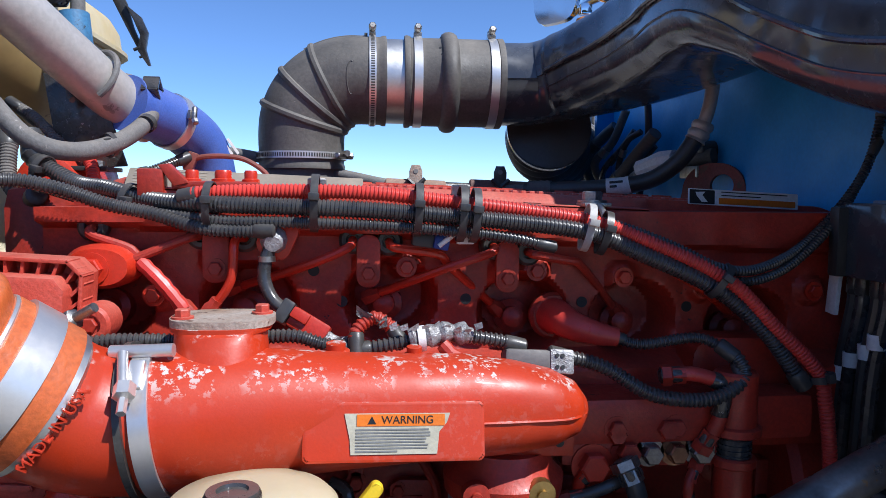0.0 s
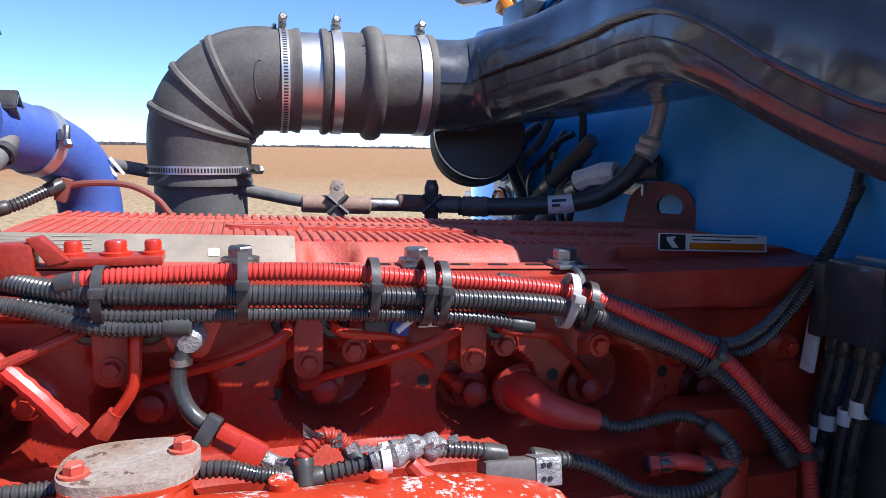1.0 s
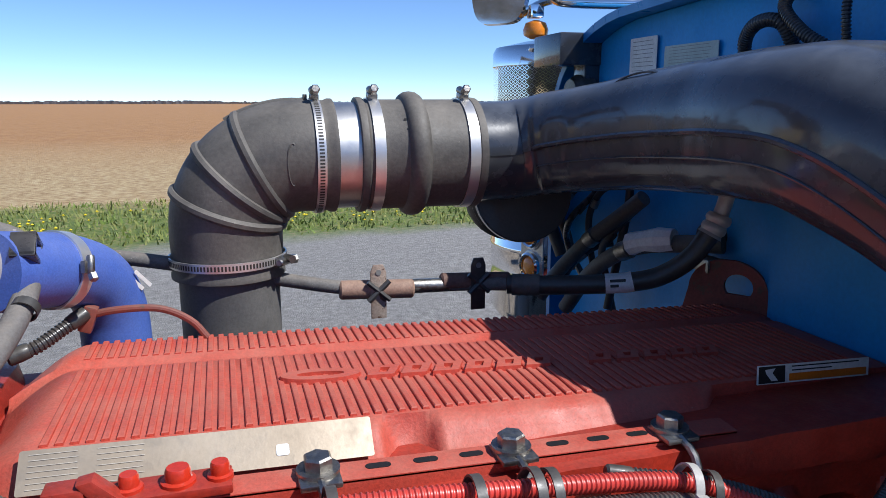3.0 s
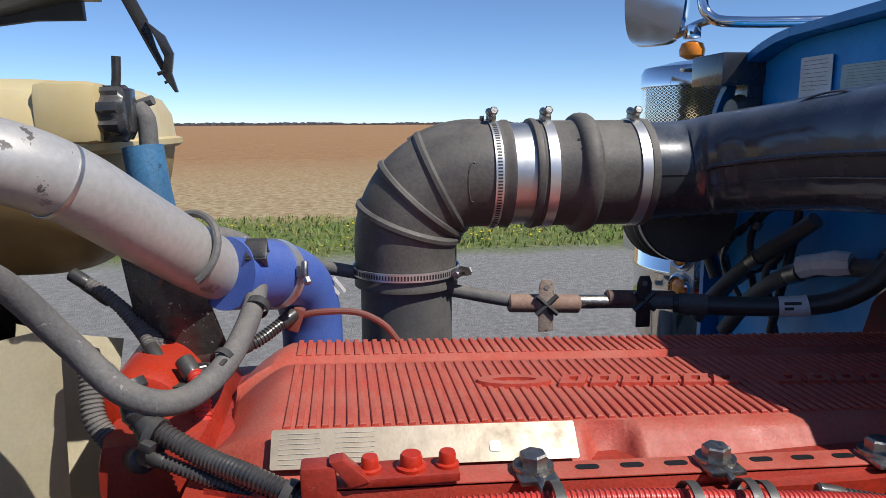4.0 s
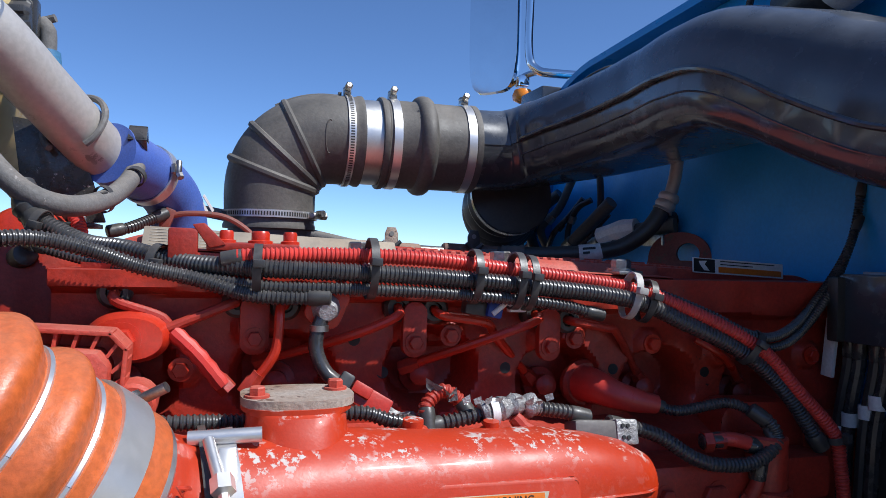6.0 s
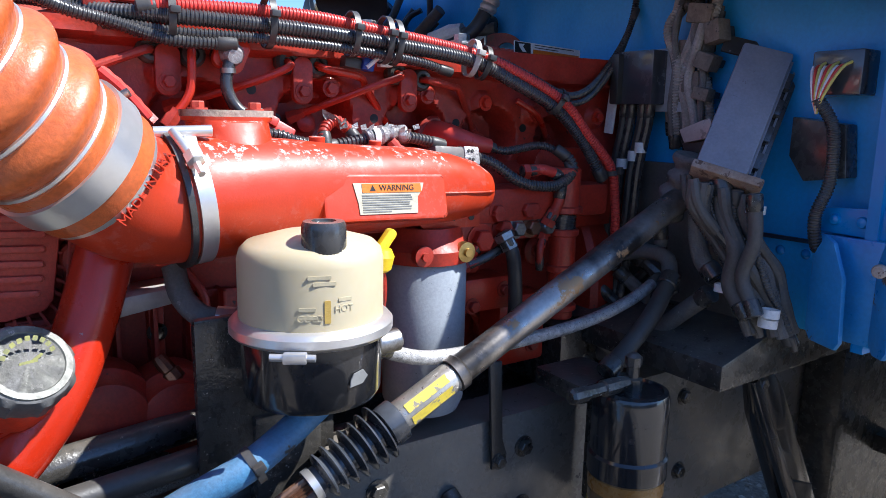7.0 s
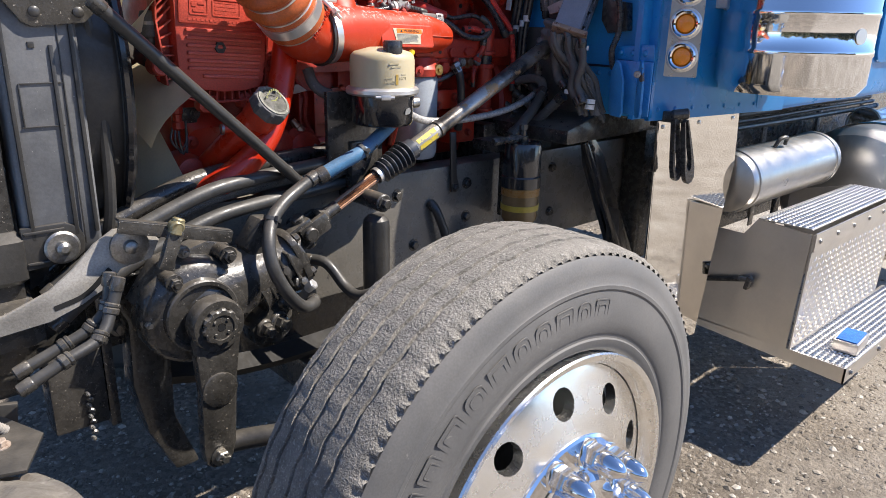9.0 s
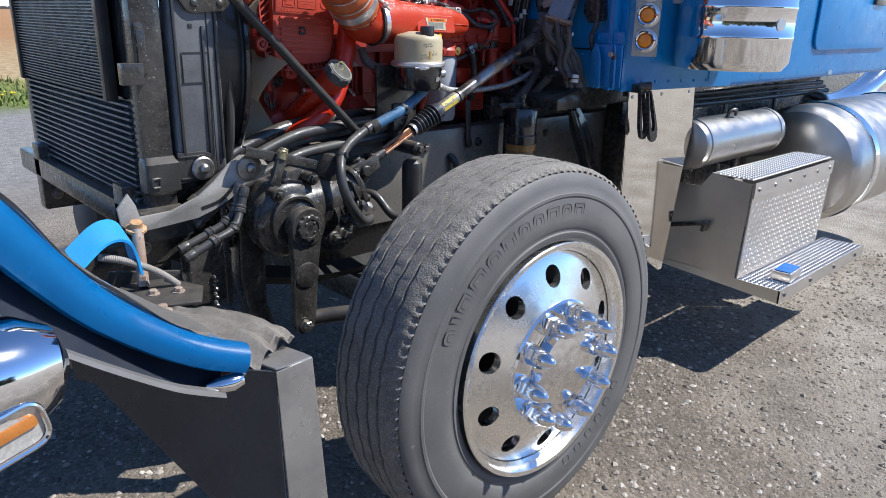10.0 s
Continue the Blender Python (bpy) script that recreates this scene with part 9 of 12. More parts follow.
    for dx, m in ((-0.04, RED_DULL), (0.028, mat("brass plug", (0.5, 0.34, 0.12), 0.35, 0.9))):
        bm = bm_new()
        lathe(bm, (0.2 + dx, 0.70, 1.225), (0, -1, 0), [(0.014, 0), (0.014, 0.012), (0.006, 0.013), (0.006, 0.018)], 16)
        part("plug", bm, m, of)
    dp = thing("dipstick", (0.045, 0.60, 1.20), "bright yellow dipstick handle beside the reservoir", "dipstick")
    bm = bm_new()
    lathe(bm, (0.044, 0.600, 1.236), (0.1, -0.1, 1), [(0.010, 0), (0.014, 0.004), (0.0155, 0.018), (0.011, 0.026)], 16)
    prism(bm, oblong(0.040, 0.012, 0.005), (0.048, 0.602, 1.266), (0.62, 0, 0.78), (-0.78, 0, 0.62), (0, -0.010, 0), 0.002)
    part("handle", bm, YELLOW, dp)
    bm = bm_new()
    hose(bm, [(0.044, 0.600, 1.238), (0.052, 0.612, 1.20), (0.066, 0.66, 1.12), (0.09, 0.72, 1.04)], 0.008, 10)
    part("tube", bm, RED_DULL, dp)


build_reservoir()


# ---- front of the engine ----
def build_ecm():
    root = thing("control_module", (-0.36, 0.78, 1.19), "dusty red ribbed engine module with a webbed flange", "engine module")
    M = facing((-0.354, 0.742, 1.272), (1, 0, -0.063), (0.063, 0, 1))
    R = M.to_3x3()
    ex, ey, ez = R @ Vector((1, 0, 0)), R @ Vector((0, 1, 0)), R @ Vector((0, 0, 1))
    low = [(-0.097, -0.056), (-0.088, -0.066), (-0.05, -0.074), (0.0, -0.078), (0.05, -0.074), (0.084, -0.065), (0.092, -0.054)]
    body = low + [(0.097, 0.0), (0.102, 0.10), (0.103, 0.165), (0.093, 0.178), (-0.098, 0.178), (-0.107, 0.165), (-0.106, 0.10), (-0.101, 0.0)]
    rim = [(-0.118, -0.066), (-0.100, -0.089), (-0.055, -0.099), (0.0, -0.102), (0.055, -0.098), (0.098, -0.086), (0.106, -0.066), (0.110, 0.0), (0.114, 0.10), (0.115, 0.180), (0.100, 0.194), (-0.120, 0.194), (-0.136, 0.176), (-0.138, 0.06), (-0.128, 0.0)]
    bm = bm_new()
    prism(bm, body, M @ Vector((0, 0, -0.045)), ex, ey, ez * 0.060, 0.006)
    hb = part("housing", bm, RED_FADED, root)
    bm = bm_new()
    prism(bm, rim, M @ Vector((0, 0, -0.045)), ex, ey, ez * 0.022, 0.003)
    part("flange", bm, RED_FADED, root, "webbed mounting flange")
    n = len(rim)
    bm = bm_new()
    for k in range(n):
        a, b = Vector((*rim[k], -0.022)), Vector((*rim[(k + 1) % n], -0.022))
        d = (b - a).normalized()
        box(bm, (0, 0, 0), ((b - a).length + 0.003, 0.004, 0.030), bevel=0.0012, m=M @ facing((a + b) / 2 + Vector((0, 0, 0.008)) + d.cross(Vector((0, 0, 1))) * -0.002, d, Vector((0, 0, 1)).cross(d)))
    part("flange_lip", bm, RED_FADED, root)
    for k in range(n):
        a, b = Vector((*rim[k], 0)), Vector((*rim[(k + 1) % n], 0))
        inner = (Vector((*body[k], 0)), Vector((*body[(k + 1) % n], 0)))
        cnt = max(1, round((b - a).length / 0.017))
        for q in range(cnt):
            f = (q + 0.5) / cnt
            p0, p1 = a.lerp(b, f), inner[0].lerp(inner[1], f)
            bm = bm_new()
            box(bm, (0, 0, 0), ((p1 - p0).length, 0.003, 0.026), m=M @ facing((p0 + p1) / 2 + Vector((0, 0, -0.015)), p1 - p0, Vector((0, 0, 1)).cross(p1 - p0)))
            part("flange_web", bm, RED_FADED, hb)
    for k in range(7):
        v, w, o = 0.046 - k * 0.0152, 0.172 - 0.002 * k, 0.0
        if k == 6:
            w, o = 0.128, 0.014
        bm = bm_new()
        prism(bm, oblong(w, 0.0075, 0.0035), M @ Vector((0.002 + o, v, 0.0145)), ex, ey, ez * 0.0055, 0.0018)
        part("rib", bm, RED_FADED, hb)
    bm = bm_new()
    prism(bm, [(-0.098, 0.058), (0.094, 0.058), (0.094, 0.118), (0.086, 0.128), (-0.090, 0.128), (-0.098, 0.118)], M @ Vector((0, 0, 0.012)), ex, ey, ez * 0.008, 0.004)
    panel = part("label_panel", bm, RED_FADED, root, "raised panel with two cast labels")
    for u0, v0, w, hh, rows in ((-0.056, 0.093, 0.040, 0.034, 0), (0.004, 0.093, 0.062, 0.034, 4)):
        q = M @ Matrix.Translation((u0, v0, 0.0202))
        bm = bm_new()
        vs = [[bm.verts.new(q @ Vector((x, y, z))) for x, y in oblong(w - 2 * g, hh - 2 * g, 0.003, 2)] for g, z in ((0, -0.001), (0, 0.0012), (0.0018, 0.0012), (0.0018, -0.001))]
        rings_to_faces(bm, vs, False)
        lab = part("cast_label", bm, RED_FADED, panel)
        if rows:
            bars(q, 4, w - 0.010, 0.0072, 0.0032, RED_FADED, lab, "print_line", 31)
        else:
            for dx, dy, a, b in ((-0.010, 0.004, 0.010, 0.010), (0.006, 0.006, 0.014, 0.005), (0.0, -0.008, 0.024, 0.006)):
                bm = bm_new()
                flat(bm, q @ Matrix.Translation((dx, dy, 0)), a, b, 0.001, 0.0012)
                part("cast_mark", bm, RED_FADED, lab, smooth=False)
    bm = bm_new()
    ring(bm, M @ Vector((0.062, 0.094, 0.0205)), ez, 0.0125, 0.0145, 0.0016, 24)
    part("cast_ring", bm, RED_FADED, panel)
    q = M @ Matrix.Translation((0.0, 0.0665, 0.0202))
    bm = bm_new()
    for k in range(17):
        box(bm, (0, 0, 0), (0.0052, 0.0042, 0.0012), m=q @ Matrix.Translation((-0.076 + 0.0092 * k + (0.004 if k > 6 else 0), 0, 0)))
    part("cast_line", bm, RED_FADED, panel, smooth=False)
    bm = bm_new()
    lathe(bm, M @ Vector((-0.010, 0.014, 0.0150)), ez, [(0.0125, 0.0), (0.0125, 0.0060), (0.0070, 0.0060), (0.0065, 0.0045), (0.0, 0.0045)], 6)
    part("emblem", bm, INK, root, "small black six-sided emblem", smooth=False)
    for u0, v0, tab in ((-0.026, -0.104, 1), (0.068, -0.096, 1), (0.118, -0.014, 0), (0.122, 0.13, 0), (-0.126, -0.030, 0), (-0.150, 0.12, 0)):
        c = M @ Vector((u0, v0, -0.040))
        bm = bm_new()
        if tab:
            prism(bm, [(-0.019, 0.016), (-0.019, -0.012), (-0.011, -0.020), (0.011, -0.020), (0.019, -0.012), (0.019, 0.016)], c, ex, ey, ez * 0.030, 0.003)
            lathe(bm, c + ez * 0.028, ez, [(0.014, 0), (0.014, 0.004), (0.010, 0.0045)], 20)
        else:
            lathe(bm, c, ez, [(0.020, 0), (0.020, 0.036), (0.017, 0.040), (0.011, 0.040), (0.010, 0.036)], 20)
        part("mount_ear", bm, RED_FADED, root)
        bm = bm_new()
        hexbolt(bm, c + ez * (0.032 if tab else 0.036), ez, 0.008, 0.007, False)
        part("bolt", bm, RED_DULL, root)
    se = thing("pressure_sensor", (-0.487, 0.76, 1.32), "grimy grey sensor plug above a red ribbed conduit", "sensor")
    bm = bm_new()
    lathe(bm, (-0.490, 0.77, 1.318), (0.02, 0, 1), [(0.012, -0.012), (0.0165, -0.008), (0.0175, 0.004), (0.0185, 0.030), (0.0160, 0.038), (0.010, 0.040)], 18)
    part("plug", bm, HOSE_GREY, se)
    bm = bm_new()
    ring(bm, (-0.490, 0.77, 1.334), (0.02, 0, 1), 0.0175, 0.0195, 0.007, 20)
    part("collar", bm, CAKED, se, "dust-caked collar")
    loom_thing([(-0.490, 0.77, 1.310), (-0.492, 0.77, 1.285), (-0.486, 0.775, 1.255), (-0.462, 0.785, 1.205), (-0.442, 0.79, 1.165)], 0.0095, RED_LOOM, "red ribbed conduit below the sensor plug")
    kb = thing("line_bracket", (-0.43, 0.80, 1.14), "small dark red bracket holding wires and a thin pipe", "bracket")
    bm = bm_new()
    box(bm, (-0.420, 0.805, 1.140), (0.055, 0.012, 0.034), bevel=0.004)
    hexbolt(bm, (-0.398, 0.798, 1.143), (0, -1, 0), 0.008, 0.006)
    part("plate", bm, BLACK_PAINT, kb)
    bm = bm_new()
    lathe(bm, (-0.440, 0.795, 1.165), (0, 0, -1), [(0.009, 0), (0.013, 0.004), (0.013, 0.018), (0.010, 0.020), (0.010, 0.034), (0.014, 0.036), (0.014, 0.050), (0.008, 0.054)], 10)
    part("connector", bm, RED_DULL, kb)
    bm = bm_new()
    hose(bm, [(-0.440, 0.80, 1.115), (-0.437, 0.80, 1.085), (-0.418, 0.80, 1.05), (-0.410, 0.80, 1.01), (-0.405, 0.80, 0.96)], 0.0060, 10)
    part("thin_pipe", bm, RED_DULL, kb)
    for k in range(3):
        bm = bm_new()
        hose(bm, [(-0.452 + 0.006 * k, 0.795, 1.118), (-0.460 + 0.010 * k, 0.79, 1.092 - 0.006 * k), (-0.444 + 0.006 * k, 0.79, 1.070 - 0.010 * k), (-0.424, 0.795, 1.085 - 0.008 * k), (-0.420, 0.80, 1.13)], 0.0026, 8)
        part("wire", bm, BLACK_LOOM, kb, "thin looping wire")
    br = thing("lifting_lug", (-0.235, 0.80, 1.44), "red cast lug with a hex bolt beside the head", "bracket")
    bm = bm_new()
    loft(bm, [((-0.236, 0.80, 1.446), (1, 0, 0), (0, 0, 1), 0.032, 0.020, 2.2), ((-0.236, 0.815, 1.446), (1, 0, 0), (0, 0, 1), 0.038, 0.025, 2.2), ((-0.236, 0.85, 1.446), (1, 0, 0), (0, 0, 1), 0.038, 0.025, 2.2)], 24)
    hexbolt(bm, (-0.240, 0.80, 1.445), (0, -1, 0), 0.012, 0.010)
    part("lug", bm, RED, br)
    st = thing("threaded_stud", (-0.215, 0.68, 1.405), "steel tee bolt end above the inlet elbow", "bolt")
    bm = bm_new()
    rod(bm, (-0.235, 0.686, 1.400), (-0.192, 0.668, 1.424), 0.0045)
    lathe(bm, (-0.222, 0.681, 1.407), (0.043, -0.018, 0.024), [(0.010, 0), (0.010, 0.012), (0.006, 0.014)], 6)
    rod(bm, (-0.245, 0.692, 1.394), (-0.226, 0.684, 1.405), 0.010)
    part("stud", bm, ZINC, st)


build_ecm()


def build_oil_filler():
    root = thing("oil_filler", (-0.36, 0.66, 1.10), "red oil filler neck with a black ribbed cap", "oil filler")
    top = Vector((-0.301, 0.638, 1.172))
    d = Vector((0.24, -0.70, 0.67)).normalized()
    bm = bm_new()
    hose(bm, [(-0.405, 0.85, 0.975), (-0.388, 0.80, 1.012), (-0.362, 0.745, 1.062), (-0.333, 0.695, 1.115), tuple(top - d * 0.012)], lambda i, s: 0.030 + 0.003 * s, 24)
    part("neck", bm, RED_GLOSS, root)
    bm = bm_new()
    lathe(bm, top - d * 0.052, d, [(0.030, -0.004), (0.0375, 0.0), (0.0385, 0.012), (0.0375, 0.040)], 32)
    part("neck_socket", bm, RED_CAST, root, "stepped red neck socket")
    bm = bm_new()
    rod(bm, (-0.385, 0.70, 1.120), (-0.330, 0.685, 1.118), 0.009, None, 14, 0.002)
    part("side_port", bm, RED_CAST, root, "short red side port")
    bm = bm_new()
    ring(bm, (-0.383, 0.70, 1.120), (1, -0.2, 0), 0.0092, 0.0115, 0.006, 18)
    part("port_clamp", bm, ZINC, root)
    bm = bm_new()
    seg = 72
    u, v, w = basis_of(d)
    rows = []
    for r, h in ((0.036, -0.016), (0.0405, -0.013), (0.041, 0.008), (0.0395, 0.013), (0.036, 0.015)):
        rows.append([bm.verts.new(top + w * h + (u * math.cos(k * math.tau / seg) + v * math.sin(k * math.tau / seg)) * (r + (0.0022 if k % 9 < 3 and h < 0.01 else 0))) for k in range(seg)])
    rings_to_faces(bm, rows)
    cap = part("cap", bm, mat("dusty grey-black cap plastic", (0.055, 0.055, 0.053), 0.5, 0, (0.09, 0.088, 0.083), 30, (0.35, 0.33, 0.30), 0.66, 90, (0.50, 0.48, 0.44), 0.55, 0.2), root, "dusty black ribbed filler cap")
    bm = bm_new()
    lathe(bm, top, d, [(0.0375, 0.0135), (0.0368, 0.0165), (0.0310, 0.0168), (0.0300, 0.0150), (0.0, 0.0150)], 44)
    face = part("cap_top", bm, mat("scuffed dark green-grey cap face", (0.24, 0.24, 0.20), 0.45, 0, (0.095, 0.100, 0.080), 40, (0.42, 0.41, 0.36), 0.60, 120, DUST, 0.15, 0.2), cap, "scuffed dark cap face with worn pale print")
    q = facing(top + d * 0.0154, d.cross(Vector((0, 0, 1))) * -1, (0, 0, 1))
    bm = bm_new()
    for k in range(9):
        a = radians(20 + 17 * k)
        flat(bm, q @ Matrix.Rotation(a - math.pi / 2, 4, "Z") @ Matrix.Translation((0, 0.0225, 0)), 0.0044, 0.0046, 0.0008, 0.0004)
    flat(bm, q @ Matrix.Translation((0, -0.001, 0)), 0.016, 0.005, 0.001, 0.0004)
    flat(bm, q @ Matrix.Translation((0.008, 0.003, 0)) @ Matrix.Rotation(0.5, 4, "Z"), 0.010, 0.0028, 0.001, 0.0004)
    part("print_mark", bm, mat("worn yellow-green print", (0.40, 0.39, 0.12), 0.6, 0, (0.25, 0.25, 0.12), 120), face, "worn yellow-green print", smooth=False)
    pipe = thing("coolant_pipe", (-0.28, 0.65, 1.10), "thick bright red curved pipe down the engine front", "pipe")
    bm = bm_new()
    hose(bm, [(-0.190, 0.735, 1.34), (-0.211, 0.72, 1.275), (-0.239, 0.70, 1.197), (-0.269, 0.685, 1.133), (-0.300, 0.678, 1.088), (-0.340, 0.675, 1.050), (-0.412, 0.685, 1.004), (-0.445, 0.72, 0.985)], 0.029, 24)
    part("pipe", bm, RED_GLOSS, pipe)
    # housing low on the front
    hs = thing("gear_housing", (-0.36, 0.95, 0.95), "red cast front gear housing", "engine part")
    bm = bm_new()
    box(bm, (-0.352, 1.09, 1.29), (0.11, 0.28, 0.50), bevel=0.035)
    part("casting", bm, RED_DULL, hs)
    bm = bm_new()
    loft(bm, [((-0.355, 0.83, 1.02), (1, 0, 0), (0, 0, 1), 0.060, 0.085, 3.5), ((-0.352, 0.85, 1.02), (1, 0, 0), (0, 0, 1), 0.072, 0.100, 3.5), ((-0.34, 0.92, 1.03), (1, 0, 0), (0, 0, 1), 0.085, 0.125, 4), ((-0.33, 1.05, 1.05), (1, 0, 0), (0, 0, 1), 0.09, 0.15, 4)], 32)
    part("filler_base", bm, RED, hs, "red cast base of the filler neck")
    for dx, dz in ((-0.042, 0.055), (0.040, 0.060), (0.046, -0.050)):
        bm = bm_new()
        lathe(bm, (-0.355 + dx, 0.838, 1.02 + dz), (0, -1, 0), [(0.015, 0), (0.015, 0.010), (0.012, 0.012)], 16)
        hexbolt(bm, (-0.355 + dx, 0.827, 1.02 + dz), (0, -1, 0), 0.008, 0.008, False)
        part("bolt_boss", bm, RED_DULL, hs)
    for k in range(5):
        bm = bm_new()
        box(bm, (-0.235 + 0.045 * k, 0.875, 1.075), (0.006, 0.05, 0.19 - 0.01 * (k % 2)), bevel=0.002)
        part("casting_rib", bm, RED_DULL, hs)
    drum = bm_new()
    lathe(drum, (-0.375, 1.02, 1.535), (0, 1, 0.05), [(0.030, 0), (0.040, 0.004), (0.044, 0.014), (0.044, 0.16), (0.040, 0.17)], 32)
    part("thermostat_drum", drum, RED_CAST, hs, "rounded red thermostat drum")
    for x, z, r in ((-0.30, 1.02, 0.05), (-0.43, 1.02, 0.04), (-0.22, 1.05, 0.06), (-0.14, 1.04, 0.055)):
        bm = bm_new()
        lathe(bm, (x, 0.84, z), (0, -1, 0), [(r, 0), (r, 0.05), (r * 0.85, 0.06), (r * 0.8, 0.075), (r * 0.4, 0.08)], 24)
        part("pump_boss", bm, RED_DULL, hs)
    ln = thing("lube_fitting", (-0.12, 0.78, 1.07), "angled red and brass hose fitting on the block", "fitting")
    bm = bm_new()
    lathe(bm, (-0.155, 0.80, 1.11), (0.5, -0.4, -0.8), [(0.008, 0), (0.010, 0.01), (0.010, 0.022), (0.013, 0.024), (0.013, 0.036), (0.010, 0.038), (0.0095, 0.075)], 10)
    part("fitting", bm, COPPERY, ln, "brass hose fitting")
    bm = bm_new()
    rod(bm, (-0.118, 0.770, 1.051), (-0.106, 0.760, 1.032), 0.0095, 0.0085, 14)
    part("hose_stub", bm, CAKED, ln, "pale crusted hose end")
    gh = thing("drain_hose", (-0.10, 0.72, 1.20), "dusty dark curved hose with metal clamp fitting", "hose")
    bm = bm_new()
    hose(bm, [(-0.145, 0.735, 1.235), (-0.142, 0.72, 1.205), (-0.128, 0.70, 1.185), (-0.105, 0.685, 1.178)], 0.013, 14)
    part("hose", bm, HOSE_GREY, gh)
    bm = bm_new()
    lathe(bm, (-0.112, 0.688, 1.180), (0.6, -0.3, -0.05), [(0.015, 0), (0.015, 0.02), (0.011, 0.022), (0.011, 0.034)], 10)
    part("fitting", bm, ALU_RAW, gh)
    al = thing("cooler_casting", (-0.17, 0.84, 1.17), "bare aluminium casting edge on the block", "engine part")
    bm = bm_new()
    prism(bm, [(-0.23, 1.185), (-0.13, 1.195), (-0.105, 1.178), (-0.235, 1.158)], (0, 0.80, 0), (1, 0, 0), (0, 0, 1), (0, 0.07, 0), 0.004)
    part("edge", bm, ALU, al)


build_oil_filler()


def build_radiator():
    root = thing("radiator", (-0.84, 1.14, 0.87), "black radiator and condenser stack with side tanks", "radiator")
    bm = bm_new()
    box(bm, (-0.835, 1.14, 1.26), (0.07, 0.93, 0.80), bevel=0.004)
    part("core", bm, GLOSS_BLACK, root)
    bm = bm_new()
    for i in range(66):
        box(bm, (-0.898, 1.165, 1.128 + i * 0.0082), (0.012, 0.78, 0.0032))
    tagged(part("condenser_core", bm, FIN, root, "fine horizontal condenser fins", smooth=False), kind="stuff")
    bm = bm_new()
    box(bm, (-0.888, 1.165, 1.40), (0.012, 0.79, 0.56))
    part("condenser_back", bm, INK, root, smooth=False)
    for y in (0.772, 1.56):
        bm = bm_new()
        box(bm, (-0.896, y, 1.40), (0.030, 0.026, 0.57), bevel=0.003)
        part("condenser_tank", bm, BLACK_DUSTY, root)
    proto = None
    for i in range(15):
        if proto is None:
            bm = bm_new()
            box(bm, (0, 0, 0), (0.022, 0.92, 0.0062), bevel=0.0012)
            proto = part("cooler_bar", bm, FIN, root)
            ob = proto
        else:
            ob = proto.copy()
            scene.collection.objects.link(ob)
        ob.matrix_basis = Matrix.Translation((-0.878, 1.14, 0.878 + i * 0.0165))
    for y in (0.655, 1.63):
        bm = bm_new()
        box(bm, (-0.845, y, 1.27), (0.075, 0.055, 0.83), bevel=0.010)
        part("side_post", bm, BLACK_PAINT, root)
    bm = bm_new()
    loft(bm, [((-0.735, 0.652, 0.93), (1, 0, 0), (0, 1, 0), 0.050, 0.022, 7), ((-0.735, 0.648, 0.95), (1, 0, 0), (0, 1, 0), 0.064, 0.030, 7), ((-0.733, 0.646, 1.30), (1, 0, 0), (0, 1, 0), 0.064, 0.032, 7), ((-0.730, 0.648, 1.42), (1, 0, 0), (0, 1, 0), 0.060, 0.030, 7), ((-0.728, 0.655, 1.52), (1, 0, 0), (0, 1, 0), 0.050, 0.024, 6), ((-0.728, 0.67, 1.64), (1, 0, 0), (0, 1, 0), 0.040, 0.018, 5)], 40)
    part("side_tank", bm, mat("dusty grey moulded plastic", (0.190, 0.192, 0.195), 0.40, 0, (0.085, 0.088, 0.092), 6, (0.40, 0.38, 0.35), 0.665, 150, DUST, 0.2, 0.12, 200), root, "dusty grey moulded side tank")
    for x, z, w, hh in ((-0.738, 1.238, 0.066, 0.0022), (-0.743, 1.166, 0.066, 0.0022), (-0.772, 1.202, 0.0022, 0.072), (-0.703, 1.15, 0.0022, 0.40), (-0.745, 1.30, 0.010, 0.010)):
        bm = bm_new()
        box(bm, (x, 0.6135, z), (w, 0.003, hh), bevel=0.0006)
        part("moulding_line", bm, BLACK_DUSTY, root)
    bm = bm_new()
    prism(bm, [(-0.79, 1.385), (-0.755, 1.335), (-0.74, 1.328), (-0.66, 1.335), (-0.642, 1.350), (-0.640, 1.42), (-0.79, 1.42)], (0, 0.604, 0), (1, 0, 0), (0, 0, 1), (0, 0.010, 0), 0.003)
    tab = part("mount_tab", bm, BLACK_PAINT, root, "dark mounting tab with two bolts")
    for x in (-0.735, -0.668):
        bm = bm_new()
        lathe(bm, (x, 0.604, 1.352), (0, -1, 0), [(0.009, 0), (0.009, 0.003), (0.006, 0.005)], 14)
        part("tab_bolt", bm, BLACK_DUSTY, tab)
    for x0, z0, z1 in ((-0.786, 0.97, 1.46), (-0.716, 0.97, 1.30), (-0.682, 0.97, 1.50)):
        bm = bm_new()
        box(bm, (x0, 0.6135, (z0 + z1) / 2), (0.007, 0.008, z1 - z0), bevel=0.002)
        part("moulded_ridge", bm, BLACK_DUSTY, root)
    bm = bm_new()
    hose(bm, [(-0.652, 0.69, 0.90), (-0.640, 0.66, 1.00), (-0.636, 0.65, 1.15), (-0.642, 0.65, 1.32), (-0.655, 0.67, 1.48)], 0.011, 10)
    part("shroud_seal", bm, RUBBER, root, "black rubber seal strip")
    # mounting foot: block with a square eye, and a plate with a washer-headed pin
    bm = bm_new()
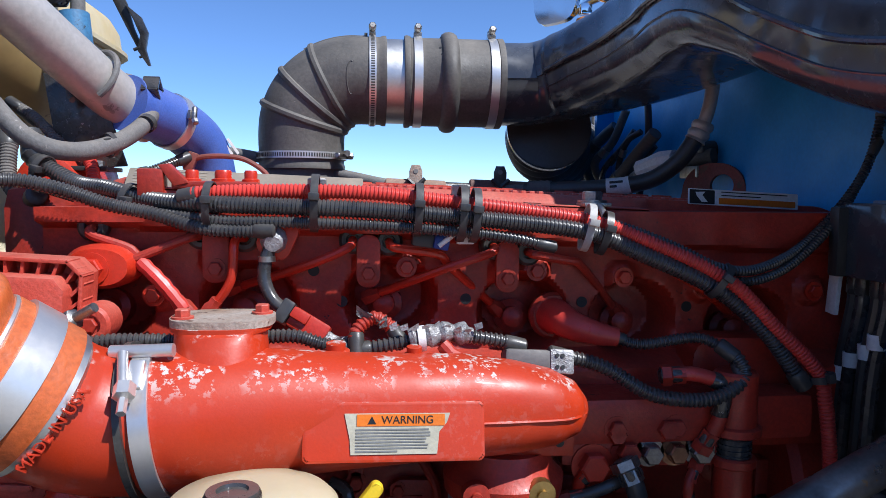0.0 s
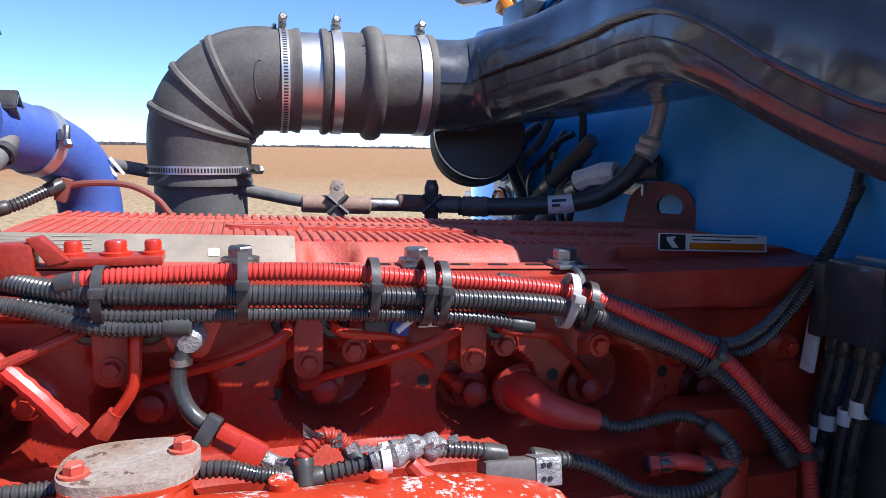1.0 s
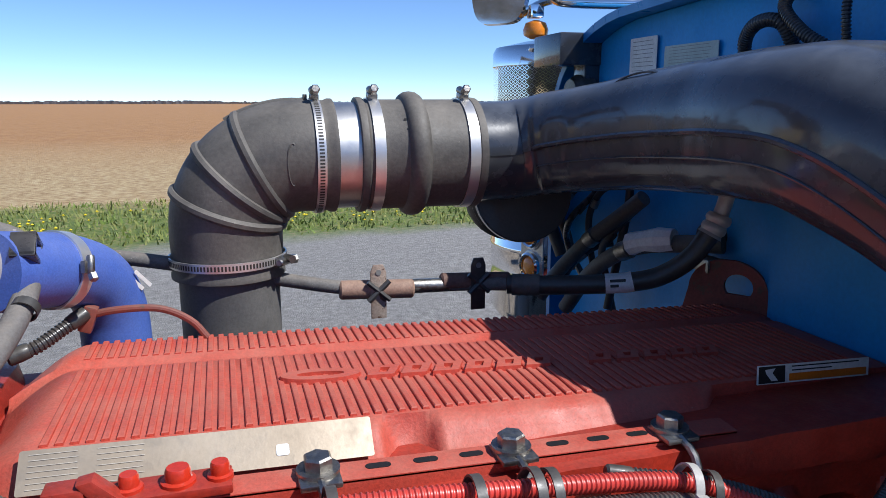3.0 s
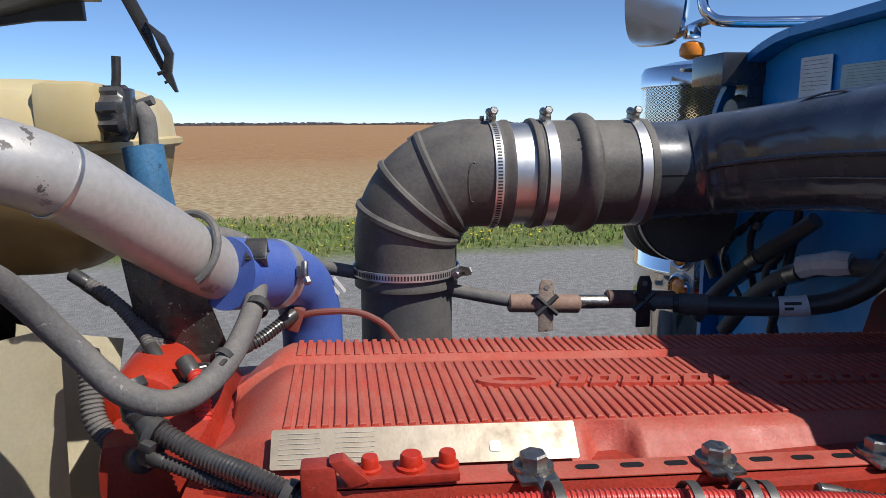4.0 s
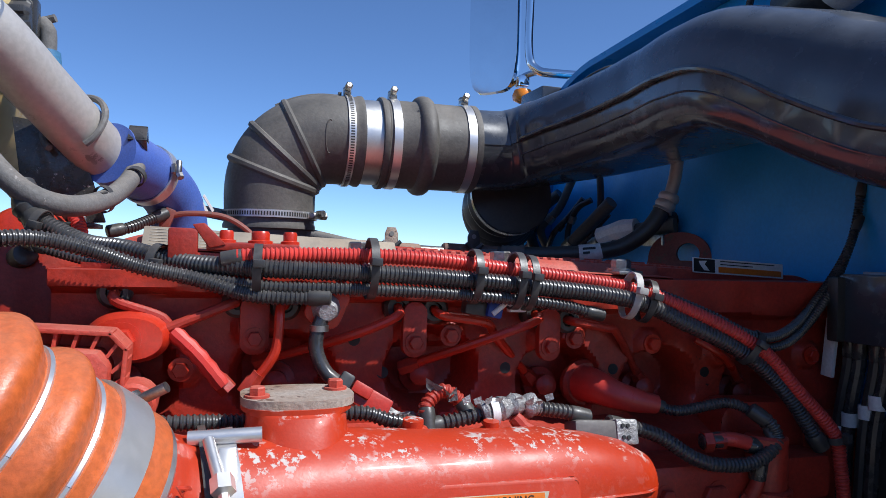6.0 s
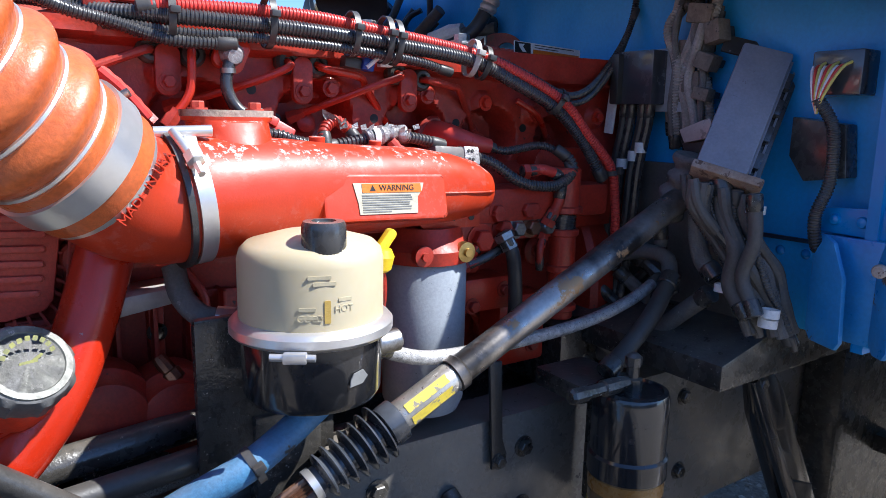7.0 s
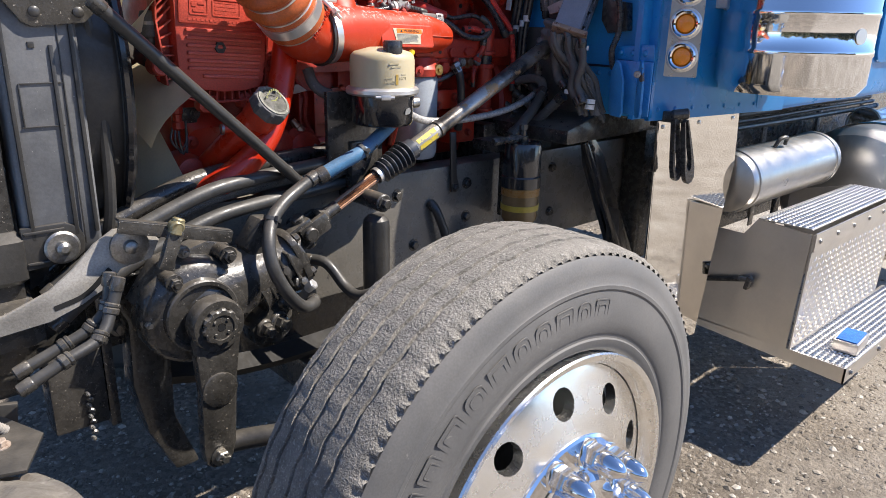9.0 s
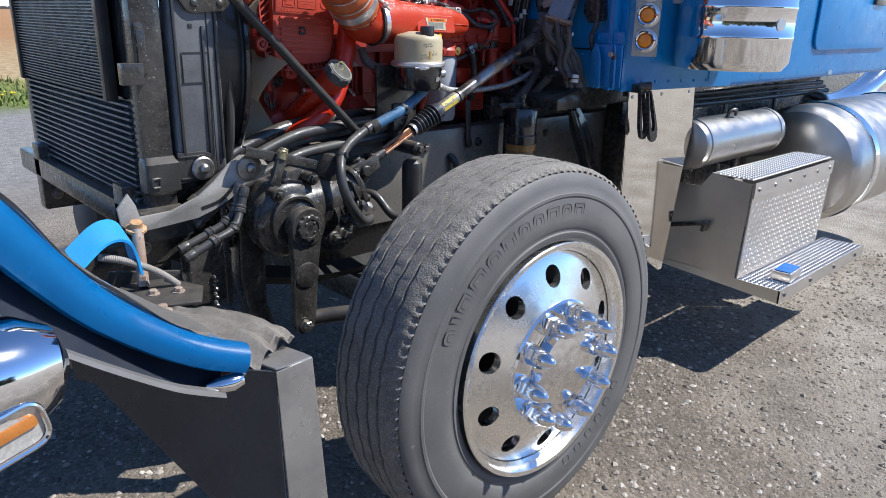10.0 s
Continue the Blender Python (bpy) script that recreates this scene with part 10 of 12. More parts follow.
    loft(bm, [((-0.846, 0.640, 0.895), (1, 0, 0), (0, 1, 0), 0.036, 0.022, 6), ((-0.846, 0.636, 0.905), (1, 0, 0), (0, 1, 0), 0.044, 0.030, 7), ((-0.845, 0.634, 0.975), (1, 0, 0), (0, 1, 0), 0.043, 0.031, 7), ((-0.845, 0.645, 0.990), (1, 0, 0), (0, 1, 0), 0.036, 0.022, 6)], 32)
    foot = part("foot", bm, BLACK_DUSTY, root, "black moulded foot with a square eye")
    bm = bm_new()
    o = [facing((-0.868, 0.603, 0.930), (1, 0, 0), (0, 0, 1)) @ Vector((x, y, 0)) for x, y in oblong(0.020, 0.022, 0.003, 2)]
    sweep(bm, o + [o[0]], 0.0035, 6, False)
    part("eye", bm, BLACK_DUSTY, foot)
    bm = bm_new()
    prism(bm, [(-0.806, 0.995), (-0.735, 0.995), (-0.712, 0.984), (-0.704, 0.962), (-0.708, 0.936), (-0.728, 0.922), (-0.806, 0.918)], (0, 0.622, 0), (1, 0, 0), (0, 0, 1), (0, -0.012, 0), 0.003)
    plate = part("foot_plate", bm, BLACK_DUSTY, root, "dusty black foot plate")
    for z in (0.985, 0.930):
        bm = bm_new()
        box(bm, (-0.770, 0.609, z), (0.066, 0.006, 0.005), bevel=0.002)
        part("plate_rib", bm, BLACK_DUSTY, plate)
    bm = bm_new()
    lathe(bm, (-0.746, 0.610, 0.953), (0, -1, 0), [(0.030, 0), (0.030, 0.008), (0.026, 0.011), (0.013, 0.011), (0.012, 0.020), (0.006, 0.025)], 28)
    part("pin", bm, ZINC, root, "washer-headed mounting pin")
    for at, size in (((-0.83, 0.62, 0.925), (0.03, 0.02, 0.03)), ((-0.89, 0.63, 1.19), (0.05, 0.03, 0.05)), ((-0.862, 0.632, 1.24), (0.02, 0.02, 0.10)), ((-0.865, 0.63, 1.29), (0.02, 0.012, 0.03))):
        bm = bm_new()
        box(bm, at, size, bevel=0.002)
        part("clip", bm, BLACK_PAINT, root)
    # shroud: from the tank to the round fan opening
    sh = thing("fan_shroud", (-0.62, 1.13, 0.85), "black moulded fan shroud with a round opening", "fan shroud")
    bm = bm_new()
    seg = 72
    rows = []
    for x, k in ((-0.795, 0), (-0.715, 0.35), (-0.655, 0.85), (-0.635, 1.0), (-0.604, 1.0), (-0.598, 1.015), (-0.592, 1.04), (-0.604, 1.045)):
        row = []
        for j in range(seg):
            a = j * math.tau / seg
            ca, sa = math.cos(a), math.sin(a)
            sq = min(0.47 / max(abs(ca), 1e-6), 0.40 / max(abs(sa), 1e-6))
            r = 0.418 * max(k, 1) if k >= 1 else sq * (1 - k) + 0.418 * k
            row.append(bm.verts.new((x, 1.13 - 0.08 * min(k, 1) + r * ca, 1.26 - 0.02 * min(k, 1) + r * sa)))
        rows.append(row)
    rings_to_faces(bm, rows, False)
    part("shell", bm, BLACK_DUSTY, sh)
    bm = bm_new()
    lathe(bm, (-0.606, 1.05, 1.24), (1, 0, 0), [(0.432, 0.0), (0.442, 0.002), (0.445, 0.010), (0.440, 0.018), (0.432, 0.020)], 96, False)
    part("ring_lip", bm, GLOSS_BLACK, sh, "glossy rolled lip round the opening")
    fan = thing("cooling_fan", (-0.50, 1.12, 1.25), "cream nylon cooling fan at rest", "fan")
    bm = bm_new()
    lathe(bm, (-0.565, 1.03, 1.235), (1, 0, 0), [(0.11, 0), (0.12, 0.01), (0.12, 0.06), (0.08, 0.09), (0.05, 0.14)], 32)
    part("hub", bm, BLACK_DUSTY, fan, "dark fan clutch hub")
    for i in range(11):
        a = i * math.tau / 11 + radians(94)
        d = Vector((0, math.cos(a), math.sin(a)))
        t = Vector((0, -math.sin(a), math.cos(a)))
        bm = bm_new()
        rows = []
        for s in range(7):
            r = 0.105 + (0.385 - 0.105) * s / 6
            w = 0.050 + 0.020 * s / 6
            tw = -0.80 + 0.10 * s / 6
            c = Vector((-0.520, 1.03, 1.235)) + d * r
            row = []
            for q in (-1, -0.5, 0, 0.5, 1):
                row.append(bm.verts.new(c + t * (w * q * math.cos(tw)) + Vector((1, 0, 0)) * (w * q * math.sin(tw) + 0.016 * (q * q))))
            rows.append(row)
        rings_to_faces(bm, rows, False, False)
        bmesh.ops.solidify(bm, geom=bm.faces[:], thickness=0.004)
        part("blade", bm, CREAM_FAN, fan)


build_radiator()


def build_upper_front():
    root = thing("surge_tank", (-0.56, 1.35, 1.65), "yellowed translucent coolant surge tank with black cap", "coolant tank")
    bm = bm_new()
    X, Y = (1, 0, 0), (0, 1, 0)
    upper = [(1.795, 0.150, 0.235, 5), (1.800, 0.156, 0.241, 5), (1.808, 0.156, 0.241, 5), (1.811, 0.147, 0.232, 5), (1.845, 0.143, 0.228, 5), (1.868, 0.132, 0.216, 4.5), (1.880, 0.108, 0.190, 4), (1.884, 0.07, 0.14, 3)]
    loft(bm, [((-0.575, 1.375, z), X, Y, a, b, p) for z, a, b, p in upper], 56)
    part("tank", bm, CREAM_TANK, root, "yellowed upper tank half with a moulded seam")
    bm = bm_new()
    lower = [(1.635, 0.06, 0.10, 3.5), (1.642, 0.085, 0.13, 4), (1.665, 0.112, 0.165, 4), (1.70, 0.128, 0.195, 4.5), (1.75, 0.138, 0.220, 5), (1.7955, 0.145, 0.230, 5)]
    loft(bm, [((-0.575, 1.375, z), X, Y, a, b, p) for z, a, b, p in lower], 56)
    part("lower_half", bm, mat("brown-stained tank plastic", (0.46, 0.32, 0.13), 0.45, 0, (0.30, 0.19, 0.07), 6, (0.20, 0.12, 0.05), 0.66, 9, DUST, 0.1, 0.03, 60, 0, 0.08, 0, 0.25), root, "brown-stained lower tank half")
    bm = bm_new()
    box(bm, (-0.465, 1.185, 1.842), (0.070, 0.085, 0.070), bevel=0.014)
    part("filler_neck", bm, CREAM_TANK, root, "moulded filler neck")
    bm = bm_new()
    o = Vector((-0.428, 1.178, 1.841))
    d = Vector((1, -0.10, 0.03)).normalized()
    seg = 64
    u, v, w = basis_of(d)
    rows = []
    for r, h in ((0.026, -0.010), (0.0285, -0.004), (0.0285, 0.020), (0.0255, 0.025), (0.020, 0.026)):
        rows.append([bm.verts.new(o + w * h + (u * math.cos(k * math.tau / seg) + v * math.sin(k * math.tau / seg)) * (r + (0.0042 if (k // 4) % 2 and h < 0.022 else 0))) for k in range(seg)])
    rings_to_faces(bm, rows)
    cap = part("cap", bm, BLACK_LOOM, root, "black ribbed pressure cap")
    bm = bm_new()
    hose(bm, [(-0.418, 1.170, 1.862), (-0.414, 1.168, 1.880), (-0.412, 1.167, 1.905)], 0.0052, 10)
    box(bm, (-0.404, 1.175, 1.845), (0.010, 0.022, 0.050), bevel=0.003)
    part("vent_nipple", bm, BLACK_LOOM, cap)
    bm = bm_new()
    hose(bm, [(-0.402, 1.20, 1.848), (-0.392, 1.196, 1.835), (-0.390, 1.192, 1.80), (-0.388, 1.19, 1.77)], 0.011, 12)
    rod(bm, (-0.405, 1.21, 1.852), (-0.385, 1.205, 1.858), 0.006, None, 8)
    part("outlet", bm, HOSE_GREY, root, "grey outlet stub")
    bh = thing("coolant_hose", (-0.41, 1.20, 1.70), "worn blue fabric coolant hose beside the surge tank", "hose")
    bm = bm_new()
    hose(bm, [(-0.398, 1.195, 1.803), (-0.394, 1.192, 1.77), (-0.388, 1.19, 1.73), (-0.380, 1.20, 1.68), (-0.378, 1.21, 1.60)], 0.0235, 24)
    part("hose", bm, BLUE_HOSE, bh)

    pipe = thing("charge_pipe", (-0.40, 0.95, 1.72), "dusty aluminium charge air pipe", "pipe")
    bm = bm_new()
    hose(bm, [(-0.86, 0.86, 1.72), (-0.72, 0.885, 1.775), (-0.60, 0.905, 1.806), (-0.507, 0.925, 1.810), (-0.456, 0.950, 1.800), (-0.413, 0.990, 1.775), (-0.366, 1.055, 1.723), (-0.318, 1.125, 1.670), (-0.280, 1.180, 1.638)], 0.0365, 36)
    part("pipe", bm, ALU, pipe)
    for c, dd in (((-0.420, 0.981, 1.780), (0.044, 0.055, -0.035)),):
        bm = bm_new()
        ring(bm, c, dd, 0.0364, 0.0373, 0.004, 40)
        part("weld", bm, ALU_RAW, pipe, "weld bead round the pipe")
    wl = thing("wire_hoop", (-0.33, 1.06, 1.69), "bent grey wire hoop round the charge pipe", "bracket")
    bm = bm_new()
    c = Vector((-0.338, 1.098, 1.692))
    u, v, w = basis_of((0.05, 0.085, -0.05))
    sweep(bm, [c + (u * math.cos(a) + v * math.sin(a)) * 0.0435 for a in (radians(-60 + 9 * i) for i in range(33))], 0.0045, 8)
    part("hoop", bm, HOSE_GREY, wl)
    be = thing("blue_elbow", (-0.2, 1.28, 1.5), "blue silicone elbow with a steel spring clamp", "hose")
    bm = bm_new()
    hose(bm, [(-0.300, 1.120, 1.660), (-0.270, 1.172, 1.648), (-0.247, 1.218, 1.636), (-0.224, 1.262, 1.610), (-0.213, 1.286, 1.565), (-0.211, 1.290, 1.51), (-0.211, 1.290, 1.44)], 0.0425, 36)
    part("elbow", bm, SILICONE_BLUE, be)
    bm = bm_new()
    q = facing((-0.175, 1.268, 1.604), (0.45, 0.55, -0.72), (0.5, 0.35, 0.79))
    for i, (w_, dy) in enumerate(((0.034, 0.006), (0.02, -0.004))):
        flat(bm, q @ Matrix.Translation((0, dy, 0.0)), w_, 0.005, 0.001, 0.001)
    part("print_mark", bm, WHITE, be, "white printed marks", smooth=False)
    screw_clamp((-0.255, 1.200, 1.641), (0.03, 0.05, -0.014), 0.0428, 0.016, (0.8, -0.6, 0.15))

    screw_clamp((-0.211, 1.290, 1.475), (0, 0, 1), 0.0428, 0.014, (0.9, -0.4, 0))

    gh = thing("heater_hose", (-0.35, 0.95, 1.60), "dusty grey rubber hose sagging in a loop", "hose")
    bm = bm_new()
    hose(bm, [(-0.50, 0.74, 1.81), (-0.458, 0.80, 1.760), (-0.455, 0.85, 1.734), (-0.438, 0.90, 1.703), (-0.402, 0.93, 1.640), (-0.358, 0.93, 1.592), (-0.315, 0.95, 1.577), (-0.282, 1.02, 1.594), (-0.265, 1.11, 1.636), (-0.274, 1.16, 1.678), (-0.314, 1.16, 1.698), (-0.345, 1.16, 1.69)], 0.0122, 16)
    part("hose", bm, HOSE_GREY, gh)
    for p, q in (((-0.445, 0.88, 1.717), (0.02, 0.05, -0.04)), ((-0.262, 1.09, 1.627), (0.01, 0.04, 0.02)), ((-0.34, 1.16, 1.692), (-0.03, 0, -0.005))):
        bm = bm_new()
        ring(bm, p, q, 0.0120, 0.0135, 0.010, 20)
        part("cuff", bm, RUBBER, gh, "black rubber cuff")
    for p, q in (((-0.452, 0.862, 1.728), (0.02, 0.05, -0.05)), ((-0.273, 1.135, 1.664), (0, 0.04, 0.05))):
        cl = thing("hose_clip", p, "square black plastic clip on the hose", "clip", "hose clips")
        bm = bm_new()
        mm = facing(Vector(p) + Vector((0.010, -0.010, 0.016)), q, (0, 0, 1))
        for dx, dy, w_, h_ in ((-0.011, 0, 0.006, 0.030), (0.011, 0, 0.006, 0.030), (0, 0.012, 0.028, 0.006), (0, -0.012, 0.028, 0.006)):
            box(bm, (0, 0, 0), (w_, h_, 0.024), bevel=0.0015, m=mm @ Matrix.Translation((dx, dy, 0)))
        box(bm, (0, 0, 0), (0.018, 0.022, 0.004), m=mm @ Matrix.Translation((0, 0, -0.004)))
        ring(bm, p, q, 0.0122, 0.0150, 0.012, 20)
        part("clip", bm, BLACK_LOOM, cl)
    cable_tie((-0.288, 1.01, 1.590), (0.03, 0.07, 0.02), 0.0155, TIE)
    bk = thing("pipe_bracket", (-0.37, 1.10, 1.55), "black folded steel bracket under the charge pipe", "bracket")
    bm = bm_new()
    prism(bm, [(-0.415, 1.700), (-0.335, 1.690), (-0.330, 1.66), (-0.300, 1.566), (-0.395, 1.560)], (0, 1.12, 0), (1, 0, 0), (0, 0, 1), (0, 0.008, 0), 0.002)
    part("plate", bm, BLACK_PAINT, bk)
    bm = bm_new()
    prism(bm, [(-0.400, 1.10), (-0.300, 1.10), (-0.300, 1.03), (-0.385, 1.02)], (0, 0, 1.556), (1, 0, 0), (0, 1, 0), (0, 0, 0.006), 0.001)
    foot = part("foot", bm, BLACK_DUSTY, bk, "dusty folded foot")
    for x, y in ((-0.372, 1.062), (-0.322, 1.066)):
        bm = bm_new()
        hexbolt(bm, (x, y, 1.562), (0, 0, 1), 0.008, 0.007)
        part("bolt", bm, ZINC, foot)
    rb = thing("fan_guard_bracket", (-0.43, 0.75, 1.55), "rusty bent steel strap in front of the fan", "bracket")
    bm = bm_new()
    ln = spline([(-0.52, 0.752, 1.671), (-0.436, 0.752, 1.670), (-0.408, 0.752, 1.668), (-0.396, 0.752, 1.654), (-0.404, 0.752, 1.631), (-0.418, 0.752, 1.606), (-0.427, 0.752, 1.573), (-0.432, 0.752, 1.53), (-0.44, 0.752, 1.47)], 0.005)
    rows = []
    for i, p in enumerate(ln):
        t = (ln[min(i + 1, len(ln) - 1)] - ln[max(i - 1, 0)]).normalized()
        nn = t.cross(Vector((0, 1, 0))).normalized()
        rows.append([bm.verts.new(p + nn * a + Vector((0, b, 0))) for a, b in ((-0.0066, -0.006), (0.0066, -0.006), (0.0052, 0.002), (-0.0052, 0.002))])
    rings_to_faces(bm, rows)
    part("strap", bm, RUST, rb)
    for x, z in ((-0.47, 1.670), (-0.435, 1.51)):
        bm = bm_new()
        hexbolt(bm, (x, 0.746, z), (0, -1, 0), 0.0045, 0.004)
        part("bolt", bm, ZINC, rb)
    # small red return line and its tee
    rl = thing("return_line", (-0.2, 1.23, 1.56), "thin red-painted return line with a tee", "pipe")
    bm = bm_new()
    hose(bm, [(-0.232, 1.21, 1.580), (-0.20, 1.205, 1.587), (-0.15, 1.205, 1.585), (-0.115, 1.205, 1.567), (-0.095, 1.20, 1.543)], 0.0044, 10)
    box(bm, (-0.228, 1.21, 1.578), (0.016, 0.016, 0.032), (0, 20, 0), 0.003)
    part("line", bm, mat("brownish red line paint", (0.26, 0.06, 0.04), 0.45, 0, (0.17, 0.05, 0.035), 30, (0.10, 0.06, 0.05), 0.62, 80, DUST, 0.2, 0.1), rl)
    loom_thing([(-0.30, 1.16, 1.555), (-0.275, 1.17, 1.562), (-0.25, 1.19, 1.575), (-0.232, 1.205, 1.585)], 0.0085, BLACK_LOOM, "short black ribbed conduit by the tee")
    loom_thing([(-0.335, 1.05, 1.58), (-0.318, 1.03, 1.56), (-0.312, 1.01, 1.53), (-0.318, 0.99, 1.48), (-0.32, 0.97, 1.43)], 0.009, RED_LOOM, "red ribbed conduit dropping past the cover")
    loom_thing([(-0.425, 1.03, 1.60), (-0.420, 1.02, 1.585), (-0.413, 1.00, 1.545), (-0.395, 0.99, 1.522), (-0.372, 0.97, 1.514), (-0.355, 0.945, 1.522)], 0.0115, GREY_LOOM, "dusty grey ribbed conduit joining the harness")
    for k in range(3):
        loom_thing([(-0.47 + 0.012 * k, 1.14, 1.66 - 0.01 * k), (-0.43 + 0.012 * k, 1.13, 1.635 - 0.012 * k), (-0.395 + 0.012 * k, 1.11, 1.60 - 0.012 * k), (-0.37, 1.08, 1.575 - 0.01 * k)], 0.0075, GREY_LOOM, "dusty grey ribbed conduit below the surge tank")
    rub = thing("tape_joint", (-0.345, 0.93, 1.56), "black rubber harness joint wrapped in tape", "cable joint")
    bm = bm_new()
    hose(bm, [(-0.362, 0.945, 1.60), (-0.352, 0.937, 1.572), (-0.338, 0.928, 1.555)], lambda i, s: 0.014 + 0.002 * math.sin(i * 2.1), 14)
    part("joint", bm, RUBBER, rub)


build_upper_front()


def build_hood():
    """The hood, tipped forward: its far edge and the near fender."""
    root = thing("truck_hood", (-1.2, 1.1, 0.7), "blue truck hood tipped forward on its hinge", "hood")
    bm = bm_new()
    prism(bm, [(-1.6, 1.93), (-1.05, 1.955), (-0.775, 1.99), (-0.68, 2.010), (-0.60, 2.030), (-0.548, 2.030), (-0.565, 2.075), (-0.70, 2.12), (-1.6, 2.16)], (0, 1.45, 0), (1, 0, 0), (0, 0, 1), (0, 0.15, 0), 0.004)
    part("inner_panel", bm, BLACK_DUSTY, root, "dusty grey hood underside")
    bm = bm_new()
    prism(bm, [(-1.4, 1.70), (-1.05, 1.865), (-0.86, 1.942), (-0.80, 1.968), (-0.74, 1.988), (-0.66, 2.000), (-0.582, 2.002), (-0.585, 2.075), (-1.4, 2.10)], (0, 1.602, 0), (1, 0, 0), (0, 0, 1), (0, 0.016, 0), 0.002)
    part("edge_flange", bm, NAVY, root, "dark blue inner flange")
    vs = [Vector(p) for p in ((-1.7, 1.45, 2.20), (-0.60, 1.45, 2.095), (-0.625, 1.62, 2.10), (-0.735, 2.29, 2.19), (-0.82, 2.29, 2.37), (-1.7, 2.29, 2.60))]
    bm = bm_new()
    lo = [bm.verts.new(p) for p in vs]
    hi = [bm.verts.new(p + Vector((-0.02, 0, 0.03))) for p in vs]
    rings_to_faces(bm, [lo, hi])
    part("underside", bm, BLACK_PAINT, root, "dark hood underside", smooth=False)
    bm = bm_new()
    prism(bm, [(-0.86, 2.42), (-0.800, 2.42), (-0.720, 2.238), (-0.652, 2.100), (-0.634, 2.030), (-0.612, 1.975), (-0.622, 1.962), (-0.656, 2.030), (-0.753, 2.232)], (0, 2.30, 0), (1, 0, 0), (0, 0, 1), (0, 0.012, 0), 0.002)
    strip = part("edge_strip", bm, BLACK_DUSTY, root, "thin dark hood side strip")
    bm = bm_new()
    prism(bm, [(-0.655, 2.096), (-0.640, 2.084), (-0.608, 2.058), (-0.588, 2.012), (-0.596, 1.962), (-0.583, 1.914), (-0.591, 1.913), (-0.622, 1.960), (-0.612, 2.004), (-0.632, 2.052)], (0, 2.286, 0), (1, 0, 0), (0, 0, 1), (0, 0.014, 0), 0.002)
    part("rubber_end", bm, BLACK_LOOM, strip, "torn black rubber end")
    bm = bm_new()
    rod(bm, (-0.612, 2.290, 1.968), (-0.632, 2.290, 1.960), 0.005)
    rod(bm, (-0.600, 2.290, 1.945), (-0.616, 2.290, 1.938), 0.004)
    part("clip_nib", bm, BLACK_LOOM, strip)
    # near fender: rolled wheel-arch lip
    arc = spline([(-1.50, 0.02, 1.30), (-1.40, 0.01, 1.19), (-1.309, 0.0, 1.072), (-1.251, 0.0, 0.988), (-1.182, 0.0, 0.90), (-1.101, -0.020, 0.830), (-1.04, -0.038, 0.793), (-0.979, -0.050, 0.768)], 0.02)
    prof = [(0.010, 0.022, 0.002), (0.004, 0.010, 0.004), (0.0, 0.0, 0.0), (-0.006, -0.012, -0.014), (-0.014, -0.018, -0.040), (-0.030, -0.014, -0.066), (-0.034, 0.0, -0.074), (-0.034, 0.03, -0.070)]
    bm = bm_new()
    n = len(arc)
    rows = []
    for i, p in enumerate(arc):
        t = (arc[min(i + 1, n - 1)] - arc[max(i - 1, 0)]).normalized()
        nn = Vector((t.z, 0, -t.x)) * -1
        rows.append([bm.verts.new(p + t * a * 0 + Vector((0, b, 0)) + nn * (c * (1.1 - 0.42 * i / (n - 1)))) for a, b, c in prof])
    rings_to_faces(bm, rows, False, False)
    bmesh.ops.solidify(bm, geom=bm.faces[:], thickness=0.003)
    part("fender", bm, BLUE, root, "glossy blue fender lip")
    bm = bm_new()
    rows = []
    low = spline([(-1.40, -0.02, 0.985), (-1.315, -0.035, 0.885), (-1.245, -0.045, 0.825), (-1.13, -0.05, 0.742), (-1.075, -0.052, 0.712), (-1.035, -0.055, 0.694)], 0.02)
    for i, p in enumerate(low):
        rows.append([bm.verts.new(p + Vector(o)) for o in ((0, 0.004, 0.010), (0, -0.008, 0.008), (0, -0.010, -0.002), (0, 0.03, -0.004))])
    rings_to_faces(bm, rows, False, False)
    bmesh.ops.solidify(bm, geom=bm.faces[:], thickness=0.003)
    part("lower_lip", bm, STEEL, root, "thin pale fender trim edge")
    # sheet closing the gap below the lip; its navy colour stands for the shade there
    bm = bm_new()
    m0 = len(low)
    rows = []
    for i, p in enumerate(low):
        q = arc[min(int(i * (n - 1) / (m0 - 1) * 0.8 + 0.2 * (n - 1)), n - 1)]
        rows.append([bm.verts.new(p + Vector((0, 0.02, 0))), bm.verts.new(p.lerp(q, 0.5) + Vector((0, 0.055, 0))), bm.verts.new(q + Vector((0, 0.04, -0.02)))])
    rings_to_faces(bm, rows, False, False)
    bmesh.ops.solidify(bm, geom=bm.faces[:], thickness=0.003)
    part("recess", bm, NAVY, root, "dark blue sheet painting the shade under the fender lip")
    bm = bm_new()
    rows = []
    for i, p in enumerate(arc[4:]):
        wide = min(1.0, 0.12 + 0.11 * (len(arc) - 5 - i))
        rows.append([bm.verts.new(p + Vector((0.01 - 0.03 * (1 - wide), y * wide, -0.004 - 0.07 * y * wide + 0.006 * math.sin(i * 0.6 + y * 20)))) for y in (0.022, 0.07, 0.12, 0.17, 0.22, 0.28, 0.34, 0.42, 0.50)])
    rings_to_faces(bm, rows, False, False)
    bmesh.ops.solidify(bm, geom=bm.faces[:], thickness=0.004)
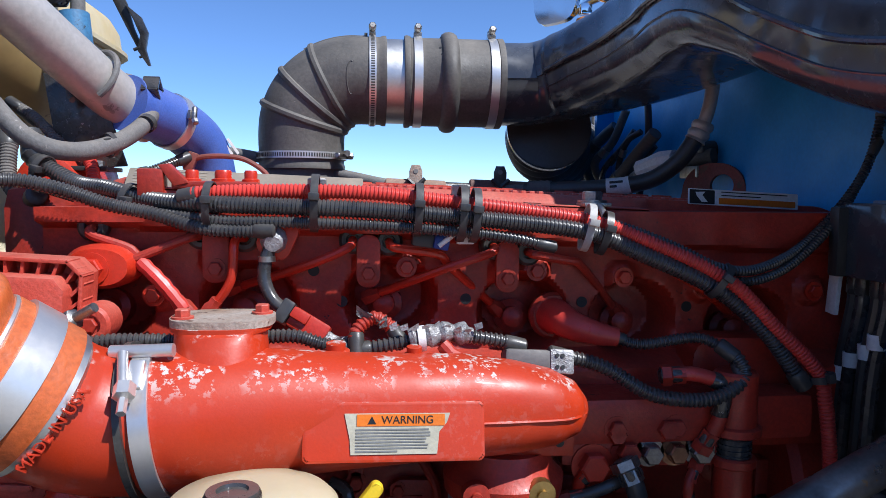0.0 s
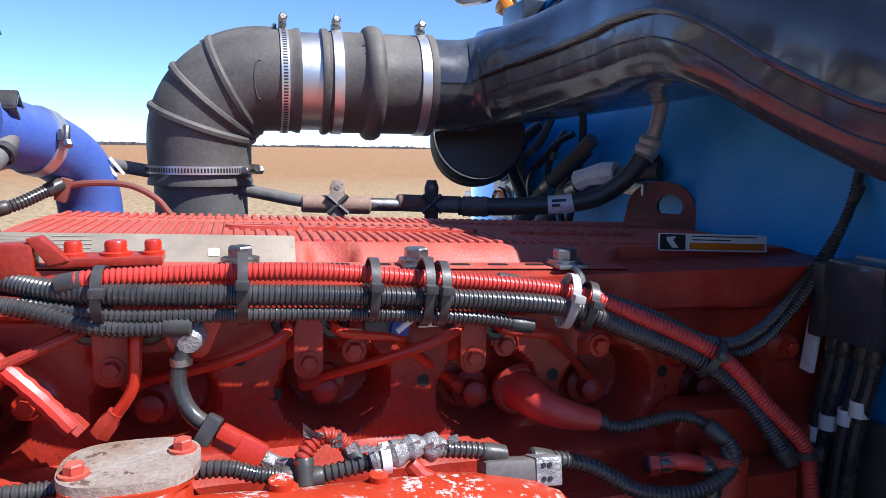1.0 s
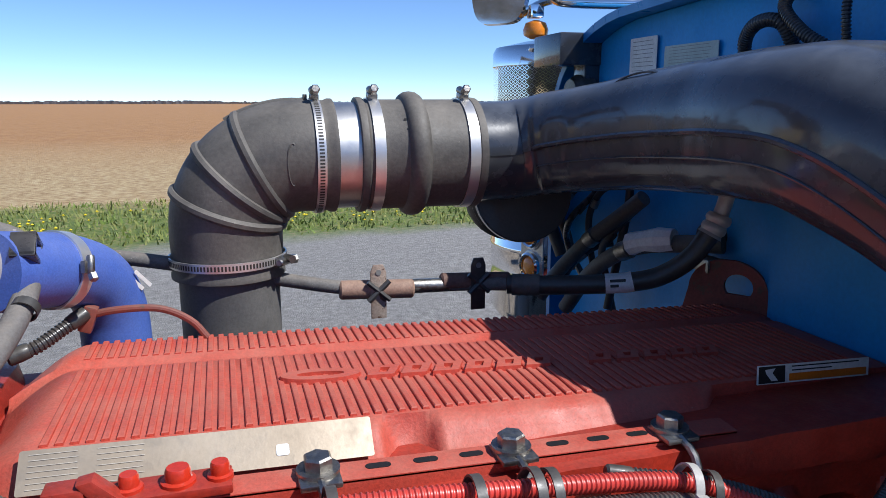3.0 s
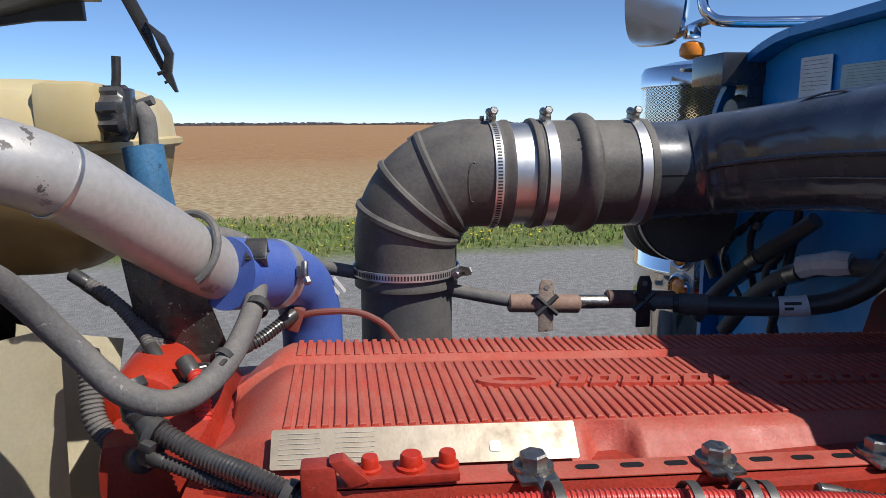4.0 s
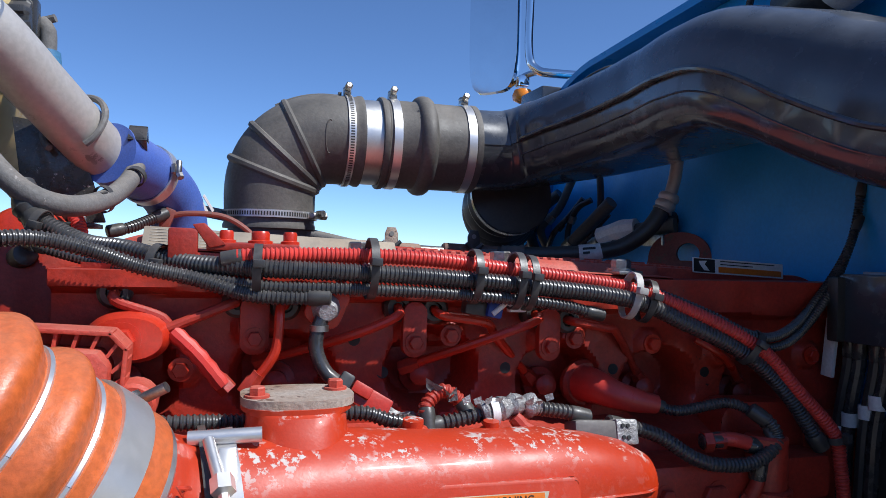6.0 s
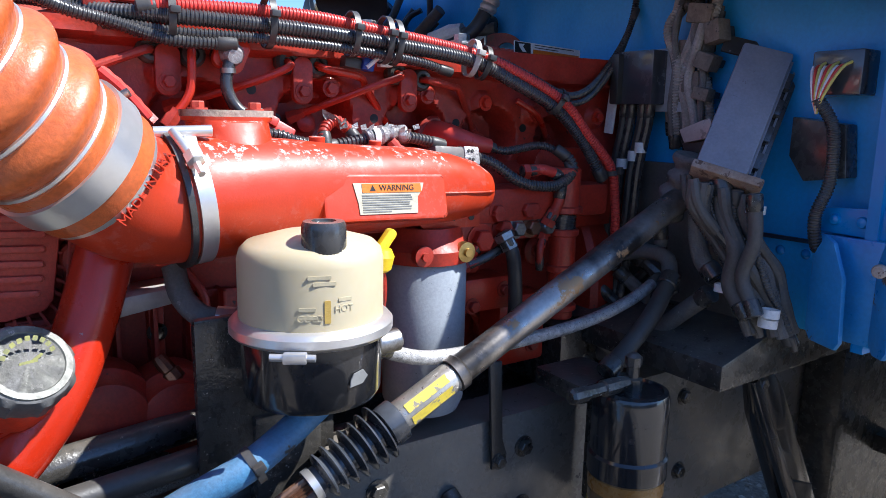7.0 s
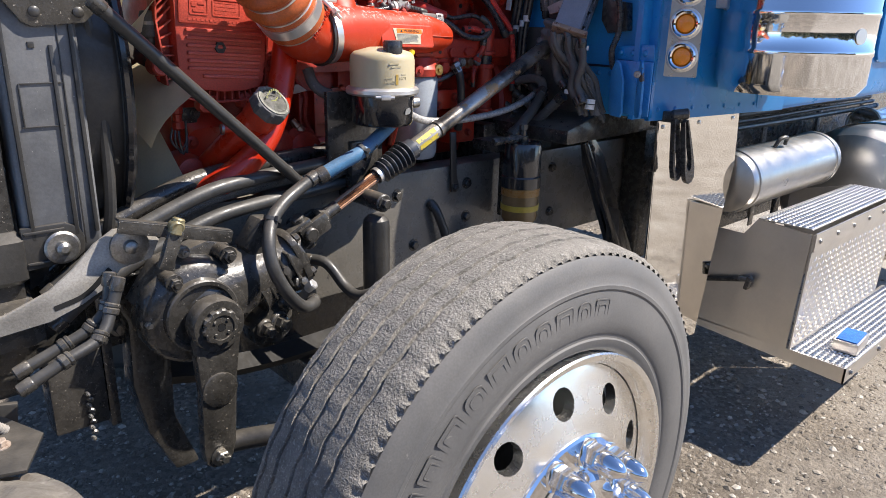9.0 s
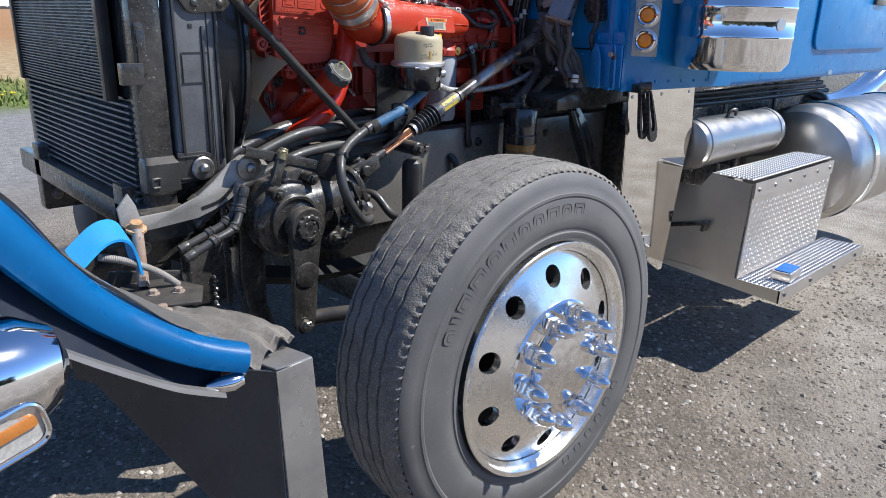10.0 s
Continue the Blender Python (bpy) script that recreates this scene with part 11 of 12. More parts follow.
    part("inner_fender", bm, mat("worn chalky light blue paint", (0.05, 0.30, 0.66), 0.5, 0, (0.22, 0.42, 0.66), 5, (0.45, 0.46, 0.46), 0.64, 26, DUST, 0.22, 0.1, 160), root, "worn chalky blue inner fender")
    sheet_mat = mat("dusty perished rubber sheet", (0.30, 0.28, 0.255), 0.75, 0, (0.44, 0.405, 0.36), 7, (0.10, 0.095, 0.09), 0.655, 45, DUST, 0.35, 0.5, 120, dist=0.003)
    mud = mat("dull grey fender liner", (0.27, 0.265, 0.255), 0.7, 0, (0.19, 0.188, 0.183), 6, (0.10, 0.10, 0.10), 0.70, 50, DUST, 0.3, 0.15)
    bm = bm_new()
    rows = []
    for i, p in enumerate(arc[4:-3]):
        rows.append([bm.verts.new(p + Vector((0.01, y, 0.004 - 0.07 * y + 0.006 * math.sin(i * 0.6 + y * 20)))) for y in (0.03, 0.07, 0.12, 0.17, 0.21)])
    rings_to_faces(bm, rows, False, False)
    bmesh.ops.solidify(bm, geom=bm.faces[:], thickness=0.003)
    part("fender_liner", bm, mud, root, "dull grey liner sheet inside the fender")
    fl = thing("splash_flap", (-0.95, 0.15, 0.73), "crumpled dusty rubber splash flap riveted to the fender", "mud flap")
    bm = bm_new()
    edge_in = spline([(-0.990, 0.375, 0.705), (-1.020, 0.27, 0.738), (-1.043, 0.17, 0.764), (-1.040, 0.07, 0.772), (-1.005, -0.01, 0.756), (-0.968, -0.048, 0.714)], 0.012)
    edge_out = spline([(-0.885, 0.335, 0.690), (-0.868, 0.26, 0.708), (-0.860, 0.17, 0.722), (-0.856, 0.09, 0.728), (-0.858, 0.03, 0.732), (-0.864, -0.012, 0.730)], 0.012)
    rows = []
    m0 = len(edge_in)
    for i in range(m0):
        s = i / (m0 - 1)
        a, b = edge_in[i], edge_out[round(s * (len(edge_out) - 1))]
        row = []
        for j in range(21):
            t = j / 20
            lift = 0.022 * math.sin(math.pi * t) * s + 0.014 * noise.noise((s * 3, t * 4, 2)) + 0.005 * noise.noise((s * 9, t * 9, 5)) + 0.009 * s * s * math.sin(t * 17 + s * 3)
            row.append(bm.verts.new(a.lerp(b, t) + Vector((0, 0.004 * noise.noise((t * 8, s, 1)), lift))))
        rows.append(row)
    rings_to_faces(bm, rows, False, False)
    bmesh.ops.solidify(bm, geom=bm.faces[:], thickness=0.004)
    part("sheet", bm, sheet_mat, fl)
    for k in (4, 13, 21):
        bm = bm_new()
        lathe(bm, edge_in[k] + Vector((0.018, 0, 0.004)), (0, 0, 1), [(0.011, 0), (0.010, 0.004), (0.004, 0.006)], 14)
        part("rivet", bm, RUST, fl, "rusty rivet washer")
    bp = thing("bumper_end", (-0.95, -0.05, 0.2), "bare steel bumper end with polished edge", "bumper")
    bm = bm_new()
    along = Vector((-0.76, 0.65, 0))
    prism(bm, [(0.0, 0.714), (0.36, 0.74), (0.36, 0.70), (0.325, 0.69), (0.145, 0.452), (0.0, 0.245), (-0.012, 0.20)], (-0.9425, -0.0715, 0), along, (0, 0, 1), Vector((0.65, 0.76, 0)) * 0.004, 0.001)
    part("face", bm, mat("dark blue-grey steel sheet", (0.052, 0.058, 0.068), 0.26, 0.2, (0.036, 0.040, 0.048), 5, (0.20, 0.20, 0.20), 0.72, 40, DUST, 0.12, 0.06, 120, 0.2), bp, "dull dark steel inner face", smooth=False)
    bm = bm_new()
    prism(bm, [(-0.942, 0.713), (-0.865, 0.719), (-0.835, 0.30), (-0.828, 0.20), (-0.920, 0.20)], (0, -0.074, 0), (1, 0, 0), (0, 0, 1), (0, 0.004, 0), 0.0015)
    part("edge_strip", bm, PALE_STEEL, bp, "bright brushed steel edge", smooth=False)
    bm = bm_new()
    prism(bm, [(-0.942, -0.072), (-0.865, -0.072), (-0.868, -0.05), (-0.882, 0.006), (-0.954, -0.027)], (0, 0, 0.716), (1, 0, 0), (0, 1, 0), (0, 0, 0.004), 0.0015)
    part("top_flange", bm, PALE_STEEL, bp, smooth=False)
    ml = thing("fender_lamp", (-1.025, -0.05, 0.70), "small chrome marker lamp under the fender lip", "marker lamp")
    bm = bm_new()
    loft(bm, [((-1.062, -0.045, 0.716), (0, 1, 0), (0, 0, 1), 0.004, 0.004, 2), ((-1.045, -0.05, 0.713), (0, 1, 0), (0, 0, 1), 0.014, 0.013, 2.2), ((-1.02, -0.052, 0.711), (0, 1, 0), (0, 0, 1), 0.017, 0.016, 2.3), ((-1.0, -0.052, 0.713), (0, 1, 0), (0, 0, 1), 0.014, 0.013, 2.2), ((-0.99, -0.05, 0.716), (0, 1, 0), (0, 0, 1), 0.004, 0.004, 2)], 20)
    part("shell", bm, CHROME, ml)
    gc = thing("corrugated_conduit", (-0.97, 0.44, 0.77), "pale corrugated conduit lying beside the fender", "cable")
    bm = bm_new()
    loom(bm, [(-1.068, 0.440, 0.825), (-1.026, 0.440, 0.810), (-0.982, 0.440, 0.787), (-0.940, 0.440, 0.758), (-0.903, 0.440, 0.722)], 0.0085)
    part("conduit", bm, CAKED, gc)
    hl = thing("headlight", (-1.34, -0.1, 0.74), "polished chrome headlight pod with amber marker", "headlight")
    bm = bm_new()
    loft(bm, [((-1.50, -0.08, 0.845), (0, 1, 0), (0.1, 0, 1), 0.10, 0.10, 2.5), ((-1.42, -0.09, 0.855), (0, 1, 0), (0.1, 0, 1), 0.095, 0.09, 2.6), ((-1.345, -0.10, 0.86), (0, 1, 0), (0.1, 0, 1), 0.08, 0.078, 2.4), ((-1.30, -0.10, 0.86), (0, 1, 0), (0.1, 0, 1), 0.055, 0.055, 2.2), ((-1.283, -0.10, 0.86), (0, 1, 0), (0.1, 0, 1), 0.02, 0.02, 2)], 40)
    part("shell", bm, CHROME, hl)
    q = facing((-1.390, -0.184, 0.815), (1, 0.16, 0.20), (-0.2, 0, 1))
    bm = bm_new()
    o = [q @ Vector((x, y, 0.003)) for x, y in oblong(0.115, 0.062, 0.020, 4)]
    sweep(bm, o + [o[0]], 0.004, 8, False)
    part("lens_rim", bm, CHROME, hl, "raised chrome rim round the lens")
    bm = bm_new()
    prism(bm, oblong(0.108, 0.055, 0.018), q @ Vector((0, 0, -0.004)), q.to_3x3() @ Vector((1, 0, 0)), q.to_3x3() @ Vector((0, 1, 0)), q.to_3x3() @ Vector((0, 0, 0.004)))
    part("lens", bm, mat("clear ribbed lens", (0.52, 0.50, 0.46), 0.2, 0.2, (0.42, 0.40, 0.36), 60, None, 0, 0, None, 0, 0.2, 200, 0.4), hl, "clear ribbed lens")
    bm = bm_new()
    prism(bm, oblong(0.060, 0.016, 0.005), q @ Vector((0.018, 0.004, 0.0)), q.to_3x3() @ Vector((1, 0, 0)), q.to_3x3() @ Vector((0, 1, 0)), q.to_3x3() @ Vector((0, 0, 0.004)), 0.001)
    part("marker_lens", bm, mat("dull amber lens strip", (0.55, 0.20, 0.04), 0.3, 0, (0.42, 0.15, 0.03), 40, None, 0, 0, None, 0, 0.15, 500, 0.3), hl, "amber marker strip")


build_hood()


def build_front_brackets():
    arm = thing("radiator_strut", (-0.80, 0.52, 0.87), "dusty bent steel arm with washered pivot", "bracket")
    bm = bm_new()
    prism(bm, [(-0.960, 0.930), (-0.945, 0.900), (-0.938, 0.870), (-0.862, 0.873), (-0.791, 0.899), (-0.751, 0.928), (-0.711, 0.967), (-0.676, 0.988), (-0.622, 0.986), (-0.598, 0.955), (-0.615, 0.922), (-0.670, 0.914), (-0.704, 0.882), (-0.743, 0.862), (-0.797, 0.844), (-0.899, 0.836), (-0.951, 0.833), (-0.983, 0.856), (-0.988, 0.897)], (0, 0.540, 0), (1, 0, 0), (0, 0, 1), (0, 0.008, 0), 0.002)
    part("arm", bm, mat("dusty grey painted steel arm", (0.44, 0.415, 0.375), 0.45, 0.25, (0.24, 0.225, 0.20), 8, (0.60, 0.57, 0.52), 0.68, 60, DUST, 0.35, 0.2), arm)
    bm = bm_new()
    lathe(bm, (-0.653, 0.540, 0.954), (0, -1, 0), [(0.034, 0), (0.034, 0.006), (0.030, 0.008), (0.013, 0.008), (0.012, 0.018), (0.006, 0.022)], 32)
    part("pivot", bm, ZINC, arm, "washered steel pivot bolt")
    bm = bm_new()
    slot = spline([(-0.788, 0.539, 0.866), (-0.736, 0.539, 0.880), (-0.690, 0.539, 0.918)], 0.008)
    rows = []
    for i, p in enumerate(slot):
        t = (slot[min(i + 1, len(slot) - 1)] - slot[max(i - 1, 0)]).normalized()
        w = Vector((-t.z, 0, t.x)) * 0.0048
        rows.append([bm.verts.new(p + w), bm.verts.new(p - w)])
    rings_to_faces(bm, rows, False, False)
    part("slot", bm, INK, arm, smooth=False)
    bm = bm_new()
    rod(bm, (-0.972, 0.47, 0.725), (-0.957, 0.515, 0.850), 0.013, None, 16)
    part("spring_rod", bm, RUST, arm, "rusty vertical rod")
    bm = bm_new()
    lathe(bm, (-0.956, 0.525, 0.842), (0, -0.3, 1), [(0.020, 0), (0.024, 0.004), (0.024, 0.010), (0.014, 0.013), (0.014, 0.026)], 10)
    part("rod_nut", bm, mat("bright orange rust", (0.42, 0.22, 0.10), 0.8, 0, (0.55, 0.36, 0.20), 60, None, 0, 0, None, 0, 0.5), arm, "bright rusty nut")
    blk = thing("tow_bracket", (-0.77, 0.62, 0.50), "black steel hanger plates below the radiator", "bracket")
    bm = bm_new()
    box(bm, (-0.754, 0.64, 0.665), (0.098, 0.06, 0.165), bevel=0.005)
    part("box_plate", bm, BLACK_PAINT, blk)
    bm = bm_new()
    box(bm, (-0.692, 0.66, 0.70), (0.02, 0.08, 0.28), bevel=0.004)
    part("side_plate", bm, BLACK_PAINT, blk)
    bm = bm_new()
    prism(bm, [(-0.685, 0.86), (-0.58, 0.86), (-0.56, 0.70), (-0.565, 0.52), (-0.52, 0.385), (-0.575, 0.385), (-0.625, 0.50), (-0.645, 0.62), (-0.64, 0.76)], (0, 0.645, 0), (1, 0, 0), (0, 0, 1), (0, 0.06, 0), 0.010)
    part("spring_hanger", bm, BLACK_PAINT, blk, "curved black spring hanger")
    bm = bm_new()
    for i in range(9):
        ring(bm, (-0.742 + 0.004 * (i % 2), 0.604, 0.655 - i * 0.012), (0.3 if i % 2 else 1, 0.4, 0.3), 0.0035, 0.0065, 0.004, 8)
    part("chain", bm, ZINC, blk, "small hanging chain")
    cr = thing("radiator_support", (-0.86, 1.1, 0.80), "black steel radiator support beam", "beam")
    bm = bm_new()
    box(bm, (-0.86, 1.14, 0.83), (0.12, 1.15, 0.07), bevel=0.008)
    part("beam", bm, BLACK_PAINT, cr)
    for y in (0.74, 1.50):
        bm = bm_new()
        box(bm, (-0.75, y, 0.80), (0.34, 0.07, 0.22), bevel=0.008)
        end = part("end_plate", bm, BLACK_PAINT, cr)
        for x, z in ((-0.88, 0.87), (-0.88, 0.74), (-0.64, 0.73)):
            bm = bm_new()
            hexbolt(bm, (x, y - 0.035, z), (0, -1, 0), 0.013, 0.012)
            part("bolt", bm, ZINC, end)
    pts = [[(-0.867, 0.50, 0.785), (-0.79, 0.50, 0.813), (-0.745, 0.50, 0.833), (-0.715, 0.50, 0.865), (-0.70, 0.51, 0.92)], [(-0.874, 0.45, 0.777), (-0.804, 0.45, 0.807), (-0.744, 0.46, 0.827), (-0.714, 0.48, 0.865), (-0.692, 0.49, 0.915)]]
    for i, p in enumerate(pts):
        h = hose_thing("brake_hose", p, 0.0105, RUBBER, "black rubber hose with metal collars by the radiator", "hose", "front hoses")
        for k in (1, 2, 3):
            bm = bm_new()
            a, b = Vector(p[k]), Vector(p[k + 1] if k + 1 < len(p) else p[k - 1])
            lathe(bm, a, b - a, [(0.0125, -0.008), (0.0140, -0.006), (0.0140, 0.002), (0.0120, 0.004), (0.0135, 0.006), (0.0135, 0.010), (0.0115, 0.012)], 10)
            part("collar", bm, BLACK_PAINT, h)
    bb = thing("bent_bracket", (-1.05, 0.46, 0.80), "worn blue bent steel bracket by the fender", "bracket")
    bm = bm_new()
    strip = spline([(-1.13, 0.40, 0.835), (-1.07, 0.43, 0.868), (-1.03, 0.45, 0.872), (-1.004, 0.455, 0.858), (-0.992, 0.46, 0.825), (-0.985, 0.46, 0.78)], 0.008)
    rows = []
    for i, p in enumerate(strip):
        t = (strip[min(i + 1, len(strip) - 1)] - strip[max(i - 1, 0)]).normalized()
        w = Vector((-t.z, 0, t.x)) * 0.003
        rows.append([bm.verts.new(p + q) for q in (w + Vector((0, -0.030, -0.012)), w + Vector((0, 0.045, 0.016)), -w + Vector((0, 0.045, 0.016)), -w + Vector((0, -0.030, -0.012)))])
    rings_to_faces(bm, rows)
    part("arm", bm, BLUE_DULL, bb)
    bumper = thing("front_crossbar", (-1.15, 0.9, 0.70), "dark steel bumper beam ahead of the radiator", "bumper")
    bm = bm_new()
    box(bm, (-1.12, 1.10, 0.66), (0.14, 1.3, 0.16), bevel=0.01)
    part("beam", bm, BLACK_PAINT, bumper)
    bm = bm_new()
    box(bm, (-0.98, 0.75, 0.70), (0.34, 0.08, 0.12), bevel=0.01)
    part("bracket", bm, BLACK_PAINT, bumper)
    plate = thing("bumper_bracket", (-0.95, 0.42, 0.70), "dusty dark steel plate beyond the splash flap", "bracket")
    bm = bm_new()
    prism(bm, [(-1.035, 0.36), (-0.905, 0.31), (-0.86, 0.40), (-0.90, 0.50), (-0.99, 0.54), (-1.05, 0.46)], (0, 0, 0.715), (1, 0, 0), (0, 1, 0), (0, 0, 0.006), 0.002)
    part("plate", bm, BLACK_DUSTY, plate)
    bm = bm_new()
    box(bm, (-0.955, 0.52, 0.70), (0.16, 0.012, 0.09), (0, 8, -12), 0.003)
    part("upright", bm, BLACK_DUSTY, plate)
    for x, y in ((-0.97, 0.42), (-0.92, 0.40)):
        bm = bm_new()
        hexbolt(bm, (x, y, 0.721), (0, 0, 1), 0.010, 0.009)
        part("bolt", bm, RUST, plate)


build_front_brackets()


# ---- fittings on the engine side ----
def build_sensors():
    s1 = thing("pressure_sensor", (-0.05, 0.80, 1.47), "silver-crusted sensor with a black cable on the head", "sensor")
    bm = bm_new()
    prism(bm, oblong(0.040, 0.046, 0.012), (-0.047, 0.822, 1.478), (0.9, 0, -0.4), (0.4, 0, 0.9), (0, -0.014, 0), 0.003)
    part("flange", bm, RED, s1)
    bm = bm_new()
    lathe(bm, (-0.050, 0.808, 1.478), (0, -1, -0.25), [(0.014, 0), (0.015, 0.01), (0.012, 0.016), (0.009, 0.022)], 10)
    part("stud", bm, TAPE, s1, "corroded silver stud")
    bm = bm_new()
    hose(bm, [(-0.051, 0.797, 1.474), (-0.057, 0.795, 1.458), (-0.060, 0.793, 1.436), (-0.050, 0.787, 1.412), (-0.030, 0.778, 1.398)], 0.0075, 12)
    part("cable", bm, BLACK_LOOM, s1)
    bm = bm_new()
    ring(bm, (-0.057, 0.795, 1.456), (0, 0, 1), 0.0076, 0.0095, 0.006, 14)
    part("cable_collar", bm, ZINC, s1)
    c1 = thing("red_connector", (-0.01, 0.765, 1.385), "red-painted rectangular cable connector", "connector")
    bm = bm_new()
    m = facing((-0.010, 0.768, 1.386), (0.86, -0.2, -0.50), (0.45, 0.25, 0.86))
    box(bm, (0, 0, 0), (0.044, 0.022, 0.020), bevel=0.003, m=m)
    box(bm, (0, 0, 0), (0.020, 0.012, 0.024), bevel=0.002, m=m @ Matrix.Translation((-0.012, 0.004, 0.004)))
    part("housing", bm, RED, c1)
    bm = bm_new()
    box(bm, (0, 0, 0), (0.014, 0.026, 0.022), bevel=0.003, m=m @ Matrix.Translation((-0.030, 0.0, 0)))
    part("black_plug", bm, TIE, c1, "black plug half")
    bm = bm_new()
    hose(bm, [m @ Vector((0.02, 0, 0)), m @ Vector((0.034, 0, -0.002)), Vector((0.03, 0.748, 1.372))], 0.007, 10)
    part("cable", bm, TAPE, c1)
    b1 = thing("blue_connector", (0.128, 0.81, 1.47), "blue plug connector hanging below the harness", "connector")
    bm = bm_new()
    box(bm, (0.118, 0.812, 1.476), (0.030, 0.018, 0.016), (0, 8, 0), 0.003)
    part("black_shell", bm, TIE, b1)
    bm = bm_new()
    box(bm, (0.136, 0.806, 1.474), (0.018, 0.018, 0.017), (0, 12, 0), 0.003)
    part("blue_shell", bm, mat("navy plastic", (0.01, 0.04, 0.25), 0.4), b1, "navy blue plug half")
    bm = bm_new()
    rod(bm, (0.132, 0.797, 1.470), (0.150, 0.797, 1.484), 0.003)
    box(bm, (0.163, 0.803, 1.478), (0.02, 0.012, 0.012), bevel=0.002)
    part("white_plug", bm, WHITE, b1)
    s2 = thing("solenoid_boot", (0.30, 0.83, 1.37), "glossy red rubber boot on a sensor elbow", "sensor")
    bm = bm_new()
    hose(bm, [(0.285, 0.868, 1.378), (0.288, 0.835, 1.378), (0.298, 0.815, 1.373), (0.322, 0.803, 1.367), (0.345, 0.798, 1.363)], lambda i, s: 0.024 - 0.013 * s, 24)
    part("boot", bm, RED_LOOM, s2)
    bm = bm_new()
    lathe(bm, (0.285, 0.872, 1.378), (0, -1, 0), [(0.030, 0), (0.030, 0.008), (0.026, 0.012)], 24)
    part("seat", bm, RED_DULL, s2)
    g1 = thing("grey_connector", (0.215, 0.735, 1.345), "grey plastic plug connector with red paint scuffs", "connector")
    m = facing((0.218, 0.730, 1.353), (1, 0.02, -0.06), (0, 0.3, 1))
    bm = bm_new()
    box(bm, (0, 0, 0), (0.050, 0.024, 0.026), bevel=0.005, m=m)
    part("body", bm, mat("scuffed grey plastic", (0.085, 0.08, 0.08), 0.5, 0, (0.12, 0.11, 0.105), 30, (0.4, 0.05, 0.04), 0.66, 80, DUST, 0.2), g1)
    bm = bm_new()
    box(bm, (0, 0, 0), (0.026, 0.026, 0.028), bevel=0.003, m=m @ Matrix.Translation((0.036, 0, 0)))
    part("latch", bm, TAPE, g1, "crusted metallic latch")
    for i in range(4):
        bm = bm_new()
        lathe(bm, m @ Vector((0.030 + 0.006 * (i % 2), 0.006 - 0.012 * (i // 2), 0.0142)), m.to_3x3() @ Vector((0, 0, 1)), [(0.0022, 0), (0.0022, 0.0012)], 8)
        part("rivet", bm, INK, g1)
    # frayed silver tape on the loom
    tp = thing("tape_wrap", (0.12, 0.73, 1.38), "frayed silver tape wrapped over the conduit", "tape")
    bm = bm_new()
    hose(bm, [(0.095, 0.729, 1.377), (0.112, 0.729, 1.381), (0.135, 0.732, 1.385), (0.160, 0.735, 1.380)], lambda i, s: 0.0105 + 0.0022 * math.sin(i * 1.9) + 0.001 * math.cos(i * 5.1), 14, 0.005)
    part("wrap", bm, TAPE, tp)
    rng = random.Random(6)
    for i in range(9):
        p = Vector((0.075 + 0.011 * i, 0.722 + 0.004 * rng.random(), 1.383 + 0.006 * rng.random()))
        bm = bm_new()
        q = [p, p + Vector((0.008, -0.003, 0.004 * rng.random())), p + Vector((0.010 * rng.random(), -0.006, 0.012 * rng.uniform(0.4, 1.2))), p + Vector((-0.004, -0.002, 0.008))]
        prism(bm, [(0, 0), (0.007, 0.001), (0.006, 0.009 * rng.uniform(0.5, 1.2)), (-0.002, 0.006)], p, (1, rng.uniform(-0.4, 0.4), 0.2), (0, rng.uniform(-0.5, 0.2), 1), (0.0002, -0.0006, 0))
        part("frayed_end", bm, TAPE, tp, smooth=False)
    bm = bm_new()
    hose(bm, [(0.128, 0.724, 1.374), (0.140, 0.720, 1.362), (0.158, 0.720, 1.356), (0.176, 0.724, 1.352)], lambda i, s: 0.0068 + 0.001 * (i % 2), 10, 0.006)
    part("taped_branch", bm, RED_DULL, tp, "red taped branch")
    wt = thing("cable_tie", (0.107, 0.729, 1.379), "white cable tie round the taped conduit", "cable tie", "cable ties")
    bm = bm_new()
    ring(bm, (0.107, 0.729, 1.379), (1, 0, 0.1), 0.0122, 0.0135, 0.008, 20)
    part("strap", bm, WHITE, wt)
    # foil scrap on the red arch
    fs = thing("foil_scrap", (0.06, 0.74, 1.40), "crumpled foil scrap on the conduit", "tape")
    bm = bm_new()
    rows = [[bm.verts.new((0.040 + 0.008 * i, 0.735 + 0.004 * math.sin(i * 2 + j), 1.400 + 0.006 * j * math.sin(1 + i) + 0.003 * math.cos(i * 3))) for i in range(5)] for j in range(3)]
    rings_to_faces(bm, rows, False, False)
    bmesh.ops.solidify(bm, geom=bm.faces[:], thickness=0.0008)
    part("foil", bm, TAPE, fs)


build_sensors()


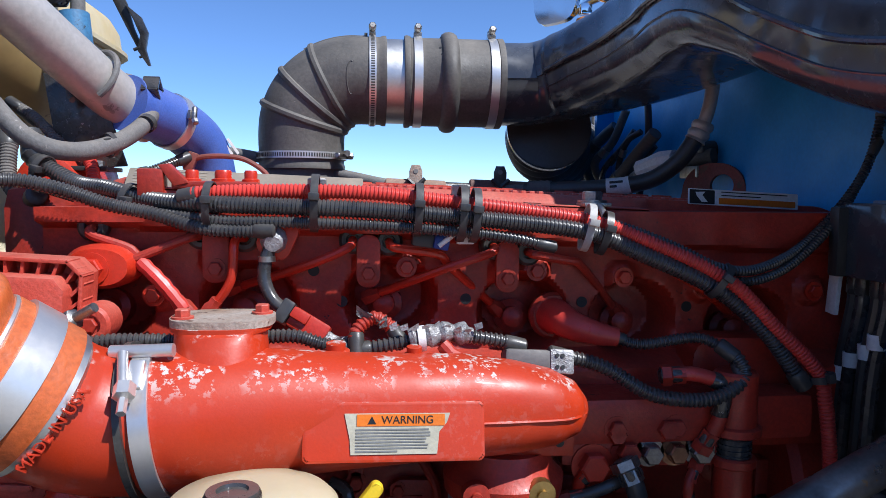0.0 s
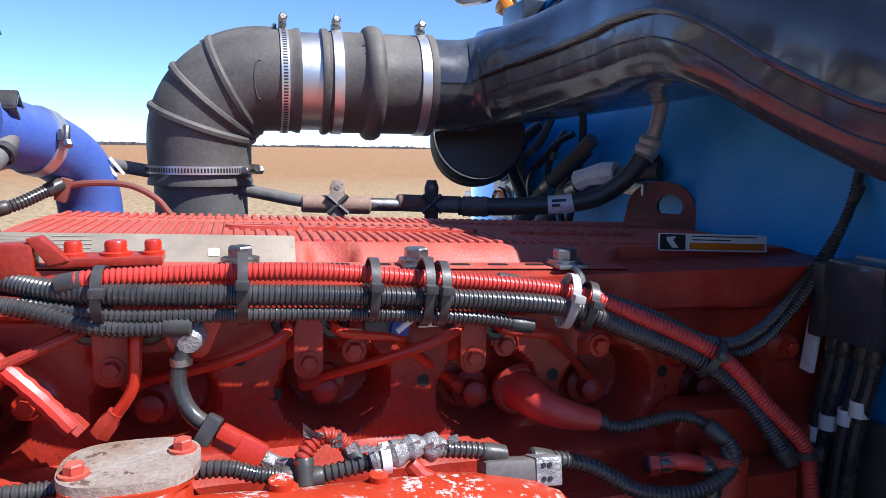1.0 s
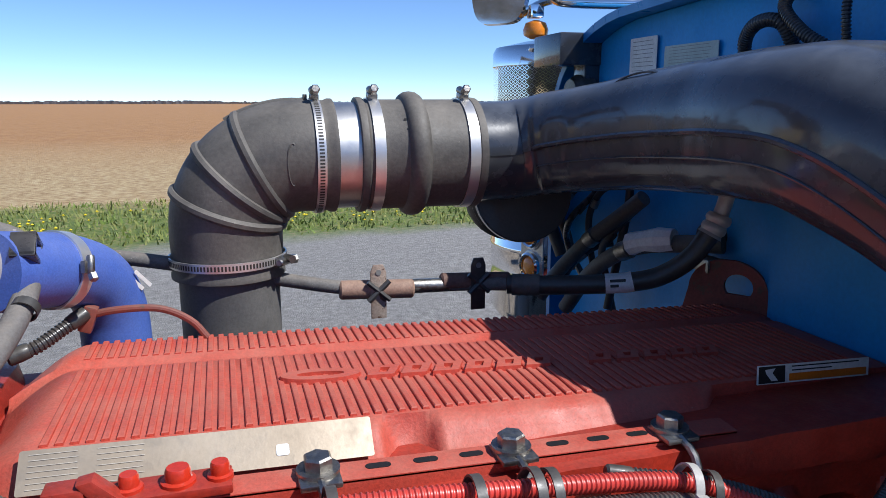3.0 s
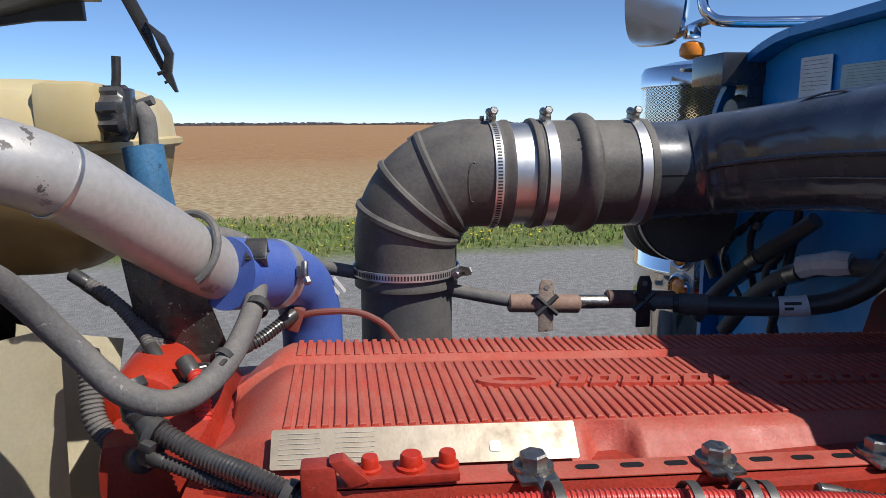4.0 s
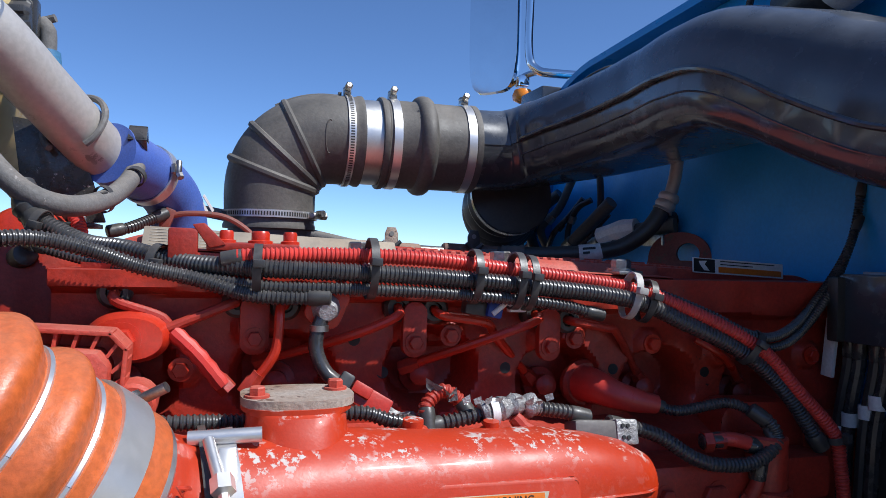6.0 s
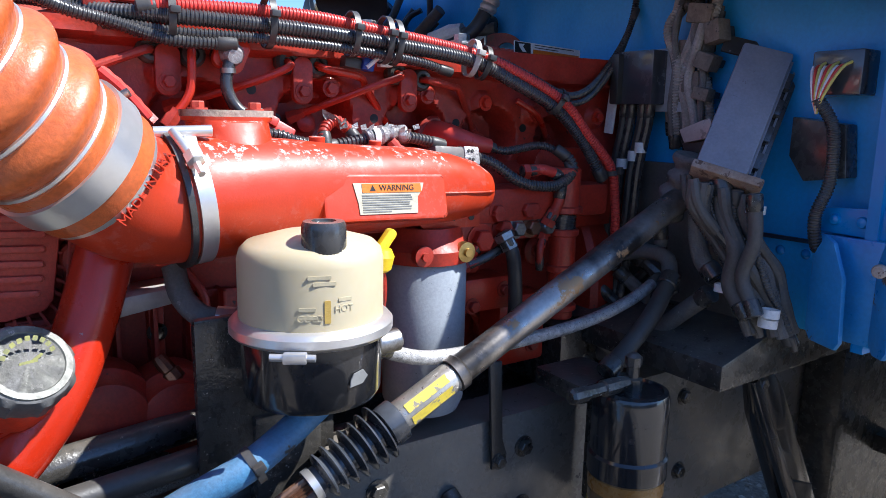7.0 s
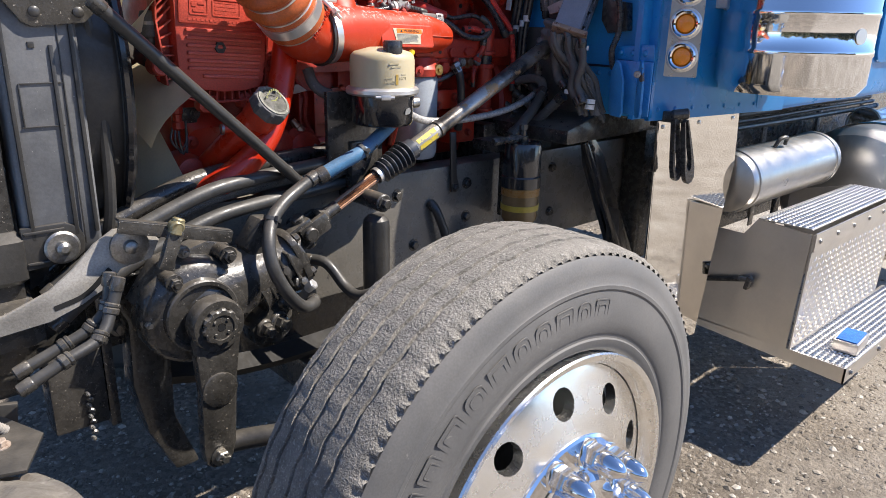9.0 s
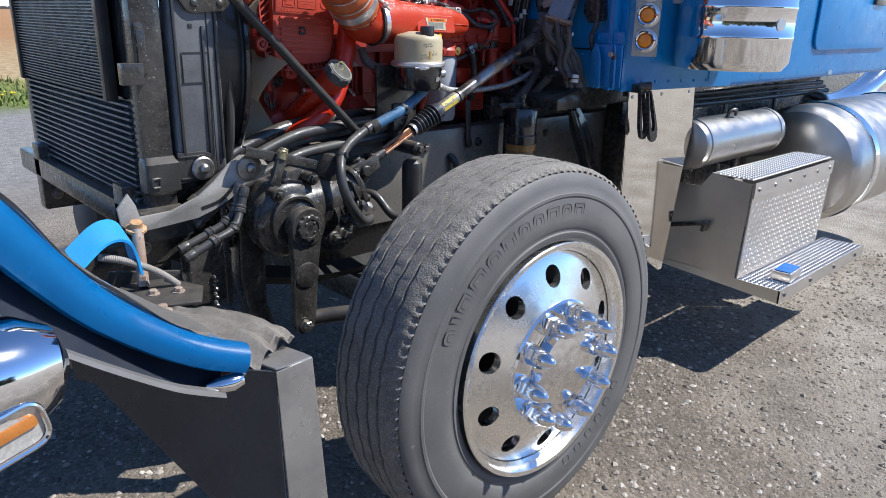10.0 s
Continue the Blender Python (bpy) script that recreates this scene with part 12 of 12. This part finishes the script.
def build_rear_plumbing():
    post = thing("coolant_standpipe", (0.475, 0.76, 1.08), "red standpipe with a black corrugated sleeve", "pipe")
    for z0, z1, r, m in ((1.255, 1.33, 0.0245, RED_DULL), (1.225, 1.262, 0.019, BLACK_LOOM), (1.08, 1.232, 0.022, RED_DULL)):
        bm = bm_new()
        rod(bm, (0.474, 0.762, z0), (0.474, 0.762, z1), r, None, 24, 0.003)
        part("section", bm, m, post)
    for z, r in ((1.262, 0.030), (1.225, 0.026), (1.165, 0.027), (1.10, 0.027)):
        bm = bm_new()
        lathe(bm, (0.474, 0.762, z - 0.006), (0, 0, 1), [(r * 0.9, 0), (r, 0.002), (r, 0.010), (r * 0.9, 0.012)], 24)
        part("collar", bm, RED_DULL, post)
    bm = bm_new()
    for i in range(5):
        ring(bm, (0.474, 0.762, 1.232 + i * 0.0062), (0, 0, 1), 0.018, 0.0205, 0.0035, 24)
    part("sleeve_ribs", bm, BLACK_LOOM, post, "black ribbed sleeve")
    rail = thing("fuel_manifold", (0.37, 0.77, 1.22), "grimy fuel manifold block with banjo bolts", "fuel fitting")
    bm = bm_new()
    box(bm, (0.365, 0.785, 1.238), (0.19, 0.045, 0.036), (0, 2, 0), 0.006)
    part("block", bm, RED_DULL, rail)
    for i, (x, z, r, m) in enumerate(((0.305, 1.225, 0.017, RED), (0.345, 1.24, 0.013, RED_DULL), (0.372, 1.238, 0.012, ZINC), (0.402, 1.238, 0.012, COPPERY), (0.432, 1.238, 0.013, ZINC), (0.33, 1.262, 0.011, RED_DULL), (0.39, 1.266, 0.012, RED_DULL))):
        bm = bm_new()
        hexbolt(bm, (x, 0.762, z), (0, -1, 0), r, 0.014)
        part("banjo_bolt", bm, m, rail)
    for pts, r, m in (([(0.335, 0.745, 1.235), (0.345, 0.735, 1.21), (0.352, 0.735, 1.18), (0.36, 0.74, 1.12), (0.37, 0.76, 1.05)], 0.011, RUBBER), ([(0.43, 0.755, 1.24), (0.445, 0.745, 1.275), (0.45, 0.745, 1.305)], 0.0085, RED_DULL), ([(0.27, 0.76, 1.185), (0.31, 0.75, 1.20), (0.36, 0.76, 1.215)], 0.007, BLACK_LOOM), ([(0.30, 0.775, 1.18), (0.29, 0.76, 1.205), (0.305, 0.755, 1.228)], 0.008, RED), ([(0.43, 0.76, 1.225), (0.415, 0.75, 1.20), (0.42, 0.755, 1.17)], 0.006, RED_DULL), ([(0.385, 0.765, 1.325), (0.42, 0.757, 1.328), (0.462, 0.755, 1.315)], 0.0085, RED_LOOM)):
        h = hose_thing("fuel_hose", pts, r, m, "short fuel line on the engine side", "fuel line", "fuel hoses", 12)
        bm = bm_new()
        a, b = Vector(pts[0]), Vector(pts[1])
        lathe(bm, a, b - a, [(r * 1.5, 0), (r * 1.5, 0.010), (r * 1.2, 0.012), (r * 1.25, 0.026)], 6)
        part("collar", bm, ZINC if m is RUBBER else RED_DULL, h)
    pump = thing("lift_pump", (0.33, 0.80, 1.08), "red cast pump body low on the engine", "pump")
    bm = bm_new()
    box(bm, (0.33, 0.80, 1.135), (0.09, 0.06, 0.055), bevel=0.008)
    box(bm, (0.42, 0.82, 1.06), (0.10, 0.06, 0.12), bevel=0.010)
    part("body", bm, RED, pump)
    for x, z in ((0.36, 1.14), (0.30, 1.12), (0.40, 1.09), (0.44, 1.03)):
        bm = bm_new()
        hexbolt(bm, (x, 0.77 if z > 1.1 else 0.79, z), (0, -1, 0), 0.009, 0.008)
        part("bolt", bm, RED_DULL, pump)
    cov = thing("rear_cover", (0.50, 0.82, 1.28), "round-cornered red cover plate at the engine's rear", "engine part")
    bm = bm_new()
    prism(bm, oblong(0.13, 0.09, 0.03), (0.505, 0.80, 1.315), (1, 0, -0.03), (0, 0, 1), (0, 0.05, 0), 0.006)
    part("plate", bm, RED_DULL, cov)
    fly = thing("bell_housing", (0.63, 1.0, 0.95), "dark red flywheel housing behind the engine", "engine part")
    bm = bm_new()
    lathe(bm, (0.585, 1.06, 1.08), (1, 0, -0.03), [(0.26, 0), (0.27, 0.01), (0.27, 0.07), (0.25, 0.09)], 40)
    part("ring", bm, RED_DULL, fly)


build_rear_plumbing()


def build_fuse_box():
    root = thing("fuse_box", (0.58, 0.53, 1.33), "dusty blue-grey electrical box leaning by the cab corner", "electrical box")
    up = Vector((0.535, 0.073, 0.842)).normalized()
    across = Vector((0.66, -0.75, 0)).normalized()
    across = (across - up * across.dot(up)).normalized()
    c = Vector((0.615, 0.545, 1.430))
    m = facing(c, across, up)
    slate = mat("dusty slate plastic", (0.23, 0.255, 0.32), 0.36, 0, (0.17, 0.19, 0.24), 14, (0.02, 0.02, 0.02), 0.68, 60, DUST, 0.25, 0.1)
    bm = bm_new()
    box(bm, (0, 0, 0), (0.072, 0.205, 0.030), bevel=0.005, m=m @ Matrix.Translation((0, 0, -0.015)))
    part("lid", bm, slate, root)
    bm = bm_new()
    box(bm, (0, 0, 0), (0.088, 0.198, 0.034), bevel=0.004, m=m @ Matrix.Translation((0.010, 0.0, -0.046)))
    part("base", bm, PLASTIC, root, "black plastic base")
    for i in range(4):
        bm = bm_new()
        box(bm, (0, 0, 0), (0.010, 0.026, 0.026), bevel=0.002, m=m @ Matrix.Translation((0.042, -0.07 + i * 0.045, -0.026)))
        part("latch", bm, PLASTIC, root)
    bm = bm_new()
    for k in (0, 1):
        box(bm, (0, 0, 0), (0.003, 0.19, 0.003), m=m @ Matrix.Translation((0.0375 + 0.008 * k, 0.0, -0.012 - 0.012 * k)))
    part("lid_lip", bm, slate, root)
    bm = bm_new()
    box(bm, (0, 0, 0), (0.100, 0.014, 0.070), bevel=0.004, m=m @ Matrix.Translation((0.010, -0.108, -0.034)))
    part("tray", bm, RUST, root, "rusty metal tray under the box")
    bm = bm_new()
    box(bm, (0, 0, 0), (0.125, 0.030, 0.004), bevel=0.001, m=m @ Matrix.Translation((-0.004, 0.118, -0.040)))
    part("stay", bm, BLACK_DUSTY, root, "dusty steel stay above the box")
    pl = thing("cover_plate", (0.66, 0.46, 1.33), "flat black plastic cover plate on the cab", "plate")
    bm = bm_new()
    prism(bm, [(0.504, 1.416), (0.427, 1.406), (0.419, 1.334), (0.479, 1.325), (0.504, 1.36)], (0.668, 0, 0), (0, 1, 0), (0, 0, 1), (0.030, 0, 0), 0.002)
    part("plate", bm, BLACK_LOOM, pl)
    bk = thing("firewall_bracket", (0.64, 0.63, 1.36), "dusty bare metal bracket beside the electrical box", "bracket")
    bm = bm_new()
    prism(bm, [(0.667, 1.393), (0.611, 1.414), (0.602, 1.384), (0.655, 1.372)], (0.625, 0, 0), (0, 1, 0), (0, 0, 1), (0.075, 0, 0), 0.002)
    part("top", bm, ALU, bk)
    bm = bm_new()
    prism(bm, [(0.664, 1.371), (0.604, 1.380), (0.612, 1.345), (0.645, 1.335)], (0.630, 0, 0), (0, 1, 0), (0, 0, 1), (0.07, 0, 0), 0.003)
    part("foot", bm, BLACK_DUSTY, bk)
    crng = random.Random(23)
    for k in range(9):
        y = 0.735 - 0.010 * k + crng.uniform(-0.006, 0.006)
        x = 0.668 + crng.uniform(-0.012, 0.012)
        z0 = 1.60 + crng.uniform(-0.02, 0.03)
        pts = [(x + 0.02, y, z0), (x - 0.01, y + crng.uniform(-0.02, 0.02), z0 - 0.05), (x + crng.uniform(-0.02, 0.01), y + crng.uniform(-0.015, 0.015), z0 - 0.11), (x, y - 0.005, z0 - 0.17), (x + 0.02, y, z0 - 0.24)]
        if k % 3 == 2:
            loom_thing(pts, crng.uniform(0.006, 0.010), CAKED, "dusty grey conduit behind the electrical box", 0.0012, 0.005, "dusty cables")
        else:
            hose_thing("dusty_cable", pts, crng.uniform(0.005, 0.012), (CAKED, GREY_LOOM)[k % 2], "dust-caked cable behind the electrical box", "cable", "dusty cables", 10)
    clod = mat("brown dust-caked plastic", (0.20, 0.165, 0.13), 0.8, 0, (0.11, 0.095, 0.08), 30, (0.03, 0.03, 0.03), 0.62, 80, DUST, 0.4, 0.3)
    for k, (x, y, z, w, h, d, ry) in enumerate(((0.668, 0.640, 1.575, 0.045, 0.030, 0.035, 8), (0.664, 0.612, 1.545, 0.030, 0.034, 0.028, -12), (0.672, 0.655, 1.525, 0.050, 0.022, 0.030, 4), (0.660, 0.622, 1.500, 0.030, 0.026, 0.034, 20), (0.668, 0.650, 1.470, 0.036, 0.030, 0.026, -6), (0.660, 0.625, 1.450, 0.028, 0.020, 0.024, 14))):
        y += 0.028
        rb = thing("relay", (x, y, z - h / 2), "small dust-caked relay on the firewall by the electrical box", "relay", "small relays")
        bm = bm_new()
        box(bm, (x, y, z), (d, w, h), (ry, 0, ry * 0.5), 0.003)
        part("case", bm, clod, rb)
        bm = bm_new()
        box(bm, (x + 0.016, y, z), (0.030, w * 0.7, h * 0.5), (ry, 0, 0), 0.002)
        part("socket", bm, BLACK_DUSTY, rb)
    rng = random.Random(12)
    mats = (RUBBER_DUSTY, GREY_LOOM, BLACK_LOOM, RUBBER_DUSTY)
    for i in range(17):
        x0 = c + up * -0.118 + across * (-0.046 + 0.0062 * i + rng.uniform(-0.004, 0.004)) + Vector((0.02, 0.018, -0.014)) + Vector((0.02, 0.014, 0)) * rng.uniform(-1, 1)
        sway, dy = rng.uniform(-0.02, 0.025), rng.uniform(-0.012, 0.012)
        end = Vector((0.600 + 0.003 * i + rng.uniform(-0.01, 0.01), 0.490 - 0.0025 * i, 1.075 + 0.075 * rng.random()))
        mid = x0.lerp(end, 0.55) + Vector((sway, dy, 0.0))
        pts = [x0, x0 + Vector((0.003, -0.006 + dy, -0.045)), mid, mid.lerp(end, 0.55) + Vector((-sway * 0.4, 0, 0)), end]
        r = rng.choice((0.004, 0.005, 0.006, 0.0075, 0.009))
        if i % 3 == 1:
            loom_thing([tuple(p) for p in pts], r, mats[rng.randrange(4)], "dusty conduit hanging from the electrical box", 0.0012, 0.005, "hanging cables")
        else:
            hc = thing("hanging_cable", tuple(pts[0]), "dusty wrapped cable hanging from the electrical box", "cable", "hanging cables")
            bm = bm_new()
            hose(bm, [tuple(p) for p in pts], lambda q, t, r=r: r * (1 + 0.10 * math.sin(q * 0.9)), 10)
            part("cable", bm, mats[rng.randrange(4)], hc)
    for p in ((0.590, 0.537, 1.164), (0.590, 0.461, 1.144), (0.594, 0.465, 1.128), (0.590, 0.498, 1.286)):
        t = thing("cable_tag", p, "white tape tag round a hanging cable", "tag", "cable tags")
        bm = bm_new()
        ring(bm, p, (0.1, 0, 1), 0.011, 0.0135, 0.012, 18)
        part("tag", bm, WHITE, t)
    lp = thing("looped_conduit", (0.66, 0.44, 1.25), "black ribbed conduit loop beside the electrical box", "cable")
    bm = bm_new()
    loom(bm, [(0.64, 0.455, 1.44), (0.65, 0.435, 1.40), (0.652, 0.432, 1.33), (0.64, 0.44, 1.28), (0.655, 0.44, 1.235), (0.672, 0.435, 1.25)], 0.009)
    part("conduit", bm, BLACK_LOOM, lp)
    cn = thing("bulkhead_connector", (0.69, 0.42, 1.44), "black bulkhead plug with thin coloured wires", "connector")
    bm = bm_new()
    box(bm, (0.685, 0.445, 1.475), (0.05, 0.07, 0.06), bevel=0.004)
    part("plug", bm, PLASTIC, cn)
    for i in range(9):
        bm = bm_new()
        hose(bm, [(0.665, 0.425 + 0.006 * i, 1.49 - 0.004 * (i % 3)), (0.645, 0.43 + 0.005 * i, 1.48), (0.635, 0.445 + 0.002 * i, 1.445), (0.64, 0.455, 1.42)], 0.002, 6)
        part("wire", bm, (WIRE_YELLOW, RED_LOOM, WHITE)[i % 3], cn)
    for pts, r, m in (([(0.600, 0.601, 1.322), (0.600, 0.601, 1.256), (0.600, 0.587, 1.201), (0.600, 0.558, 1.174)], 0.014, GREY_LOOM), ([(0.575, 0.548, 1.324), (0.575, 0.534, 1.266), (0.575, 0.511, 1.224), (0.575, 0.515, 1.176), (0.575, 0.483, 1.135)], 0.014, RUBBER_DUSTY), ([(0.565, 0.486, 1.309), (0.565, 0.479, 1.247), (0.565, 0.492, 1.192), (0.565, 0.467, 1.143)], 0.010, RUBBER_DUSTY), ([(0.620, 0.780, 1.171), (0.620, 0.711, 1.187), (0.620, 0.667, 1.183), (0.620, 0.659, 1.158), (0.620, 0.655, 1.128)], 0.013, HOSE_GREY), ([(0.635, 0.696, 1.232), (0.635, 0.693, 1.204), (0.635, 0.699, 1.178)], 0.011, HOSE_GREY), ([(0.600, 0.816, 0.972), (0.600, 0.686, 1.044), (0.600, 0.615, 1.105), (0.600, 0.565, 1.149)], 0.014, HOSE_GREY)):
        hose_thing("dusty_hose", pts, r, m, "dust-caked thick hose below the electrical box", "hose", "dusty hoses", 14)
    boot = thing("shaft_boot", (0.61, 0.66, 1.26), "dusty grey rubber boot at the steering shaft's upper end", "boot")
    bm = bm_new()
    hose(bm, [(0.605, 0.664, 1.256), (0.605, 0.650, 1.287), (0.605, 0.632, 1.321), (0.605, 0.623, 1.356)], lambda i, s: 0.024 + 0.004 * math.sin(s * 22), 18, 0.004)
    part("sleeve", bm, HOSE_GREY, boot)
    # made-up sheet with washers, added to darken the blue firewall down here
    fm = thing("firewall_dark_sheet", (0.693, 0.85, 1.03), "added black dusty sheet darkening the lower firewall", "insulation")
    bm = bm_new()
    box(bm, (0.690, 0.83, 1.185), (0.012, 0.52, 0.30), bevel=0.004)
    part("mat", bm, RUBBER_DUSTY, fm)
    for y, z in ((0.60, 1.31), (0.72, 1.31), (0.90, 1.31), (0.66, 1.10)):
        bm = bm_new()
        lathe(bm, (0.684, y, z), (-1, 0, 0), [(0.011, 0), (0.010, 0.002), (0.004, 0.003)], 12)
        part("washer", bm, ZINC, fm, "small steel retaining washer")
    rl = thing("relay_box", (0.66, 0.77, 1.42), "black relay box on a zinc plate on the firewall", "relay")
    bm = bm_new()
    box(bm, (0.668, 0.745, 1.474), (0.006, 0.115, 0.105), bevel=0.002)
    box(bm, (0.69, 0.745, 1.474), (0.04, 0.05, 0.05))
    part("plate", bm, PALE_GREY, rl)
    bm = bm_new()
    box(bm, (0.648, 0.770, 1.478), (0.036, 0.075, 0.090), bevel=0.004)
    part("cover", bm, PLASTIC, rl)
    bm = bm_new()
    box(bm, (0.640, 0.806, 1.476), (0.045, 0.018, 0.085), bevel=0.004)
    part("side_cover", bm, BLACK_DUSTY, rl)
    for i, (y, z1) in enumerate(((0.805, 1.31), (0.79, 1.33), (0.765, 1.345), (0.75, 1.36))):
        h = hose_thing("relay_cable", [(0.65, y, 1.435), (0.652, y + 0.004, 1.40), (0.650, y + 0.01, 1.36), (0.648, y + 0.016, 1.31), (0.645, y + 0.02, 1.20), (0.64, y + 0.03, 1.08)], 0.0085, (RUBBER, BLACK_LOOM)[i % 2], "black cable dropping from the relay box", "cable", "relay cables", 10)
        bm = bm_new()
        ring(bm, (0.649, y + 0.013, z1), (0, 0, 1), 0.0088, 0.0105, 0.018, 16)
        part("tag", bm, WHITE, h, "white tape tag")
    sl = thing("wire_tag", (0.63, 0.815, 1.40), "white paper flag on a cable", "tag")
    bm = bm_new()
    box(bm, (0.640, 0.828, 1.425), (0.006, 0.018, 0.085), (6, 0, 0), 0.001)
    part("flag", bm, WHITE, sl)


build_fuse_box()
